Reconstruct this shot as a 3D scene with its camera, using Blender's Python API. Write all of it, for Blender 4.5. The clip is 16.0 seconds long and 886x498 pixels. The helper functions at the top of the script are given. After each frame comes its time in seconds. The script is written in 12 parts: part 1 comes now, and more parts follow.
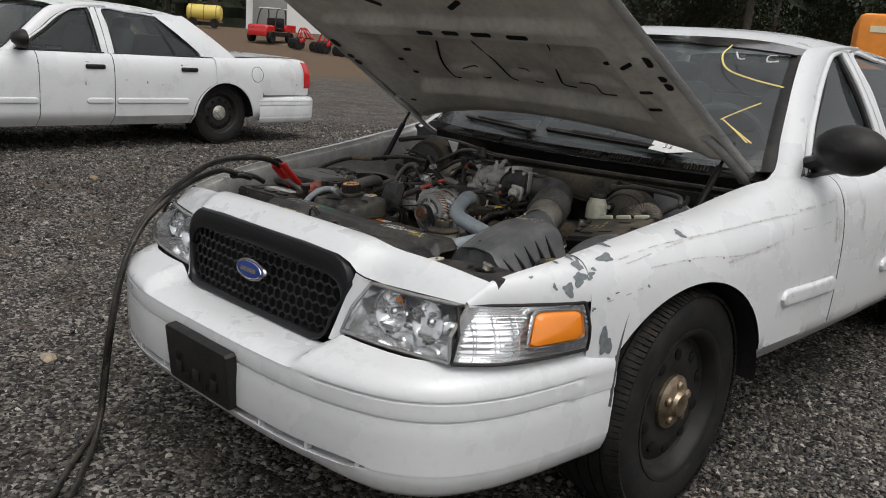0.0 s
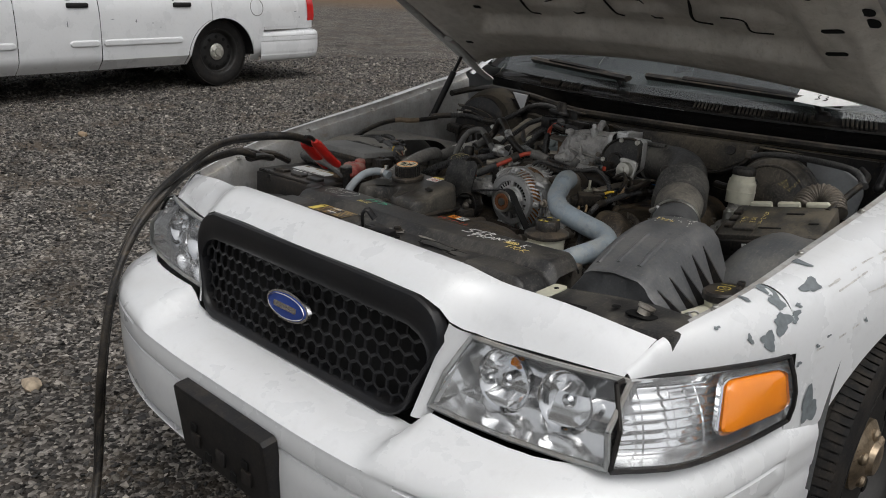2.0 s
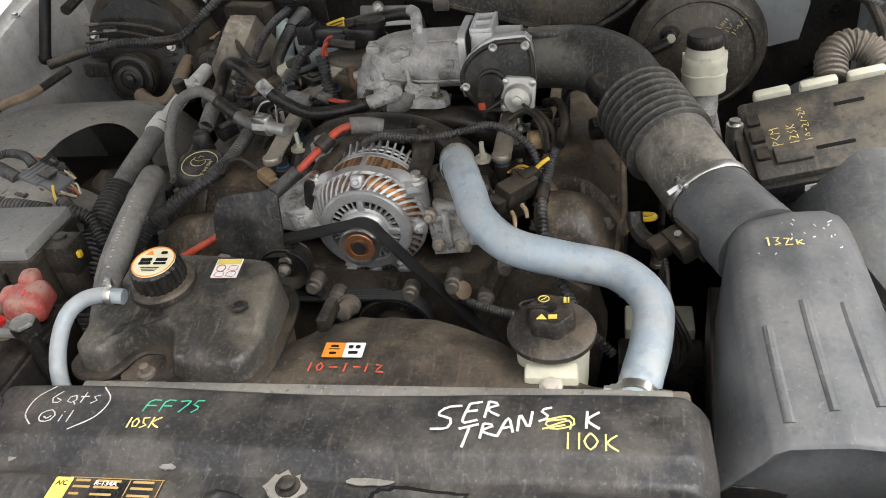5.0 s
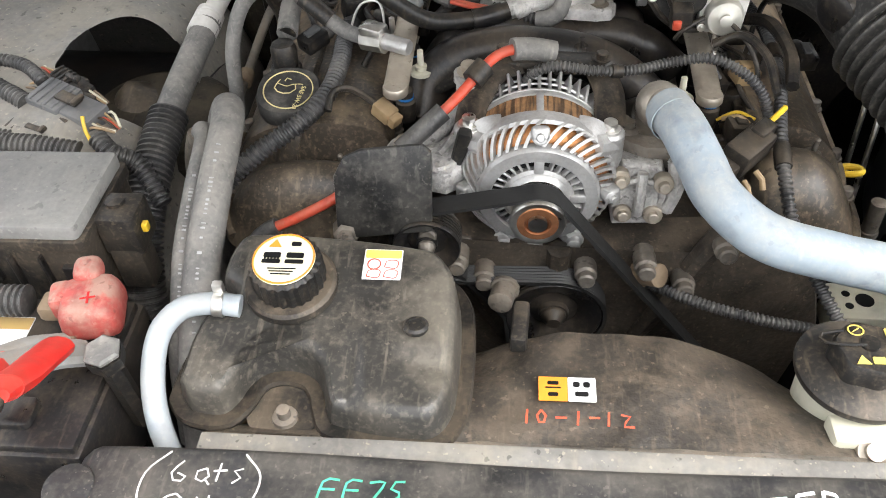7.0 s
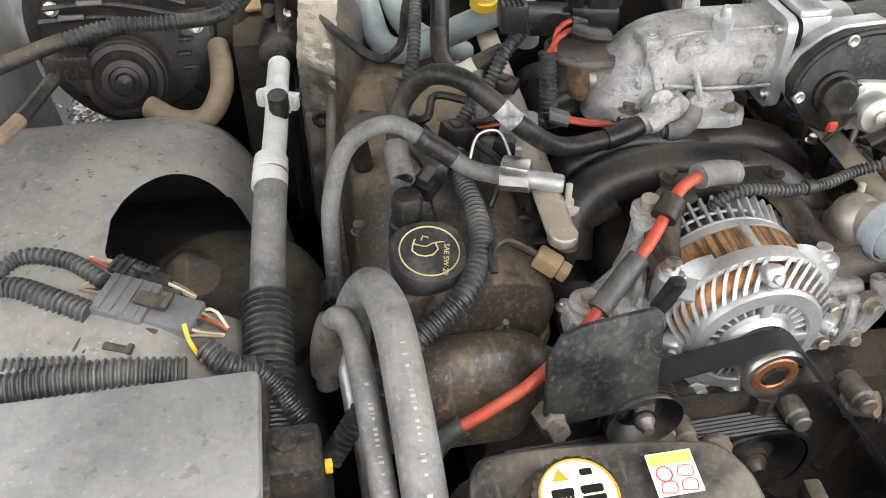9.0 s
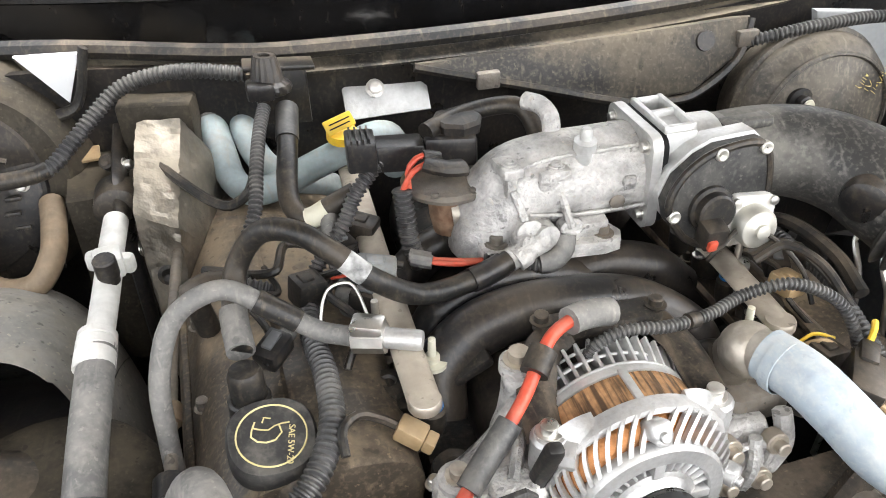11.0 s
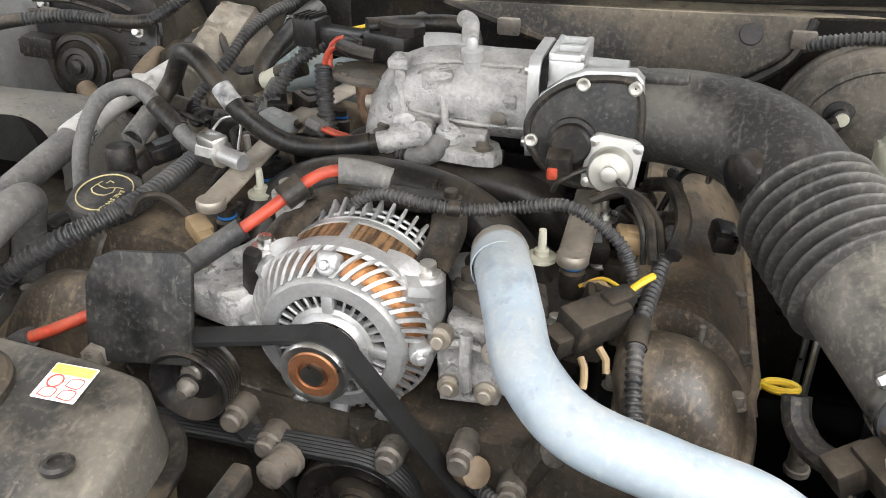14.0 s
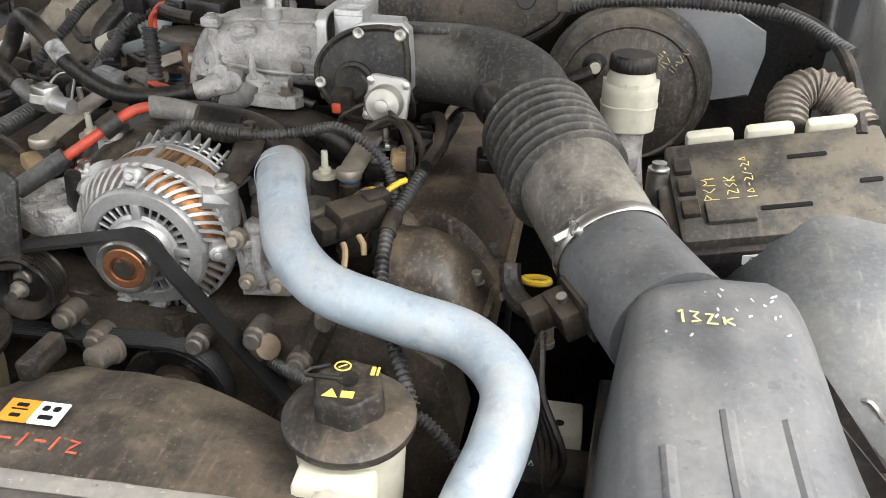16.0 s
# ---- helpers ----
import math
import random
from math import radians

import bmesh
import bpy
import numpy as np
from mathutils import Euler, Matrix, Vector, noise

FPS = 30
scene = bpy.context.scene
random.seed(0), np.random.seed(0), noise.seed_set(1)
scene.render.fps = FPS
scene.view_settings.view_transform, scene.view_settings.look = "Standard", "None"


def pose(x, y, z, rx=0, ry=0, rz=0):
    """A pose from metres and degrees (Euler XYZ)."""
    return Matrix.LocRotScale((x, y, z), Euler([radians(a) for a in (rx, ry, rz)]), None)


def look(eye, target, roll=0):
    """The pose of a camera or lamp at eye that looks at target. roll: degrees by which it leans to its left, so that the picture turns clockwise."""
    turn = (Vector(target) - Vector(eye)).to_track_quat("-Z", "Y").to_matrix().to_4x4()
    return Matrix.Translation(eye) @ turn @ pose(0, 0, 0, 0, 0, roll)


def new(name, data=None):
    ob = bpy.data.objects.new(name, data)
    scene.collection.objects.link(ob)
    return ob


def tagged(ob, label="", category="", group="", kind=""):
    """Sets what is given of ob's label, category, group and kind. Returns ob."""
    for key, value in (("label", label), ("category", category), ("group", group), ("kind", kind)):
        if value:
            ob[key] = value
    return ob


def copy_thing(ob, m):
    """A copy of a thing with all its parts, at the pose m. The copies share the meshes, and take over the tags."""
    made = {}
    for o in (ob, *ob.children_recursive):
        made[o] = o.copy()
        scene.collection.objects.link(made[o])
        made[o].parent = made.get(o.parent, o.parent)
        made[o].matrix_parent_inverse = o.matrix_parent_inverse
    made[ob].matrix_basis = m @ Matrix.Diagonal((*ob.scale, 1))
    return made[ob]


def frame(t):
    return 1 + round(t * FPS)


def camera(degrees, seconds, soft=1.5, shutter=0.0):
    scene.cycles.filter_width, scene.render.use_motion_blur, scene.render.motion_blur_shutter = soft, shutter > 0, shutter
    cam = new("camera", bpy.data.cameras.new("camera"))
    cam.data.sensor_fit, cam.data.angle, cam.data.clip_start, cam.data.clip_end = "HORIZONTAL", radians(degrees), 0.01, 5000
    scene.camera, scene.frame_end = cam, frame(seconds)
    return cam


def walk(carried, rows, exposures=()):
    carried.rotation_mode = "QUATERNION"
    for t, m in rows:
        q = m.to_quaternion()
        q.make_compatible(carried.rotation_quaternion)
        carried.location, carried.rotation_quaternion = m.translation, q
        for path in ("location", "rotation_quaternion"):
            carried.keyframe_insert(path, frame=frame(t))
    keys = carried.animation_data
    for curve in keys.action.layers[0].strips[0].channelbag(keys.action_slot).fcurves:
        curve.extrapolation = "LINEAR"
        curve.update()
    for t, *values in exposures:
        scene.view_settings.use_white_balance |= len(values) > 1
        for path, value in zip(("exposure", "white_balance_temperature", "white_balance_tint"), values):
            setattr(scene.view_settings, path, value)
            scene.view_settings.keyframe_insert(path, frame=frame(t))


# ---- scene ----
cam = camera(56.3, 16.0, soft=1.0)
PATH = [
    (0, (1.898, -1.103, 1.3), (0.563, 0.311, 0.836), 4.3),
    (0.5, (1.816, -1.066, 1.294), (0.443, 0.297, 0.785), 4.7),
    (1, (1.634, -1.001, 1.3), (0.271, 0.345, 0.724), 4.5),
    (1.5, (1.436, -0.921, 1.313), (0.118, 0.462, 0.72), 3.2),
    (2, (1.254, -0.75, 1.312), (-0.047, 0.628, 0.676), 2.3),
    (2.5, (1.084, -0.557, 1.332), (-0.213, 0.82, 0.684), 1.6),
    (3, (0.894, -0.409, 1.345), (-0.063, 1.124, 0.49), 1.1),
    (3.2, (0.825, -0.355, 1.359), (-0.07, 1.197, 0.47), -0.0),
    (5.3, (0.241, -0.003, 1.422), (-0.068, 1.502, 0.142), -8.0),
    (5.5, (0.197, 0.002, 1.415), (-0.054, 1.482, 0.093), -6.9),
    (6, (0.11, 0.07, 1.402), (-0.104, 1.463, -0.016), -5.9),
    (6.5, (0.038, 0.191, 1.386), (-0.167, 1.529, -0.086), -5.2),
    (7, (-0.036, 0.239, 1.366), (-0.223, 1.56, -0.124), -3.3),
    (7.5, (-0.183, 0.28, 1.352), (-0.284, 1.618, -0.131), -0.9),
    (8, (-0.308, 0.31, 1.352), (-0.297, 1.665, -0.119), 0.0),
    (8.5, (-0.362, 0.371, 1.341), (-0.225, 1.751, -0.099), 1.3),
    (9, (-0.373, 0.429, 1.335), (-0.135, 1.835, -0.069), 1.5),
    (9.5, (-0.368, 0.479, 1.331), (-0.053, 1.913, -0.027), 1.2),
    (10, (-0.351, 0.513, 1.335), (0.047, 1.962, 0.015), 0.5),
    (10.2, (-0.343, 0.517, 1.336), (0.084, 1.983, 0.044), 0.4),
    (12.3, (-0.068, 0.499, 1.263), (-0.002, 2.105, 0.072), -2.0),
    (12.5, (-0.03, 0.472, 1.256), (-0.066, 2.09, 0.081), -2.4),
    (13, (0.064, 0.418, 1.235), (-0.223, 2.055, 0.122), -1.6),
    (13.5, (0.146, 0.39, 1.211), (-0.288, 2.005, 0.113), -1.2),
    (14, (0.215, 0.367, 1.2), (-0.26, 1.979, 0.116), -0.4),
    (14.5, (0.273, 0.341, 1.185), (-0.182, 1.945, 0.081), 0.2),
    (15, (0.321, 0.315, 1.191), (-0.096, 1.936, 0.096), 0.7),
    (15.5, (0.365, 0.277, 1.197), (-0.005, 1.92, 0.117), 0.7),
    (16, (0.382, 0.224, 1.203), (0.095, 1.891, 0.135), 0.9),
]
walk(cam, [(t, look(eye, target, roll)) for t, eye, target, roll in PATH],
     exposures=[(0.0, -0.06), (2.6, -0.10), (3.2, 0.0), (5.3, 1.62), (6.2, 1.95), (7.0, 2.36), (8.0, 2.26), (8.6, 2.30), (9.0, 2.55), (9.5, 2.83), (10.2, 3.08), (12.5, 2.68), (14.0, 2.46), (15.5, 2.17), (16.0, 2.04)])

# ---- overcast sky and a very wide, weak sun ----
world = bpy.data.worlds.new("overcast_sky")
scene.world = world
world.use_nodes = True
wn, wl = world.node_tree.nodes, world.node_tree.links
sky = wn.new("ShaderNodeTexSky")
sky.sky_type = "NISHITA"
sky.sun_disc = False
sky.sun_elevation, sky.sun_rotation = radians(66), radians(108)
sky.air_density, sky.dust_density = 1.0, 5.0
grey = wn.new("ShaderNodeHueSaturation")
grey.inputs["Saturation"].default_value = 0.12
wl.new(sky.outputs[0], grey.inputs["Color"])
wl.new(grey.outputs[0], wn["Background"].inputs[0])
wn["Background"].inputs[1].default_value = 0.15
sun_data = bpy.data.lights.new("sun", "SUN")
sun_data.energy, sun_data.angle, sun_data.color = 0.6, radians(60), (1.0, 0.98, 0.95)
sun_ob = new("sun", sun_data)
sun_ob.matrix_world = look((6, -2, 14), (0, 0, 0))

# ---- materials ----
def rgb(c):
    return (*c, 1.0)


def mat(name, col, rough=0.5, metal=0.0, var=0.2, scale=9.0, bump=0.15, bscale=140.0, dust=0.0,
        dcol=(0.235, 0.182, 0.126), coat=0.0, col2=None, spec=0.5, dscale=14.0, specks=0.0):
    """A surface with stains at one scale, grain at a finer one, and dust that lies on what faces up."""
    m = bpy.data.materials.new(name)
    m.use_nodes = True
    n, l = m.node_tree.nodes, m.node_tree.links
    p = n["Principled BSDF"]
    tc = n.new("ShaderNodeTexCoord")
    a = n.new("ShaderNodeTexNoise")
    a.inputs["Scale"].default_value, a.inputs["Detail"].default_value = scale, 6
    b = n.new("ShaderNodeTexNoise")
    b.inputs["Scale"].default_value, b.inputs["Detail"].default_value = bscale, 3
    for t in (a, b):
        l.new(tc.outputs["Object"], t.inputs["Vector"])
    ramp = n.new("ShaderNodeValToRGB")
    ramp.color_ramp.elements[0].position, ramp.color_ramp.elements[1].position = 0.32, 0.68
    c2 = col2 or [min(1, v * (1 + var)) for v in col]
    ramp.color_ramp.elements[0].color = rgb([v * (1 - var) for v in col])
    ramp.color_ramp.elements[1].color = rgb(c2)
    l.new(a.outputs["Fac"], ramp.inputs[0])
    mul = n.new("ShaderNodeMix")
    mul.data_type, mul.blend_type = "RGBA", "OVERLAY"
    mul.inputs[0].default_value = min(1.0, var * 0.85)
    l.new(ramp.outputs[0], mul.inputs[6])
    l.new(b.outputs["Fac"], mul.inputs[7])
    out = mul.outputs[2]
    rr = n.new("ShaderNodeMapRange")
    rr.inputs[3].default_value, rr.inputs[4].default_value = max(0.03, rough - 0.12), min(1, rough + 0.12)
    l.new(a.outputs["Fac"], rr.inputs[0])
    rout = rr.outputs[0]
    if dust > 0:
        g = n.new("ShaderNodeNewGeometry")
        sx = n.new("ShaderNodeSeparateXYZ")
        l.new(g.outputs["Normal"], sx.inputs[0])
        up = n.new("ShaderNodeMapRange")
        up.inputs[1].default_value, up.inputs[2].default_value = -0.2, 0.9
        up.inputs[3].default_value, up.inputs[4].default_value = 0.15, 1.0
        l.new(sx.outputs[2], up.inputs[0])
        d = n.new("ShaderNodeTexNoise")
        d.inputs["Scale"].default_value, d.inputs["Detail"].default_value = dscale, 8
        d.inputs["Roughness"].default_value = 0.65
        l.new(tc.outputs["Object"], d.inputs["Vector"])
        dr = n.new("ShaderNodeMapRange")
        dr.inputs[1].default_value, dr.inputs[2].default_value = 0.45, 0.59
        dr.inputs[3].default_value, dr.inputs[4].default_value = dust * 0.06, dust * 1.3
        l.new(d.outputs["Fac"], dr.inputs[0])
        f = n.new("ShaderNodeMath")
        f.operation = "MULTIPLY"
        l.new(up.outputs[0], f.inputs[0])
        l.new(dr.outputs[0], f.inputs[1])
        mx = n.new("ShaderNodeMix")
        mx.data_type = "RGBA"
        l.new(f.outputs[0], mx.inputs[0])
        l.new(out, mx.inputs[6])
        mx.inputs[7].default_value = rgb(dcol)
        out = mx.outputs[2]
        # grit: single grains of pale dust and dark oily specks
        for gs, lo, hi, amt, gc in ((210.0, 0.50, 0.80, min(0.45, dust * 0.75), [min(1, v * 1.25) for v in dcol]), (38.0, 0.56, 0.72, min(0.5, dust * 1.2), [v * 0.5 for v in col])):
            q = n.new("ShaderNodeTexNoise")
            q.inputs["Scale"].default_value, q.inputs["Detail"].default_value = gs, 4
            l.new(tc.outputs["Object"], q.inputs["Vector"])
            qr = n.new("ShaderNodeMapRange")
            qr.inputs[1].default_value, qr.inputs[2].default_value, qr.inputs[4].default_value = lo, hi, amt
            l.new(q.outputs["Fac"], qr.inputs[0])
            qm = n.new("ShaderNodeMix")
            qm.data_type = "RGBA"
            l.new(qr.outputs[0], qm.inputs[0])
            l.new(out, qm.inputs[6])
            qm.inputs[7].default_value = rgb(gc)
            out = qm.outputs[2]
        # dried drops and chips with sharp edges
        for gs, lo, gc in ((95.0, 0.665, [v * 0.25 for v in col]), (170.0, 0.665, [min(1, v * 1.3) for v in dcol])) if specks > 0 else ():
            q = n.new("ShaderNodeTexNoise")
            q.inputs["Scale"].default_value, q.inputs["Detail"].default_value = gs, 2
            l.new(tc.outputs["Object"], q.inputs["Vector"])
            qr = n.new("ShaderNodeMapRange")
            qr.inputs[1].default_value, qr.inputs[2].default_value, qr.inputs[4].default_value = lo, lo + 0.03, specks
            l.new(q.outputs["Fac"], qr.inputs[0])
            qm = n.new("ShaderNodeMix")
            qm.data_type = "RGBA"
            l.new(qr.outputs[0], qm.inputs[0])
            l.new(out, qm.inputs[6])
            qm.inputs[7].default_value = rgb(gc)
            out = qm.outputs[2]
        # wiped streaks in the dust
        mp = n.new("ShaderNodeMapping")
        mp.inputs["Rotation"].default_value = (0.3, 0.2, 0.5)
        mp.inputs["Scale"].default_value = (150, 22, 60)
        l.new(tc.outputs["Object"], mp.inputs[0])
        sn = n.new("ShaderNodeTexNoise")
        sn.inputs["Scale"].default_value, sn.inputs["Detail"].default_value = 1.0, 3
        l.new(mp.outputs[0], sn.inputs["Vector"])
        sr = n.new("ShaderNodeMapRange")
        sr.inputs[1].default_value, sr.inputs[2].default_value, sr.inputs[4].default_value = 0.60, 0.74, min(0.45, dust * 0.9)
        l.new(sn.outputs["Fac"], sr.inputs[0])
        sm = n.new("ShaderNodeMix")
        sm.data_type = "RGBA"
        l.new(sr.outputs[0], sm.inputs[0])
        l.new(out, sm.inputs[6])
        sm.inputs[7].default_value = rgb([min(1, v * 1.15) for v in dcol])
        out = sm.outputs[2]
        ra = n.new("ShaderNodeMix")
        l.new(f.outputs[0], ra.inputs[0])
        l.new(rout, ra.inputs[2])
        ra.inputs[3].default_value = 0.85
        rout = ra.outputs[0]
        if metal > 0:
            mm = n.new("ShaderNodeMath")
            mm.operation = "SUBTRACT"
            mm.use_clamp = True
            mm.inputs[0].default_value = metal
            l.new(f.outputs[0], mm.inputs[1])
            l.new(mm.outputs[0], p.inputs["Metallic"])
    l.new(out, p.inputs["Base Color"])
    l.new(rout, p.inputs["Roughness"])
    if not (dust > 0 and metal > 0):
        p.inputs["Metallic"].default_value = metal
    p.inputs["Coat Weight"].default_value = coat
    p.inputs["Coat Roughness"].default_value = 0.06
    p.inputs["Specular IOR Level"].default_value = spec
    if bump > 0:
        bp = n.new("ShaderNodeBump")
        bp.inputs["Strength"].default_value, bp.inputs["Distance"].default_value = bump, 0.004
        l.new(b.outputs["Fac"], bp.inputs["Height"])
        l.new(bp.outputs[0], p.inputs["Normal"])
    return m


def streaked(m, scale, amount):
    """Darker streaks along one direction, laid over a finished surface."""
    n, l = m.node_tree.nodes, m.node_tree.links
    p = n["Principled BSDF"]
    src = p.inputs["Base Color"].links[0].from_socket
    tc, mp, nz, mr, mx = (n.new("ShaderNode" + k) for k in ("TexCoord", "Mapping", "TexNoise", "MapRange", "Mix"))
    mp.inputs["Scale"].default_value = scale
    nz.inputs["Scale"].default_value, nz.inputs["Detail"].default_value = 1.0, 3
    mr.inputs[1].default_value, mr.inputs[2].default_value, mr.inputs[4].default_value = 0.46, 0.58, amount
    mx.data_type = "RGBA"
    mx.inputs[7].default_value = (0.035, 0.022, 0.014, 1)
    l.new(tc.outputs["Object"], mp.inputs[0])
    l.new(mp.outputs[0], nz.inputs["Vector"])
    l.new(nz.outputs["Fac"], mr.inputs[0])
    l.new(mr.outputs[0], mx.inputs[0])
    l.new(src, mx.inputs[6])
    l.new(mx.outputs[2], p.inputs["Base Color"])
    return m


def glass_mat(name, tint=(1, 1, 1), gloss=0.08, rough=0.02, film=0.0):
    """A thin pane: lets light through with a tint, and mirrors more at a flat angle."""
    m = bpy.data.materials.new(name)
    m.use_nodes = True
    n, l = m.node_tree.nodes, m.node_tree.links
    n.remove(n["Principled BSDF"])
    tr, gl, mix, fr = (n.new("ShaderNode" + k) for k in ("BsdfTransparent", "BsdfGlossy", "MixShader", "Fresnel"))
    tr.inputs[0].default_value = rgb(tint)
    gl.inputs["Roughness"].default_value = rough
    fr.inputs[0].default_value = 1.45 + gloss
    l.new(fr.outputs[0], mix.inputs[0])
    l.new(tr.outputs[0], mix.inputs[1])
    l.new(gl.outputs[0], mix.inputs[2])
    l.new(mix.outputs[0], n["Material Output"].inputs[0])
    if film > 0:
        # a dusty film on the pane
        df, ad, nz, mr = (n.new("ShaderNode" + k) for k in ("BsdfDiffuse", "MixShader", "TexNoise", "MapRange"))
        df.inputs[0].default_value = (0.42, 0.46, 0.48, 1)
        nz.inputs["Scale"].default_value, nz.inputs["Detail"].default_value = 5.0, 6
        mr.inputs[1].default_value, mr.inputs[2].default_value, mr.inputs[3].default_value, mr.inputs[4].default_value = 0.3, 0.7, film * 0.6, film * 1.4
        l.new(nz.outputs["Fac"], mr.inputs[0])
        l.new(mr.outputs[0], ad.inputs[0])
        l.new(mix.outputs[0], ad.inputs[1])
        l.new(df.outputs[0], ad.inputs[2])
        l.new(ad.outputs[0], n["Material Output"].inputs[0])
    return m


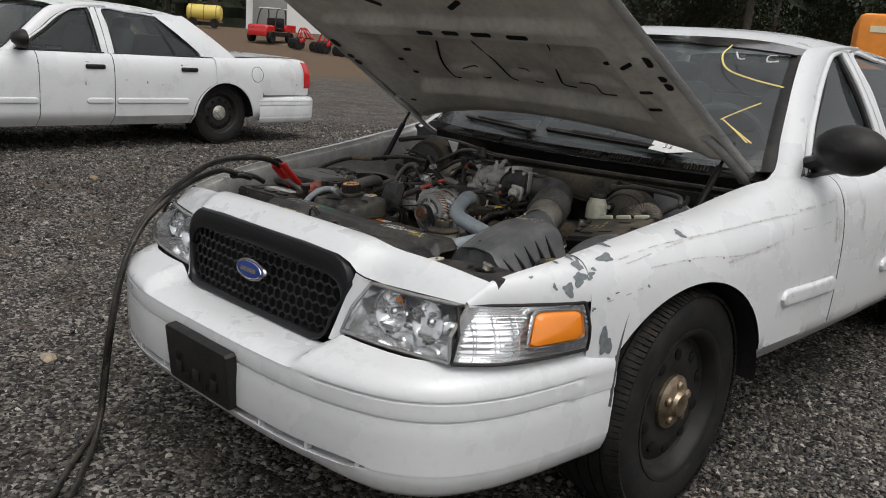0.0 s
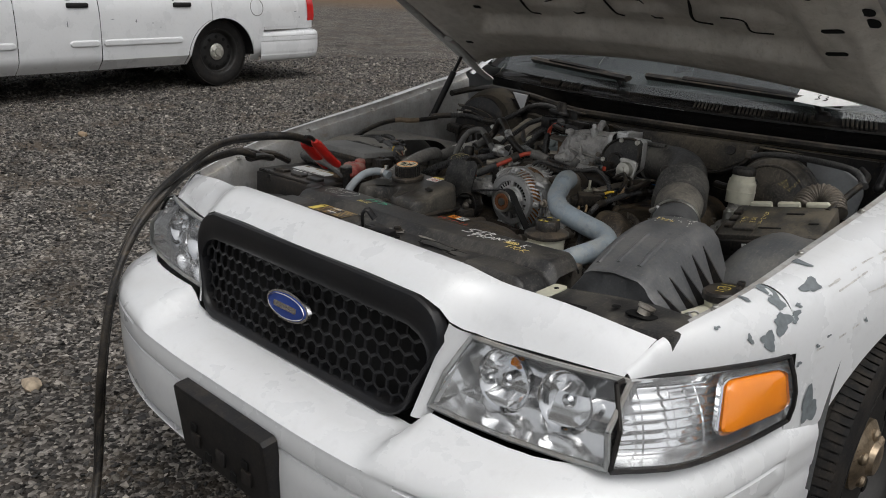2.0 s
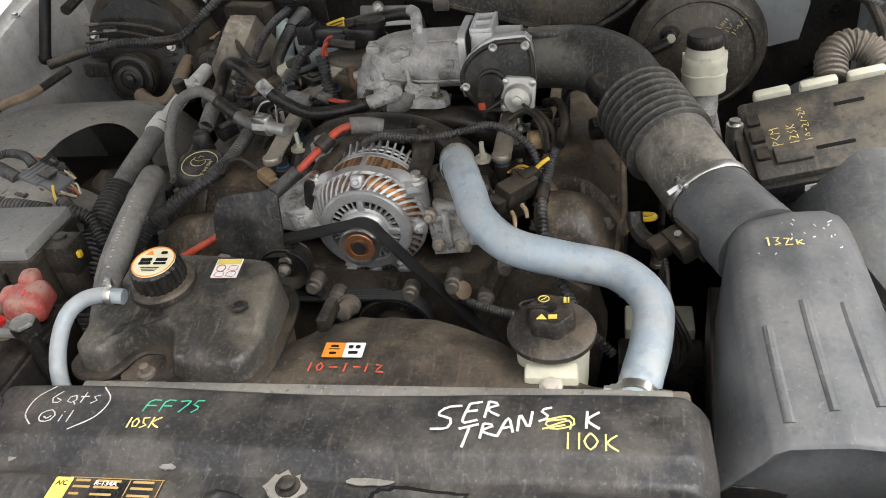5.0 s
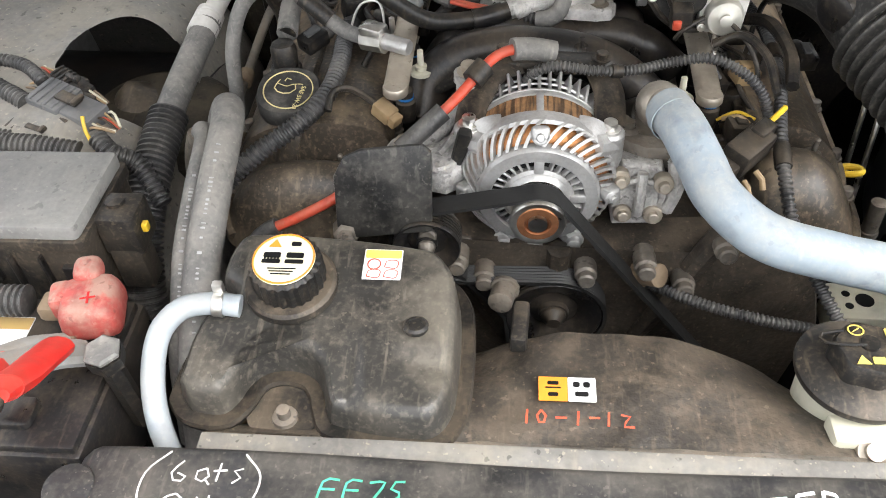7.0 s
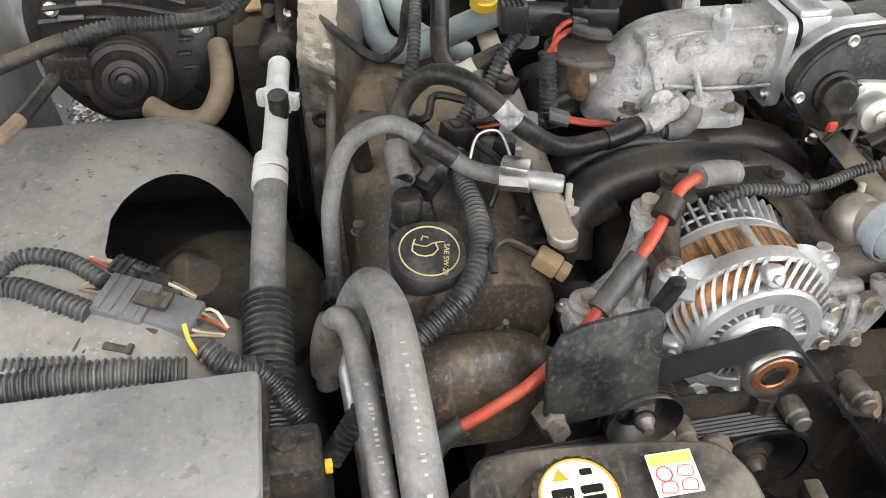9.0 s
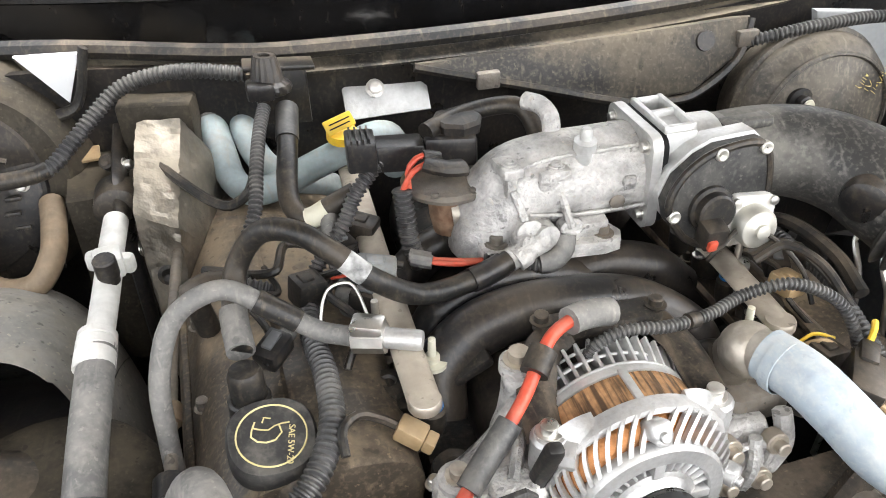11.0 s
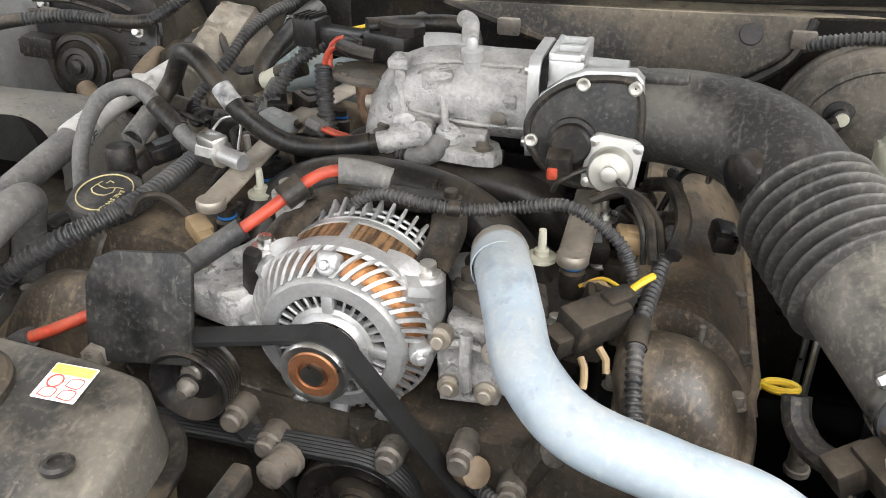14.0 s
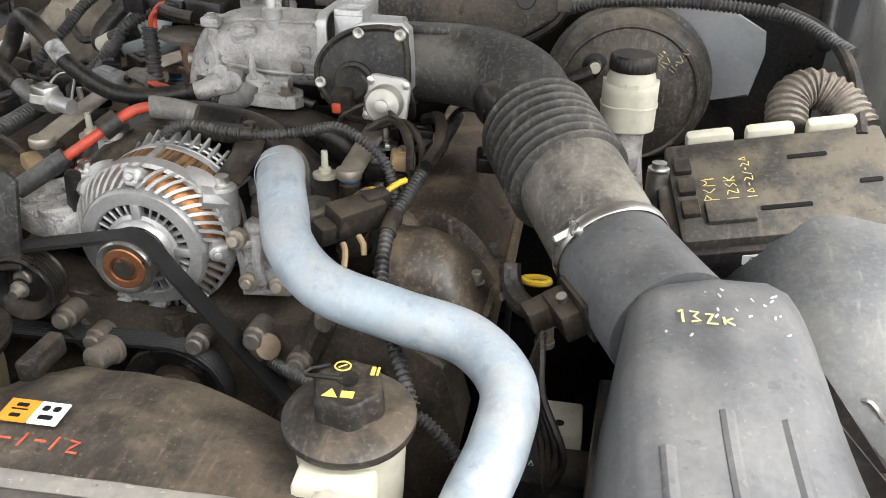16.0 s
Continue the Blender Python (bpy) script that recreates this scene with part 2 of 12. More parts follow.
M = dict(
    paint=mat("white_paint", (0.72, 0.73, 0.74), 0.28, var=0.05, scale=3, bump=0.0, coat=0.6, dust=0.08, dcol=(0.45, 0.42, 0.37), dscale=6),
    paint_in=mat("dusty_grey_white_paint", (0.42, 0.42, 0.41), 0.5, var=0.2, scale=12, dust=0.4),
    hood_in=mat("hood_inner_paint", (0.58, 0.55, 0.495), 0.55, var=0.22, scale=5, bump=0.1, bscale=40, dust=0.25, specks=0.15),
    chip=mat("bare_primer", (0.16, 0.18, 0.19), 0.6, var=0.2, scale=60),
    scratch=mat("scratched_paint", (0.5, 0.49, 0.47), 0.6, var=0.3, scale=90),
    plastic=mat("black_plastic", (0.011, 0.011, 0.012), 0.30, var=0.3, scale=20, bump=0.04, bscale=260, dust=0.14, spec=0.38),
    plastic_d=mat("dusty_black_plastic", (0.016, 0.0155, 0.015), 0.36, var=0.35, scale=16, bump=0.06, bscale=200, dust=0.27, spec=0.34, dscale=11.0, specks=0.15),
    cover=mat("dusty_sight_shield_plastic", (0.021, 0.021, 0.022), 0.40, var=0.35, scale=22, bump=0.06, bscale=220, dust=0.23, dcol=(0.2, 0.18, 0.15), dscale=9, spec=0.34, specks=0.2),
    plastic_g=mat("greyed_plastic", (0.095, 0.098, 0.102), 0.48, var=0.28, scale=14, bump=0.05, bscale=180, dust=0.16, dcol=(0.2, 0.18, 0.15), specks=0.25),
    liner=mat("dusty_liner_plastic", (0.175, 0.168, 0.155), 0.6, var=0.3, scale=7, bump=0.08, bscale=120, dust=0.35, dcol=(0.28, 0.25, 0.2), dscale=12, specks=0.6),
    flap=mat("scuffed_flap_rubber", (0.016, 0.016, 0.016), 0.38, var=0.3, scale=20, bump=0.05, dust=0.3, dcol=(0.16, 0.15, 0.13), dscale=24, spec=0.35, specks=0.25),
    drum=mat("brown_dusty_housing", (0.030, 0.026, 0.020), 0.6, var=0.4, scale=10, bump=0.1, bscale=120, dust=0.7, dcol=(0.075, 0.062, 0.044), dscale=9, specks=0.4, spec=0.2),
    print_band=mat("worn_white_print", (0.05, 0.05, 0.05), 0.5, var=0.2, scale=60, bump=0.0, col2=(0.74, 0.74, 0.72)),
    hose_grey=mat("pale_grey_hose", (0.30, 0.335, 0.36), 0.45, var=0.12, scale=24, bump=0.06, bscale=120, dust=0.3, dcol=(0.36, 0.34, 0.3), dscale=26),
    cap_grey=mat("greyed_cap_plastic", (0.026, 0.026, 0.027), 0.5, var=0.25, scale=30, bump=0.05, dust=0.25, dcol=(0.2, 0.185, 0.155), dscale=30),
    pen_bold=mat("bold_white_paint_pen", (0.66, 0.66, 0.64), 0.7, var=0.15, scale=160, bump=0.1),
    hose_print=mat("worn_hose_print", (0.34, 0.34, 0.335), 0.6, var=0.2, scale=90, bump=0.0),
    tank_black=mat("satin_black_tank_plastic", (0.030, 0.029, 0.027), 0.32, var=0.3, scale=14, bump=0.05, bscale=160, dust=0.36, dcol=(0.22, 0.192, 0.15), dscale=8, specks=0.2, spec=0.42),
    cap_print=mat("faded_yellow_print", (0.58, 0.50, 0.25), 0.55, var=0.15, scale=60, bump=0.0),
    booster=mat("dusty_booster_steel", (0.030, 0.028, 0.025), 0.38, var=0.35, scale=12, bump=0.05, bscale=160, dust=0.55, dcol=(0.23, 0.195, 0.15), dscale=6, spec=0.4),
    # the car's white paint with the shade beside the booster put into its grey
    dash=mat("white_paint_greyed_as_shade", (0.30, 0.315, 0.325), 0.4, var=0.15, scale=6, bump=0.0, dust=0.25, dcol=(0.26, 0.235, 0.19), dscale=7),
    alu_m=mat("matt_pale_aluminium", (0.62, 0.61, 0.58), 0.6, 0.3, var=0.15, scale=30, bump=0.1, bscale=200, dust=0.2, dcol=(0.36, 0.32, 0.26)),
    dusty_lid=mat("dust_covered_lid", (0.165, 0.163, 0.156), 0.6, var=0.25, scale=10, bump=0.08, bscale=200, dust=0.2, dcol=(0.25, 0.238, 0.215), dscale=40, specks=0.3),
    dusty_case=mat("dust_covered_black_case", (0.034, 0.032, 0.029), 0.5, var=0.3, scale=12, bump=0.06, bscale=220, dust=0.8, dcol=(0.115, 0.098, 0.072), dscale=16, specks=0.35),
    liner_b=mat("grey_moulded_liner", (0.075, 0.080, 0.086), 0.5, var=0.2, scale=9, bump=0.1, bscale=160, dust=0.25, dcol=(0.28, 0.26, 0.22), dscale=6),
    bellows=mat("bellows_rubber", (0.085, 0.080, 0.072), 0.48, var=0.25, scale=20, bump=0.05, dust=0.65, dcol=(0.30, 0.275, 0.23), spec=0.34, specks=0.0, dscale=7),
    duct=mat("dusty_duct_rubber", (0.028, 0.0275, 0.027), 0.45, var=0.3, scale=12, bump=0.05, dust=0.75, dcol=(0.20, 0.188, 0.165), dscale=6, spec=0.4, specks=0.2),
    cowl_dust=mat("mud_dusted_plastic", (0.020, 0.019, 0.018), 0.45, var=0.3, scale=10, bump=0.05, dust=0.8, dcol=(0.155, 0.130, 0.095), dscale=6, spec=0.35, specks=0.3),
    fold_rubber=mat("dusty_folded_rubber", (0.045, 0.043, 0.040), 0.42, var=0.25, scale=20, bump=0.05, dust=0.45, dcol=(0.21, 0.195, 0.165), spec=0.4, dscale=8),
    mirror=mat("lamp_reflector", (0.9, 0.9, 0.9), 0.12, 0.85, var=0.05, bump=0.0),
    wet=mat("wet_black_plastic", (0.007, 0.007, 0.0075), 0.16, var=0.3, scale=24, bump=0.10, bscale=90, dust=0.04, spec=0.45),
    rubber=mat("black_rubber", (0.011, 0.011, 0.011), 0.36, var=0.3, scale=30, bump=0.08, dust=0.18, spec=0.32),
    rubber_g=mat("greyed_rubber", (0.115, 0.113, 0.108), 0.62, var=0.25, scale=24, bump=0.05, bscale=160, dust=0.4, dcol=(0.3, 0.28, 0.25), specks=0.25),
    loom=mat("split_loom_plastic", (0.028, 0.028, 0.029), 0.42, var=0.3, scale=40, bump=0.05, dust=0.26, dcol=(0.24, 0.225, 0.20)),
    belt=mat("belt_rubber", (0.012, 0.012, 0.012), 0.55, var=0.2, scale=60, bump=0.1),
    hose_blue=mat("pale_blue_silicone", (0.29, 0.345, 0.39), 0.45, var=0.12, scale=18, bump=0.08, bscale=90, dust=0.4, dcol=(0.42, 0.41, 0.37), dscale=22, specks=0.15),
    hose_teal=mat("pale_teal_silicone", (0.25, 0.305, 0.315), 0.5, var=0.2, scale=20, bump=0.1, dust=0.3),
    alu=mat("cast_aluminium", (0.62, 0.62, 0.61), 0.44, 0.75, var=0.22, scale=26, bump=0.12, bscale=240, dust=0.14, dcol=(0.2, 0.17, 0.13)),
    alu_w=mat("bright_cast_aluminium", (0.47, 0.47, 0.465), 0.40, 0.72, var=0.22, scale=30, bump=0.1, bscale=300, dust=0.18, specks=0.15),
    alu_o=mat("oxidised_cast_aluminium", (0.45, 0.44, 0.425), 0.55, 0.4, var=0.35, scale=44, bump=0.8, bscale=210, dust=0.26, dcol=(0.34, 0.31, 0.26), specks=0.6),
    alu_d=mat("dirty_aluminium", (0.16, 0.145, 0.125), 0.5, 0.5, var=0.4, scale=26, bump=0.35, bscale=160, dust=0.5, dcol=(0.16, 0.125, 0.09), specks=0.5),
    steel=mat("zinc_steel", (0.62, 0.61, 0.58), 0.3, 1.0, var=0.2, scale=60, bump=0.05, dust=0.12),
    zinc=mat("dull_zinc_plate", (0.56, 0.55, 0.50), 0.42, 0.8, var=0.15, scale=40, bump=0.03, dust=0.25, dcol=(0.42, 0.38, 0.3)),
    chrome=mat("chrome", (0.86, 0.86, 0.86), 0.06, 1.0, var=0.03, bump=0.0),
    nickel=mat("satin_nickel", (0.5, 0.46, 0.4), 0.45, 1.0, var=0.25, scale=40, dust=0.35, dcol=(0.3, 0.26, 0.2)),
    rail=mat("tan_plated_steel", (0.46, 0.41, 0.34), 0.42, 0.8, var=0.2, scale=30, dust=0.35, dcol=(0.33, 0.28, 0.22), specks=0.4),
    rust=mat("rusty_iron", (0.2, 0.09, 0.045), 0.8, var=0.5, scale=50, bump=0.4, bscale=150, col2=(0.3, 0.2, 0.13)),
    engine=mat("grimy_engine_metal", (0.03, 0.025, 0.02), 0.5, var=0.5, scale=24, bump=0.4, bscale=130, dust=0.30, dcol=(0.17, 0.13, 0.09), dscale=20, specks=0.35),
    valve=mat("grimy_valve_cover", (0.05, 0.041, 0.032), 0.38, var=0.4, scale=14, bump=0.12, bscale=110, dust=0.85, dcol=(0.235, 0.180, 0.120), dscale=7, specks=0.4),
    copper=mat("copper_winding", (0.36, 0.16, 0.06), 0.38, 0.7, var=0.35, scale=60, bump=0.2, bscale=260),
    lam=streaked(mat("rusty_laminations", (0.34, 0.19, 0.09), 0.5, 0.3, var=0.4, scale=45, bump=0.3, bscale=180), (170, 12, 12), 0.85),
    bronze=mat("bronze_ring", (0.45, 0.2, 0.1), 0.35, 0.8, var=0.2, scale=80),
    red=mat("red_cable", (0.50, 0.06, 0.028), 0.42, var=0.2, scale=60, bump=0.0, dust=0.35, dcol=(0.36, 0.15, 0.10), dscale=40),
    clamp_red=mat("bright_red_plastic", (0.66, 0.022, 0.016), 0.32, var=0.12, scale=40, bump=0.02, dust=0.12, spec=0.5),
    red_d=mat("dusty_red_plastic", (0.36, 0.055, 0.045), 0.5, var=0.35, scale=40, dust=0.9, dcol=(0.34, 0.20, 0.16), dscale=30, specks=0.4),
    orange=mat("orange_print", (0.85, 0.28, 0.03), 0.45, var=0.08, bump=0.0),
    amber=mat("amber_lens", (0.80, 0.23, 0.01), 0.16, var=0.06, bump=0.0, coat=0.8),
    white=mat("white_print", (0.76, 0.76, 0.74), 0.5, var=0.08, scale=40, bump=0.0),
    yellow=mat("yellow_print", (0.70, 0.55, 0.12), 0.5, var=0.1, scale=40, bump=0.0),
    cream=mat("cream_print", (0.80, 0.74, 0.52), 0.5, var=0.08, scale=40, bump=0.0),
    # black of print; also the shade put behind the grille and in the slot
    ink=mat("black_ink_and_shade", (0.010, 0.010, 0.010), 0.6, var=0.1, bump=0.0, spec=0.12),
    pen_white=mat("white_paint_pen", (0.55, 0.54, 0.51), 0.7, var=0.2, scale=160, bump=0.1),
    pen_yellow=mat("yellow_paint_pen", (0.78, 0.62, 0.22), 0.7, var=0.2, scale=160, bump=0.1),
    pen_green=mat("green_paint_pen", (0.06, 0.42, 0.26), 0.7, var=0.2, scale=160, bump=0.1),
    pen_red=mat("red_paint_pen", (0.6, 0.09, 0.04), 0.75, var=0.3, scale=160, bump=0.1),
    milky=mat("milky_polyethylene", (0.56, 0.545, 0.44), 0.42, var=0.15, scale=14, bump=0.03, dust=0.3, dcol=(0.45, 0.4, 0.28)),
    amber_tank=mat("yellowed_polyethylene", (0.24, 0.20, 0.12), 0.45, var=0.2, scale=14, bump=0.05, dust=0.3),
    foil=mat("crinkled_foil", (0.23, 0.208, 0.175), 0.42, 0.85, var=0.3, scale=30, bump=0.9, bscale=55, dust=0.30, dcol=(0.36, 0.3, 0.22)),
    tyre=mat("tyre_rubber", (0.012, 0.012, 0.0125), 0.7, var=0.3, scale=18, bump=0.25, bscale=150, dust=0.08, spec=0.2),
    tarnish=mat("tarnished_hub_cap", (0.34, 0.27, 0.19), 0.38, 0.9, var=0.45, scale=26, bump=0.1, dust=0.4, dcol=(0.16, 0.11, 0.07), dscale=18, specks=0.5),
    rim=mat("black_steel_rim", (0.013, 0.0128, 0.0125), 0.55, 0.1, var=0.35, scale=20, dust=0.05, dcol=(0.16, 0.13, 0.1), spec=0.35),
    blue=mat("blue_enamel", (0.02, 0.05, 0.24), 0.25, var=0.1, bump=0.0, coat=0.7),
    tail=mat("red_lens", (0.55, 0.02, 0.02), 0.18, var=0.1, bump=0.0, coat=0.8),
    rubber_trim=mat("matt_black_trim", (0.010, 0.010, 0.011), 0.5, var=0.2, scale=30, bump=0.05, dust=0.07, spec=0.28),
    grille=mat("satin_black_grille", (0.009, 0.0095, 0.011), 0.34, var=0.2, scale=10, bump=0.03, dust=0.02, spec=0.3),
    interior=mat("dark_interior", (0.10, 0.10, 0.105), 0.8, var=0.3, scale=6),
    tan_conn=mat("tan_connector_plastic", (0.36, 0.25, 0.13), 0.5, var=0.2, scale=40, dust=0.25),
    grey_conn=mat("grey_connector_plastic", (0.26, 0.27, 0.27), 0.5, var=0.2, scale=40, dust=0.3),
    wire_y=mat("yellow_plastic", (0.75, 0.50, 0.03), 0.4, var=0.12, scale=40, bump=0.0, dust=0.15),
    blue_ring=mat("blue_ring", (0.02, 0.16, 0.45), 0.4, var=0.1, bump=0.0),
    brown_tube=mat("tan_tube", (0.19, 0.138, 0.088), 0.55, var=0.3, scale=30, dust=0.3),
    gold=mat("gold_print", (0.42, 0.28, 0.1), 0.4, var=0.1, bump=0.0),
    glass=glass_mat("window_glass", (0.52, 0.60, 0.58), 0.30, film=0.09),
    side_glass=glass_mat("side_window_glass", (0.36, 0.44, 0.42), 0.12, film=0.05),
    lens=glass_mat("clear_lens", (0.93, 0.94, 0.95), 0.05),
)


# ---- mesh helpers ----
V = Vector


def spline(pts, n):
    """n + 1 points on a smooth line through pts."""
    p = [V(q) for q in pts]
    if len(p) == 2:
        return [p[0].lerp(p[1], i / n) for i in range(n + 1)]
    ds = [0.0]
    for a, b in zip(p, p[1:]):
        ds.append(ds[-1] + max(1e-6, (b - a).length))
    out, k = [], 0
    for i in range(n + 1):
        s = ds[-1] * i / n
        while k < len(p) - 2 and s > ds[k + 1]:
            k += 1
        a, b = p[k], p[k + 1]
        h = ds[k + 1] - ds[k]
        m0 = (p[k + 1] - p[max(k - 1, 0)]) / (ds[k + 1] - ds[max(k - 1, 0)])
        m1 = (p[min(k + 2, len(p) - 1)] - p[k]) / (ds[min(k + 2, len(p) - 1)] - ds[k])
        u = (s - ds[k]) / h
        out.append((2 * u**3 - 3 * u * u + 1) * a + (u**3 - 2 * u * u + u) * h * m0 + (-2 * u**3 + 3 * u * u) * b + (u**3 - u * u) * h * m1)
    return out


def length(pts):
    return sum((V(b) - V(a)).length for a, b in zip(pts, pts[1:]))


def tube(bm, pts, r, seg=14, step=0.008, rib=0.0, amp=0.0, ry=None, cap=True, taper=None):
    """Sweeps a circle along a smooth line. rib: spacing of the corrugation; ry: second radius of a flat section; taper: end radius."""
    ln = length(pts)
    if rib:
        step = rib / 4
    n = max(2, int(ln / step))
    line = spline(pts, n)
    up = None
    rings = []
    for i, c in enumerate(line):
        t = (line[min(i + 1, n)] - line[max(i - 1, 0)]).normalized()
        if up is None:
            up = t.orthogonal() if abs(t.z) > 0.95 else V((0, 0, 1))
        side = t.cross(up).normalized()
        up = side.cross(t).normalized()
        rr = r if taper is None else r + (taper - r) * i / n
        if rib:
            rr += amp * (1 if i % 4 in (1, 2) else -1)
        k = (ry / r) if ry else 1.0
        rings.append([bm.verts.new(c + side * (rr * math.cos(a)) + up * (rr * k * math.sin(a))) for a in (2 * math.pi * j / seg for j in range(seg))])
    for a, b in zip(rings, rings[1:]):
        for j in range(seg):
            bm.faces.new((a[j], a[(j + 1) % seg], b[(j + 1) % seg], b[j]))
    if cap:
        bm.faces.new(rings[0][::-1])
        bm.faces.new(rings[-1])
    return bm


def lathe(bm, base, axis, profile, seg=28, wave=None, caps=True):
    """Turns a profile of (radius, height) round an axis. wave: (count, depth) for a fluted edge."""
    axis = V(axis).normalized()
    u = axis.orthogonal().normalized()
    w = axis.cross(u)
    base = V(base)
    rings = []
    for r, h in profile:
        ring = []
        for j in range(seg):
            a = 2 * math.pi * j / seg
            rr = r * (1 + (wave[1] * math.cos(wave[0] * a) if wave else 0))
            ring.append(bm.verts.new(base + axis * h + (u * math.cos(a) + w * math.sin(a)) * max(rr, 1e-5)))
        rings.append(ring)
    for a, b in zip(rings, rings[1:]):
        for j in range(seg):
            bm.faces.new((a[j], a[(j + 1) % seg], b[(j + 1) % seg], b[j]))
    if caps and profile[0][0] > 1e-4:
        bm.faces.new(rings[0][::-1])
    if caps and profile[-1][0] > 1e-4:
        bm.faces.new(rings[-1])
    return bm


def box(bm, c, size, rot=(0, 0, 0), bevel=0.003, seg=2, taper=1.0):
    """A box with rounded edges. taper: how much narrower its top is."""
    r = bmesh.ops.create_cube(bm, size=1.0)
    vs = r["verts"]
    for v in vs:
        k = taper if v.co.z > 0 else 1.0
        v.co = V((v.co.x * size[0] * k, v.co.y * size[1] * k, v.co.z * size[2]))
    if bevel > 0:
        es = list({e for v in vs for e in v.link_edges})
        g = bmesh.ops.bevel(bm, geom=es, offset=min(bevel, min(size) * 0.45), segments=seg, affect="EDGES", profile=0.5)
        vs = list({v for f in g["faces"] for v in f.verts} | {v for v in vs if v.is_valid})
    m = pose(*c, *rot)
    for v in vs:
        v.co = m @ v.co
    return bm


def prism(bm, outline, z0, z1, m=None, bevel=0.004, seg=2, top_scale=1.0):
    """Raises a flat outline (x, y) from z0 to z1, with its upper rim rounded; m places it."""
    m = m or Matrix.Identity(4)
    cx = sum(p[0] for p in outline) / len(outline)
    cy = sum(p[1] for p in outline) / len(outline)
    lo = [bm.verts.new((x, y, z0)) for x, y in outline]
    hi = [bm.verts.new((cx + (x - cx) * top_scale, cy + (y - cy) * top_scale, z1)) for x, y in outline]
    n = len(outline)
    bm.faces.new(lo[::-1])
    top = bm.faces.new(hi)
    for i in range(n):
        bm.faces.new((lo[i], lo[(i + 1) % n], hi[(i + 1) % n], hi[i]))
    vs = set(lo + hi)
    if bevel > 0:
        g = bmesh.ops.bevel(bm, geom=list(top.edges), offset=bevel, segments=seg, affect="EDGES", profile=0.5)
        vs = {v for v in vs if v.is_valid} | {v for f in g["faces"] for v in f.verts}
    for v in vs:
        v.co = m @ v.co
    return bm


def rounded(w, d, r, n=5, cx=0.0, cy=0.0):
    """A rectangle's outline with rounded corners."""
    out = []
    for qx, qy, a0 in ((1, 1, 0), (-1, 1, 90), (-1, -1, 180), (1, -1, 270)):
        for i in range(n + 1):
            a = radians(a0 + 90 * i / n)
            out.append((cx + qx * (w / 2 - r) + r * math.cos(a), cy + qy * (d / 2 - r) + r * math.sin(a)))
    return out


def surf(bm, f, nu, nv, thick=0.0):
    """A sheet through f(u, v), u and v from 0 to 1, with a thickness inwards."""
    g = [[bm.verts.new(f(i / nu, j / nv)) for j in range(nv + 1)] for i in range(nu + 1)]
    for i in range(nu):
        for j in range(nv):
            try:
                bm.faces.new((g[i][j], g[i + 1][j], g[i + 1][j + 1], g[i][j + 1]))
            except ValueError:
                pass
    if thick:
        bmesh.ops.recalc_face_normals(bm, faces=bm.faces[:])
        bmesh.ops.solidify(bm, geom=bm.faces[:], thickness=thick)
    return bm


# the engine bay was drawn in a frame of its own: these seat it in the car
SEAT_FRONT = Matrix(((0.9459, -0.0254, -0.0054, 0.0691), (0.0256, 0.9452, 0.0370, -0.0122), (0.0044, -0.0372, 0.9455, 0.0799), (0, 0, 0, 1)))
SEAT_REAR = Matrix(((0.9580, -0.0034, -0.0146, 0.0540), (0.0046, 0.9551, 0.0763, -0.0528), (0.0143, -0.0763, 0.9550, 0.1059), (0, 0, 0, 1)))
IN_BAY = [False]
NUDGE = [V((0, 0, 0))]


def seat(p):
    """Place in the car of a point drawn in the bay's frame."""
    k = max(0.0, min(1.0, (p[0] + 0.8 * (p[1] - 0.95) + 0.08) / 0.24))
    k = k * k * (3 - 2 * k)
    p = V(p) + NUDGE[0]
    return (SEAT_FRONT @ p).lerp(SEAT_REAR @ p, k)


def seat_m(p):
    """The same as a matrix, near p."""
    o = seat(p)
    cols = [(seat(V(p) + e) - o) / 0.01 for e in (V((0.01, 0, 0)), V((0, 0.01, 0)), V((0, 0, 0.01)))]
    r = Matrix(cols).transposed()
    return Matrix.Translation(o) @ r.to_4x4() @ Matrix.Translation(-V(p))


def finish(bm, name, material, angle=35):
    if IN_BAY[0]:
        for v in bm.verts:
            v.co = seat(v.co)
    bmesh.ops.remove_doubles(bm, verts=bm.verts[:], dist=1e-5)
    bmesh.ops.recalc_face_normals(bm, faces=bm.faces[:])
    me = bpy.data.meshes.new(name)
    bm.to_mesh(me)
    bm.free()
    for p in me.polygons:
        p.use_smooth = True
    me.set_sharp_from_angle(angle=radians(angle))
    me.materials.append(M[material] if isinstance(material, str) else material)
    return me


def part(name, bm, material, parent=None, label="", angle=35):
    """Links a bmesh as one mesh object under a thing or a part (or on its own)."""
    ob = new(name, finish(bm, name, material, angle))
    if parent is not None:
        ob.parent = parent
        if parent.parent is None:
            ob.matrix_parent_inverse = Matrix.Translation(-parent.location)
    if label:
        tagged(ob, label)
    return ob


def thing(name, base, label, category, group="", kind=""):
    """An Empty at a thing's base, for its parts."""
    ob = new(name)
    ob.empty_display_size = 0.05
    ob.location = seat(base) if IN_BAY[0] else base
    return tagged(ob, label, category, group, kind)


def solo(name, bm, material, label, category, group="", kind="", angle=35):
    return tagged(part(name, bm, material, None, "", angle), label, category, group, kind)


def B():
    return bmesh.new()


def lerp(a, b, t):
    return a + (b - a) * t


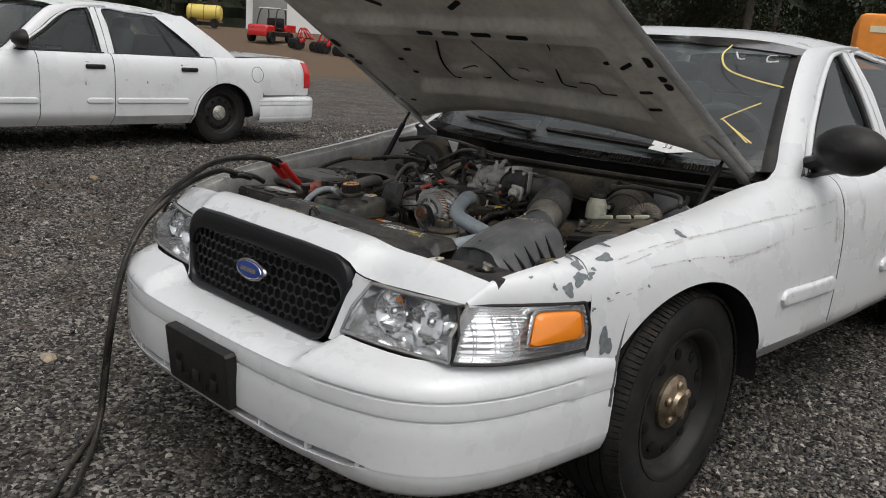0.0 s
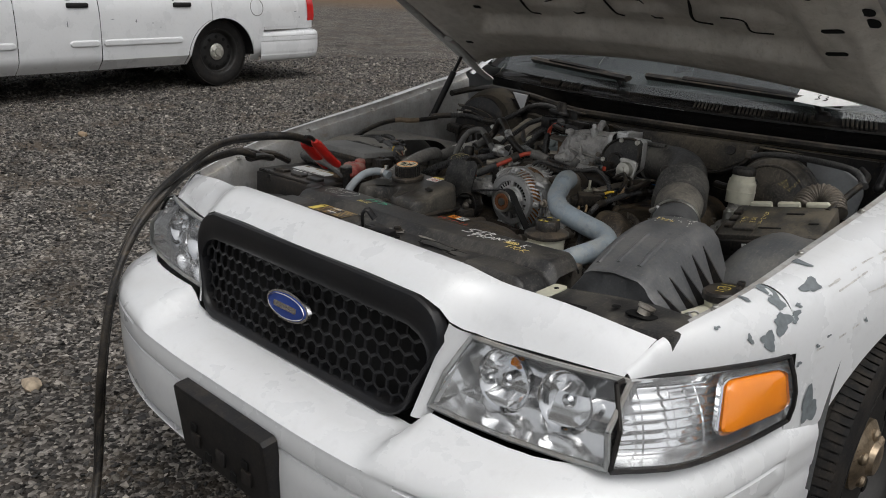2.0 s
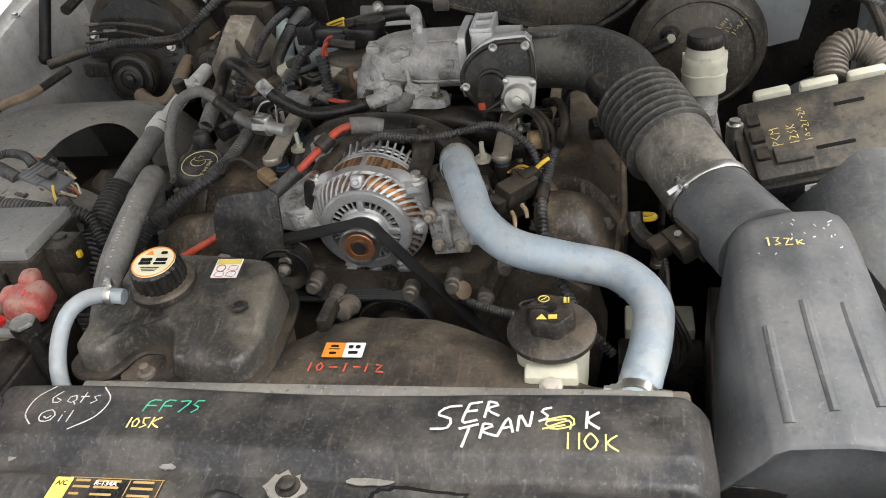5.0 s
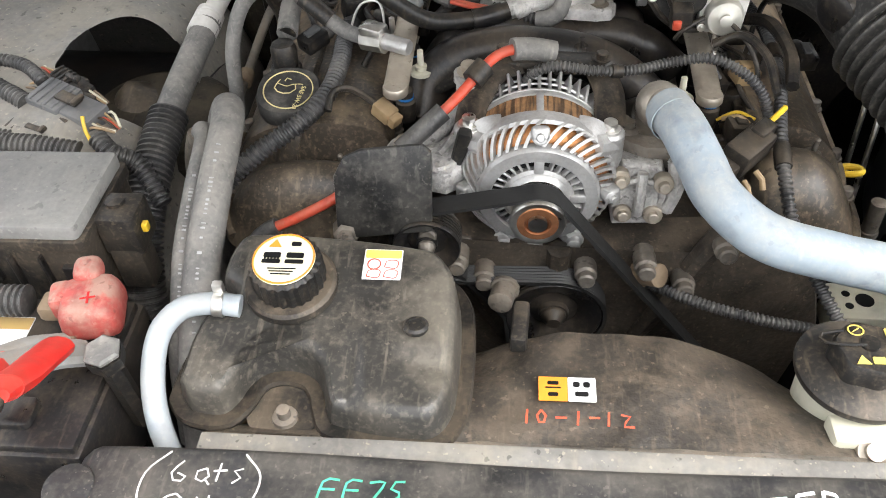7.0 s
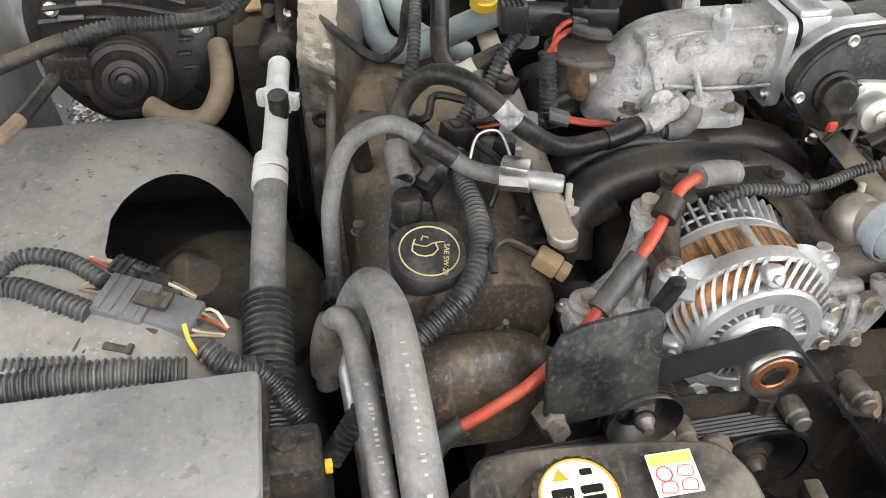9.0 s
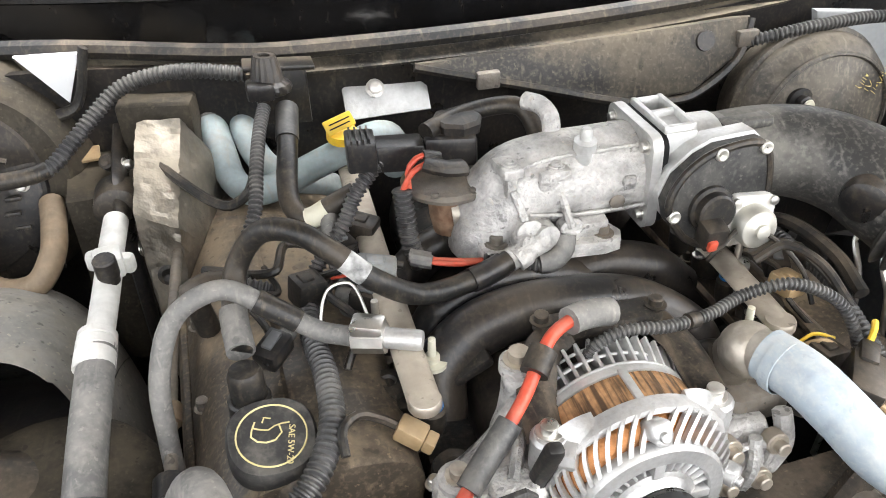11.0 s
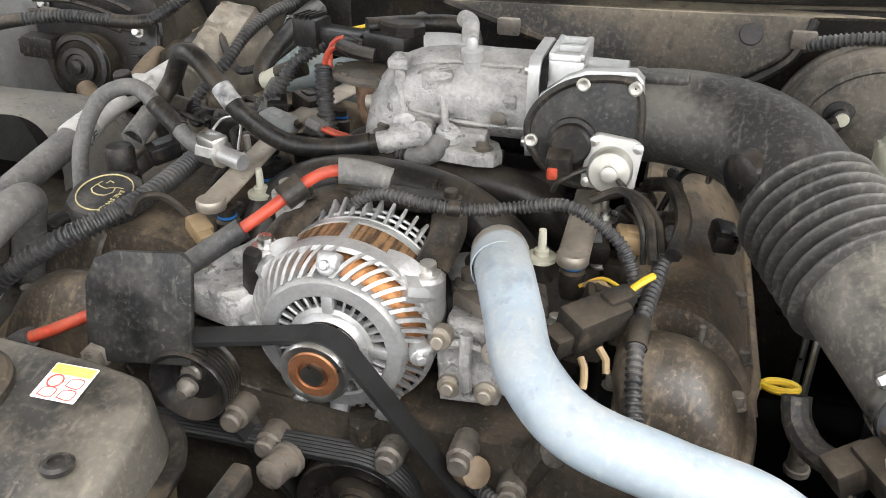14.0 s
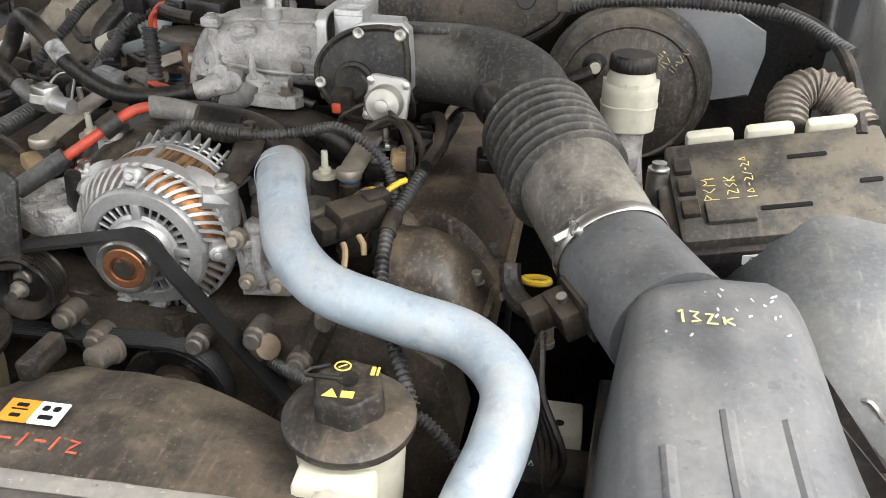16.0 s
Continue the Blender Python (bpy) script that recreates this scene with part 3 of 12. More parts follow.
def table(x, rows):
    """Reads a value off a table of (x, value), straight between its rows."""
    if x <= rows[0][0]:
        return rows[0][1]
    for (a, va), (b, vb) in zip(rows, rows[1:]):
        if x <= b:
            return va + (vb - va) * (x - a) / (b - a)
    return rows[-1][1]


def smooth_table(x, rows):
    if x <= rows[0][0]:
        return rows[0][1]
    for k in range(len(rows) - 1):
        (a, va), (b, vb) = rows[k], rows[k + 1]
        if x <= b:
            h = b - a
            m0 = (vb - rows[max(k - 1, 0)][1]) / (b - rows[max(k - 1, 0)][0])
            k2 = min(k + 2, len(rows) - 1)
            m1 = (rows[k2][1] - va) / (rows[k2][0] - a)
            u = (x - a) / h
            return (2 * u**3 - 3 * u * u + 1) * va + (u**3 - 2 * u * u + u) * h * m0 + (-2 * u**3 + 3 * u * u) * vb + (u**3 - u * u) * h * m1
    return rows[-1][1]


def strokes(bm, lines, m, r=0.0014):
    """Pen strokes: flat lines (x, y) laid on the plane m."""
    for ln in lines:
        tube(bm, [m @ V((x, y, 0)) for x, y in ln], r, seg=5, step=0.006, ry=r * 0.3)
    return bm


def text_part(name, body, m, size, material, parent=None, label=""):
    """Letters in the built-in font, turned into a thin mesh on the plane m."""
    cu = bpy.data.curves.new(name, "FONT")
    cu.body, cu.size, cu.extrude, cu.align_x, cu.align_y = body, size, 0.0003, "CENTER", "CENTER"
    tmp = bpy.data.objects.new(name, cu)
    scene.collection.objects.link(tmp)
    me = bpy.data.meshes.new_from_object(tmp.evaluated_get(bpy.context.evaluated_depsgraph_get()))
    bpy.data.objects.remove(tmp)
    bm = B()
    bm.from_mesh(me)
    bmesh.ops.transform(bm, matrix=m, verts=bm.verts[:])
    return part(name, bm, material, parent, label)


def plane_m(c, ux, uy):
    """A plane at c whose x runs along ux and whose y lies towards uy."""
    x = V(ux).normalized()
    z = x.cross(V(uy)).normalized()
    y = z.cross(x)
    m = Matrix((x, y, z)).transposed().to_4x4()
    m.translation = V(c)
    return m


def bolt(bm, c, axis, r=0.006, h=0.006, washer=True):
    prof = [(r * 1.5, 0), (r * 1.5, 0.0015), (r, 0.0017), (r, h), (r * 0.8, h + 0.001)] if washer else [(r, 0), (r, h), (r * 0.8, h + 0.001)]
    return lathe(bm, c, axis, prof, seg=6 if not washer else 12)


# ---- ground: gravel yard to the horizon ----
def ground_mat():
    m = bpy.data.materials.new("gravel_yard")
    m.use_nodes = True
    n, l = m.node_tree.nodes, m.node_tree.links
    p = n["Principled BSDF"]
    tc = n.new("ShaderNodeTexCoord")
    vo = n.new("ShaderNodeTexVoronoi")
    vo.inputs["Scale"].default_value = 78
    big = n.new("ShaderNodeTexNoise")
    big.inputs["Scale"].default_value, big.inputs["Detail"].default_value = 0.35, 6
    mid = n.new("ShaderNodeTexNoise")
    mid.inputs["Scale"].default_value, mid.inputs["Detail"].default_value = 3.5, 5
    for t in (vo, big, mid):
        l.new(tc.outputs["Object"], t.inputs["Vector"])
    sep = n.new("ShaderNodeSeparateColor")
    l.new(vo.outputs["Color"], sep.inputs[0])
    ramp = n.new("ShaderNodeValToRGB")
    ramp.color_ramp.elements[0].color, ramp.color_ramp.elements[1].color = (0.013, 0.0122, 0.0113, 1), (0.34, 0.315, 0.285, 1)
    e = ramp.color_ramp.elements.new(0.55)
    e.color = (0.084, 0.076, 0.069, 1)
    l.new(sep.outputs[0], ramp.inputs[0])
    dirt = n.new("ShaderNodeMix")
    dirt.data_type = "RGBA"
    dirt.inputs[7].default_value = (0.115, 0.092, 0.070, 1)
    mr = n.new("ShaderNodeMapRange")
    mr.inputs[1].default_value, mr.inputs[2].default_value, mr.inputs[4].default_value = 0.5, 0.72, 0.75
    l.new(mid.outputs["Fac"], mr.inputs[0])
    l.new(mr.outputs[0], dirt.inputs[0])
    # patches of coarser and finer stone, wheel-worn streaks
    coarse = n.new("ShaderNodeTexNoise")
    coarse.inputs["Scale"].default_value, coarse.inputs["Detail"].default_value, coarse.inputs["Roughness"].default_value = 1.3, 13, 0.85
    l.new(tc.outputs["Object"], coarse.inputs["Vector"])
    cr = n.new("ShaderNodeMapRange")
    cr.inputs[1].default_value, cr.inputs[2].default_value, cr.inputs[3].default_value, cr.inputs[4].default_value = 0.36, 0.64, 0.35, 1.5
    l.new(coarse.outputs["Fac"], cr.inputs[0])
    cm = n.new("ShaderNodeMix")
    cm.data_type, cm.blend_type = "RGBA", "MULTIPLY"
    cm.inputs[0].default_value = 1.0
    l.new(ramp.outputs[0], cm.inputs[6])
    l.new(cr.outputs[0], cm.inputs[7])
    l.new(cm.outputs[2], dirt.inputs[6])
    # bare tan earth far behind, where the gravel ends
    sx = n.new("ShaderNodeSeparateXYZ")
    l.new(tc.outputs["Object"], sx.inputs[0])
    add = n.new("ShaderNodeMath")
    add.operation = "MULTIPLY_ADD"
    add.inputs[1].default_value = 9.0
    l.new(big.outputs["Fac"], add.inputs[0])
    mx = n.new("ShaderNodeMath")
    mx.operation = "SUBTRACT"
    l.new(sx.outputs[1], mx.inputs[0])
    l.new(sx.outputs[0], mx.inputs[1])
    l.new(mx.outputs[0], add.inputs[2])
    far = n.new("ShaderNodeMapRange")
    far.inputs[1].default_value, far.inputs[2].default_value = 38.0, 47.0
    l.new(add.outputs[0], far.inputs[0])
    earth = n.new("ShaderNodeMix")
    earth.data_type = "RGBA"
    earth.inputs[7].default_value = (0.15, 0.108, 0.075, 1)
    l.new(far.outputs[0], earth.inputs[0])
    l.new(dirt.outputs[2], earth.inputs[6])
    l.new(earth.outputs[2], p.inputs["Base Color"])
    p.inputs["Roughness"].default_value = 0.85
    p.inputs["Specular IOR Level"].default_value = 0.12
    bp = n.new("ShaderNodeBump")
    bp.inputs["Strength"].default_value, bp.inputs["Distance"].default_value = 0.9, 0.012
    bp.invert = True
    l.new(vo.outputs["Distance"], bp.inputs["Height"])
    l.new(bp.outputs[0], p.inputs["Normal"])
    return m


bm = B()


def rise(x, y):
    """The yard lifts a hand's width beyond the car; past its edge the land climbs gently."""
    r = math.hypot(x, y)
    k = max(0.0, min(1.0, (r - 30) / 34))
    b = max(0.0, min(1.0, (-x - 1.8) / 3.2))
    return 1.75 * k * k * (3 - 2 * k) + 0.097 * b * b * (3 - 2 * b)


def plain(u, v):
    a, r = 2 * math.pi * u, 900 * v**3.2
    return V((r * math.cos(a), r * math.sin(a), rise(r * math.cos(a), r * math.sin(a))))


surf(bm, plain, 72, 60)
ground = new("ground", finish(bm, "ground", ground_mat()))
tagged(ground, "grey crushed gravel yard with tan earth patches", "ground", kind="structure")


def stone_mat():
    m = bpy.data.materials.new("gravel_stone")
    m.use_nodes = True
    n, l = m.node_tree.nodes, m.node_tree.links
    g = n.new("ShaderNodeNewGeometry")
    r = n.new("ShaderNodeValToRGB")
    r.color_ramp.elements[0].color, r.color_ramp.elements[1].color = (0.012, 0.011, 0.0102, 1), (0.42, 0.385, 0.34, 1)
    for pos, c in ((0.35, (0.038, 0.0345, 0.0315)), (0.70, (0.105, 0.094, 0.082)), (0.92, (0.23, 0.205, 0.172))):
        r.color_ramp.elements.new(pos).color = rgb(c)
    l.new(g.outputs["Random Per Island"], r.inputs[0])
    l.new(r.outputs[0], n["Principled BSDF"].inputs["Base Color"])
    n["Principled BSDF"].inputs["Roughness"].default_value = 0.6
    return m


def gravel(count, seed):
    """Loose angular stones: one joined mesh, each stone a squashed eight-faced lump."""
    rng = np.random.default_rng(seed)
    base = np.array([(1, 0, 0), (-1, 0, 0), (0, 1, 0), (0, -1, 0), (0, 0, 1), (0, 0, -1)], float)
    tri = np.array([(0, 2, 4), (2, 1, 4), (1, 3, 4), (3, 0, 4), (2, 0, 5), (1, 2, 5), (3, 1, 5), (0, 3, 5)])
    # denser near the cars' open ground, thinning out with distance
    a = rng.uniform(0, 2 * np.pi, count)
    rad = 0.4 + 9.0 * rng.random(count) ** 0.85
    near = rng.random(count) < 0.22
    rad[near] = rng.uniform(0, 1.6, near.sum())
    cx, cy = np.where(near, 1.7, -1.2) + rad * np.cos(a), np.where(near, 1.2, 0.8) + rad * np.sin(a)
    size = rng.gamma(5, 0.0011, count) + 0.0028 + 0.0009 * rad
    b = np.clip((-cx - 1.8) / 3.2, 0, 1)
    lift = 0.097 * b * b * (3 - 2 * b)
    v = base[None] * rng.uniform(0.6, 1.25, (count, 6, 1)) * size[:, None, None] * np.array([1.15, 0.9, 0.62])
    v += rng.normal(0, 0.16, v.shape) * size[:, None, None]
    yaw = rng.uniform(0, 2 * np.pi, count)
    tl = rng.normal(0, 0.5, count)
    c, s, ct, st = np.cos(yaw), np.sin(yaw), np.cos(tl), np.sin(tl)
    x, y, z = v[..., 0], v[..., 1], v[..., 2]
    y, z = y * ct[:, None] - z * st[:, None], y * st[:, None] + z * ct[:, None]
    x, y = x * c[:, None] - y * s[:, None], x * s[:, None] + y * c[:, None]
    v = np.stack([x + cx[:, None], y + cy[:, None], z + size[:, None] * 0.28 + lift[:, None]], -1).reshape(-1, 3)
    f = (tri[None] + 6 * np.arange(count)[:, None, None]).reshape(-1, 3)
    me = bpy.data.meshes.new("gravel")
    me.from_pydata(v.tolist(), [], f.tolist())
    me.materials.append(stone_mat())
    return tagged(new("gravel", me), "loose crushed grey gravel stones", "gravel", kind="stuff")


gravel(170000, 3)
for sx_, sy_, sr_, tint in ((-1.30, 0.07, 0.034, (0.36, 0.29, 0.21)), (-4.66, 1.71, 0.035, (0.30, 0.22, 0.14))):
    bm = B()
    bmesh.ops.create_icosphere(bm, subdivisions=2, radius=sr_)
    for v in bm.verts:
        v.co = V((v.co.x * 1.2, v.co.y * 0.8, v.co.z * 0.6)) * (1 + 0.25 * noise.noise(v.co * 40)) + V((sx_, sy_, sr_ * 0.35 + rise(sx_, sy_)))
    solo("stone", bm, mat("tan_stone", tint, 0.8, var=0.3, scale=40), "tan stone lying on the gravel", "stone")


# ---- sedan body: tables along its length (y from the bumper back), half width and heights ----
Z_TOP = [(0.28, 0.734), (0.312, 0.757), (0.345, 0.780), (0.56, 0.822), (0.81, 0.857), (1.1, 0.897), (1.45, 0.955), (1.6, 0.978), (2.5, 0.985), (4.2, 1.005), (4.6, 1.02), (5.1, 1.015), (5.28, 0.99)]
X_TOP = [(0.28, 0.668), (0.345, 0.69), (0.56, 0.735), (0.81, 0.75), (1.1, 0.765), (1.45, 0.785), (1.6, 0.83), (1.75, 0.86), (2.5, 0.87), (4.1, 0.86), (4.5, 0.80), (5.1, 0.74), (5.28, 0.70)]
X_MAX = [(0.28, 0.682), (0.345, 0.715), (0.45, 0.765), (0.59, 0.818), (0.68, 0.842), (0.8, 0.868), (1.0, 0.905), (1.3, 0.942), (1.7, 0.97), (2.5, 0.985), (4.0, 0.975), (4.6, 0.945), (5.1, 0.89), (5.28, 0.84)]
Z_MID = 0.64
AXLES = (1.01, 3.92)
LOW = [0.375]  # lower edge of the sill
PLAN = [(0.0, 0.0), (0.25, 0.003), (0.44, 0.022), (0.625, 0.078), (0.732, 0.165), (0.795, 0.30), (0.824, 0.45), (0.840, 0.60), (0.85, 0.70)]
REAR = [(0.0, 5.42), (0.5, 5.415), (0.74, 5.38), (0.86, 5.29), (0.92, 5.13), (0.945, 4.9), (0.955, 4.6), (0.958, 4.40)]


def x_top(y, sx):
    """Inner edge of the fender's top; the far fender sits a little wider."""
    return smooth_table(y, X_TOP) + (0.034 * max(0.0, min(1.0, (y - 0.40) / 0.35, (1.55 - y) / 0.2)) if sx < 0 else 0)


def side_x(y, z, sx=1):
    """Half width of the body at a station and a height."""
    zt, xt, xm = smooth_table(y, Z_TOP), x_top(y, sx), smooth_table(y, X_MAX)
    if y < 0.59:
        c = max(0.0, min(1.0, (z - 0.725) / (zt - 0.725)))
        return xt + (xm - xt) * math.sqrt(max(0, 1 - c * c)) ** 0.9
    if z >= Z_MID:
        c = max(0.0, min(1.0, (z - Z_MID) / (zt - Z_MID))) ** (1 / 0.62)
        return xt + (xm - xt) * math.sqrt(max(0, 1 - c * c)) ** 0.85
    x = xm - 0.022 * ((Z_MID - z) / 0.3) ** 2
    return x - (0.075 * (LOW[0] + 0.095 - z) / 0.09 if z < LOW[0] + 0.095 else 0)


def side_low(y):
    z = 0.725 if y < 0.59 else 0.562 if y < 0.70 else LOW[0]
    if 4.45 < y:
        z = 0.60
    for a in AXLES:
        q = 0.385**2 - (y - a) ** 2
        if q > 0:
            z = max(z, 0.345 + math.sqrt(q))
    return z


def side_point(y, z, out=0.0, sx=1):
    x = side_x(y, z, sx)
    if out:
        dx = side_x(y, z + 0.004, sx) - side_x(y, z - 0.004, sx)
        nrm_ = V((0.008, 0, -dx)).normalized()
        return V((sx * (x + nrm_.x * out), y, z + nrm_.z * out))
    return V((sx * x, y, z))


def arch_front(z):
    q = 0.385**2 - (max(z, 0.345) - 0.345) ** 2
    return AXLES[1] - math.sqrt(q) if q > 0 else AXLES[1]


def door_end(z):
    """Rear edge of the rear door, which follows the wheel opening."""
    return min(3.79, arch_front(z) - 0.035)


def side_panel(bm, y0, y1, sx, nu, nv=26, z0=None, z1=None, out=0.0, thick=0.0):
    def f(u, v):
        y = lerp(y0, y1, u)
        hi = smooth_table(y, Z_TOP) if z1 is None else z1
        lo = side_low(y) if z0 is None else z0
        return side_point(y, hi - (hi - lo) * v**1.7, out, sx)
    return surf(bm, f, nu, nv, thick)


def moulding(bm, y0, y1, sx):
    """A low painted rub strip with rounded ends."""
    def f(u, v):
        y = lerp(y0, y1, u)
        e = max(0.0, 1 - min(y - y0, y1 - y) / 0.035)
        h = 0.030 * math.sqrt(max(0.0, 1 - e * e)) + 0.0005
        k = 2 * v - 1
        return side_point(y, LOW[0] + 0.246 + h * k, 0.013 * (1 - k**6) - 0.001, sx)
    return surf(bm, f, 60, 12)


def sweep_point(plan, s):
    """Point and outward normal at share s of a half outline."""
    n = 40
    k = min(int(s * n), n - 1)
    pts = sweep_point.cache.setdefault(id(plan), spline([(x, y, 0) for x, y in plan], n))
    p = pts[k].lerp(pts[k + 1], s * n - k)
    t = (pts[min(k + 2, n)] - pts[max(k - 1, 0)]).normalized()
    return p, V((t.y, -t.x, 0))


sweep_point.cache = {}
BUMPER = [(0.60, 1.0), (0.592, 0.80), (0.582, 0.45), (0.566, 0.16), (0.548, 0.045), (0.538, 0.014), (0.5345, 0.014), (0.532, 0.085), (0.528, 0.085), (0.5255, 0.012), (0.505, 0.0),
          (0.490, 0.0), (0.487, 0.006), (0.485, 0.075), (0.481, 0.075), (0.4785, 0.03), (0.468, 0.025), (0.462, 0.012), (0.43, 0.012), (0.40, 0.025), (0.363, 0.045), (0.3595, 0.055), (0.359, 0.075),
          (0.338, 0.085), (0.3375, 0.07), (0.334, 0.09), (0.320, 0.14), (0.296, 0.26), (0.280, 0.42), (0.274, 0.7)]


def bumper_mesh(bm, plan, front=True):
    n = 64

    def f(u, v):
        s = (u * 2 - 1)
        p, nn = sweep_point(plan, abs(s))
        if not front:
            nn = -nn
        k = v * (len(BUMPER) - 1)
        i = min(int(k), len(BUMPER) - 2)
        z = lerp(BUMPER[i][0], BUMPER[i + 1][0], k - i)
        d = lerp(BUMPER[i][1], BUMPER[i + 1][1], k - i)
        if not front:
            z -= 0.005
        if front:
            if 7 <= i + round(k - i) <= 8:      # short crease, on the corners only
                d = lerp(0.012, d, max(0.0, min(1.0, (abs(p.x) - 0.43) / 0.02, (0.57 - p.y) / 0.02)))
            if 13 <= i + round(k - i) <= 14:
                d = lerp(0.006, d, max(0.0, min(1.0, (0.52 - p.y) / 0.02)))
            open_ = max(0.0, min(1.0, (0.60 - abs(p.x)) / 0.07)) ** 0.5
            row = i + round(k - i)
            if 21 <= row <= 24:                 # lower intake
                z = lerp(0.348, z, open_)
                if row in (22, 23):
                    d = lerp(d, 0.62, 1.0 if open_ > 0.3 else 0.0)
            if row > 19:
                z += 0.022 * max(0.0, min(1.0, (0.62 - abs(p.x)) / 0.2)) * max(0.0, (row - 24) / 5)
        depth = lerp(0.145, 0.06, min(1, max(0, abs(s) - 0.25) / 0.45)) if v < 0.3 else 0.09
        q = p - nn * d * depth
        if front and v < 0.2:
            z -= 0.046 * max(0.0, min(1.0, (0.385 - abs(q.x)) / 0.035)) * (1 - v / 0.2)
        return V((math.copysign(q.x, s) if s else q.x, q.y, z))
    return surf(bm, f, n * 2, len(BUMPER) - 1)


def wheel(parent, x, y, sx):
    w = new("wheel")
    w.parent = parent
    c = V((x, y, 0.72 - LOW[0] if LOW[0] > 0.3 else 0.39))
    ax = V((sx, 0, 0))
    r, h = 0.345, 0.115
    prof = [(0.222, -h + 0.01), (0.235, -h), (0.29, -h - 0.004), (0.325, -h + 0.012), (0.338, -h + 0.03)]
    for g in (-0.062, -0.022, 0.022, 0.062):
        prof += [(r, g - 0.012 if g < 0 else g - 0.012), (r, g - 0.006), (r - 0.008, g - 0.0055), (r - 0.008, g + 0.0005), (r, g + 0.001)]
    prof += [(0.342, h - 0.028), (0.333, h - 0.016), (0.318, h - 0.004), (0.31, h - 0.001), (0.30, h + 0.003), (0.265, h + 0.004), (0.24, h - 0.002), (0.224, h - 0.008)]
    bm = B()
    lathe(bm, c, ax, prof, seg=72, caps=False)
    ty = part("tyre", bm, "tyre", w)
    bm = B()
    for i in range(120):
        a = 2 * math.pi * i / 120
        for side in (-1, 1):
            m = Matrix.Translation(c) @ Matrix.Rotation(a, 4, "X")
            e = B()
            box(e, (side * 0.094, 0, 0.3372), (0.040, 0.0135, 0.008), (0, side * 16, 0), bevel=0.0)
            bmesh.ops.transform(e, matrix=m, verts=e.verts[:])
            me = bpy.data.meshes.new("t")
            e.to_mesh(me)
            bm.from_mesh(me)
            bpy.data.meshes.remove(me)
            e.free()
    part("tread", bm, "tyre", ty)
    bm = B()
    lathe(bm, c, ax, [(0.225, -0.09), (0.205, -0.02), (0.2, 0.05), (0.222, 0.098), (0.232, 0.108), (0.232, 0.113), (0.222, 0.112), (0.211, 0.104), (0.202, 0.085), (0.196, 0.068), (0.186, 0.062),
                      (0.172, 0.066), (0.160, 0.074), (0.125, 0.079), (0.098, 0.072), (0.0, 0.070)], seg=64)
    rim = part("rim", bm, "rim", w)
    bm = B()
    for i in range(10):
        a = 2 * math.pi * (i + 0.5) / 10
        bm = B()
        p = c + V((sx * 0.0785, math.cos(a) * 0.147, math.sin(a) * 0.147))
        lathe(bm, p, ax, [(0.0175, -0.012), (0.0175, 0.0012), (0.0165, 0.0018), (0.0, 0.0018)], seg=16)
        part("vent_hole", bm, "ink", rim)
    bm = B()
    lathe(bm, c + ax * 0.070, ax, [(0.082, 0.0), (0.082, 0.012), (0.07, 0.02), (0.06, 0.024), (0.04, 0.03), (0.034, 0.042), (0.0, 0.044)], seg=40)
    for i in range(5):
        a = 2 * math.pi * i / 5 + 0.3
        lathe(bm, c + V((sx * 0.082, math.cos(a) * 0.055, math.sin(a) * 0.055)), ax, [(0.015, 0), (0.015, 0.016), (0.01, 0.022), (0, 0.022)], seg=16)
    part("hub_cap", bm, "tarnish" if LOW[0] > 0.3 else "zinc", w, "tarnished metal hub cap" if LOW[0] > 0.3 else "dull silver hub cap")
    return w


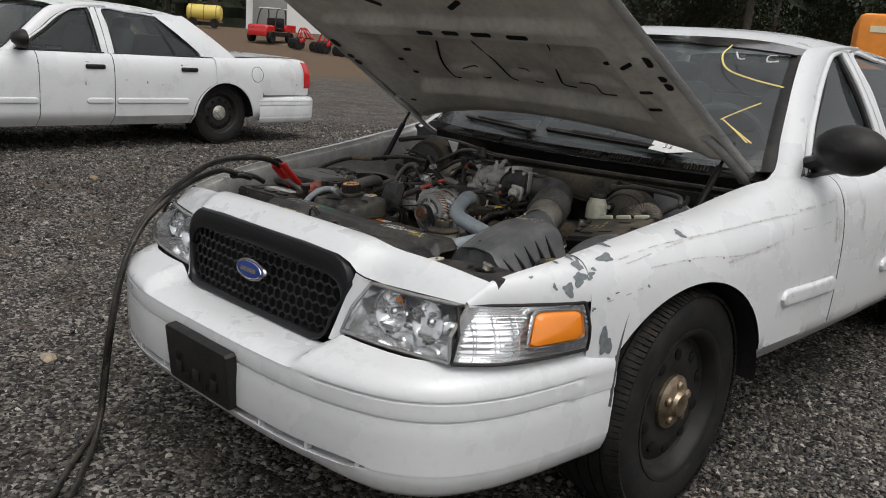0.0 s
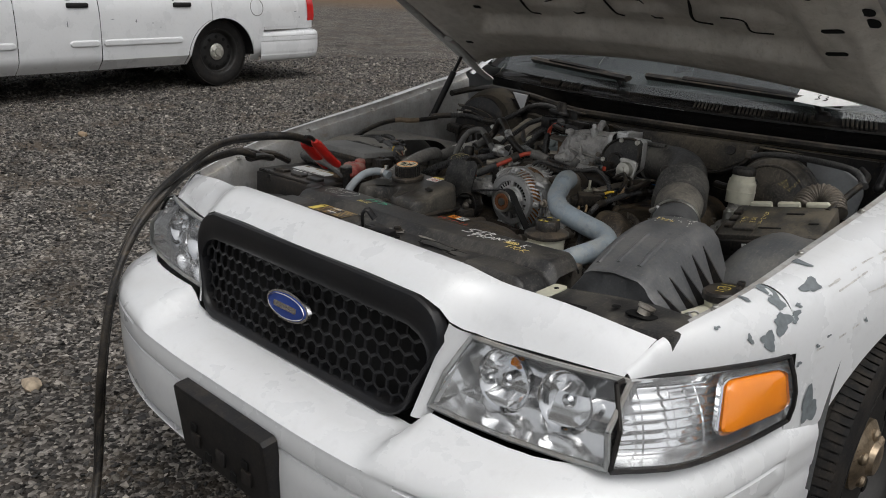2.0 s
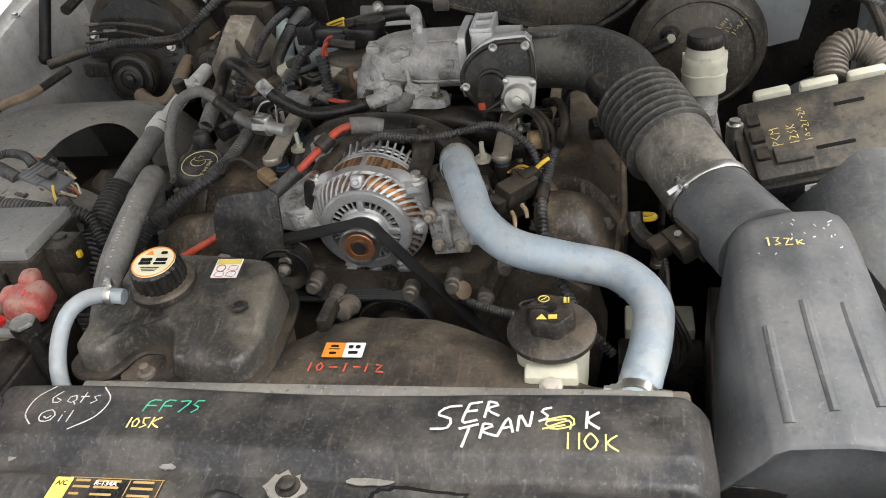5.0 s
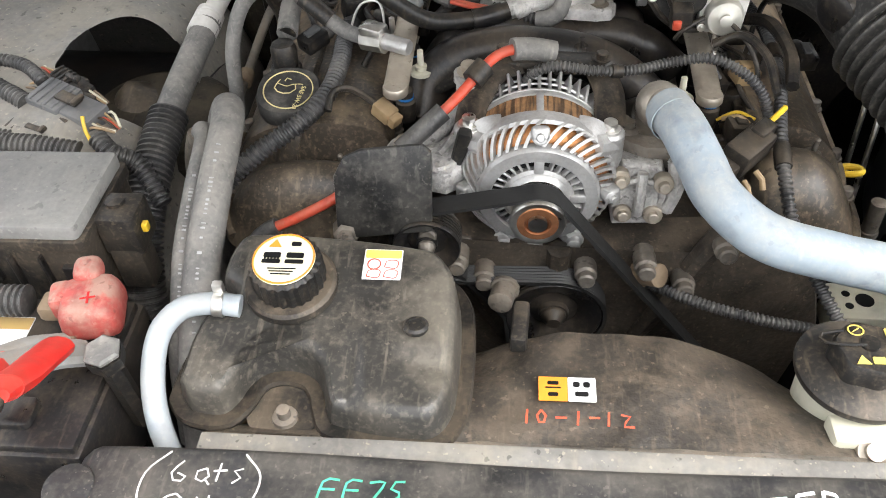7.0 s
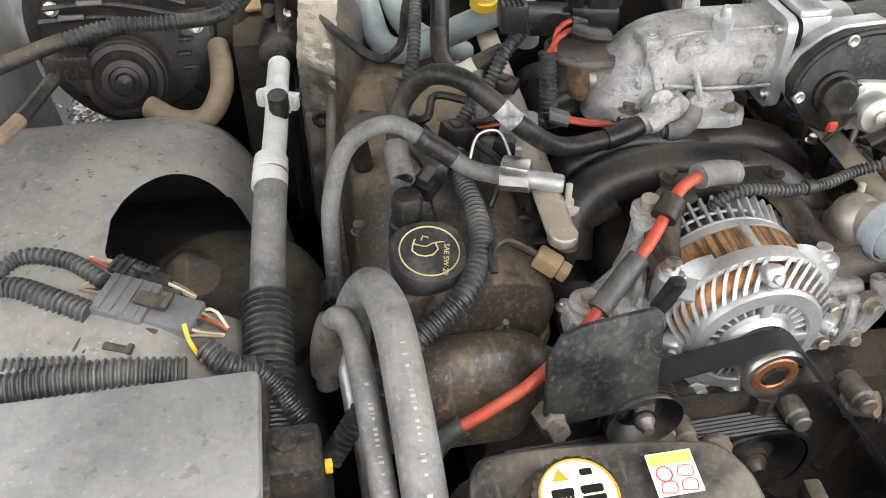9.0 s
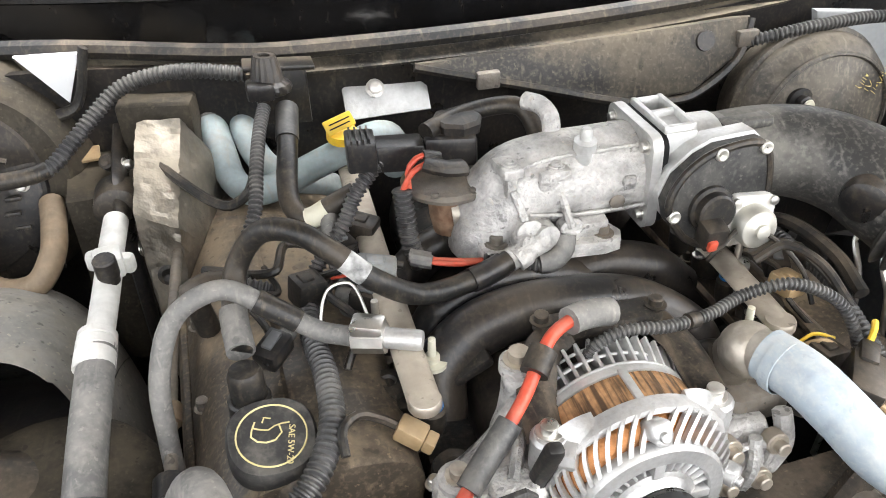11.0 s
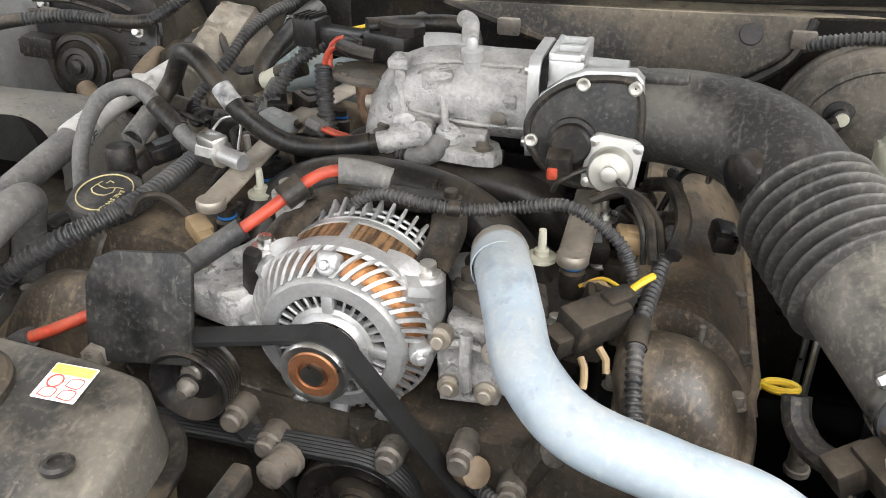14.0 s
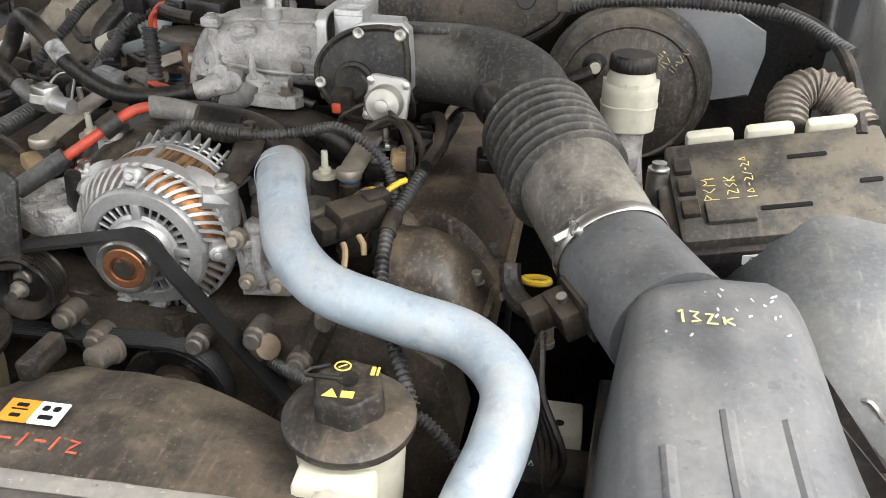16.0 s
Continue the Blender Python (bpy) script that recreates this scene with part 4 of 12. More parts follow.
def sedan(name, label, opened):
    car = thing(name, (0, 0, 0), label, "car")
    # side panels, both sides
    for sx in (1, -1):
        bm = B()
        side_panel(bm, 0.285, 0.588, sx, 22, 12)
        side_panel(bm, 0.592, 1.862, sx, 120, 30)
        fd = part("fender", bm, "paint", car)
        bm = B()
        moulding(bm, 1.45, 1.852, sx)
        part("moulding", bm, "paint", fd)
        bm = B()

        def well(u, v, sx=sx, a=AXLES[0]):
            t = math.pi * (u * 0.98 + 0.01)
            return V((sx * lerp(0.45, side_x(a - 0.38 * math.cos(t), 0.6) - 0.012, v), a - 0.383 * math.cos(t), 0.345 + 0.383 * math.sin(t)))
        surf(bm, well, 30, 4)
        part("wheel_well", bm, "rubber_trim", car)
        for dname, y0, y1 in (("front_door", 1.869, 2.596), ("rear_door", 2.604, 3.66)):
            bm = B()
            if y0 < 2:
                side_panel(bm, y0, y1, sx, 60, 30)
            else:
                def rear_skin(u, v, y0=y0, sx=sx):
                    z = lerp(0.985, LOW[0], v ** 1.4)
                    return side_point(lerp(y0, door_end(z), u), z, 0.0, sx)
                surf(bm, rear_skin, 50, 30)
            dr = part(dname, bm, "paint", car)
            bm = B()
            moulding(bm, 2.31 if y0 < 2 else y0 + 0.012, y1 - (0.015 if y0 < 2 else 0.22), sx)
            part("moulding", bm, "paint", dr)
            bm = B()
            hy = y1 - 0.19 if y0 < 2 else 3.45
            box(bm, (sx * (side_x(hy, 0.86) + 0.006), hy, 0.86), (0.03, 0.20, 0.044), bevel=0.014)
            part("door_handle", bm, "rubber_trim", dr)
            # window frame, weather strip and glass
            if y0 < 2:
                path = [(0.866, 1.725, 0.985), (0.808, 1.855, 1.085), (0.754, 1.998, 1.172), (0.696, 2.175, 1.30), (0.650, 2.345, 1.385), (0.632, 2.45, 1.404), (0.622, 2.53, 1.408)]
                ring = path + [(0.73, 2.54, 1.25), (0.866, 2.545, 0.985)]
            else:
                path = [(0.62, 2.66, 1.408), (0.615, 2.95, 1.402), (0.62, 3.3, 1.37), (0.69, 3.5, 1.27), (0.80, 3.63, 1.10), (0.862, 3.68, 0.99)]
                ring = [(0.866, 2.655, 0.985), (0.73, 2.657, 1.25)] + path
            ring = [(sx * a, b, c) for a, b, c in ring]
            bm = B()
            tube(bm, ring, 0.013, seg=8, ry=0.010, step=0.03)
            part("window_frame", bm, "paint", dr)
            if y0 < 2:
                bm = B()
                surf(bm, lambda u, v, sx=sx: V((sx * lerp(0.868, 0.624, v), lerp(lerp(2.552, 2.548, v), lerp(2.596, 2.593, v), u), lerp(0.985, 1.415, v))) + V((sx, 0, 0.4)) * 0.014 * math.sin(math.pi * v), 2, 8, 0.004)
                surf(bm, lambda u, v, sx=sx: V((sx * lerp(0.868, 0.624, v), lerp(2.603, 2.648, u), lerp(0.985, 1.415, v))) + V((sx, 0, 0.4)) * 0.014 * math.sin(math.pi * v), 2, 8, 0.004)
                part("centre_pillar", bm, "paint", dr)
            bm = B()
            tube(bm, [(a - sx * 0.004, b + (0.03 if i < len(ring) // 2 else -0.03), c - 0.012) for i, (a, b, c) in enumerate(ring)], 0.012, seg=8, step=0.03)
            tube(bm, [(sx * 0.872, ring[0][1], 0.986), (sx * 0.878, ring[-1][1], 0.988)], 0.011, seg=8, step=0.1)
            part("weather_strip", bm, "rubber_trim", dr)
            bm = B()
            vs = [bm.verts.new((sx * (0.854 - (c - 0.985) * 0.58), b, c)) for a, b, c in ring]
            bm.faces.new(vs)
            gl = part("window_glass", bm, "side_glass", dr)
            gl.visible_shadow = False
            if gl.data.polygons[0].normal.x * sx < 0:
                gl.data.flip_normals()
            if y0 > 2:
                bm = B()
                tube(bm, [(sx * 0.612, 3.22, 1.37), (sx * 0.86, 3.36, 0.99)], 0.014, seg=6, step=0.1)
                part("window_bar", bm, "rubber_trim", dr)
        bm = B()
        side_panel(bm, 3.796, 5.20, sx, 90, 30)

        def sliver(u, v, sx=sx):
            z = lerp(0.985, LOW[0], v ** 1.3)
            return side_point(lerp(door_end(z) + 0.007, min(arch_front(z), 3.797), u), z, 0.0, sx)
        surf(bm, sliver, 6, 40)
        qp = part("quarter_panel", bm, "paint", car)
        if sx > 0:
            bm = B()
            tube(bm, [side_point(4.36 + 0.085 * math.cos(a), 0.83 + 0.085 * math.sin(a), 0.001, sx) for a in (2 * math.pi * i / 30 for i in range(31))], 0.003, seg=5, step=0.02)
            part("fuel_door_gap", bm, "rubber_g", qp)
        bm = B()
        side_panel(bm, 4.36, 5.0, sx, 16, 6, 0.630, 0.640, 0.006)
        part("moulding", bm, "paint", qp)
        bm = B()
        surf(bm, lambda u, v, sx=sx: V((sx * lerp(0.45, 0.955, v), AXLES[1] - 0.383 * math.cos(math.pi * (u * 0.98 + 0.01)), 0.345 + 0.383 * math.sin(math.pi * (u * 0.98 + 0.01)))), 30, 4)
        part("wheel_well", bm, "rubber_trim", car)
        bm = B()
        p_in = spline([(0.80, 1.555, 0.945), (0.80, 1.64, 0.985), (0.757, 1.75, 1.073), (0.711, 1.88, 1.178), (0.664, 2.02, 1.292), (0.626, 2.165, 1.385), (0.614, 2.35, 1.412), (0.612, 2.72, 1.425)], 28)
        p_out = spline([(0.868, 1.60, 0.94), (0.862, 1.69, 0.985), (0.808, 1.825, 1.083), (0.754, 1.972, 1.172), (0.696, 2.15, 1.303), (0.650, 2.345, 1.393), (0.630, 2.55, 1.424), (0.624, 2.72, 1.428)], 28)

        def a_pillar(u, v, sx=sx):
            k = round(v * 28)
            p = p_in[k].lerp(p_out[k], u) + V((-0.004, -0.009, 0.013)) * (1 - u) + V((0.62, -0.45, 0.64)) * 0.016 * math.sin(math.pi * u) ** 0.8
            return V((sx * p.x, p.y, p.z))
        surf(bm, a_pillar, 8, 28)
        part("windscreen_pillar", bm, "paint", car)
        bm = B()

        def cpil(u, v, sx=sx):
            b, t = V((0.86, lerp(3.70, 4.13, v), 0.995)), V((0.612, lerp(3.22, 3.60, v), 1.405))
            p = b.lerp(t, u)
            p.x -= 0.0 - 0.03 * math.sin(math.pi * u)
            return V((sx * p.x, p.y, p.z))
        surf(bm, cpil, 10, 6)
        part("rear_pillar", bm, "paint", car)
        bm = B()
        lathe(bm, (sx * 0.99, 1.70, 1.085), (sx * 0.12, 1, 0.0), [(0.0, -0.075), (0.05, -0.06), (0.085, -0.02), (0.095, 0.02), (0.092, 0.035), (0.0, 0.036)], seg=28)
        bmesh.ops.scale(bm, vec=(1.25, 1, 0.86), space=Matrix.Translation((-sx * 0.99, -1.70, -1.085)), verts=bm.verts[:])
        mr = part("door_mirror", bm, "rubber_trim", car, "black plastic door mirror")
        bm = B()
        tube(bm, [(sx * 0.83, 1.80, 1.01), (sx * 0.89, 1.76, 1.03), (sx * 0.94, 1.72, 1.05)], 0.045, seg=10, ry=0.03)
        for ins in (0.0, 0.012):
            pts_ = [V((sx * (0.876 - ins), 1.70, 0.985)), V((sx * (0.876 - ins), 1.86, 0.985)), V((sx * (0.826 - ins), 1.86, 1.085))]
            bm.faces.new([bm.verts.new(p) for p in pts_])
        part("mirror_arm", bm, "rubber_trim", mr)
        for ay in AXLES:
            wheel(car, sx * 0.765, ay + (0.035 if opened and ay < 2 else 0.0), sx)
        # lamps
        bm = B()

        def lamp(u, v, sx=sx, out=0.0):
            a = V((lerp(0.372, 0.413, v), lerp(0.166, 0.222, v), lerp(0.60, 0.727, v)))
            b = V((lerp(0.701, 0.688, v), lerp(0.215, 0.279, v), lerp(0.608, 0.729, v)))
            p = a.lerp(b, u)
            p.y -= 0.03 * math.sin(math.pi * v) * (0.5 + 0.5 * u) + 0.012 * math.sin(math.pi * u) - out
            return V((sx * p.x, p.y, p.z))
        surf(bm, lamp, 14, 8)
        hl = part("headlamp", bm, "lens", car, "clear headlamp lens over chrome reflectors")
        hl.visible_shadow = False
        bm = B()
        rng = random.Random(4)
        facets = [[0.02 + 0.035 * rng.random() for _ in range(6)] for _ in range(4)]

        def refl(u, v, sx=sx):
            p = lamp(u, v, sx)
            edge = min(u, 1 - u, v, 1 - v)
            return p + V((0, 0.0 if edge <= 0 else 0.03 + facets[int(v * 3)][int(u * 5)], 0))
        surf(bm, refl, 25, 15)
        part("reflector", bm, "mirror", hl)
        bm = B()
        for cu, r_ in ((0.30, 0.052), (0.68, 0.05)):
            cc = lamp(cu, 0.5, sx) + V((0, 0.085, 0))
            lathe(bm, cc, (0, -1, 0.1), [(0.012, -0.02), (0.03, -0.01), (r_, 0.035), (r_ + 0.003, 0.04), (r_ - 0.004, 0.036), (0.026, -0.005), (0.01, -0.012)], seg=28)
            lathe(bm, cc, (0, -1, 0.1), [(0.0, 0), (0.012, 0.0), (0.012, 0.03), (0.006, 0.036), (0, 0.036)], seg=14)
        part("bulb_bowl", bm, "chrome", hl)
        bm = B()
        for cu, cv in ((0.30, 0.78),):
            lathe(bm, lamp(cu, cv, sx) + V((0, 0.04, 0)), (0, -1, 0), [(0.008, -0.02), (0.008, 0.0), (0.004, 0.006), (0, 0.007)], seg=14)
        part("amber_bulb", bm, "amber", hl)
        bm = B()
        rim_ = [lamp(u, 0, sx, -0.001) for u in (0, 0.25, 0.5, 0.75, 1)] + [lamp(1, v, sx, -0.001) for v in (0.5, 1)] + [lamp(u, 1, sx, -0.001) for u in (0.75, 0.5, 0.25, 0)] + [lamp(0, 0.5, sx, -0.001), lamp(0, 0, sx, -0.001)]
        for a, b in zip(rim_, rim_[1:]):
            tube(bm, [a, b], 0.005, seg=6, step=0.05)
        part("lamp_bezel", bm, "grey_conn", hl)
        bm = B()

        def corner(u, v, sx=sx, out=0.0):
            y = lerp(0.235, 0.583, u)
            lo, hi = V((smooth_table(y, [(0.215, 0.690), (0.32, 0.77), (0.45, 0.806), (0.59, 0.826)]), y - 0.02 * (1 - u), lerp(0.608, 0.603, u))), V((side_x(y + 0.012, 0.728) - 0.004, y + 0.02 * (1 - u) - 0.012 * u, lerp(0.730, 0.724, u)))
            p = lo.lerp(hi, v)
            p.x += 0.012 * math.sin(math.pi * v) + out
            return V((sx * p.x, p.y - out, p.z))
        surf(bm, corner, 20, 8)
        cl = part("corner_lamp", bm, "lens", car, "clear ribbed corner lamp with amber reflector")
        cl.visible_shadow = False
        bm = B()

        def ribs(u, v, sx=sx):
            deep = 0.026 if 0.03 < u < 0.97 and 0.04 < v < 0.96 else 0.003
            p = corner(u, v, sx, -deep)
            k = round(v * 36) % 4
            p += V((-sx * 0.7, -0.7, 0)) * (0.0045 * (1 if k in (1, 2) else -1) if u < 0.47 else 0.002 * math.sin(v * 60)) * (1 if deep > 0.01 else 0)
            return p
        surf(bm, ribs, 30, 36)
        part("reflector", bm, "mirror", cl)
        for k in (0.12, 0.26, 0.40):
            bm = B()
            surf(bm, lambda u, v, sx=sx, k=k: corner(k + 0.008 * (u - 0.5), lerp(0.08, 0.92, v), sx, -0.012 - 0.008 * abs(u - 0.5)), 2, 8, 0.001)
            part("lamp_flute", bm, "mirror", cl)
        am = rounded(1.0, 1.0, 0.17, 6, 0.5, 0.5)

        def amber_pt(x, y, out, grow=1.0, sx=sx):
            x, y = 0.5 + (x - 0.5) * grow, 0.5 + (y - 0.5) * grow
            return corner(lerp(0.46 + 0.10 * y, 0.93, x), lerp(0.26 + 0.05 * x, 0.86, y), sx, out)
        for nm_, mm_, g0, g1, lab_ in (("amber_lens", "amber", 1.0, 0.94, "amber side marker lens"), ("lens_frame", "mirror", 1.12, 1.08, "")):
            bm = B()
            o0 = 0.0 if nm_ == "lens_frame" else 0.003
            rows_ = [[bm.verts.new(amber_pt(x, y, o0 + d, g)) for x, y in am] for g, d in ((g0, -0.012), (g0, 0.0), (g1, 0.003))]
            for a, b in zip(rows_, rows_[1:]):
                for i in range(len(am)):
                    bm.faces.new((a[i], a[(i + 1) % len(am)], b[(i + 1) % len(am)], b[i]))
            if nm_ == "amber_lens":
                prev = rows_[-1]
                for g in (0.7, 0.4, 0.1):
                    nxt = [bm.verts.new(amber_pt(x, y, o0 + 0.004, g)) for x, y in am]
                    for i in range(len(am)):
                        bm.faces.new((prev[i], prev[(i + 1) % len(am)], nxt[(i + 1) % len(am)], nxt[i]))
                    prev = nxt
                bm.faces.new(prev)
            else:
                nxt = [bm.verts.new(amber_pt(x, y, -0.004, 1.01)) for x, y in am]
                for i in range(len(am)):
                    bm.faces.new((rows_[-1][i], rows_[-1][(i + 1) % len(am)], nxt[(i + 1) % len(am)], nxt[i]))
            part(nm_, bm, mm_, cl, lab_)
        bm = B()
        rim_ = [corner(u / 10, 0, sx, 0.001) for u in range(11)] + [corner(1, v / 4, sx, 0.001) for v in range(1, 5)] + [corner(1 - u / 10, 1, sx, 0.001) for u in range(1, 11)] + [corner(0, 0.5, sx, 0.001), corner(0, 0, sx, 0.001)]
        for a, b in zip(rim_, rim_[1:]):
            tube(bm, [a, b], 0.0042, seg=6, step=0.05)
        part("lamp_bezel", bm, "rubber_trim", cl)
        bm = B()

        def tl(u, v, sx=sx):
            y = lerp(5.11, 5.225, u) - 0.05 * max(0.0, v - 0.6)
            return side_point(min(y, 5.20), lerp(0.68, 0.985, v), 0.010 * math.sin(math.pi * min(1, max(0, v))) ** 0.3, sx) + V((0, max(0, y - 5.20), 0))
        surf(bm, tl, 8, 8)
        part("tail_lamp", bm, "tail", car, "red tail lamp")
    # nose: header panel above the lamps and the pillars beside the grille
    bm = B()

    def header(u, v):
        x = lerp(-1, 1, u) * lerp(0.674, 0.687, v)
        ax = abs(x)
        lo = V((x, table(ax, [(0, 0.164), (0.33, 0.182), (0.38, 0.190), (0.43, 0.225), (0.68, 0.283)]), table(ax, [(0, 0.797), (0.20, 0.794), (0.33, 0.787), (0.37, 0.771), (0.392, 0.745), (0.44, 0.732), (0.68, 0.731)])))
        hi = V((x, smooth_table(ax, [(0, 0.255), (0.36, 0.278), (0.5, 0.312), (0.69, 0.345)]), smooth_table(ax, [(0, 0.836), (0.34, 0.826), (0.43, 0.808), (0.55, 0.797), (0.69, 0.779)])))
        p = lo.lerp(hi, v)
        p.z += 0.014 * math.sin(math.pi * v) * (1 - (ax / 0.69) ** 8)
        return p
    surf(bm, header, 70, 8)
    nose = part("header_panel", bm, "paint", car)
    bm = B()
    surf(bm, lambda u, v: header(u, 1) + V((0, 0.03 * v, -0.05 * v)), 70, 2)
    for sx in (1, -1):
        surf(bm, lambda u, v, sx=sx: V((sx * lerp(lerp(0.345, 0.388, v), lerp(0.374, 0.415, v), u), lerp(lerp(0.146, 0.190, v), lerp(0.166, 0.226, v), u) - 0.006 * math.sin(math.pi * u), lerp(0.575, lerp(0.752, 0.730, u), v))), 4, 10)
    part("grille_surround", bm, "paint", nose)
    # grille with its honeycomb
    half_w = lambda v: lerp(0.35, 0.375, v)

    def gr(x, z, d=0.0):
        v = (z - 0.558) / 0.237
        return V((x, lerp(0.128, 0.162, v) + 0.022 * (x / 0.39) ** 2 + d, z))

    def shape(hw0, hw1, z0, z1, r, sag):
        """Half widths below and above, heights, corner radius, fall of the upper edge to its ends."""
        out = []
        for k in range(9):
            x = lerp(hw1 - r, -(hw1 - r), k / 8)
            if k == 0:
                out += [(hw1 - r + r * math.cos(a), z1 - sag - r + r * math.sin(a)) for a in (radians(15 * i) for i in range(6))]
            out.append((x, z1 - sag * (x / hw1) ** 2))
            if k == 8:
                out += [(-hw1 + r - r * math.sin(a), z1 - sag - r + r * math.cos(a)) for a in (radians(15 * i) for i in range(1, 7))]
        out += [(-hw0 + r - r * math.cos(a), z0 + r - r * math.sin(a)) for a in (radians(18 * i) for i in range(6))]
        out += [(hw0 - r + r * math.sin(a), z0 + r - r * math.cos(a)) for a in (radians(18 * i) for i in range(6))]
        return out
    o_out, o_in = shape(0.346, 0.384, 0.556, 0.796, 0.066, 0.012), shape(0.334, 0.362, 0.574, 0.738, 0.052, 0.014)
    nO = len(o_out)
    prof_ = ((0.0, 0.02), (0.0, 0.0), (0.06, -0.004), (0.3, -0.006), (0.75, -0.004), (0.96, 0.001), (1.0, 0.008), (1.0, 0.035))
    bm = B()

    def ring_pt(u, v):
        a, b = o_out[round(u * nO) % nO], o_in[round(u * nO) % nO]
        k, d = prof_[round(v * (len(prof_) - 1))]
        return gr(lerp(a[0], b[0], k), lerp(a[1], b[1], k), d)
    surf(bm, ring_pt, nO, len(prof_) - 1)
    g = part("grille", bm, "grille", car, "satin black honeycomb grille with oval badge")
    bm = B()
    R = 0.0185
    for row in range(-6, 7):
        for colm in range(-13, 14):
            x = colm * R * 1.732 + (R * 0.866 if row % 2 else 0)
            z = 0.660 + row * R * 1.5
            w = half_w((z - 0.575) / 0.225) - 0.03
            if abs(x) > w + 0.012 or not 0.572 < z < 0.738:
                continue
            for k in range(3):
                a0, a1 = radians(30 + 60 * k), radians(90 + 60 * k)
                tube(bm, [gr(x + R * math.cos(a0), z + R * math.sin(a0), 0.012), gr(x + R * math.cos(a1), z + R * math.sin(a1), 0.012)], 0.0017, seg=4, step=0.1, cap=False, ry=0.0035)
    part("honeycomb", bm, "grille", g)
    # black sheet added behind the honeycomb as the shade of the depth there
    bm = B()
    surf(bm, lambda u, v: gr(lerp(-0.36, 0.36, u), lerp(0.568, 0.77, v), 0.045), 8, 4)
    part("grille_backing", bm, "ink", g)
    bm = B()
    bm2 = B()
    for b_, rx, rz, d0, d1 in ((bm, 0.070, 0.0305, -0.008, -0.001), (bm2, 0.064, 0.0255, -0.010, -0.003)):
        vs = [[b_.verts.new(gr(rx * k * math.cos(a), 0.675 + rz * k * math.sin(a), d)) for a in (2 * math.pi * i / 36 for i in range(36))] for k, d in ((1.0, d1), (0.97, d0), (0.5, d0 - 0.002))]
        for a, b in zip(vs, vs[1:]):
            for i in range(36):
                b_.faces.new((a[i], a[(i + 1) % 36], b[(i + 1) % 36], b[i]))
        b_.faces.new(vs[-1])
    badge = part("badge", bm, "chrome", g, "blue oval badge with chrome rim")
    part("badge_field", bm2, "blue", badge)
    bm = B()
    prism(bm, rounded(0.074, 0.012, 0.005, 4), 0, 0.0012, plane_m((0, 0.1325, 0.675), (1, 0, 0), (0, 0.14, 1)), 0)
    ring_ = [gr(0.059 * math.cos(a), 0.675 + 0.0225 * math.sin(a), -0.0115) for a in (2 * math.pi * i / 40 for i in range(41))]
    tube(bm, ring_, 0.0008, seg=5, step=0.01)
    part("badge_bar", bm, "chrome", badge)
    bm = B()
    bumper_mesh(bm, PLAN)
    fb = part("front_bumper", bm, "paint", car, "white painted front bumper cover")
    for sx in (1, -1):
        # black strip added inside the bumper slot, in place of the recess's own shade
        bm = B()

        def slot_(u, v, sx=sx, d=0.046):
            p, nn = sweep_point(PLAN, lerp(0.0, 0.485, u))
            q = p - nn * d
            return V((sx * q.x, q.y, lerp(0.333, 0.364, v)))
        surf(bm, slot_, 24, 3)
        it = part("lower_intake", bm, "ink", fb)
        for k in (0.385, 0.66, 0.90):
            bm = B()
            q = slot_(k, 0.5, sx, 0.018)
            box(bm, q, (0.007, 0.022, 0.023), bevel=0.002)
            part("intake_rib", bm, "paint", it)
    bm = B()
    prism(bm, [(-0.158, -0.075), (-0.150, -0.082), (0.145, -0.082), (0.153, -0.075), (0.158, 0.07), (0.150, 0.078), (-0.150, 0.078), (-0.158, 0.07)], 0.0, 0.032, plane_m((0, 0.006, 0.432), (1, 0, 0), (0, -0.12, 1)), 0.006)
    for x in (-0.09, 0.0, 0.09):
        box(bm, (x, -0.026, 0.40), (0.03, 0.006, 0.03), bevel=0.002)
    pb = part("plate_bracket", bm, "rubber_trim", fb, "empty black plastic plate bracket")
    bm = B()
    for x, z in ((-0.09, 0.43), (0.09, 0.43), (-0.04, 0.385), (0.05, 0.385)):
        bm = B()
        box(bm, (x, -0.0295, z), (0.022, 0.003, 0.018), bevel=0.001)
        part("bracket_hole", bm, "ink", pb)
    bm = B()
    bumper_mesh(bm, REAR, False)
    part("rear_bumper", bm, "paint", car)
    # roof, deck, glass
    bm = B()

    def roof(u, v):
        x, y = lerp(-1, 1, u), lerp(0, 1, v)
        yy = lerp(lerp(2.03, 2.175, x * x), lerp(3.68, 3.58, x * x), y)
        z = smooth_table(yy, [(2.0, 1.395), (2.3, 1.412), (2.8, 1.418), (3.4, 1.40), (3.75, 1.365)])
        return V((x * 0.615, yy, z + smooth_table(yy, [(2.0, 0.03), (2.4, 0.07), (3.2, 0.07), (3.75, 0.035)]) * (1 - abs(x) ** 3.4)))
    surf(bm, roof, 24, 24)
    part("roof", bm, "paint", car)
    bm = B()

    def screen(u, v, off=0.0):
        x = lerp(-1, 1, u)
        lo = V((x * 0.80, 1.48 + 0.16 * x * x, 0.985))
        hi = V((x * 0.62, 2.04 + 0.135 * x * x, 1.412 - 0.03 * x * x))
        p = lo.lerp(hi, v)
        return p + V((0, -0.57, 0.82)) * (0.018 * math.sin(math.pi * v) + off)
    surf(bm, screen, 20, 10)
    ws = part("windscreen", bm, "glass", car, "dusty tinted windscreen with yellow pen marks")
    ws.visible_shadow = False
    if ws.data.polygons[90].normal.z < 0:
        ws.data.flip_normals()
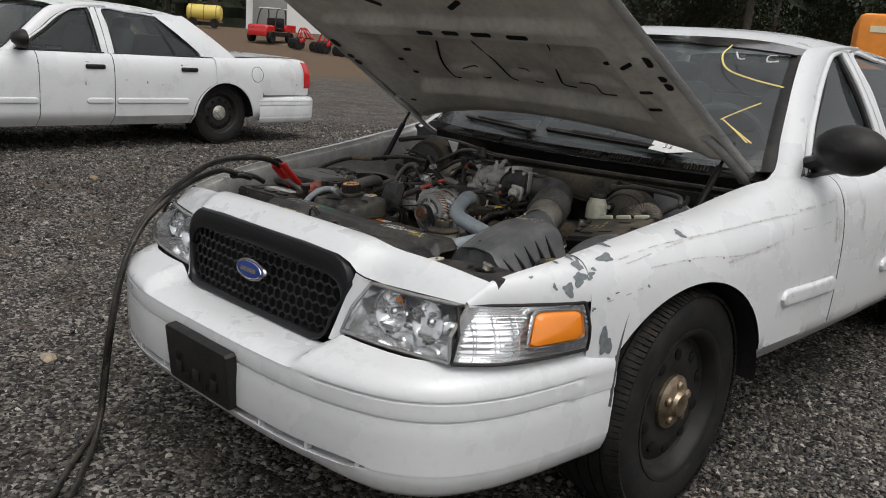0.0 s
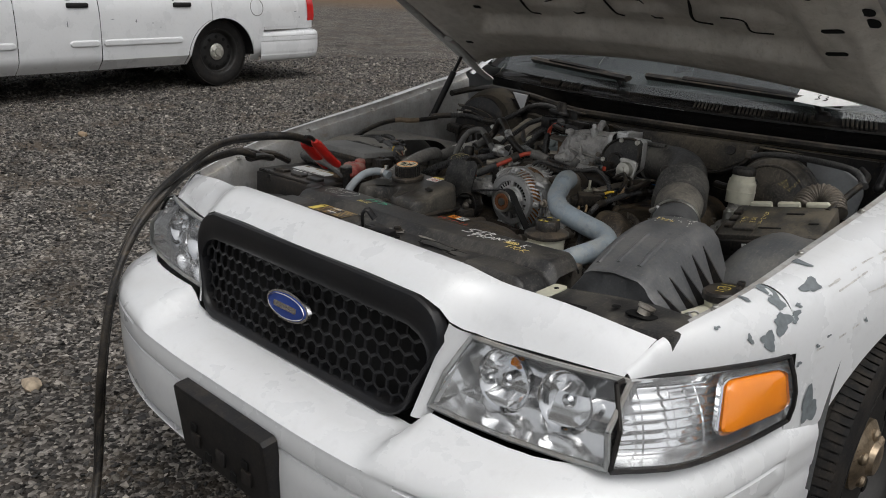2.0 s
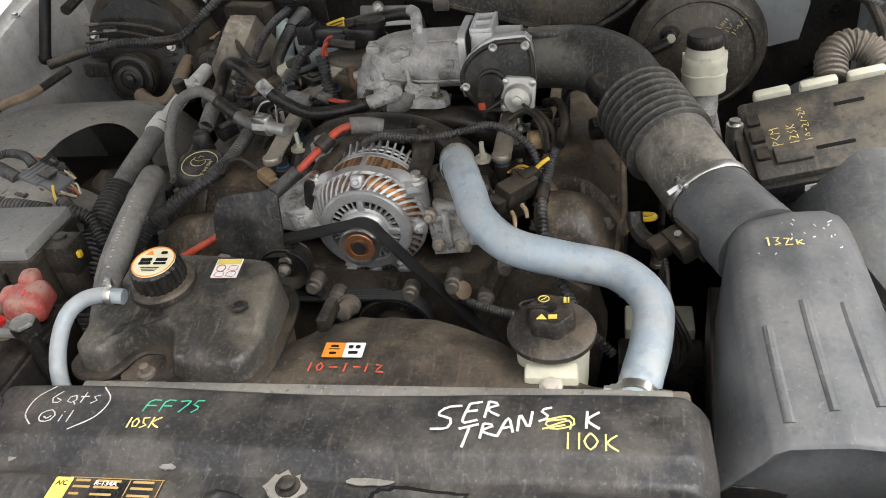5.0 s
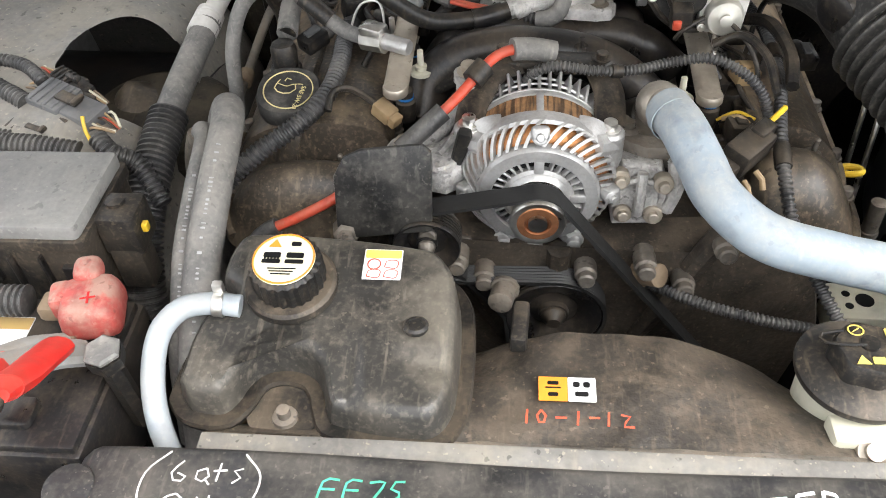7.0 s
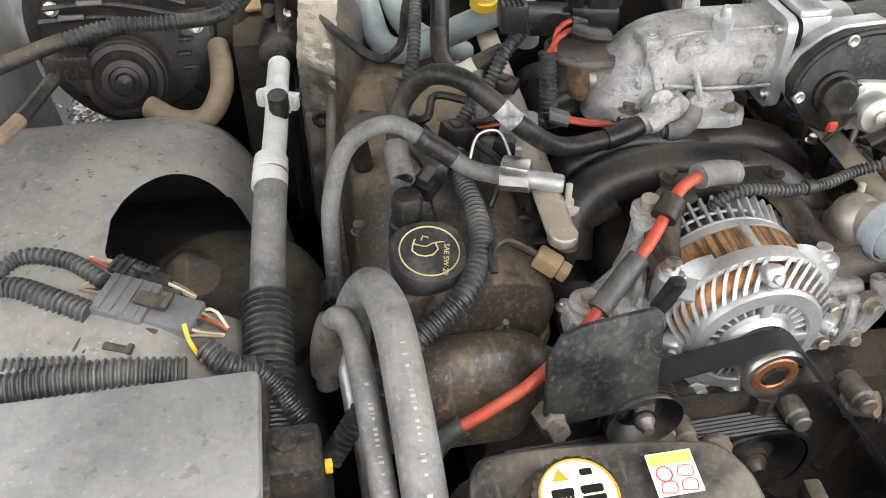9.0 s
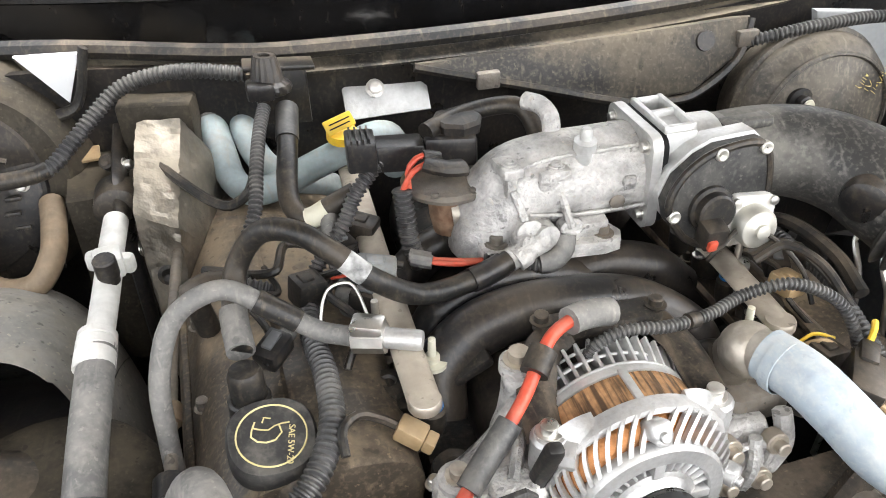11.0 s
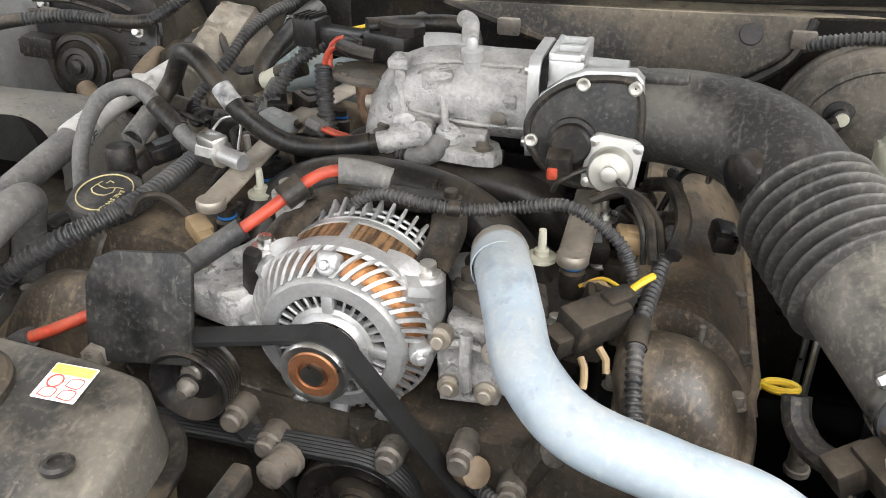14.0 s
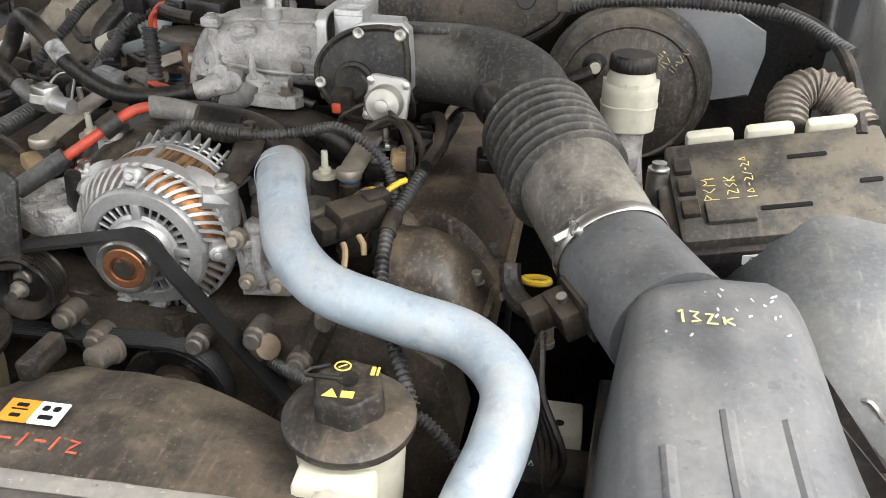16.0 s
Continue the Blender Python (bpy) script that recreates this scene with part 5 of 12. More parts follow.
    bm = B()
    for a, b in (((0.016, 0.0), (0.020, 0.985)), ((0.984, 0.0), (0.980, 0.985)), ((0.02, 0.985), (0.98, 0.985))):
        tube(bm, [screen(lerp(a[0], b[0], k / 8), lerp(a[1], b[1], k / 8), 0.001) for k in range(9)], 0.024, seg=6, ry=0.004, step=0.03)
    part("windscreen_seal", bm, "rubber_trim", ws)
    bm = B()
    surf(bm, lambda u, v: V((lerp(-1, 1, u) * lerp(0.74, 0.60, v), lerp(4.12, 3.62, v), lerp(1.0, 1.37, v) + 0.02 * math.sin(math.pi * v))), 10, 6)
    part("rear_window", bm, "glass", car)
    bm = B()
    surf(bm, lambda u, v: V((lerp(-1, 1, u) * lerp(smooth_table(4.12, X_TOP), smooth_table(5.20, X_TOP), v), lerp(4.10, 5.22, v), smooth_table(lerp(4.10, 5.20, v), Z_TOP) + 0.012 + 0.03 * (1 - lerp(-1, 1, u) ** 2) * (1 - v * 0.6))), 16, 12)
    surf(bm, lambda u, v: V((lerp(-1, 1, u) * 0.71, 5.22 + 0.02 * math.sin(math.pi * v), lerp(1.0, 0.58, v))), 8, 6)
    part("boot_lid", bm, "paint", car)
    bm = B()
    surf(bm, lambda u, v: V((lerp(-0.8, 0.8, u), lerp(1.45, 5.0, v), 0.335)), 4, 4)
    part("underbody", bm, "ink", car)
    # cabin
    cab = part("dashboard", surf(B(), lambda u, v: V((lerp(-0.72, 0.72, u), lerp(1.62, 2.1, v), 0.97 + 0.02 * math.sin(math.pi * v) - 0.16 * max(0, v - 0.7))), 8, 10, 0.02), "interior", car)
    for x in (-0.38, 0.38):
        bm = B()
        box(bm, (x, 2.62, 0.62), (0.5, 0.52, 0.22), bevel=0.06)
        box(bm, (x, 2.92, 0.95), (0.48, 0.16, 0.60), (-14, 0, 0), bevel=0.06)
        box(bm, (x, 3.02, 1.26), (0.26, 0.10, 0.16), (-10, 0, 0), bevel=0.04)
        part("front_seat", bm, "interior", car)
    bm = B()
    box(bm, (0, 3.75, 0.9), (1.3, 0.2, 0.55), (-18, 0, 0), bevel=0.06)
    part("rear_seat", bm, "interior", car)
    bm = B()
    ring = [V((0.38 + 0.19 * math.cos(a), 2.12 - 0.07 * math.sin(a), 1.0 + 0.17 * math.sin(a))) for a in (2 * math.pi * i / 20 for i in range(21))]
    tube(bm, ring, 0.015, seg=8, step=0.03)
    tube(bm, [(0.2, 2.12, 1.0), (0.38, 2.09, 0.98), (0.56, 2.12, 1.0)], 0.02, seg=8)
    part("steering_wheel", bm, "interior", car)
    # bonnet
    lid = None
    ang = radians(29.5) if opened else radians(-9.5)
    hy, hz = (1.49, 1.005) if opened else (1.49, 0.985)
    dv, nv_ = V((0, -math.cos(ang), math.sin(ang))), V((0, math.sin(ang), math.cos(ang)))

    def hood(u, v, off=0.0, flat=False):
        x = lerp(-1, 1, u)
        s0 = 0.19 * (1 - x * x)
        s1 = 1.235 - 0.10 * x * x
        s = lerp(s0, s1, v)
        hw, mid = lerp(0.77, 0.68, s / 1.2), (lerp(0.012, 0.03, s / 1.2) if opened else 0.0)
        crown = (0.058 if opened else 0.035) * (1 - x * x) - 0.02 * max(0, (abs(x) - 0.9) / 0.1) ** 2
        return V((mid + x * hw, hy, hz)) + dv * s + nv_ * (off + (0 if flat else crown + 0.02))
    bm = B()
    surf(bm, hood, 40, 40)
    lid = part("bonnet", bm, "paint", car, "raised bonnet with dusty grey stamped inner panel" if opened else "white bonnet")
    if opened:
        bm = B()

        def pocket(x, s):
            """Depth of the stamped inner panel below its outer skin."""
            h = 0.0
            e = min((0.72 - abs(x)) / 0.06, (s - 0.19 * (1 - (x / 0.75) ** 2)) / 0.05, (1.13 - s) / 0.05)
            h -= 0.012 * max(0, min(1, e))                       # rolled edge
            q = min((0.53 - abs(x - 0.03)) / 0.05, (s - (0.27 + 0.05 * (1 - (x / 0.6) ** 2))) / 0.05, (0.70 - s) / 0.04)
            h += 0.034 * max(0, min(1, q))                        # wide middle pan
            for c in (-0.24, 0.03, 0.29):
                w = min((s - 0.43) / 0.02, (0.68 - s) / 0.03, (x - c - 0.02 * (s - 0.4)) / 0.02, (c + 0.21 - x) / 0.05)
                h += 0.016 * max(0, min(1, w))
            q = min((0.62 - abs(x)) / 0.05, (s - 0.76) / 0.03, (1.04 - s) / 0.04)
            h += 0.026 * max(0, min(1, q))
            for rx in (-0.655, 0.655):
                h -= 0.008 * max(0, 1 - abs(x - rx) / 0.03)
            return h

        def under(u, v):
            x = lerp(-1, 1, u)
            p = hood(u, v, 0.0, True)
            s = (p - V((0, hy, hz))).dot(dv)
            return p + nv_ * pocket(p.x, s)
        surf(bm, under, 110, 90)
        inn = part("inner_panel", bm, "hood_in", lid, "dusty grey stamped inner panel with slots", angle=60)
        P_ = lambda x, s, d=-0.002: V((x, hy, hz)) + dv * s + nv_ * (pocket(x, s) + d)
        bm = B()
        for x, s, L, W, a in ((-0.357, 0.555, 0.04, 0.016, 10), (-0.456, 0.488, 0.045, 0.014, 0), (-0.454, 0.395, 0.045, 0.013, 0), (0.51, 0.564, 0.04, 0.016, 20), (0.612, 0.614, 0.07, 0.014, 35),
                              (0.61, 0.469, 0.05, 0.014, 10), (0.595, 0.366, 0.05, 0.014, 10), (0.682, 0.635, 0.032, 0.05, 0), (0.69, 0.545, 0.03, 0.028, 0), (0.692, 0.502, 0.03, 0.034, 0),
                              (-0.658, 0.635, 0.032, 0.05, 0), (-0.659, 0.545, 0.03, 0.028, 0), (-0.657, 0.502, 0.03, 0.034, 0),
                              (-0.1, 0.73, 0.07, 0.02, 0), (0.02, 0.735, 0.07, 0.02, 0), (0.15, 0.735, 0.08, 0.02, 0), (0.29, 0.73, 0.08, 0.02, 0), (0.112, 0.85, 0.08, 0.02, 30), (-0.25, 0.86, 0.07, 0.02, -30), (0.70, 0.204, 0.03, 0.012, 0), (-0.6, 0.21, 0.03, 0.012, 0)):
            m = plane_m(P_(x, s, -0.0015), V((math.cos(radians(a)), 0, 0)) + dv * math.sin(radians(a)), dv)
            bm = B()
            prism(bm, rounded(L, W, min(L, W) * 0.45, 4), -0.001, 0.001, m, 0)
            part("slot", bm, "ink", inn)
        bm = B()
        for ln in ([(-0.181, 0.60), (-0.238, 0.48), (-0.252, 0.385), (-0.221, 0.376)], [(-0.171, 0.437), (-0.103, 0.447), (-0.092, 0.397), (-0.059, 0.402)],
                   [(0.02, 0.64), (0.035, 0.518), (0.043, 0.413), (0.065, 0.401)], [(0.094, 0.458), (0.127, 0.451), (0.149, 0.406), (0.175, 0.404)],
                   [(0.315, 0.63), (0.276, 0.48), (0.26, 0.404), (0.304, 0.391)], [(0.334, 0.426), (0.386, 0.418), (0.391, 0.369), (0.443, 0.365)]):
            bm = B()
            tube(bm, [P_(x, s, 0.0) for x, s in ln], 0.004, seg=6, step=0.01, ry=0.002)
            part("sealer_bead", bm, "ink", inn)
        bm = B()
        for sx in (1, -1):
            bm = B()
            tube(bm, [hood(0.5 + 0.5 * sx, k / 8, -0.008) + V((-sx * 0.010, 0, 0)) for k in range(9)], 0.019, seg=8, ry=0.007, step=0.03)
            part("edge_flange", bm, "paint_in", lid)
        for sx in (1, -1):
            bm = B()
            a, b = (V((0.685, 1.34, 0.865)), V((0.70, 1.49, 1.075))) if sx > 0 else (V((-0.772, 1.315, 0.83)), V((-0.738, 1.425, 1.050)))
            lathe(bm, a, b - a, [(0.011, 0), (0.011, 0.17), (0.006, 0.172), (0.006, (b - a).length)], seg=12)
            for e in (a, b):
                bmesh.ops.create_uvsphere(bm, u_segments=10, v_segments=6, radius=0.013, matrix=Matrix.Translation(e))
            part("gas_strut", bm, "rubber_trim", car, "black gas strut")
            bm = B()
            tube(bm, [(sx * 0.73, 1.56, 0.95), (sx * 0.735, 1.50, 0.985), (sx * 0.715, 1.38, 1.06), (sx * 0.70, 1.30, 1.10)], 0.022, seg=8, ry=0.008)
            part("hinge", bm, "paint_in", car)
    # dents and scuffs on the parked car's doors
    for y, z, w, h in () if opened else ((2.30, 0.70, 0.012, 0.06), (2.33, 0.90, 0.05, 0.008), (2.95, 0.72, 0.016, 0.030), (2.72, 0.74, 0.035, 0.006), (3.12, 0.70, 0.016, 0.010), (3.36, 0.90, 0.030, 0.020), (3.20, 0.66, 0.020, 0.006), (4.42, 0.88, 0.025, 0.010), (4.92, 0.78, 0.05, 0.008), (4.98, 0.72, 0.035, 0.014)):
        bm = B()
        rk = random.Random(int(y * 100))
        ring_ = [side_point(y + w / 2 * math.cos(a) * rk.uniform(0.6, 1.1), z + h / 2 * math.sin(a) * rk.uniform(0.6, 1.1), 0.003) for a in (2 * math.pi * i / 12 for i in range(12))]
        bm.faces.new([bm.verts.new(p) for p in ring_])
        part("scuff", bm, "chip", car, "dark scuff in the white paint")
    return car, screen


main_car, SCREEN = sedan("sedan", "white four-door sedan with raised bonnet and chipped fender paint", True)
LOW[0] = 0.29
far_car, _ = sedan("sedan", "white four-door sedan with black steel wheels parked on gravel", False)
LOW[0] = 0.375
far_car.matrix_basis = Matrix.Translation((-6.91, -0.09, 0.052)) @ Matrix.Rotation(0.088, 4, "Z")


# ---- engine bay: the car's own sheet metal and plastic linings ----
def bay_shell():
    for sx in (1, -1):
        bm = B()

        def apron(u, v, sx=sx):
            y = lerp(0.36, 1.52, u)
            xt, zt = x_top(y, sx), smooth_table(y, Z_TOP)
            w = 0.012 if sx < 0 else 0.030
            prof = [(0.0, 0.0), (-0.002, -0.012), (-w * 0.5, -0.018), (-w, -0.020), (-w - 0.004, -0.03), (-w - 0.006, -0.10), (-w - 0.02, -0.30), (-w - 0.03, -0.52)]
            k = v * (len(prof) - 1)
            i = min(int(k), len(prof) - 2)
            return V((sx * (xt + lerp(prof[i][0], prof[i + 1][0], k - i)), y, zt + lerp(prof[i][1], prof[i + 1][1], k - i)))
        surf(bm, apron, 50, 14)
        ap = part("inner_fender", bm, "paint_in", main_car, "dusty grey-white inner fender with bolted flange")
        for y in (0.50, 0.78, 1.05, 1.32):
            bm = B()
            bolt(bm, V((sx * (x_top(y, sx) - (0.008 if sx < 0 else 0.02)), y, smooth_table(y, Z_TOP) - 0.0195)), (0, 0, 1), 0.006, 0.007)
            part("fender_bolt", bm, "steel", ap)
        # wheel house dome
        IN_BAY[0] = True
        bm = B()

        def dome(u, v, sx=sx):
            t = math.pi * lerp(-0.02, 1.02, u)
            x = lerp(0.845, 0.475, v)
            e = max(0.0, min(1.0, (0.64 - x) / 0.165))
            k = max(0.02, 1 - e**2.6) ** (1 / 2.6)
            ct, st = math.cos(t), max(0.0, math.sin(t))
            a = 0.31 if ct > 0 else 0.43
            return V((sx * x, 1.045 - a * math.copysign(abs(ct) ** 0.62, ct) * lerp(1, k, 0.8), 0.385 + 0.432 * st**0.60 * k))
        nu, nvv = 110, 64
        hole = lambda p: math.hypot((p.x + 0.583) / 0.076, (p.y - 1.070) / 0.100) if sx < 0 and p.z > 0.5 else 9
        g = [[bm.verts.new(dome(i / nu, j / nvv)) for j in range(nvv + 1)] for i in range(nu + 1)]
        for i in range(nu):
            for j in range(nvv):
                if hole((g[i][j].co + g[i + 1][j + 1].co) / 2) > 1:
                    bm.faces.new((g[i][j], g[i + 1][j], g[i + 1][j + 1], g[i][j + 1]))
        for vv in bm.verts:
            if vv.link_faces and vv.is_boundary and hole(vv.co) < 1.25:
                q = hole(vv.co)
                vv.co.x, vv.co.y = -0.583 + (vv.co.x + 0.583) / q, 1.070 + (vv.co.y - 1.070) / q
        bmesh.ops.delete(bm, geom=[vv for vv in bm.verts if not vv.link_faces], context="VERTS")
        part("wheel_house", bm, "liner" if sx < 0 else "liner_b", main_car, "dusty moulded wheel house liner" if sx < 0 else "grey moulded wheel house liner", angle=50)
        if sx < 0:
            bm = B()
            surf(bm, lambda u, v: V((-0.605 + 0.12 * math.cos(2 * math.pi * u) * v, 1.10 + 0.14 * math.sin(2 * math.pi * u) * v, 0.755 - 0.045 * v - 0.10 * (1 - math.cos(2 * math.pi * u + 0.6)) * v * 0.35)), 32, 8)
            part("suspension_cover", bm, "plastic_d", main_car, "dark rubber suspension flap")
        IN_BAY[0] = False
    bm = B()
    surf(bm, lambda u, v: V((lerp(-0.66, 0.66, u), lerp(0.30, 1.50, v), 0.30)), 2, 2, 0.01)
    part("splash_shield", bm, "ink", main_car)
    IN_BAY[0] = True
    bm = B()
    surf(bm, lambda u, v: V((lerp(-0.72, 0.72, u), 1.535 - 0.05 * math.sin(math.pi * u) + 0.03 * (1 - v), lerp(0.32, 0.945, v))), 20, 10, 0.01)
    part("firewall", bm, "plastic", main_car, "dark grimy firewall")
    # white bodywork beside the booster; its shade is in the grey colour
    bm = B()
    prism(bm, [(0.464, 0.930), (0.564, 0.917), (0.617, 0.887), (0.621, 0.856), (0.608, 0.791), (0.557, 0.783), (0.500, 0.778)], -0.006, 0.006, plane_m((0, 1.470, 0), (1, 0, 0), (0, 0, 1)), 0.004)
    part("dash_panel", bm, "dash", main_car, "white body panel beside the booster, coloured grey for shade")
    # cowl: dusty lip, seal, black top panel with louvres
    cy = lambda x: 1.475 + 0.13 * (x / 0.75) ** 2
    bm = B()
    surf(bm, lambda u, v: V((lerp(-0.72, 0.72, u), cy(lerp(-0.72, 0.72, u)) - 0.024 + 0.022 * v, 0.938 + 0.010 * v)), 40, 4, 0.004)
    part("cowl_lip", bm, "cowl_dust", main_car, "dusty tan cowl lip")
    bm = B()
    tube(bm, [(x, cy(x) - 0.01, 0.962) for x in (-0.74, -0.6, -0.4, -0.2, 0, 0.2, 0.4, 0.6, 0.74)], 0.012, seg=8, step=0.03)
    tube(bm, [(-0.74, cy(-0.74) - 0.01, 0.962), (-0.765, 1.50, 0.955), (-0.765, 1.40, 0.945)], 0.011, seg=8, step=0.02)
    part("cowl_seal", bm, "rubber", main_car, "black rubber bonnet seal")
    IN_BAY[0] = False
    bm = B()

    def cowl(u, v):
        x = lerp(-0.76, 0.76, u)
        return V((x, cy(x) + lerp(0.0, 0.10, v), lerp(0.955, 0.992, v) - 0.015 * math.sin(math.pi * v)))
    surf(bm, cowl, 40, 8, 0.005)
    surf(bm, lambda u, v: cowl(u, 0) + V((0, 0.006 + 0.02 * v, -0.002 - 0.09 * v)), 40, 3, 0.003)
    cw = part("cowl_panel", bm, "wet", main_car, "black plastic cowl panel with louvres")
    bm0 = B()
    box(bm0, (0, 0, 0), (0.006, 0.052, 0.008), (0, 0, 0), bevel=0.0015)
    lou = finish(bm0, "louvre", "plastic")
    for gx in (-0.50, -0.40, 0.10, 0.22, 0.34, 0.50):
        for i in range(8):
            x = gx + i * 0.011
            o = new("louvre", lou)
            o.parent = cw
            o.matrix_basis = pose(x, cy(x) + 0.048, 0.970, 18, 0, 20)
    for x0, x1 in ((-0.20, -0.66), (0.40, -0.18)):
        bm = B()
        p0 = V((x0 + 0.06, cy(x0) + 0.03, 0.985))
        a = SCREEN(0.5 + x0 / 1.6, 0.06, 0.022)
        b = SCREEN(0.5 + x1 / 1.6, 0.085, 0.022)
        tube(bm, [p0, (a + p0) / 2 + V((0, 0.0, 0.012)), a.lerp(b, 0.3), a.lerp(b, 0.6)], 0.014, seg=8, ry=0.008)
        lathe(bm, p0 - V((0, 0, 0.012)), (0, 0, 1), [(0.02, 0), (0.02, 0.016), (0.012, 0.024), (0, 0.025)], seg=16)
        wp = part("wiper", bm, "rubber_trim", main_car, "black wiper arm and blade")
        bm = B()
        tube(bm, [a.lerp(b, k / 4 + 0.06) + V((0, 0, -0.006)) for k in range(-1, 4)], 0.017, seg=6, ry=0.009)
        tube(bm, [a.lerp(b, k / 4 + 0.06) + V((0, -0.004, -0.014)) for k in range(-1, 4)], 0.004, seg=4)
        part("wiper_blade", bm, "rubber", wp)
    # dusty cover below the cowl lip
    IN_BAY[0] = True
    bm = B()
    m = plane_m((0.0, 1.435, 0.900), (1, 0, 0), (0, 0.35, 1))
    edge = [(-0.12, 0.040), (-0.08, 0.028), (0.03, -0.004), (0.139, -0.036), (0.20, -0.046), (0.25, -0.044), (0.315, -0.007), (0.335, 0.03), (0.34, 0.045)]
    dc = thing("cowl_drain_cover", (0.1, 1.44, 0.86), "dusty black plastic cover below the cowl lip", "cover")
    prism(bm, edge[::-1], -0.03, 0.018, m, 0.006)
    part("panel", bm, "cowl_dust", dc)
    bm = B()
    tube(bm, [m @ V((x, y - 0.004, 0.016)) for x, y in edge], 0.006, seg=6)
    part("edge_seal", bm, "rubber", dc)
    bm = B()
    lathe(bm, m @ V((0.27, 0.02, 0.018)), m.to_3x3() @ V((0, 0, 1)), [(0.014, 0), (0.013, 0.003), (0.008, 0.003), (0, 0.0035)], seg=20)
    part("plug", bm, "plastic", dc)
    for x in (-0.03, 0.33):
        bm = B()
        box(bm, m @ V((x, 0.01 + 0.02 * x, 0.020)), (0.03, 0.012, 0.022), bevel=0.003)
        part("clip", bm, "alu_d", dc)


bay_shell()


# ---- front of the bay: sight shield, radiator, shroud ----
def sight_shield():
    t = thing("sight_shield", (0, 0.45, 0.74), "black plastic radiator cover with pen notes and peeling tape", "cover")
    bm = B()

    def top(u, v):
        x = lerp(-0.460, 0.374, u)
        y = lerp(0.560, 0.345, v)
        # raised band with the notes, then a lower step to the front
        z = 0.771 + 0.004 * math.sin(u * 9)
        if v > 0.40:
            z -= 0.020 * min(1, (v - 0.40) / 0.10)
        if v > 0.55 and (u < 0.17 or 0.17 + 0.16 < u < 0.335 or u > 0.80):
            z += 0.010 * min(1, (v - 0.55) / 0.05)
        if v > 0.9:
            z -= 0.03 * (v - 0.9) / 0.1
        e = min(u, 1 - u)
        if e < 0.04:
            z -= 0.03 * (1 - e / 0.04) ** 2
        if v < 0.05:
            z -= 0.012 * (1 - v / 0.05) ** 2
        return V((x, y, z))
    surf(bm, top, 90, 44, 0.004)
    part("shield_panel", bm, "cover", t, angle=50)
    bm = B()
    for x, y in ((-0.445, 0.515), (0.325, 0.505)):
        bm = B()
        lathe(bm, (x, y, 0.770), (0, 0, 1), [(0.022, 0), (0.02, 0.004), (0.012, 0.006), (0, 0.006)], seg=24)
        part("dimple", bm, "cover", t)
    bm = B()
    lathe(bm, (-0.052, 0.436, 0.752), (0, 0, 1), [(0.013, 0), (0.013, 0.004), (0.009, 0.005), (0.009, 0.010), (0.006, 0.012), (0, 0.012)], seg=20)
    part("push_clip", bm, "rubber", t)
    rng = random.Random(9)
    for cx, cy_, w, h in ((-0.19, 0.452, 0.02, 0.009), (-0.42, 0.425, 0.03, 0.006), (-0.055, 0.436, 0.045, 0.04), (0.30, 0.41, 0.03, 0.02), (0.03, 0.447, 0.05, 0.012), (-0.38, 0.462, 0.012, 0.02)):
        o = [(cx + w * (0.7 + 0.5 * rng.random()) * math.cos(a) / 2, cy_ + h * (0.6 + 0.6 * rng.random()) * math.sin(a) / 2) for a in (2 * math.pi * i / 18 for i in range(18))]
        bm = B()
        prism(bm, o, 0.7525 if cy_ < 0.45 else 0.757, 0.7535 if cy_ < 0.45 else 0.7585, None, 0)
        part("glue_patch", bm, "liner", t)
    # old tape: greyed patches with a ragged dark rim
    for cx, cy_, w, h in ((0.085, 0.424, 0.105, 0.036), (0.165, 0.414, 0.075, 0.034), (-0.112, 0.404, 0.052, 0.040), (0.235, 0.402, 0.05, 0.02)):
        o = []
        for i in range(30):
            a = 2 * math.pi * i / 30
            q = 0.86 + 0.28 * rng.random()
            o.append((cx + w / 2 * q * math.copysign(abs(math.cos(a)) ** 0.6, math.cos(a)), cy_ + h / 2 * q * math.copysign(abs(math.sin(a)) ** 0.6, math.sin(a))))
        bm = B()
        prism(bm, o, 0.7520, 0.7527, None, 0)
        tr = part("tape_residue", bm, "ink", t)
        bm = B()
        prism(bm, [(cx + (x - cx) * (1 - 0.005 / w * 2), cy_ + (y - cy_) * (1 - 0.0045 / h * 2)) for x, y in o], 0.7527, 0.7532, None, 0)
        part("tape_film", bm, "cap_grey", tr)
    # yellow-headed data label
    bm = B()
    prism(bm, rounded(0.124, 0.052, 0.002, 3, -0.245, 0.405), 0.7615, 0.7625, None, 0)
    lb = part("data_label", bm, "plastic", t, "black and gold data label")
    bm = B()
    prism(bm, rounded(0.020, 0.050, 0.001, 2, -0.296, 0.405), 0.7626, 0.7630, None, 0)
    part("label_stripe", bm, "yellow", lb)
    bm = B()
    rng = random.Random(5)
    for k, y in enumerate((0.428, 0.420, 0.411, 0.402, 0.394, 0.386)):
        for x0, x1 in ((-0.282, -0.262), (-0.258, -0.226), (-0.216, -0.190)):
            w = (x1 - x0) * rng.uniform(0.55, 1.0)
            prism(bm, rounded(w, 0.0028, 0.0005, 1, x0 + w / 2, y - 0.001), 0.7626, 0.7630, None, 0)
    for x, y, w, h in ((-0.236, 0.4305, 0.108, 0.0008), (-0.236, 0.381, 0.108, 0.0008), (-0.220, 0.405, 0.0008, 0.05), (-0.184, 0.405, 0.0008, 0.05)):
        prism(bm, rounded(w, h, 0.0002, 1, x, y), 0.7626, 0.7630, None, 0)
    part("label_print", bm, "gold", lb)
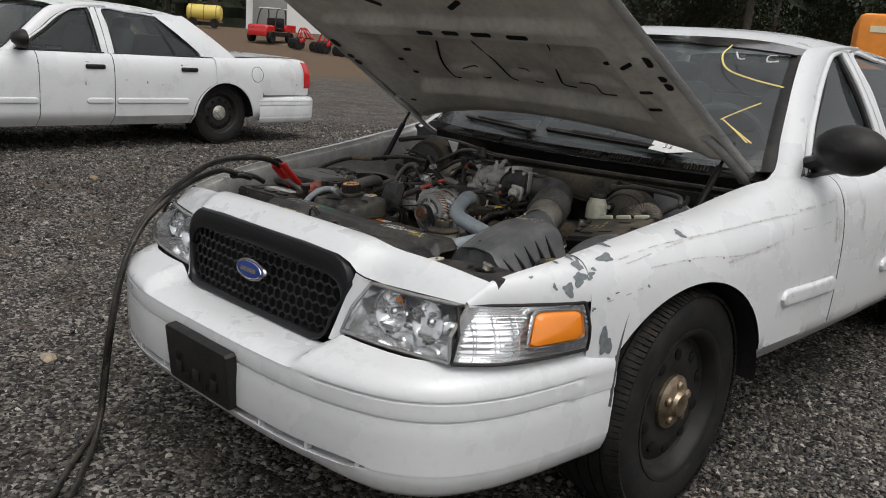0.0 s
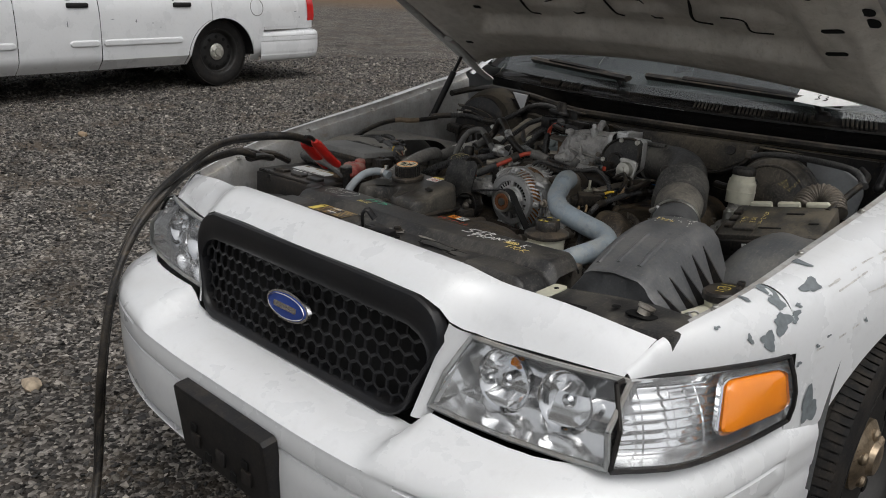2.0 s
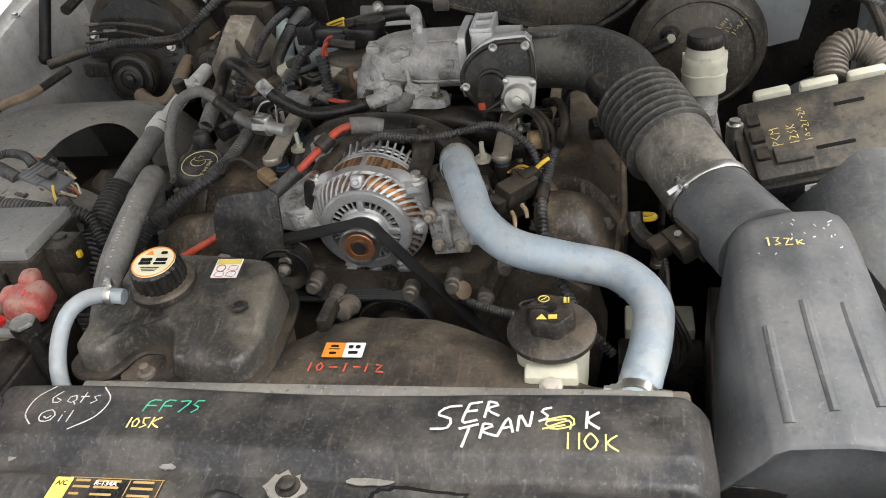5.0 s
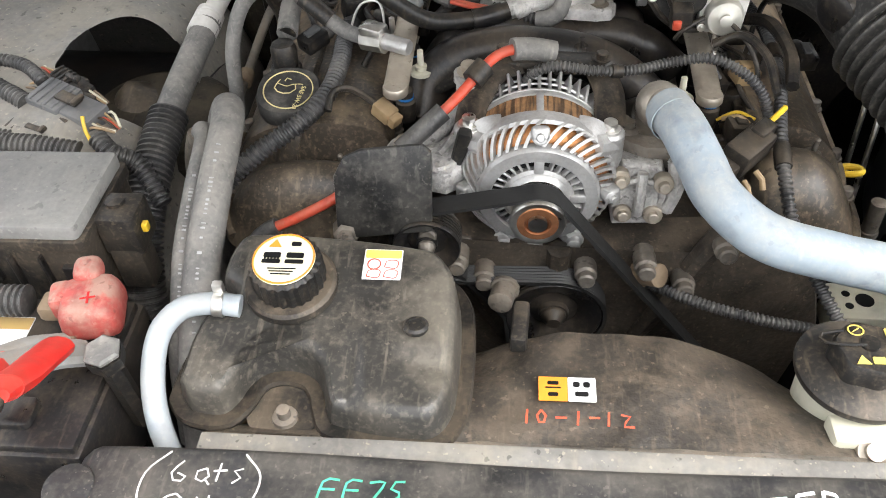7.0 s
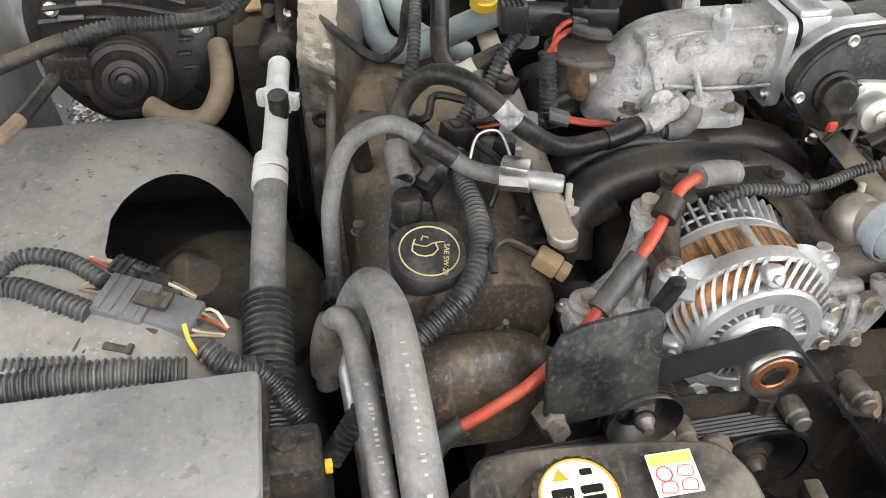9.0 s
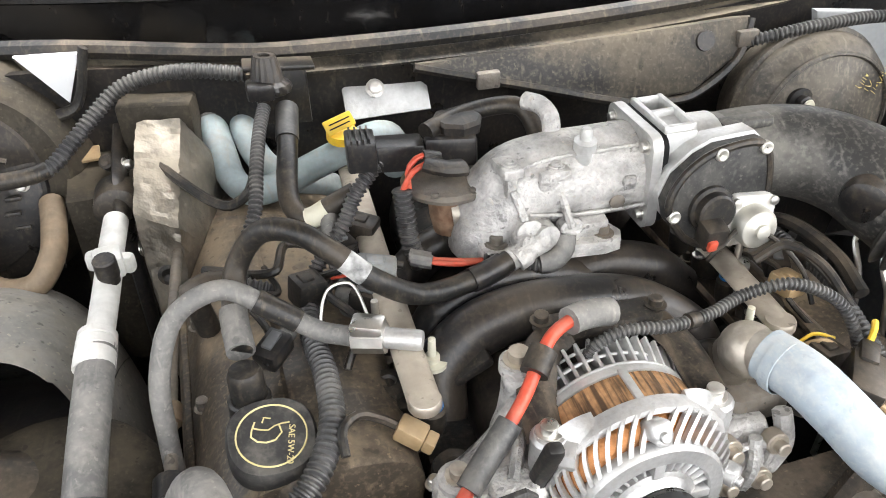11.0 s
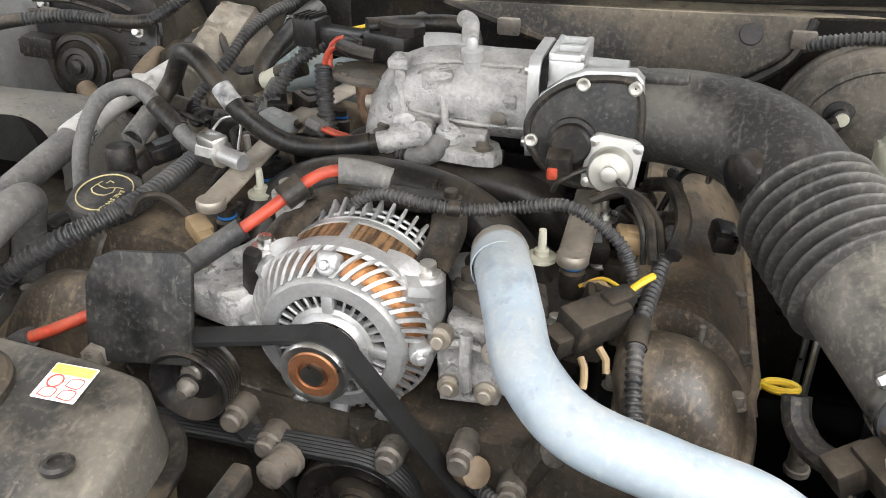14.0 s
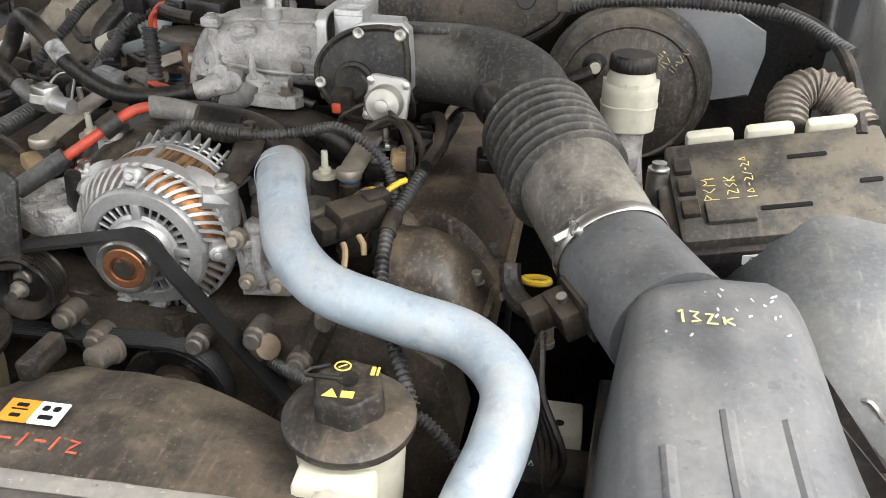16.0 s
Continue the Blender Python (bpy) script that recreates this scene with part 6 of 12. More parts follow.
    text_part("label_text", "R-134A", plane_m((-0.246, 0.4235, 0.7632), (1, 0, 0), (0, 1, 0)), 0.0085, "white", lb)
    text_part("label_text", "SAE J639", plane_m((-0.240, 0.3985, 0.7632), (1, 0, 0), (0, 1, 0)), 0.0085, "white", lb)
    text_part("label_text", "A/C", plane_m((-0.296, 0.422, 0.7633), (1, 0, 0), (0, 1, 0)), 0.008, "ink", lb)
    # pen notes
    P = lambda x, y: plane_m((x, y, 0.7752), (1, 0, 0), (0, 1, 0))
    bm = B()
    strokes(bm, [[(-0.378, 0.549), (-0.394, 0.53), (-0.394, 0.505), (-0.380, 0.49)], [(-0.316, 0.549), (-0.300, 0.53), (-0.305, 0.505), (-0.330, 0.484)],
                 [(-0.365, 0.541), (-0.373, 0.530), (-0.368, 0.522), (-0.360, 0.526), (-0.368, 0.530)],
                 [(-0.345, 0.535), (-0.353, 0.531), (-0.350, 0.523), (-0.342, 0.527), (-0.345, 0.535)], [(-0.345, 0.526), (-0.340, 0.521)],
                 [(-0.334, 0.540), (-0.335, 0.524)], [(-0.339, 0.533), (-0.328, 0.534)], [(-0.315, 0.536), (-0.322, 0.534), (-0.316, 0.528), (-0.322, 0.523)],
                 [(-0.364, 0.512), (-0.374, 0.507), (-0.372, 0.496), (-0.360, 0.495), (-0.356, 0.505), (-0.364, 0.512)], [(-0.369, 0.502), (-0.364, 0.499), (-0.360, 0.503)],
                 [(-0.347, 0.505), (-0.347, 0.495)], [(-0.337, 0.512), (-0.337, 0.495)], [(-0.347, 0.509), (-0.346, 0.510)]], Matrix.Translation((0.010, 0, 0.7757)), 0.0009)
    part("pen_note", bm, "pen_white", t)
    bm = B()
    S = [[(0.128, 0.532), (0.112, 0.529), (0.104, 0.519), (0.118, 0.513), (0.116, 0.501), (0.098, 0.499)], [(0.136, 0.535), (0.131, 0.509), (0.146, 0.513)], [(0.134, 0.524), (0.145, 0.526)], [(0.136, 0.535), (0.149, 0.538)],
         [(0.156, 0.539), (0.153, 0.516)], [(0.156, 0.539), (0.167, 0.535), (0.155, 0.528), (0.168, 0.519)],
         [(0.128, 0.500), (0.148, 0.507)], [(0.139, 0.503), (0.134, 0.476)], [(0.153, 0.508), (0.151, 0.488)], [(0.153, 0.508), (0.164, 0.506), (0.152, 0.498), (0.167, 0.492)],
         [(0.168, 0.491), (0.178, 0.516), (0.184, 0.497)], [(0.172, 0.502), (0.182, 0.505)], [(0.188, 0.499), (0.190, 0.521), (0.199, 0.505), (0.202, 0.526)], [(0.222, 0.532), (0.211, 0.528), (0.219, 0.519), (0.209, 0.513)],
         [(0.258, 0.528), (0.257, 0.505)], [(0.270, 0.527), (0.258, 0.516), (0.270, 0.505)]]
    strokes(bm, S, Matrix.Translation((-0.010, 0, 0.7757)), 0.0016)
    part("pen_note", bm, "pen_bold", t)
    bm = B()
    strokes(bm, [[(0.238, 0.499), (0.238, 0.478)], [(0.249, 0.499), (0.249, 0.478)], [(0.260, 0.499), (0.254, 0.489), (0.260, 0.478), (0.267, 0.489), (0.260, 0.499)], [(0.275, 0.498), (0.275, 0.477)], [(0.286, 0.497), (0.276, 0.487), (0.287, 0.477)],
                 [(0.215, 0.515), (0.240, 0.521), (0.244, 0.510), (0.222, 0.503), (0.215, 0.512), (0.236, 0.517)], [(0.218, 0.506), (0.240, 0.515), (0.240, 0.503)], [(0.212, 0.503), (0.235, 0.509)],
                 [(-0.241, 0.504), (-0.241, 0.489)], [(-0.234, 0.503), (-0.237, 0.496), (-0.233, 0.489), (-0.229, 0.496), (-0.234, 0.503)], [(-0.219, 0.504), (-0.226, 0.503), (-0.225, 0.497), (-0.219, 0.494), (-0.226, 0.489)], [(-0.214, 0.505), (-0.215, 0.489)], [(-0.205, 0.505), (-0.214, 0.497), (-0.204, 0.490)]], Matrix.Translation((-0.009, 0, 0.7757)), 0.0011)
    part("pen_note", bm, "pen_yellow", t)
    bm = B()
    strokes(bm, [[(-0.226, 0.530), (-0.238, 0.530), (-0.242, 0.513)], [(-0.240, 0.522), (-0.229, 0.522)], [(-0.208, 0.530), (-0.219, 0.530), (-0.222, 0.513)], [(-0.220, 0.522), (-0.210, 0.522)], [(-0.202, 0.529), (-0.190, 0.530), (-0.199, 0.513)], [(-0.174, 0.531), (-0.183, 0.530), (-0.184, 0.523), (-0.176, 0.521), (-0.184, 0.513)]], Matrix.Translation((0, 0, 0.7757)), 0.0011)
    part("pen_note", bm, "pen_green", t)
    # latch opening with its release
    bm = B()
    prism(bm, rounded(0.12, 0.05, 0.01, 4, -0.07, 0.385), 0.7515, 0.7535, None, 0)
    part("latch_opening", bm, "ink", t)
    bm = B()
    tube(bm, [(-0.115, 0.388, 0.752), (-0.11, 0.380, 0.79), (-0.10, 0.385, 0.80), (-0.085, 0.395, 0.78)], 0.008, seg=8, ry=0.004)
    box(bm, (-0.05, 0.385, 0.758), (0.06, 0.03, 0.016), (0, 0, 10))
    solo("bonnet_latch", bm, "rubber_trim", "black bonnet latch in the radiator cover", "latch")


sight_shield()


def core_support():
    """Shelves beside the shield."""
    t = thing("core_support", (0.5, 0.4, 0.74), "dusty black core support shelf with slot and hole", "support")
    bm = B()
    o = [(0.355, 0.345), (0.690, 0.372), (0.690, 0.43), (0.66, 0.50), (0.585, 0.505), (0.52, 0.47), (0.43, 0.455), (0.36, 0.46)]
    prism(bm, o, 0.70, 0.757, None, 0.008)
    part("shelf", bm, "cover", t)
    bm = B()
    prism(bm, rounded(0.035, 0.075, 0.01, 4, 0.388, 0.425), 0.7565, 0.7600, None, 0)
    tab = part("mounting_tab", bm, "milky", t, "cream painted mounting tab")
    bm = B()
    lathe(bm, (0.389, 0.440, 0.7601), (0, 0, 1), [(0.006, 0), (0.006, 0.0006), (0, 0.0006)], seg=16)
    part("hole", bm, "ink", tab)
    bm = B()
    prism(bm, rounded(0.10, 0.02, 0.008, 4, 0.455, 0.378), 0.7572, 0.7580, None, 0)
    lathe(bm, (0.545, 0.425, 0.7572), (0, 0, 1), [(0.009, 0), (0.009, 0.0007), (0, 0.0007)], seg=16)
    prism(bm, rounded(0.055, 0.035, 0.012, 4, 0.60, 0.42), 0.7572, 0.7580, None, 0)
    part("slot", bm, "ink", t)
    bm = B()
    lathe(bm, (0.60, 0.425, 0.757), (0.2, 0.3, 1), [(0.012, 0), (0.012, 0.01), (0.016, 0.012), (0.016, 0.018), (0, 0.02)], seg=12)
    part("adjuster", bm, "nickel", t)
    t = thing("core_support", (-0.58, 0.45, 0.74), "dusty black core support shelf beside the battery", "support")
    bm = B()
    prism(bm, [(-0.695, 0.372), (-0.47, 0.352), (-0.475, 0.53), (-0.60, 0.53), (-0.69, 0.46)], 0.69, 0.742, None, 0.008)
    part("shelf", bm, "cover", t)
    bm = B()
    prism(bm, [(-0.64, 0.40), (-0.53, 0.395), (-0.535, 0.425), (-0.63, 0.43)], 0.7425, 0.7435, None, 0)
    part("paper_strip", bm, "liner", t)


NUDGE[0] = V((0.009, -0.007, -0.022))
core_support()
NUDGE[0] = V((0, 0, 0))


def radiator():
    t = thing("radiator", (0, 0.58, 0.3), "aluminium radiator with top seam behind the cover", "radiator")
    bm = B()
    box(bm, (0, 0.575, 0.53), (0.72, 0.045, 0.42), bevel=0.006)
    part("core", bm, "alu_d", t)
    bm = B()
    box(bm, (-0.01, 0.572, 0.746), (0.70, 0.022, 0.014), bevel=0.003)
    part("top_seam", bm, "liner", t)
    bm = B()
    for x in (-0.16, 0.0, 0.13):
        box(bm, (x, 0.563, 0.7535), (0.012, 0.006, 0.002), bevel=0.0)
    part("seam_notch", bm, "ink", t)
    t = thing("fan_shroud", (0, 0.65, 0.5), "dusty brown-black fan shroud with warning sticker", "shroud")
    bm = B()

    def sh(u, v):
        x = lerp(-0.36, 0.34, u)
        ring = 0.485 + math.sqrt(max(0.002, 0.26**2 - (x - 0.0) ** 2)) if abs(x) < 0.255 else 0.50
        y = lerp(0.588, 0.712 - 0.10 * max(0, abs(x) - 0.05) ** 1.2, v)
        z = lerp(0.744, min(0.742, ring), v**1.5) + 0.006 * math.sin(math.pi * v) + 0.003 * noise.noise(V((x * 30, y * 30, 0)))
        return V((x, y, z))
    surf(bm, sh, 70, 18)
    surf(bm, lambda u, v: sh(u, 1) + V((0, 0.004 * v, -0.05 * v)), 70, 2)
    part("shroud_panel", bm, "engine", t, angle=55)
    bm = B()
    box(bm, (-0.085, 0.715, 0.745), (0.016, 0.05, 0.022), (0, 0, -4), bevel=0.004)
    part("shroud_rib", bm, "plastic_d", t)
    bm = B()
    prism(bm, rounded(0.0255, 0.025, 0.001, 2, -0.0555, 0.639), 0.7535, 0.7545, pose(0, 0, 0, 0, 0, 0), 0)
    st = part("warning_sticker", bm, "orange", t, "orange and white warning sticker")
    bm = B()
    prism(bm, rounded(0.0245, 0.025, 0.001, 2, -0.0302, 0.639), 0.7535, 0.7545, None, 0)
    part("sticker_half", bm, "white", st)
    bm = B()
    for x, y, w, h in ((-0.0555, 0.645, 0.010, 0.004), (-0.0555, 0.640, 0.014, 0.0015), (-0.0555, 0.633, 0.009, 0.004), (-0.035, 0.644, 0.006, 0.006), (-0.026, 0.644, 0.006, 0.006), (-0.0305, 0.634, 0.012, 0.005)):
        prism(bm, rounded(w, h, min(w, h) * 0.3, 2, x, y), 0.7546, 0.7549, None, 0)
    part("sticker_print", bm, "ink", st)
    bm = B()
    strokes(bm, [[(-0.078, 0.617), (-0.079, 0.603)], [(-0.066, 0.617), (-0.070, 0.610), (-0.066, 0.603), (-0.062, 0.610), (-0.066, 0.617)], [(-0.054, 0.610), (-0.044, 0.610)], [(-0.034, 0.617), (-0.035, 0.603)], [(-0.025, 0.611), (-0.016, 0.611)],
                 [(-0.008, 0.617), (-0.009, 0.603)], [(0.002, 0.615), (0.010, 0.613), (0.003, 0.604), (0.013, 0.603)]], Matrix.Translation((0, 0, 0.7535)), 0.0011)
    part("pen_note", bm, "pen_red", t)
    bm = B()
    for i in range(7):
        a = 2 * math.pi * i / 7
        box(bm, (0.16 * math.cos(a), 0.665, 0.485 + 0.16 * math.sin(a)), (0.17, 0.008, 0.07), (30, -math.degrees(a), 0), bevel=0.002)
    lathe(bm, (0, 0.64, 0.485), (0, 1, 0), [(0.08, 0), (0.08, 0.06), (0, 0.06)], seg=24)
    solo("cooling_fan", bm, "plastic", "black plastic cooling fan inside its shroud", "fan")


radiator()


# ---- engine block, covers and intake ----
def engine_block():
    t = thing("engine", (-0.04, 1.0, 0.32), "grimy aluminium V8 engine with plastic intake runners", "engine")
    bm = B()
    box(bm, (-0.04, 1.12, 0.50), (0.36, 0.46, 0.36), bevel=0.03)
    part("block", bm, "engine", t)
    # front timing cover with its ribs
    bm = B()
    o = [(-0.30, 0.40), (0.24, 0.40), (0.27, 0.58), (0.25, 0.66), (0.19, 0.70), (0.08, 0.69), (-0.04, 0.68), (-0.14, 0.70), (-0.26, 0.73), (-0.32, 0.68), (-0.33, 0.58)]
    prism(bm, o, -0.03, 0.03, plane_m((0, 0.905, 0), (1, 0, 0), (0, 0, 1)), 0.012)
    for x0, z0, x1, z1 in ((-0.20, 0.74, -0.10, 0.55), (0.14, 0.74, 0.06, 0.55), (-0.04, 0.69, -0.04, 0.5)):
        tube(bm, [(x0, 0.873, z0), (x1, 0.873, z1)], 0.014, seg=8, step=0.05)
    tc = part("timing_cover", bm, "engine", t)
    for x, y, z in ((-0.155, 0.862, 0.685), (-0.125, 0.862, 0.66), (0.055, 0.862, 0.685), (0.10, 0.862, 0.66), (-0.01, 0.862, 0.67), (0.135, 0.86, 0.72), (-0.185, 0.862, 0.735)):
        bm = B()
        lathe(bm, (x, y, z), (0.0, -1, 0.12), [(0.013, -0.02), (0.013, 0.012), (0.010, 0.014), (0.010, 0.022), (0.008, 0.024), (0, 0.024)], seg=12)
        part("cover_bolt", bm, "alu_d", tc)
    # cam covers: long rounded lids that lean outwards, with a bulged front
    for nm, x0, x1, y0, lean in (("cam_cover", -0.425, -0.235, 0.868, -1), ("cam_cover", 0.158, 0.278, 0.880, 1)):
        bm = B()

        def cov(u, v, x0=x0, x1=x1, y0=y0, lean=lean):
            y = y0 + (1.47 - y0) * u**1.5
            a = math.pi * v
            cx, hw = (x0 + x1) / 2, (x1 - x0) / 2
            d = (y - y0) / (0.046 if lean < 0 else 0.060)
            dome = (0.094 if lean < 0 else 0.104) * math.sqrt(max(0.0, 1 - (1 - d) ** 2)) if d < 2 else 0.0
            ys = 0.948 if lean < 0 else 0.984
            k = max(0.0, min(1.0, (y - ys) / 0.016))
            lid = (0.116 if lean < 0 else 0.100) * k * k * (3 - 2 * k)
            shelf = 0.066 * max(0.0, min(1.0, (y - y0 - 0.03) / 0.02))
            f = math.sqrt(max(0.0, min(1.0, d * (2 - d)))) if d < 1 else 1.0
            w = 0.90 if (dome > lid and d < 2) else 1.0
            h = max(dome, lid, shelf) * max(0.0, math.sin(a)) ** ((0.40 if lean < 0 else 0.72) if lid >= dome else 0.6)
            x = cx - hw * w * (0.55 + 0.45 * f) * math.copysign(abs(math.cos(a)) ** 0.8, math.cos(a))
            return V((x + lean * 0.045 * (0.5 - h / 0.13), y, 0.680 + h))
        surf(bm, cov, 96, 30)
        cc = part(nm, bm, "valve", t, "dusty brown-black cam cover", angle=38)
        # stud with a long shank on the shelf before the lid
        bm = B()
        st = cov(0.26 if lean < 0 else 0.30, 0.62) + V((0, -0.004, -0.004))
        lathe(bm, st, (0, -0.2, 1), [(0.011, 0), (0.011, 0.006), (0.008, 0.008), (0.003, 0.009), (0.003, 0.030), (0, 0.031)], seg=14)
        part("cover_stud", bm, "alu_d", cc)
        # seam flange round the lid and a raised step along its top
        bm = B()
        for vv in (0.03, 0.97):
            tube(bm, [cov(0.06 + 0.9 * i / 20, vv) + V((0, 0, 0.002)) for i in range(21)], 0.007, seg=8, step=0.02)
        part("seam_flange", bm, "valve", cc)
        bm = B()
        tube(bm, [cov(0.26 + 0.6 * i / 12, 0.40) + V((0, 0, -0.004)) for i in range(13)], 0.016, seg=12, step=0.012, ry=0.008)
        part("raised_rib", bm, "valve", cc)
        for k in range(5):
            for sxx in (0.12, 0.88):
                bm = B()
                p = cov(0.2 + 0.17 * k, sxx)
                bolt(bm, p + V((0, 0, -0.004)), (0, 0, 1), 0.006, 0.012)
                part("cover_bolt", bm, "alu_d", cc)
    # valley and plenum below the runners
    bm = B()
    box(bm, (-0.045, 1.20, 0.735), (0.25, 0.48, 0.09), bevel=0.03, seg=3)
    pl = part("plenum", bm, "plastic", t, "black plastic intake plenum")
    for pts, r in (([(-0.205, 1.03, 0.755), (-0.195, 1.055, 0.79), (-0.15, 1.07, 0.818), (-0.075, 1.07, 0.828), (0.0, 1.065, 0.818), (0.055, 1.05, 0.785), (0.075, 1.045, 0.75)], 0.027),
                   ([(-0.20, 1.12, 0.76), (-0.17, 1.125, 0.80), (-0.11, 1.13, 0.822), (-0.04, 1.135, 0.81), (0.0, 1.14, 0.79)], 0.023),
                   ([(-0.09, 1.155, 0.78), (-0.05, 1.145, 0.80), (0.01, 1.145, 0.81), (0.06, 1.14, 0.80), (0.10, 1.14, 0.765)], 0.024),
                   ([(-0.20, 1.23, 0.76), (-0.15, 1.235, 0.805), (-0.08, 1.24, 0.81), (0.0, 1.24, 0.79)], 0.023),
                   ([(-0.09, 1.30, 0.78), (-0.02, 1.30, 0.81), (0.06, 1.30, 0.80), (0.10, 1.30, 0.76)], 0.023),
                   ([(0.015, 1.03, 0.75), (0.05, 0.985, 0.80), (0.06, 0.99, 0.785), (0.085, 1.02, 0.73)], 0.02)):
        bm = B()
        tube(bm, pts, r, seg=18, step=0.008)
        part("runner", bm, "plastic", pl)
    bm = B()
    box(bm, (-0.175, 1.048, 0.80), (0.05, 0.04, 0.012), (0, -30, 0), bevel=0.004)
    part("runner_flange", bm, "plastic_d", pl)


engine_block()


def alternator():
    c = V((-0.064, 0.0, 0.763))
    t = thing("alternator", (-0.064, 0.92, 0.68), "silver cast alternator with rusty laminations and copper windings", "alternator")
    ax = (0, 1, 0)
    at = lambda y: V((c.x, y, c.z))
    bm = B()
    lathe(bm, at(0.874), ax, [(0.030, -0.004), (0.034, 0.0), (0.035, 0.002), (0.039, 0.004), (0.039, 0.012), (0.03, 0.012)], seg=40, caps=False)
    lathe(bm, at(0.874), ax, [(0.0505, 0.012), (0.0505, 0.003), (0.052, 0.001), (0.064, 0.0025), (0.0665, 0.0055), (0.0675, 0.012), (0.066, 0.016)], seg=60, caps=False)
    lathe(bm, at(0.874), ax, [(0.0815, 0.027), (0.0855, 0.029), (0.0865, 0.033), (0.0865, 0.043), (0.083, 0.045)], seg=60, caps=False)
    fh = part("front_housing", bm, "alu_w", t)
    e0 = B()
    box(e0, (0, 0.8845, 0.0435), (0.0026, 0.012, 0.018), (0, 0, 16), bevel=0.0008)
    IN_BAY[0] = False
    spoke_me = finish(e0, "spoke", "alu_w")
    e0 = B()
    box(e0, (0, 0.8815, 0.0435), (0.0105, 0.013, 0.019), (0, 0, 0), bevel=0.002)
    web_me = finish(e0, "web", "alu_w")
    e0 = B()
    n_ = 7
    rows_ = []
    for i in range(n_ + 1):
        k = i / n_
        y_, r_, tw = 0.8805 + 0.026 * k, 0.0668 + 0.0178 * math.sin(k * math.pi / 2), 0.30 * (k - 0.3)
        q = Matrix.Rotation(tw, 3, "Y")
        rows_.append([e0.verts.new(q @ V((dx, y_ + dy, r_ + dz))) for dx, dy, dz in ((-0.0021, 0.0, 0.0012), (0.0021, 0.0, 0.0012), (0.0021, 0.004, -0.003), (-0.0021, 0.004, -0.003))])
    for p_, q_ in zip(rows_, rows_[1:]):
        for j in range(4):
            e0.faces.new((p_[j], p_[(j + 1) % 4], q_[(j + 1) % 4], q_[j]))
    e0.faces.new(rows_[0][::-1])
    e0.faces.new(rows_[-1])
    fin_me = finish(e0, "vane", "alu_w", 50)
    IN_BAY[0] = True

    def turned(name, me, a):
        o = new(name, me)
        o.parent = fh
        o.matrix_basis = seat_m(at(0.89)) @ Matrix.Translation(at(0)) @ Matrix.Rotation(a, 4, "Y")
    for i in range(32):
        if i % 8 in (0, 1):
            continue
        turned("spoke", spoke_me, 2 * math.pi * (i - 0.5) / 32)
    for i in range(4):
        turned("web", web_me, math.pi / 2 * i)
    for i in range(44):
        if i % 11:
            turned("vane", fin_me, 2 * math.pi * i / 44)
    for i in range(4):
        a = math.pi / 2 * i
        bm = B()
        e = Matrix.Translation(at(0)) @ Matrix.Rotation(a, 4, "Y")
        box(bm, (0, 0.892, 0.0755), (0.019, 0.028, 0.017), (-38, 0, 0), bevel=0.005, seg=3)
        lathe(bm, (0, 0.884, 0.0775), (0, -0.8, 0.45), [(0.0085, -0.008), (0.0085, 0.004), (0.007, 0.005), (0.0, 0.005)], seg=20)
        bolt(bm, (0, 0.8805, 0.0797), (0, -0.8, 0.45), 0.0045, 0.005)
        bmesh.ops.transform(bm, matrix=e, verts=bm.verts[:])
        part("boss", bm, "alu_w", fh)
    # solid wings of the casting that run up to the ears
    for a0, a1 in ((22, 62), (118, 158)):
        bm = B()

        def wing(u, v, a0=a0, a1=a1):
            a = radians(lerp(a0, a1, u))
            mid = math.sin(math.pi * u)
            r_ = lerp(0.0835, 0.088 + 0.008 * mid, v)
            return V((c.x + r_ * math.cos(a), lerp(0.9005, 0.922, v), c.z + r_ * math.sin(a)))
        surf(bm, wing, 14, 5, 0.005)
        part("casting_wing", bm, "alu_w", fh)
    bm = B()
    lathe(bm, at(0.884), ax, [(0.03, 0.004), (0.064, 0.004), (0.072, 0.008), (0.078, 0.018), (0.079, 0.03)], seg=48, caps=False)
    part("winding", bm, "copper", t, "copper windings behind the vents")
    bm = B()
    lathe(bm, at(0.883), ax, [(0.03, 0.001), (0.066, 0.003)], seg=32, caps=False)
    part("rotor_fan", bm, "ink", t)
    bm = B()
    lathe(bm, at(0.916), ax, [(0.078, 0), (0.082, 0.001), (0.082, 0.033), (0.078, 0.034)], seg=60, wave=(60, 0.004))
    part("stator", bm, "lam", t, "rust-brown stator laminations")
    bm = B()
    lathe(bm, at(0.950), ax, [(0.078, 0), (0.083, 0.001), (0.083, 0.008), (0.070, 0.020), (0.062, 0.045), (0.03, 0.05), (0, 0.05)], seg=48)
    box(bm, (c.x, 0.934, c.z + 0.082), (0.008, 0.04, 0.006), bevel=0.002)
    rh = part("rear_housing", bm, "alu", t)
    for i in range(17):
        a = radians(-64 + 8 * i)
        bm = B()
        box(bm, (0, 0.974, 0.071), (0.0034, 0.046, 0.022), (14, 0, 0), bevel=0.001)
        bmesh.ops.transform(bm, matrix=Matrix.Translation(at(0)) @ Matrix.Rotation(a, 4, "Y"), verts=bm.verts[:])
        part("fin", bm, "alu", rh)
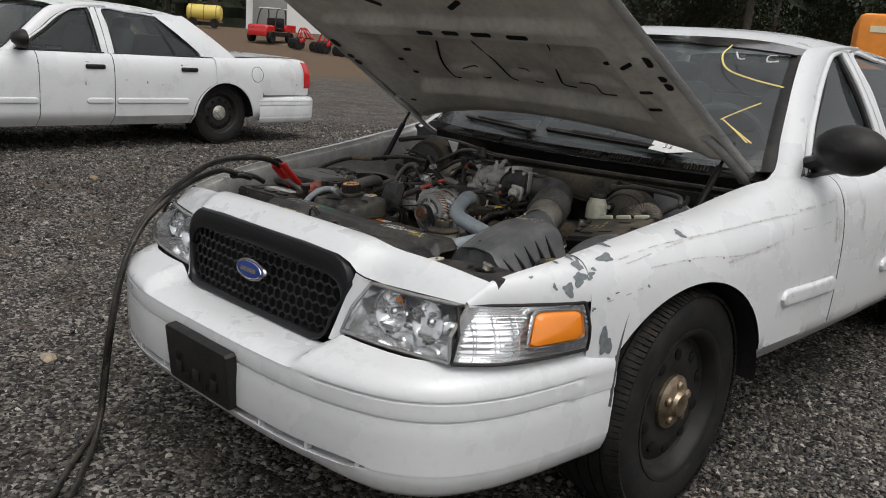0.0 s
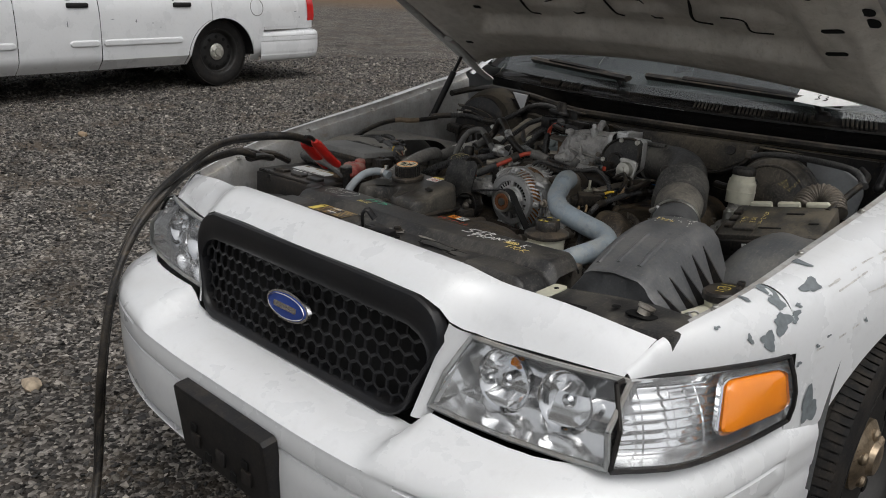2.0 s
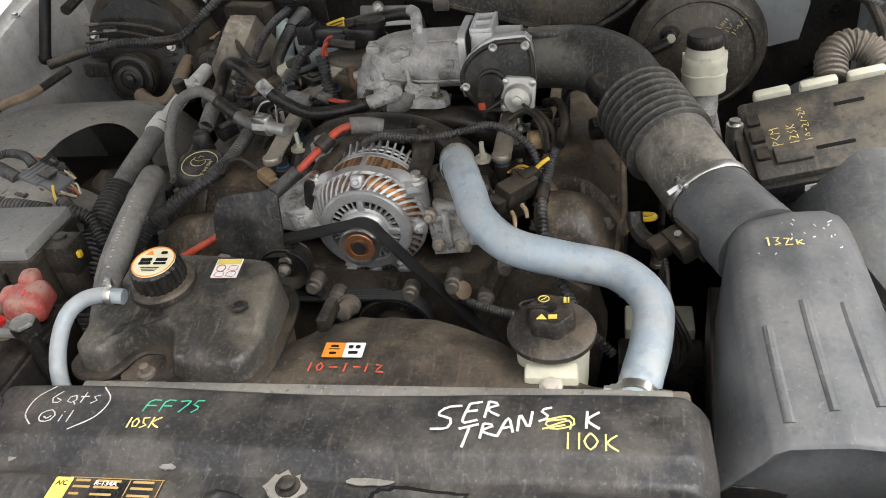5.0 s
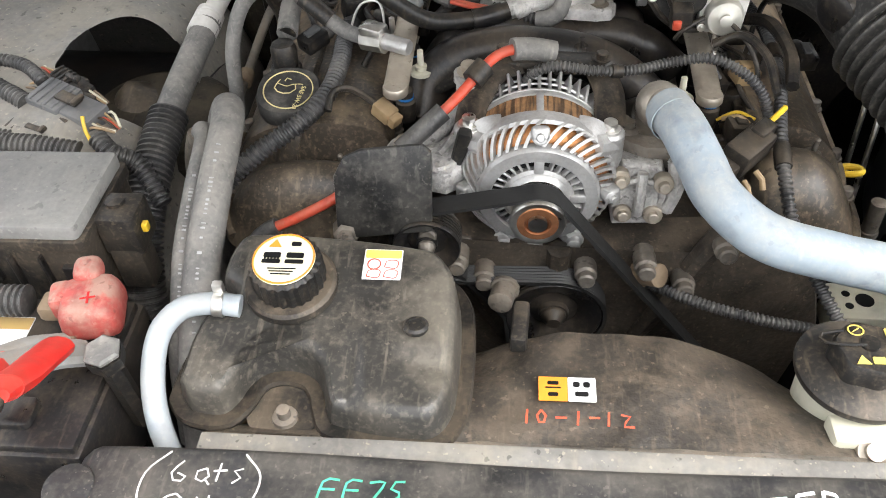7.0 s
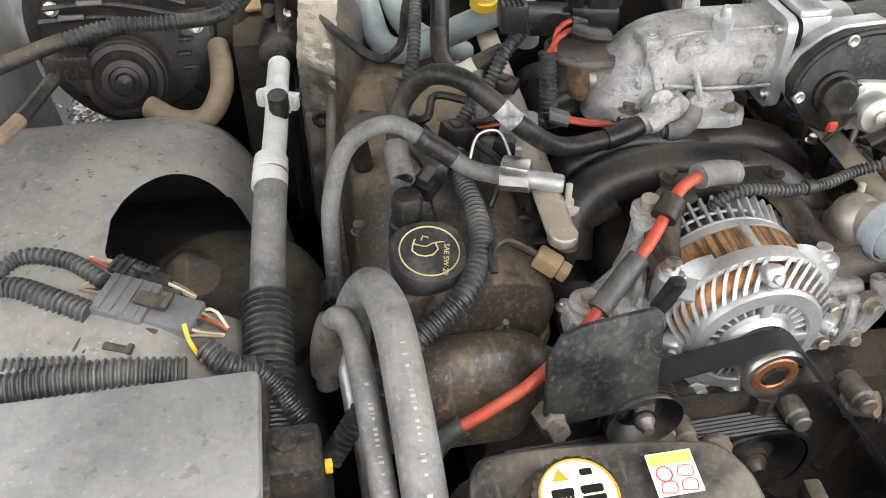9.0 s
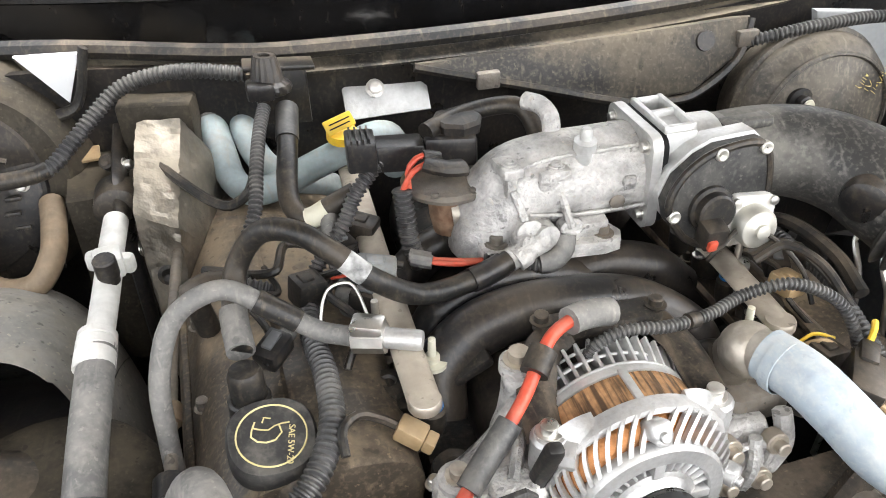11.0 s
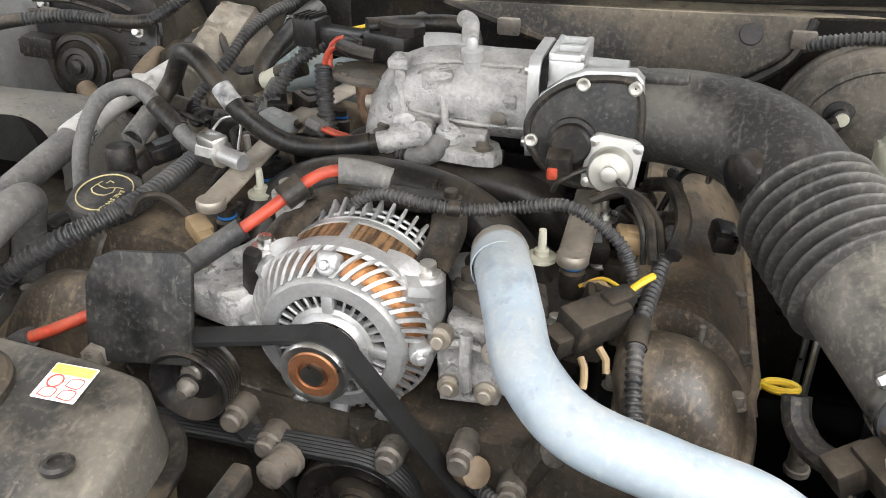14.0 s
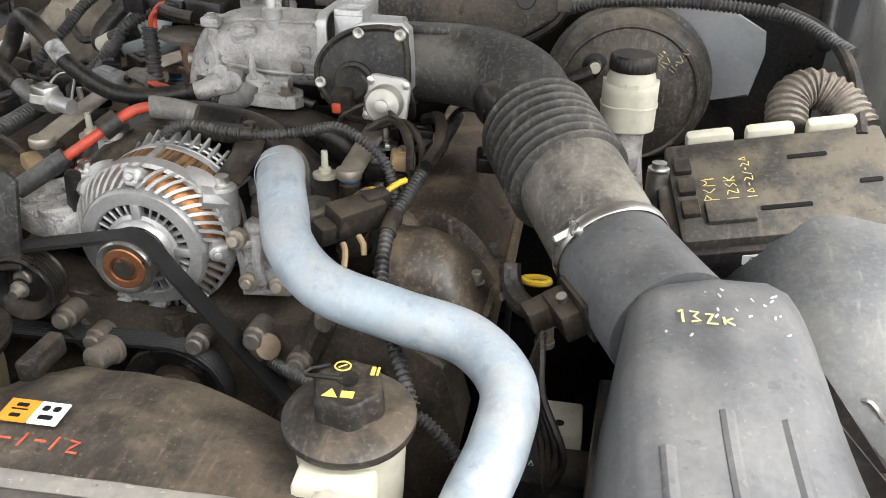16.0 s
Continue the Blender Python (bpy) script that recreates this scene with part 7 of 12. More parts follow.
    for y_, r_ in ((0.962, 0.0805), (0.978, 0.0775), (0.994, 0.0735)):
        bm = B()
        tube(bm, [V((c.x + r_ * math.sin(a), y_, c.z + r_ * math.cos(a))) for a in (radians(-64 + 8 * i) for i in range(17))], 0.0017, seg=6, step=0.006)
        part("fin_rib", bm, "alu", rh)
    # ears with their bolts
    for x, z, sx in ((-0.139, 0.826, -1), (0.011, 0.822, 1)):
        bm = B()
        tube(bm, [(c.x + sx * 0.055, 0.905, 0.815), (x, 0.922, z - 0.016)], 0.017, seg=10, ry=0.013)
        lathe(bm, (x, 0.922, z - 0.045), (0, 0, 1), [(0.014, 0), (0.016, 0.01), (0.016, 0.042), (0.013, 0.045), (0, 0.045)], seg=20)
        ear = part("mounting_ear", bm, "alu_w", t)
        bm = B()
        bolt(bm, (x, 0.924, z), (0, 0, 1), 0.0075, 0.009)
        part("ear_bolt", bm, "steel", ear)
    for x, z in ((-0.10, 0.69), (-0.02, 0.69)):
        bm = B()
        tube(bm, [(c.x + (x - c.x) * 0.6, 0.90, 0.71), (x, 0.90, z)], 0.016, seg=10)
        bolt(bm, (x, 0.888, z), (0, -1, 0), 0.008, 0.01)
        part("lower_lug", bm, "alu", t)
    # pulley
    bm = B()
    lathe(bm, at(0.836), ax, [(0.018, 0.008), (0.020, 0.002), (0.024, 0.0), (0.0285, 0.0), (0.030, 0.003), (0.030, 0.006), (0.0265, 0.008), (0.0265, 0.030), (0.030, 0.032), (0.028, 0.036), (0.01, 0.038)], seg=44)
    pu = part("pulley", bm, "steel", t)
    bm = B()
    lathe(bm, at(0.8345), ax, [(0.0135, 0.003), (0.0145, 0.001), (0.0215, 0.001), (0.0225, 0.004)], seg=40, caps=False)
    lathe(bm, at(0.836), ax, [(0.016, 0.004), (0.010, 0.005), (0.009, 0.012), (0, 0.012)], seg=32)
    part("bronze_ring", bm, "bronze", pu, "bronze-red clutch ring")
    bm = B()
    lathe(bm, at(0.8375), ax, [(0.010, -0.003), (0.010, 0.002), (0.007, 0.0), (0.007, 0.003), (0, 0.003)], seg=24)
    part("centre_nut", bm, "steel", pu)
    # black strap over the fins
    bm = B()
    for pts in ([(-0.139, 0.925, 0.815), (-0.135, 0.96, 0.825), (-0.115, 1.0, 0.838), (-0.09, 1.02, 0.838)], [(0.011, 0.93, 0.82), (0.013, 0.98, 0.828), (0.005, 1.02, 0.832)]):
        tube(bm, pts, 0.017, seg=8, ry=0.006)
    box(bm, (-0.05, 1.025, 0.838), (0.12, 0.03, 0.016), bevel=0.005)
    for p in ((-0.127, 0.990, 0.845), (-0.105, 1.028, 0.848), (0.006, 1.022, 0.846)):
        bolt(bm, p, (0, 0, 1), 0.007, 0.008)
    solo("alternator_bracket", bm, "plastic_d", "black bracket strapped over the alternator", "bracket")
    bm = B()
    box(bm, (-0.147, 0.908, 0.806), (0.016, 0.014, 0.055), (10, 12, 0), bevel=0.005)
    solo("cable_guide", bm, "rubber", "black plastic cable guide at the alternator ear", "clip")


NUDGE[0] = V((-0.004, 0.001, 0.0))
alternator()
NUDGE[0] = V((0, 0, 0))


def belt_drive():
    def pulley(nm, c, r, label, w=0.030, dish=0.6, material="plastic"):
        t = thing(nm, c - V((0, 0, r)), label, "pulley")
        prof = [(0.008, 0.004), (r * 0.30, 0.004), (r * 0.32, 0.010), (r * dish, 0.014), (r * (dish + 0.2), 0.004), (r * 0.97, 0.0)]
        n = 6
        for i in range(n):
            y = 0.002 + (w - 0.004) * i / n
            prof += [(r, y), (r, y + 0.0022), (r - 0.002, y + 0.003), (r - 0.002, y + 0.004)]
        prof += [(r, w), (0.01, w)]
        bm = B()
        lathe(bm, c, (0, 1, 0), prof, seg=56)
        part("wheel", bm, material, t)
        bm = B()
        lathe(bm, c + V((0, 0.012, 0)), (0, -1, 0), [(r * 0.26, 0), (r * 0.26, 0.012), (r * 0.18, 0.016), (r * 0.14, 0.022), (0, 0.022)], seg=24)
        part("hub", bm, "alu_d" if r < 0.05 else "rubber", t)
        return t
    pulley("idler_pulley", V((-0.186, 0.832, 0.728)), 0.037, "black ribbed idler pulley under the shield")
    pulley("water_pump_pulley", V((-0.043, 0.842, 0.606)), 0.057, "black dished water pump pulley", dish=0.5)
    pulley("idler_pulley", V((0.160, 0.842, 0.448)), 0.040, "small black idler pulley low on the engine")
    pulley("crank_pulley", V((-0.03, 0.842, 0.44)), 0.08, "large black crank pulley low on the engine")
    belt = thing("serpentine_belt", (-0.05, 0.85, 0.6), "black ribbed serpentine belt round the pulleys", "belt")
    yc = 0.8535
    ring = lambda cx, cz, r, a0, a1, n=12: [(cx + r * math.cos(radians(lerp(a0, a1, i / n))), yc, cz + r * math.sin(radians(lerp(a0, a1, i / n)))) for i in range(n + 1)]

    def run(pts, w=0.021, th=0.0042, rib=False):
        bm = B()
        n = len(pts)
        rows = []
        for i, p in enumerate(pts):
            tng = (V(pts[min(i + 1, n - 1)]) - V(pts[max(i - 1, 0)])).normalized()
            nn = V((-tng.z, 0, tng.x))
            k = 12 if rib else 2
            top = [V(p) + V((0, w * (j / k - 0.5), 0)) + nn * (th / 2 - (0.0014 if rib and j % 2 else 0)) for j in range(k + 1)]
            bot = [V(p) + V((0, w * (0.5 - j / 2), 0)) - nn * th / 2 for j in range(3)]
            rows.append([bm.verts.new(q) for q in top + bot])
        for a, b in zip(rows, rows[1:]):
            m = len(a)
            for j in range(m):
                bm.faces.new((a[j], a[(j + 1) % m], b[(j + 1) % m], b[j]))
        bm.faces.new(rows[0])
        bm.faces.new(rows[-1][::-1])
        return bm
    part("top_run", run(ring(-0.186, 0.728, 0.0395, 190, 108, 10) + ring(-0.068, 0.763, 0.0300, 112, 38, 14) + ring(0.160, 0.448, 0.043, 36, -60, 8), w=0.024), "belt", belt)
    part("pump_run", run(ring(-0.30, 0.624, 0.038, 96, 92, 2) + ring(-0.043, 0.606, 0.0600, 95, -40, 26), w=0.026, rib=True), "belt", belt)
    part("return_run", run(ring(-0.186, 0.728, 0.0395, 250, 300, 4) + [(-0.10, yc, 0.60), (-0.09, yc, 0.5)]), "belt", belt)
    # shield plate in front of the idler
    bm = B()
    ow = [(-0.052, -0.052), (0.044, -0.046), (0.050, 0.038), (0.042, 0.047), (-0.016, 0.046), (-0.034, 0.038), (-0.046, 0.018)]
    ow = [(x * 1.08, y * 1.08) for x, y in ow]
    m = plane_m((-0.229, 0.845, 0.796), (1, 0.02, 0.06), (0, 0.27, 1))
    prism(bm, ow, -0.0025, 0.0025, m, 0.002)
    for v in bm.verts:
        q = m.inverted() @ v.co
        v.co.y += 1.6 * (q.x * q.x)
    sh = solo("splash_flap", bm, "flap", "scuffed black rubber splash flap beside the alternator", "flap")
    bm = B()
    lathe(bm, (-0.272, 0.832, 0.745), (0.2, -1, 0.2), [(0.014, -0.02), (0.014, 0.0), (0.010, 0.002), (0.010, 0.012), (0, 0.013)], seg=6)
    solo("flap_bolt", bm, "alu_d", "dirty flange bolt at the splash flap", "bolt")


belt_drive()


def spline2(outline):
    """A closed, slightly rounded loop through a flat outline."""
    out = []
    n_ = len(outline)
    for i in range(n_ + 1):
        a, b, c = outline[(i - 1) % n_], outline[i % n_], outline[(i + 1) % n_]
        out.append((b[0] * 0.7 + (a[0] + c[0]) * 0.15, b[1] * 0.7 + (a[1] + c[1]) * 0.15))
    return out


def upper_intake():
    t = thing("throttle_elbow", (-0.03, 1.19, 0.84), "oxidised cast aluminium throttle elbow", "intake")
    bm = B()
    tube(bm, [(-0.095, 1.20, 0.835), (-0.092, 1.195, 0.865), (-0.072, 1.19, 0.892), (-0.035, 1.188, 0.900), (0.01, 1.188, 0.900), (0.05, 1.188, 0.900)], 0.047, seg=28, step=0.006, ry=0.044)
    lathe(bm, (-0.092, 1.195, 0.845), (0, 0, 1), [(0.052, -0.02), (0.05, 0.0), (0.046, 0.02)], seg=28)
    el = part("elbow", bm, "alu_o", t)
    for top, low in (((-0.092, 1.157, 0.934), (-0.078, 1.136, 0.866)), ((-0.044, 1.152, 0.928), (-0.034, 1.133, 0.864))):
        top, low = V(top), V(low)
        bm = B()
        box(bm, top + V((0, 0.008, -0.004)), (0.022, 0.034, 0.012), (0, 0, 6), bevel=0.003)
        box(bm, top + V((0.001, 0.006, -0.020)), (0.015, 0.024, 0.026), (0, 0, 6), bevel=0.004, taper=0.8)
        tube(bm, [top + V((0.002, -0.004, -0.024)), low + V((0, 0, 0.006))], 0.0042, seg=8, step=0.01)
        lathe(bm, low + V((0, 0.014, 0)), (0.1, -1, 0.1), [(0.0135, 0), (0.0135, 0.012), (0.011, 0.014), (0.0, 0.014)], seg=20)
        bolt(bm, top + V((0, 0.004, 0.002)), (0, 0, 1), 0.0055, 0.003)
        part("rib_post", bm, "alu_o", el)
    bm = B()
    lathe(bm, (-0.014, 1.160, 0.936), (0, -0.15, 1), [(0.009, -0.02), (0.009, 0.004), (0.0115, 0.006), (0.0115, 0.016), (0.006, 0.018), (0.006, 0.026), (0.004, 0.03), (0, 0.03)], seg=12)
    part("sensor_nipple", bm, "alu", el)
    bm = B()
    lathe(bm, (0.018, 1.146, 0.885), (0, -1, 0.1), [(0.008, 0), (0.008, 0.004), (0.005, 0.005), (0, 0.005)], seg=14)
    part("casting_plug", bm, "alu_d", el)
    bm = B()
    prism(bm, [(-0.125, 1.140), (-0.10, 1.132), (0.0, 1.124), (0.018, 1.128), (0.024, 1.142), (0.016, 1.165), (-0.02, 1.19), (-0.125, 1.20)], 0.838, 0.853, None, 0.003)
    part("mounting_foot", bm, "alu_o", el)
    for x, y in ((0.003, 1.140), (-0.108, 1.150)):
        bm = B()
        lathe(bm, (x, y, 0.852), (0, 0, 1), [(0.012, 0), (0.012, 0.0015), (0.0, 0.0015)], seg=18)
        bolt(bm, (x, y, 0.8535), (0, 0, 1), 0.007, 0.008)
        part("foot_bolt", bm, "alu_d", el)
    # parting line, pads and the pipe on top
    bm = B()
    tube(bm, [(-0.085, 1.165, 0.925), (-0.05, 1.160, 0.936), (0.0, 1.160, 0.937), (0.047, 1.160, 0.937)], 0.0022, seg=6, step=0.006)
    tube(bm, [(-0.075, 1.145, 0.885), (-0.03, 1.142, 0.880), (0.02, 1.142, 0.878), (0.047, 1.142, 0.878)], 0.0022, seg=6, step=0.006)
    part("parting_line", bm, "alu_o", el)
    for p, sz in (((-0.055, 1.150, 0.915), (0.020, 0.010, 0.030)), ((0.030, 1.144, 0.905), (0.014, 0.008, 0.016)), ((-0.012, 1.146, 0.862), (0.040, 0.020, 0.020))):
        bm = B()
        box(bm, p, sz, (10, 0, 0), bevel=0.004)
        part("pad", bm, "alu_o", el)
    bm = B()
    tube(bm, [(-0.030, 1.205, 0.935), (-0.030, 1.212, 0.955), (-0.034, 1.228, 0.962), (-0.045, 1.245, 0.962)], 0.0095, seg=14, step=0.004)
    part("vacuum_neck", bm, "alu_o", el)
    # port necks at the lower left
    bm = B()
    tube(bm, [(-0.085, 1.145, 0.862), (-0.083, 1.13, 0.862), (-0.085, 1.122, 0.858), (-0.098, 1.118, 0.852)], 0.012, seg=12)
    lathe(bm, (-0.062, 1.14, 0.866), (0.1, -1, 0), [(0.013, -0.01), (0.013, 0.012), (0.009, 0.014), (0, 0.014)], seg=16)
    lathe(bm, (-0.078, 1.142, 0.868), (0, -1, 0.2), [(0.015, -0.01), (0.015, 0.01), (0.010, 0.012), (0, 0.012)], seg=16)
    part("port", bm, "alu_o", el)
    # throttle body
    t = thing("throttle_valve", (0.10, 1.15, 0.84), "aluminium throttle body with black actuator cover", "throttle")
    bm = B()
    prism(bm, rounded(0.105, 0.105, 0.014, 4), -0.006, 0.006, plane_m((0.054, 1.188, 0.900), (0, 1, 0), (0, 0, 1)), 0.002)
    part("flange", bm, "alu", t)
    bm = B()
    prism(bm, rounded(0.10, 0.10, 0.014, 4), -0.003, 0.003, plane_m((0.0635, 1.188, 0.900), (0, 1, 0), (0, 0, 1)), 0.0)
    part("gasket", bm, "ink", t)
    bm = B()
    lathe(bm, (0.066, 1.188, 0.900), (1, 0, 0), [(0.05, 0), (0.050, 0.03), (0.044, 0.033), (0.043, 0.075), (0.0, 0.075)], seg=36)
    bd = part("bore", bm, "alu", t)
    for c_, z_ in [((0.083, y_, 0.946), (0.036, 0.007, 0.020)) for y_ in (1.153, 1.190, 1.223)] + [((x_, 1.188, 0.946), (0.006, 0.077, 0.022)) for x_ in (0.068, 0.098)] + [((0.083, 1.152, 0.925), (0.036, 0.010, 0.050))]:
        bm = B()
        box(bm, c_, z_, bevel=0.002)
        part("body_rib", bm, "alu", bd)
    for y in (1.150, 1.226):
        for z in (0.862, 0.938):
            bm = B()
            bolt(bm, (0.049, y, z), (-1, 0, 0), 0.0055, 0.006)
            part("flange_bolt", bm, "steel", t)
    bm = B()
    ow = [(-0.062, -0.018), (-0.066, 0.002), (-0.055, 0.026), (-0.032, 0.044), (-0.012, 0.052), (0.034, 0.054), (0.042, 0.046), (0.046, 0.0), (0.046, -0.022), (0.02, -0.052), (-0.016, -0.056), (-0.044, -0.042)]
    pm = plane_m((0.118, 1.112, 0.893), (1, 0, 0), (0, 0.10, 1))
    prism(bm, ow, -0.012, 0.006, pm, 0.003)
    ac = part("actuator_cover", bm, "flap", t, "black plastic actuator cover")
    bm = B()
    tube(bm, [pm @ V((x * 0.985, y * 0.985, 0.0045)) for x, y in spline2(ow)], 0.0042, seg=8, step=0.004)
    part("cover_rim", bm, "rubber", ac)
    bm = B()
    prism(bm, [(x, y + 0.004) for x, y in ow], -0.035, -0.0125, pm, 0.002)
    part("actuator_body", bm, "alu", t)
    bm = B()
    lathe(bm, pm @ V((-0.018, -0.010, 0.004)), pm.to_3x3() @ V((0, 0, 1)), [(0.025, 0), (0.024, 0.006), (0.020, 0.007), (0.0195, 0.016), (0.017, 0.018), (0, 0.018)], seg=36)
    part("cap", bm, "rubber", ac)
    for x, y in ((-0.012, 0.046), (0.036, 0.046), (-0.058, -0.012)):
        bm = B()
        lathe(bm, pm @ V((x, y, 0.003)), pm.to_3x3() @ V((0, 0, 1)), [(0.0066, 0), (0.0066, 0.006), (0.005, 0.007), (0.003, 0.0065), (0, 0.005)], seg=20)
        part("cover_screw", bm, "zinc", ac)
    bm = B()
    mm = plane_m((0.140, 1.098, 0.868), (1, 0, -0.12), (0, 0.10, 1))
    prism(bm, rounded(0.052, 0.054, 0.010, 4), -0.005, 0.004, mm, 0.002)
    mo = part("idle_motor", bm, "alu_m", t, "zinc-plated round motor on a square flange")
    bm = B()
    lathe(bm, mm @ V((0, -0.003, 0.003)), mm.to_3x3() @ V((0, 0, 1)), [(0.0215, 0), (0.0215, 0.014), (0.019, 0.018), (0.010, 0.019), (0.0075, 0.021), (0.0075, 0.025), (0.005, 0.026), (0.0, 0.026)], seg=40)
    part("motor_can", bm, "zinc", mo)
    for x, y in ((-0.020, 0.020), (0.021, 0.021), (-0.020, -0.021)):
        bm = B()
        lathe(bm, mm @ V((x, y, 0.003)), mm.to_3x3() @ V((0, 0, 1)), [(0.005, 0), (0.005, 0.004), (0, 0.005)], seg=14)
        part("flange_screw", bm, "steel", mo)
    bm = B()
    box(bm, (0.092, 1.084, 0.868), (0.024, 0.022, 0.026), (12, 0, 0), bevel=0.003)
    cn = part("motor_connector", bm, "rubber", t)
    bm = B()
    box(bm, (0.087, 1.074, 0.862), (0.010, 0.008, 0.012), (12, 0, 0), bevel=0.002)
    part("lock_tab", bm, "red", cn, "red lock tab")


upper_intake()


def air_intake():
    t = thing("intake_duct", (0.3, 1.02, 0.78), "dusty black rubber intake duct with bellows", "duct")
    bm = B()
    tube(bm, [(0.135, 1.188, 0.900), (0.19, 1.188, 0.902), (0.245, 1.172, 0.900), (0.285, 1.135, 0.892), (0.306, 1.09, 0.878), (0.318, 1.062, 0.869)], 0.047, seg=32, step=0.006, taper=0.055)
    box(bm, (0.17, 1.17, 0.948), (0.06, 0.02, 0.012), (0, 0, 0), bevel=0.004)
    part("elbow", bm, "duct", t)
    for x_, r_, w_, mm_, nm_ in ((0.112, 0.0475, 0.010, "rubber", "cuff_ring"), (0.124, 0.0490, 0.008, "alu_m", "clamp_band"), (0.134, 0.0500, 0.006, "duct", "cuff_ring"), (0.142, 0.0490, 0.006, "duct", "cuff_ring"), (0.152, 0.0500, 0.010, "rubber_g", "clamp_band")):
        bm = B()
        lathe(bm, (x_ - w_ / 2, 1.188, 0.900), (1, 0, 0), [(r_ - 0.006, 0), (r_, 0.001), (r_, w_ - 0.001), (r_ - 0.006, w_)], seg=44)
        part(nm_, bm, mm_, t)
    bm = B()
    ln_ = spline([(0.312, 1.074, 0.870), (0.332, 1.031, 0.857), (0.358, 0.976, 0.841)], 112)
    rows_ = []
    for i, p_ in enumerate(ln_):
        tg = (ln_[min(i + 1, 112)] - ln_[max(i - 1, 0)]).normalized()
        sd = tg.cross(V((0, 0, 1))).normalized()
        up_ = sd.cross(tg)
        r_ = 0.0525 + 0.0120 * math.sin(math.pi * i / 14) ** 2
        rows_.append([bm.verts.new(p_ + (sd * math.cos(a) + up_ * math.sin(a)) * r_) for a in (2 * math.pi * j / 48 for j in range(48))])
    for p_, q_ in zip(rows_, rows_[1:]):
        for j in range(48):
            bm.faces.new((p_[j], p_[(j + 1) % 48], q_[(j + 1) % 48], q_[j]))
    part("bellows", bm, "fold_rubber", t, "ribbed rubber bellows")
    bm = B()
    tube(bm, [(0.354, 0.988, 0.846), (0.380, 0.93, 0.830), (0.402, 0.882, 0.815)], 0.056, seg=36, step=0.006, taper=0.053)
    part("sleeve", bm, "bellows", t)
    bm = B()
    lathe(bm, (0.254, 1.072, 0.888), (-0.75, -0.6, -0.1), [(0.026, -0.02), (0.024, 0.0), (0.018, 0.004), (0, 0.004)], seg=24)
    part("blank_port", bm, "plastic", t)
    bm = B()
    axis = V((0.022, -0.048, -0.015)).normalized()
    lathe(bm, V((0.397, 0.893, 0.819)), axis, [(0.0555, 0), (0.0562, 0.001), (0.0562, 0.012), (0.0555, 0.013), (0.053, 0.0065)], seg=48, caps=False)
    cl = solo("hose_clamp", bm, "steel", "stainless worm-drive hose clamp on the duct", "clamp")
    bm = B()
    p = V((0.365, 0.868, 0.846))
    box(bm, p, (0.014, 0.026, 0.012), (0, 35, 20), bevel=0.003)
    lathe(bm, p + V((-0.012, -0.004, -0.008)), (-0.8, -0.2, -0.5), [(0.006, -0.01), (0.006, 0.006), (0.004, 0.008), (0, 0.008)], seg=6)
    part("clamp_screw", bm, "steel", cl)
    # air filter box
    t = thing("air_filter_box", (0.47, 0.65, 0.66), "grey-black moulded air filter box lid with ribs", "air box")
    bm = B()

    def lid(u, v):
        # u across from the steep inner side over the top to the sloping outer side, v from the rear neck to the front
        y = lerp(0.772 + 0.075 * u, 0.492, v)
        zt = smooth_table(v, [(0, 0.836), (0.10, 0.853), (0.35, 0.846), (0.7, 0.815), (1, 0.784)])
        lb, lt = smooth_table(v, [(0, 0.402), (1, 0.374)]), smooth_table(v, [(0, 0.420), (0.5, 0.414), (1, 0.424)])
        rt, rb = smooth_table(v, [(0, 0.530), (0.5, 0.540), (1, 0.560)]), smooth_table(v, [(0, 0.575), (1, 0.628)])
        pl_ = [(0.0, lb, 0.712), (0.20, lt - 0.008, zt - 0.022), (0.26, lt, zt - 0.010), (0.32, lt + 0.014, zt - 0.002), (0.46, (lt + rt) / 2, zt + 0.003),
               (0.60, rt - 0.014, zt - 0.002), (0.66, rt + 0.002, zt - 0.011), (0.72, rt + 0.012, zt - 0.024), (1.0, rb, 0.722)]
        for (u0, x0, z0), (u1, x1, z1) in zip(pl_, pl_[1:]):
            if u <= u1 + 1e-9:
                k = (u - u0) / (u1 - u0)
                x, z = lerp(x0, x1, k), lerp(z0, z1, k)
                break
        if v < 0.05:
            e = 1 - math.sqrt(1 - (1 - v / 0.05) ** 2)
            x, z = lerp(x, 0.465, 0.12 * e), lerp(z, 0.74, 0.22 * e)
        return V((x, y, z))
    surf(bm, lid, 50, 44)
    surf(bm, lambda u, v: lid(u, 0).lerp(V((0.475, 0.812, 0.76)), v), 50, 3)
    # front lip and the recessed upright face below it
    surf(bm, lambda u, v: lid(u, 1) + V((0, -0.010 * v, -0.010 * v)) if v < 0.5 else V((lerp(0.39, 0.60, u), 0.505, lerp(lid(u, 1).z - 0.012, 0.69, (v - 0.5) * 2))), 50, 6)
    ld = part("lid", bm, "plastic_g", t, angle=50)
    for k, (u, v0, v1) in enumerate(((0.33, 0.60, 0.93), (0.44, 0.52, 0.90), (0.55, 0.53, 0.88))):
        bm = B()
        tube(bm, [lid(u, lerp(v0, v1, i / 8)) + V((0, 0, -0.003)) for i in range(9)], 0.006, seg=10, step=0.006, ry=0.006)
        part("lid_rib", bm, "plastic_g", ld)
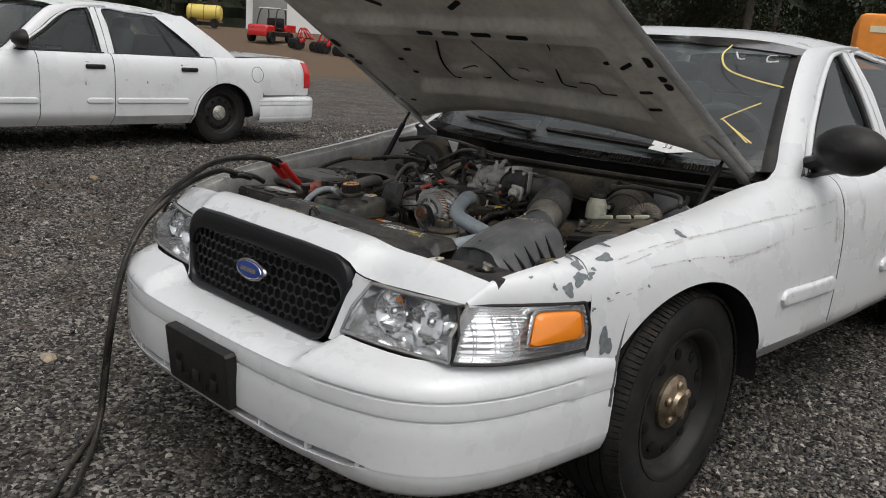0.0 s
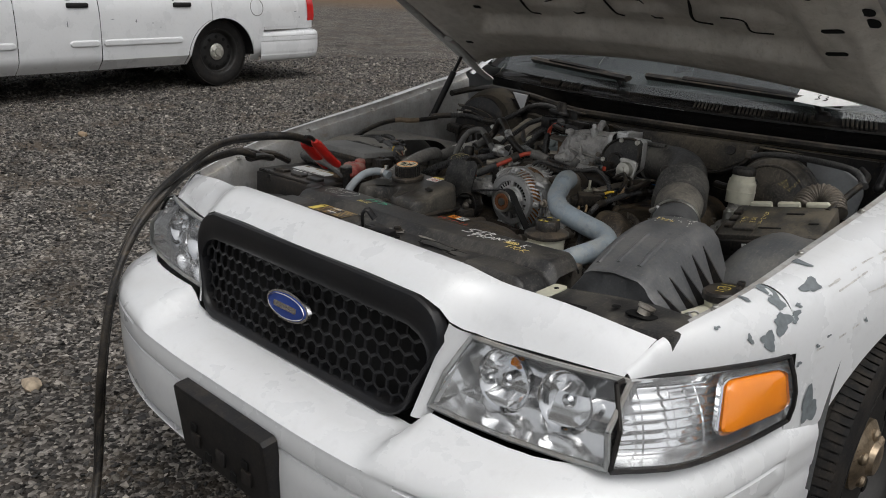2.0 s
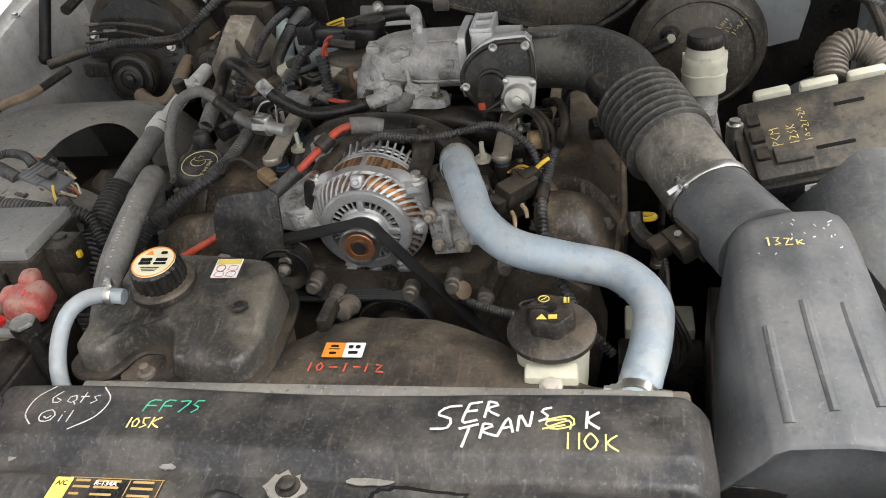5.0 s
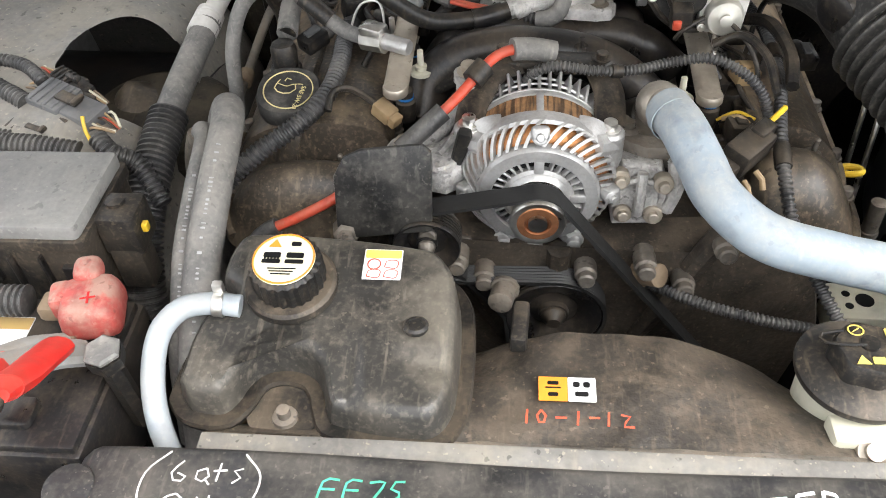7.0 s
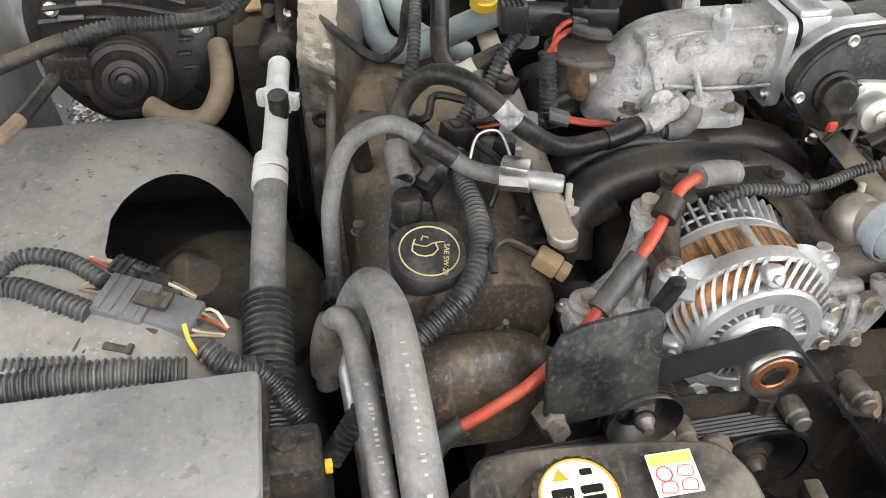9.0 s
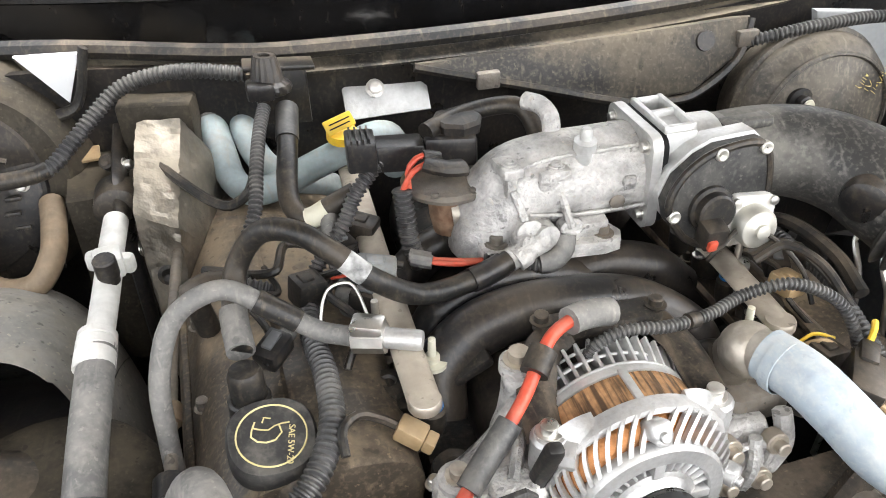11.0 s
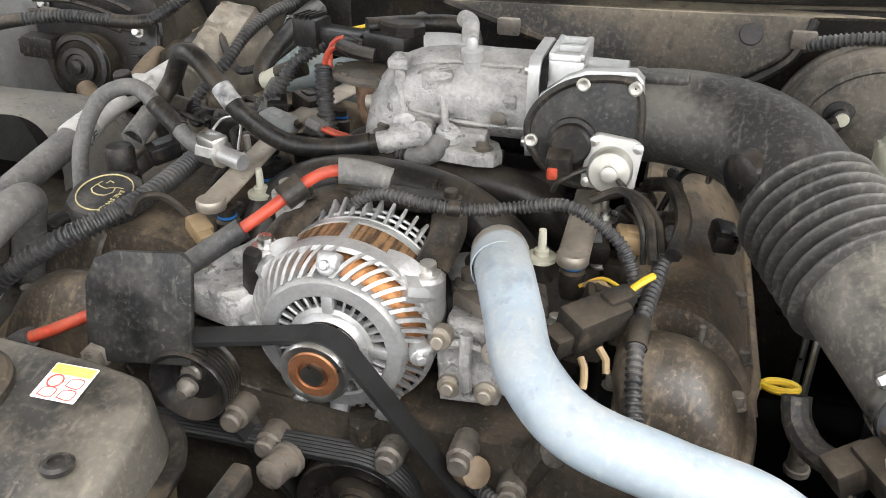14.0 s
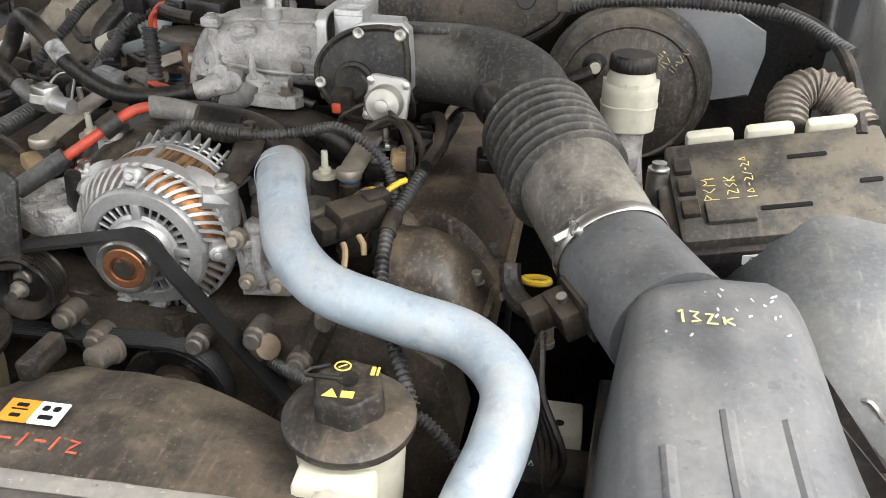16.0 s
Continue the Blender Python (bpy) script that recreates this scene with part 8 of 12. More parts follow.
    for k in range(5):
        v = 0.30 + 0.155 * k
        bm = B()
        a, b = lid(0.74, v), lid(1.0, v)
        c2 = b + V((0.034, 0, -0.004))
        vs = [bm.verts.new(p + V((0, d, 0))) for d in (-0.0022, 0.0022) for p in (a, b, c2)]
        bm.faces.new(vs[:3])
        bm.faces.new(vs[3:][::-1])
        for i in range(3):
            bm.faces.new((vs[i], vs[(i + 1) % 3], vs[3 + (i + 1) % 3], vs[3 + i]))
        part("gusset", bm, "plastic", ld)
    bm = B()
    surf(bm, lambda u, v: lid(1.0, u) + V((0.036 * v, 0, -0.004 * v)), 20, 2, 0.006)
    part("seam_flange", bm, "plastic", ld)
    bm = B()
    prism(bm, [(0.372, 0.500), (0.645, 0.500), (0.605, 0.838), (0.40, 0.840)], 0.60, 0.708, None, 0.006)
    part("base", bm, "plastic", t)
    for y in (0.50, 0.58, 0.66, 0.74, 0.82):
        bm = B()
        box(bm, (0.655 - 0.13 * (y - 0.5), y, 0.680), (0.012, 0.05, 0.07), bevel=0.003)
        part("base_rib", bm, "plastic_d", t)
    for y in (0.50, 0.80):
        bm = B()
        xo = 0.655 - 0.13 * (y - 0.5) - 0.625
        tube(bm, [(q[0] + xo, q[1], q[2] - 0.025) for q in ((0.635, y - 0.02, 0.70), (0.64, y - 0.02, 0.75), (0.625, y - 0.012, 0.775), (0.61, y, 0.765), (0.625, y + 0.012, 0.775), (0.64, y + 0.02, 0.75), (0.635, y + 0.02, 0.70))], 0.0024, seg=6, step=0.006)
        part("wire_clip", bm, "steel", t, "bent wire clip")
    bm = B()
    tube(bm, [(0.402, 0.885, 0.814), (0.425, 0.84, 0.806), (0.450, 0.79, 0.800)], 0.054, seg=32, step=0.01, taper=0.056)
    nk = part("inlet_neck", bm, "plastic_g", t)
    bm = B()
    box(bm, (0.362, 0.838, 0.775), (0.022, 0.05, 0.03), (0, -20, 25), bevel=0.004)
    box(bm, (0.343, 0.848, 0.768), (0.035, 0.026, 0.024), (0, -20, 25), bevel=0.003)
    box(bm, (0.374, 0.832, 0.785), (0.006, 0.056, 0.042), (0, -20, 25), bevel=0.002)
    sn = part("flow_sensor", bm, "rubber", t, "black flow sensor with plug")
    bm = B()
    tube(bm, [(0.335, 0.852, 0.764), (0.318, 0.868, 0.765), (0.308, 0.885, 0.775), (0.306, 0.895, 0.79)], 0.011, seg=10)
    part("sensor_plug", bm, "plastic_d", sn)
    for y in (0.823, 0.855):
        bm = B()
        lathe(bm, (0.366 + (y - 0.84) * 0.4, y, 0.797), (-0.3, -0.3, 1), [(0.005, 0), (0.005, 0.006), (0, 0.007)], seg=12)
        part("sensor_screw", bm, "steel", sn)
    for k in range(5):
        bm = B()
        o = 0.007 * k
        tube(bm, [(0.345, 0.835 - o, 0.755), (0.335 + o * 0.5, 0.815 - o, 0.72), (0.345 + o, 0.79 - o, 0.67), (0.36, 0.77, 0.62)], 0.0035, seg=6, step=0.01)
        part("sensor_wire", bm, "rubber", sn)
    bm = B()
    strokes(bm, [[(x * 0.68, y * 0.62) for x, y in ln] for ln in [[(-0.030, 0.011), (-0.030, -0.012)], [(-0.030, 0.011), (-0.034, 0.007)], [(-0.022, 0.010), (-0.013, 0.009), (-0.018, 0.001), (-0.012, -0.006), (-0.021, -0.010)], [(-0.006, 0.007), (0.002, 0.009), (0.001, 0.0), (-0.007, -0.010), (0.006, -0.010)], [(0.013, 0.004), (0.013, -0.010)], [(0.022, 0.003), (0.014, -0.003), (0.023, -0.010)]]],
            plane_m((0.466, 0.722, 0.8545), (1, 0.02, 0.0), (0, 1, 0.10)), 0.0010)
    part("pen_note", bm, "pen_yellow", ld)
    bm = B()
    rng = random.Random(2)
    for i in range(16):
        x, y = 0.43 + 0.09 * rng.random(), 0.70 + 0.06 * rng.random()
        z = 0.8545 + 0.10 * (y - 0.722)
        tube(bm, [(x, y, z), (x + 0.005 * rng.uniform(-1, 1), y + 0.004 * rng.uniform(-1, 1), z)], 0.0009, seg=4)
    part("paint_fleck", bm, "pen_white", ld)


NUDGE[0] = V((0.002, 0.006, -0.014))
air_intake()
NUDGE[0] = V((0, 0, 0))


# ---- driver's side of the bay ----
def control_module():
    t = thing("control_module", (0.56, 1.0, 0.76), "dusty black control module with white labels and pen notes", "module")
    u = V((0.208, 0.012, 0.036))
    w = V((0.012, 0.112, 0.046))
    m = plane_m((0.572, 1.068, 0.834), u, w)
    bm = B()
    prism(bm, rounded(0.225, 0.146, 0.006, 3), -0.034, 0.0, m, 0.003)
    part("case", bm, "dusty_case", t)
    bm = B()
    prism(bm, rounded(0.245, 0.03, 0.004, 2, 0, -0.066), -0.05, -0.012, m, 0.003)
    prism(bm, rounded(0.03, 0.12, 0.004, 2, -0.112, 0.0), -0.05, -0.008, m, 0.003)
    br = part("bracket", bm, "plastic", t)
    bm = B()
    prism(bm, rounded(0.048, 0.03, 0.002, 2, -0.06, -0.038), 0.0005, 0.006, m, 0.002)
    part("case_step", bm, "dusty_case", t)
    for x, y, L in ((-0.005, -0.036, 0.05), (0.03, 0.035, 0.04), (0.082, -0.01, 0.022)):
        bm = B()
        prism(bm, rounded(L, 0.006, 0.002, 2, x, y), 0.0003, 0.0012, m, 0)
        part("case_slot", bm, "ink", t)
    for i in range(3):
        bm = B()
        prism(bm, rounded(0.018, 0.022, 0.002, 2, -0.098, -0.03 + 0.032 * i), 0.0005, 0.007, m, 0.002)
        part("case_step", bm, "plastic", t)
    fm = m @ Matrix.Translation((0, -0.081, -0.03)) @ Matrix.Rotation(radians(90), 4, "X")
    for x, L in ((-0.038, 0.034), (0.055, 0.085)):
        bm = B()
        prism(bm, rounded(L, 0.013, 0.001, 2, x, 0.006), 0.0004, 0.0012, fm, 0)
        lb = part("label", bm, "white", t, "white paper label")
        bm = B()
        for k in range(3):
            prism(bm, rounded(L * 0.6, 0.0012, 0.0003, 1, x, 0.003 + 0.003 * k), 0.0013, 0.0016, fm, 0)
        part("label_print", bm, "ink", lb)
    for k in range(3):
        bm = B()
        box(bm, (0, 0, 0), (0.052, 0.016, 0.022), bevel=0.006)
        for v in bm.verts:
            v.co = m @ (v.co + V((-0.062 + 0.064 * k, 0.082, -0.004)))
        part("connector", bm, "milky", t, "off-white plug shell")
    bm = B()
    strokes(bm, [[(-0.066, 0.045), (-0.066, 0.030)], [(-0.066, 0.045), (-0.059, 0.042), (-0.066, 0.037)], [(-0.050, 0.044), (-0.056, 0.038), (-0.050, 0.032)], [(-0.045, 0.031), (-0.044, 0.044), (-0.040, 0.037), (-0.036, 0.044), (-0.035, 0.031)],
                 [(-0.066, 0.022), (-0.066, 0.010)], [(-0.060, 0.021), (-0.054, 0.019), (-0.060, 0.010), (-0.053, 0.010)], [(-0.044, 0.021), (-0.049, 0.017), (-0.044, 0.012), (-0.049, 0.010)], [(-0.040, 0.022), (-0.040, 0.010)], [(-0.034, 0.021), (-0.040, 0.016), (-0.034, 0.010)],
                 [(-0.066, 0.002), (-0.066, -0.008)], [(-0.058, 0.001), (-0.061, -0.004), (-0.057, -0.008), (-0.054, -0.003), (-0.058, 0.001)], [(-0.050, -0.003), (-0.046, -0.003)], [(-0.042, 0.001), (-0.037, -0.001), (-0.042, -0.008), (-0.036, -0.008)], [(-0.029, 0.001), (-0.033, -0.002), (-0.029, -0.006), (-0.033, -0.008)], [(-0.026, -0.003), (-0.023, -0.003)], [(-0.020, 0.001), (-0.015, -0.001), (-0.020, -0.008), (-0.014, -0.008)], [(-0.009, 0.001), (-0.012, -0.004), (-0.008, -0.008), (-0.006, -0.003), (-0.009, 0.001)]],
            m @ Matrix.Translation((-0.0375, 0.048, 0.0008)) @ Matrix.Rotation(radians(90), 4, "Z"), 0.0007)
    part("pen_note", bm, "pen_yellow", t)
    bm = B()
    bolt(bm, (0.447, 1.090, 0.828), (0, 0, 1), 0.008, 0.008)
    lathe(bm, (0.447, 1.090, 0.78), (0, 0, 1), [(0.012, 0), (0.012, 0.046), (0, 0.047)], seg=14)
    part("module_bolt", bm, "steel", t)
    bm = B()
    tube(bm, [(0.585, 1.16, 0.86), (0.59, 1.19, 0.885), (0.615, 1.205, 0.895), (0.645, 1.195, 0.885), (0.665, 1.165, 0.86)], 0.022, seg=16, rib=0.008, amp=0.0015)
    solo("wiring_harness", bm, "alu_d", "thick taped harness behind the control module", "harness")


NUDGE[0] = V((0.004, -0.030, -0.006))
control_module()
NUDGE[0] = V((0, 0, 0))


def brakes():
    t = thing("brake_booster", (0.43, 1.38, 0.67), "dusty black brake booster with pen notes", "booster")
    c = V((0.424, 1.318, 0.826))
    bm = B()
    lathe(bm, c, (0, 1, 0), [(0.0, -0.012), (0.033, -0.010), (0.055, 0.0), (0.092, 0.010), (0.108, 0.022), (0.114, 0.036), (0.114, 0.05), (0.120, 0.052), (0.120, 0.062), (0.106, 0.10), (0.06, 0.13), (0, 0.13)], seg=56)
    bo = part("shell", bm, "booster", t)
    bm = B()
    tube(bm, [c + V((0.096 * math.cos(a), 0.0105, 0.096 * math.sin(a))) for a in (2 * math.pi * i / 48 for i in range(49))], 0.0035, seg=6, step=0.012)
    part("pressed_ridge", bm, "booster", bo)
    bm = B()
    lathe(bm, V((0.376, 1.322, 0.866)), (0, -1, 0.1), [(0.018, -0.01), (0.018, 0.004), (0.010, 0.005), (0.010, 0.016), (0.006, 0.018), (0, 0.018)], seg=20)
    part("check_valve", bm, "plastic", t)
    bm = B()
    lathe(bm, V((0.376, 1.302, 0.868)), (0, -1, 0.1), [(0.008, 0), (0.007, 0.003), (0, 0.003)], seg=14)
    part("valve_tip", bm, "milky", t)
    bm = B()
    tube(bm, [(0.372, 1.303, 0.862), (0.345, 1.298, 0.852), (0.315, 1.30, 0.848), (0.28, 1.31, 0.85)], 0.010, seg=10)
    part("vacuum_hose", bm, "rubber", t)
    bm = B()
    nm = plane_m((0.474, 1.314, 0.886), (0.59, 0.245, 0.81), (-0.81, 0.045, 0.59))
    S = [[(-0.030, 0.012), (-0.030, -0.002), (-0.024, 0.001), (-0.030, 0.005)], [(-0.019, 0.006), (-0.019, -0.002)], [(-0.014, 0.006), (-0.014, -0.002)], [(-0.008, 0.006), (-0.008, -0.002)], [(-0.003, 0.002), (0.001, 0.004), (0.0, -0.002)],
         [(-0.024, -0.008), (-0.024, -0.018)], [(-0.018, -0.008), (-0.013, -0.011), (-0.018, -0.018), (-0.012, -0.018)], [(-0.004, -0.009), (-0.009, -0.012), (-0.004, -0.015), (-0.009, -0.018)],
         [(-0.020, -0.024), (-0.020, -0.034)], [(-0.012, -0.024), (-0.015, -0.029), (-0.012, -0.034), (-0.009, -0.029), (-0.012, -0.024)], [(-0.006, -0.029), (-0.002, -0.029)], [(0.001, -0.025), (0.006, -0.027), (0.001, -0.034), (0.007, -0.034)], [(0.015, -0.024), (0.010, -0.027), (0.015, -0.031), (0.010, -0.034)], [(0.018, -0.029), (0.021, -0.029)], [(0.024, -0.025), (0.028, -0.027), (0.024, -0.034), (0.030, -0.034)], [(0.036, -0.024), (0.033, -0.029), (0.036, -0.034), (0.039, -0.029), (0.036, -0.024)]]
    strokes(bm, [[(x * 0.62, y * 0.8 + 0.009) for x, y in ln] for ln in S], nm, 0.0010)
    part("pen_note", bm, "pen_yellow", t)
    t = thing("brake_reservoir", (0.418, 1.15, 0.80), "yellowed milky brake fluid reservoir with black cap", "reservoir")
    c = V((0.418, 1.158, 0.0))
    bm = B()
    prism(bm, rounded(0.066, 0.062, 0.026, 6), 0.838, 0.896, Matrix.Translation((c.x, c.y, 0)), 0.012, 4)
    tank = part("tank", bm, "milky", t)
    bm = B()
    prism(bm, rounded(0.0685, 0.0645, 0.027, 6), 0.866, 0.869, Matrix.Translation((c.x, c.y, 0)), 0.0015, 1)
    part("seam", bm, "milky", tank)
    bm = B()
    lathe(bm, (c.x, c.y, 0.880), (0, 0, 1), [(0.0300, 0.004), (0.0300, 0.014), (0.0285, 0.020), (0.0265, 0.026), (0.0262, 0.034)], seg=36)
    part("neck", bm, "milky", tank)
    bm = B()
    prism(bm, rounded(0.044, 0.050, 0.015, 4), 0.805, 0.840, Matrix.Translation((c.x, c.y, 0)), 0.0)
    part("outlet", bm, "alu_o", tank)
    bm = B()
    lathe(bm, (c.x, c.y, 0.908), (0, 0, 1), [(0.0272, 0), (0.0278, 0.003), (0.0272, 0.015), (0.0245, 0.0185), (0.015, 0.019), (0, 0.0186)], seg=96, wave=(32, 0.015))
    part("cap", bm, "rubber", t)
    t = thing("master_cylinder", (0.42, 1.18, 0.74), "cast aluminium brake master cylinder", "cylinder")
    bm = B()
    tube(bm, [(0.425, 1.305, 0.775), (0.42, 1.20, 0.775), (0.418, 1.09, 0.775)], 0.026, seg=20)
    for y in (1.17, 1.12):
        lathe(bm, (0.418, y, 0.795), (0, 0, 1), [(0.017, 0), (0.017, 0.02), (0, 0.02)], seg=16)
    box(bm, (0.395, 1.14, 0.765), (0.03, 0.10, 0.03), bevel=0.008)
    part("casting", bm, "alu_o", t)
    for y in (1.12, 1.17):
        bm = B()
        tube(bm, [(0.39, y, 0.76), (0.37, y - 0.01, 0.75), (0.36, y - 0.04, 0.72), (0.355, y - 0.06, 0.60)], 0.004, seg=8)
        part("brake_pipe", bm, "steel", t)
    t = thing("abs_unit", (0.32, 0.86, 0.5), "low block of the brake hydraulic unit with pen notes", "unit")
    bm = B()
    box(bm, (0.345, 0.895, 0.565), (0.10, 0.06, 0.05), bevel=0.004)
    part("valve_block", bm, "milky", t)
    bm = B()
    for x, y, r in ((0.335, 0.895, 0.011), (0.315, 0.905, 0.005), (0.315, 0.885, 0.005), (0.37, 0.885, 0.005)):
        lathe(bm, (x, y, 0.5902), (0, 0, 1), [(r, 0), (r, 0.0006), (0, 0.0006)], seg=16)
    part("port", bm, "ink", t)
    bm = B()
    box(bm, (0.345, 0.835, 0.545), (0.12, 0.06, 0.06), bevel=0.004)
    cs = part("controller", bm, "plastic", t)
    bm = B()
    m = plane_m((0.33, 0.838, 0.5758), (1, 0, 0), (0, 1, 0))
    strokes(bm, [[(-0.02, 0.018), (-0.02, 0.008)], [(-0.014, 0.017), (-0.009, 0.015), (-0.014, 0.008), (-0.008, 0.008)], [(0.0, 0.017), (-0.005, 0.015), (0.0, 0.011), (-0.005, 0.008)], [(0.005, 0.018), (0.005, 0.008)], [(0.011, 0.017), (0.005, 0.013), (0.011, 0.008)],
                 [(-0.022, -0.002), (-0.022, -0.012)], [(-0.014, -0.002), (-0.017, -0.007), (-0.014, -0.012), (-0.011, -0.007), (-0.014, -0.002)], [(-0.007, -0.007), (-0.003, -0.007)], [(0.001, -0.003), (0.006, -0.005), (0.001, -0.012), (0.007, -0.012)], [(0.014, -0.002), (0.011, -0.007), (0.014, -0.012), (0.017, -0.007), (0.014, -0.002)]], m, 0.0008)
    part("pen_note", bm, "pen_white", cs)


NUDGE[0] = V((0.0, 0.030, -0.012))
brakes()
NUDGE[0] = V((0, 0, 0))


def steering_reservoir():
    c = V((0.211, 0.656, 0.0))
    t = thing("steering_reservoir", (c.x, c.y, 0.66), "cream plastic fluid reservoir with wide black cap disc", "reservoir")
    bm = B()
    lathe(bm, (c.x, c.y, 0.64), (0, 0, 1), [(0.030, 0), (0.038, 0.02), (0.042, 0.06), (0.045, 0.12), (0.045, 0.132)], seg=36)
    box(bm, (c.x, 0.606, 0.722), (0.062, 0.03, 0.075), bevel=0.006)
    part("tank", bm, "milky", t)
    bm = B()
    lathe(bm, (c.x, 0.589, 0.748), (0, -0.5, 1), [(0.014, 0), (0.013, 0.006), (0.008, 0.007), (0.008, 0.012), (0, 0.013)], seg=18)
    part("bracket_nut", bm, "nickel", t)
    bm = B()
    lathe(bm, (c.x, c.y, 0.771), (0, 0, 1), [(0.047, -0.004), (0.0525, -0.003), (0.0535, 0.0), (0.0530, 0.004), (0.048, 0.008), (0.028, 0.013), (0.0, 0.014)], seg=56)
    dk = part("cap_disc", bm, "plastic_d", t, "dusty black cap disc")
    bm = B()
    lathe(bm, (c.x, c.y, 0.783), (0, 0, 1), [(0.0285, 0), (0.0285, 0.006), (0.0275, 0.019), (0.0255, 0.022), (0.0, 0.0225)], seg=60, wave=(6, 0.05))
    cp = part("cap", bm, "plastic_d", t)
    bm = B()
    lathe(bm, (c.x, c.y + 0.002, 0.805), (0, 0, 1), [(0.008, 0), (0.008, 0.003), (0, 0.0035)], seg=18)
    tube(bm, [(c.x - 0.004, c.y, 0.808), (c.x - 0.02, c.y - 0.002, 0.81), (c.x - 0.036, c.y + 0.006, 0.803), (c.x - 0.036, c.y + 0.016, 0.80), (c.x - 0.018, c.y + 0.016, 0.806)], 0.0016, seg=6)
    part("tether", bm, "rubber", cp)
    bm = B()
    ring = [(c.x - 0.008 + 0.0065 * math.cos(a), c.y + 0.0165 + 0.0055 * math.sin(a), 0.8062) for a in (2 * math.pi * i / 16 for i in range(17))]
    tube(bm, ring, 0.0007, seg=5, step=0.003)
    tube(bm, [(c.x - 0.011, c.y + 0.0145, 0.8062), (c.x - 0.005, c.y + 0.019, 0.8062)], 0.0006, seg=5)
    for x, y, w, h in ((0.017, 0.014, 0.0035, 0.010), (0.021, 0.014, 0.002, 0.010), (0.003, -0.015, 0.010, 0.007)):
        prism(bm, rounded(w, h, 0.0005, 1, c.x + x, c.y + y), 0.8058, 0.8064, None, 0)
    prism(bm, [(c.x - 0.016, c.y - 0.019), (c.x - 0.004, c.y - 0.019), (c.x - 0.010, c.y - 0.010)], 0.8058, 0.8064, None, 0)
    part("cap_print", bm, "yellow", cp)


NUDGE[0] = V((-0.004, 0.006, -0.006))
steering_reservoir()
NUDGE[0] = V((0, 0, 0))


def upper_hose():
    t = thing("radiator_hose", (0.2, 0.78, 0.75), "pale blue silicone upper radiator hose", "hose")
    bm = B()
    tube(bm, [(0.066, 0.942, 0.838), (0.078, 0.906, 0.838), (0.091, 0.873, 0.826), (0.108, 0.834, 0.809), (0.150, 0.799, 0.791), (0.220, 0.792, 0.773), (0.286, 0.784, 0.760), (0.324, 0.739, 0.750), (0.323, 0.676, 0.743), (0.309, 0.617, 0.737), (0.299, 0.580, 0.732)], 0.0242, seg=28, step=0.006)
    part("hose", bm, "hose_blue", t)
    for c, ax in ((V((0.070, 0.926, 0.8375)), V((0.25, -0.93, 0.05))), (V((0.302, 0.590, 0.734)), V((-0.2, -0.96, -0.12)))):
        bm = B()
        ax.normalize()
        lathe(bm, c - ax * 0.006, ax, [(0.0246, 0), (0.0256, 0.0005), (0.0256, 0.0115), (0.0246, 0.012)], seg=36, caps=False)
        cl = part("clamp", bm, "steel" if c.y < 0.7 else "hose_blue", t, "steel hose clamp")
        if c.y < 0.7:
            bm = B()
            box(bm, c + V((-0.022, -0.004, 0.012)), (0.016, 0.014, 0.012), bevel=0.003)
            lathe(bm, c + V((-0.032, -0.004, 0.012)), (-1, 0, 0), [(0.006, -0.004), (0.006, 0.004), (0, 0.005)], seg=6)
            part("clamp_screw", bm, "steel", cl)
    t = thing("thermostat_housing", (0.06, 0.96, 0.76), "cast thermostat neck with rusty rim", "housing")
    bm = B()
    tube(bm, [(0.058, 0.985, 0.78), (0.062, 0.972, 0.815), (0.066, 0.948, 0.834), (0.070, 0.925, 0.838)], 0.022, seg=22, taper=0.021)
    bmesh.ops.create_uvsphere(bm, u_segments=20, v_segments=12, radius=0.026, matrix=Matrix.Translation((0.062, 0.962, 0.828)))
    part("neck", bm, "nickel", t)
    bm = B()
    prism(bm, [(0.012, 0.985), (0.022, 0.955), (0.05, 0.938), (0.09, 0.940), (0.108, 0.96), (0.10, 0.995), (0.03, 1.005)], 0.760, 0.788, None, 0.005)
    part("flange", bm, "alu_d", t)
    bm = B()
    prism(bm, [(-0.026, -0.05), (0.028, -0.045), (0.034, 0.0), (0.024, 0.03), (-0.022, 0.034), (-0.032, 0.0)], -0.03, 0.018, plane_m((0.046, 0.935, 0.742), (1, 0, 0), (0, 0.2, 1)), 0.008, 3)
    tube(bm, [(0.02, 0.913, 0.755), (0.046, 0.909, 0.765), (0.07, 0.913, 0.75), (0.066, 0.917, 0.72), (0.028, 0.917, 0.72), (0.02, 0.913, 0.755)], 0.004, seg=6, step=0.006)
    oc = part("outlet_casting", bm, "alu_o", t)
    for p_, h_ in (((0.022, 0.905, 0.768), 0.010), ((0.070, 0.906, 0.762), 0.010), ((0.030, 0.907, 0.716), 0.008), ((0.064, 0.907, 0.716), 0.008)):
        bm = B()
        lathe(bm, p_, (0, -1, 0.2), [(0.011, -0.012), (0.011, 0.0), (0.010, 0.001)], seg=16)
        bolt(bm, V(p_), (0, -1, 0.2), 0.0065, h_)
        part("housing_bolt", bm, "rail", oc)
    bm = B()
    tube(bm, [(0.046, 0.908, 0.776), (0.046, 0.902, 0.745), (0.046, 0.908, 0.712)], 0.006, seg=8)
    tube(bm, [(0.082, 0.925, 0.782), (0.086, 0.918, 0.75), (0.080, 0.922, 0.715)], 0.009, seg=8)
    part("casting_rib", bm, "alu_o", oc)
    bm = B()
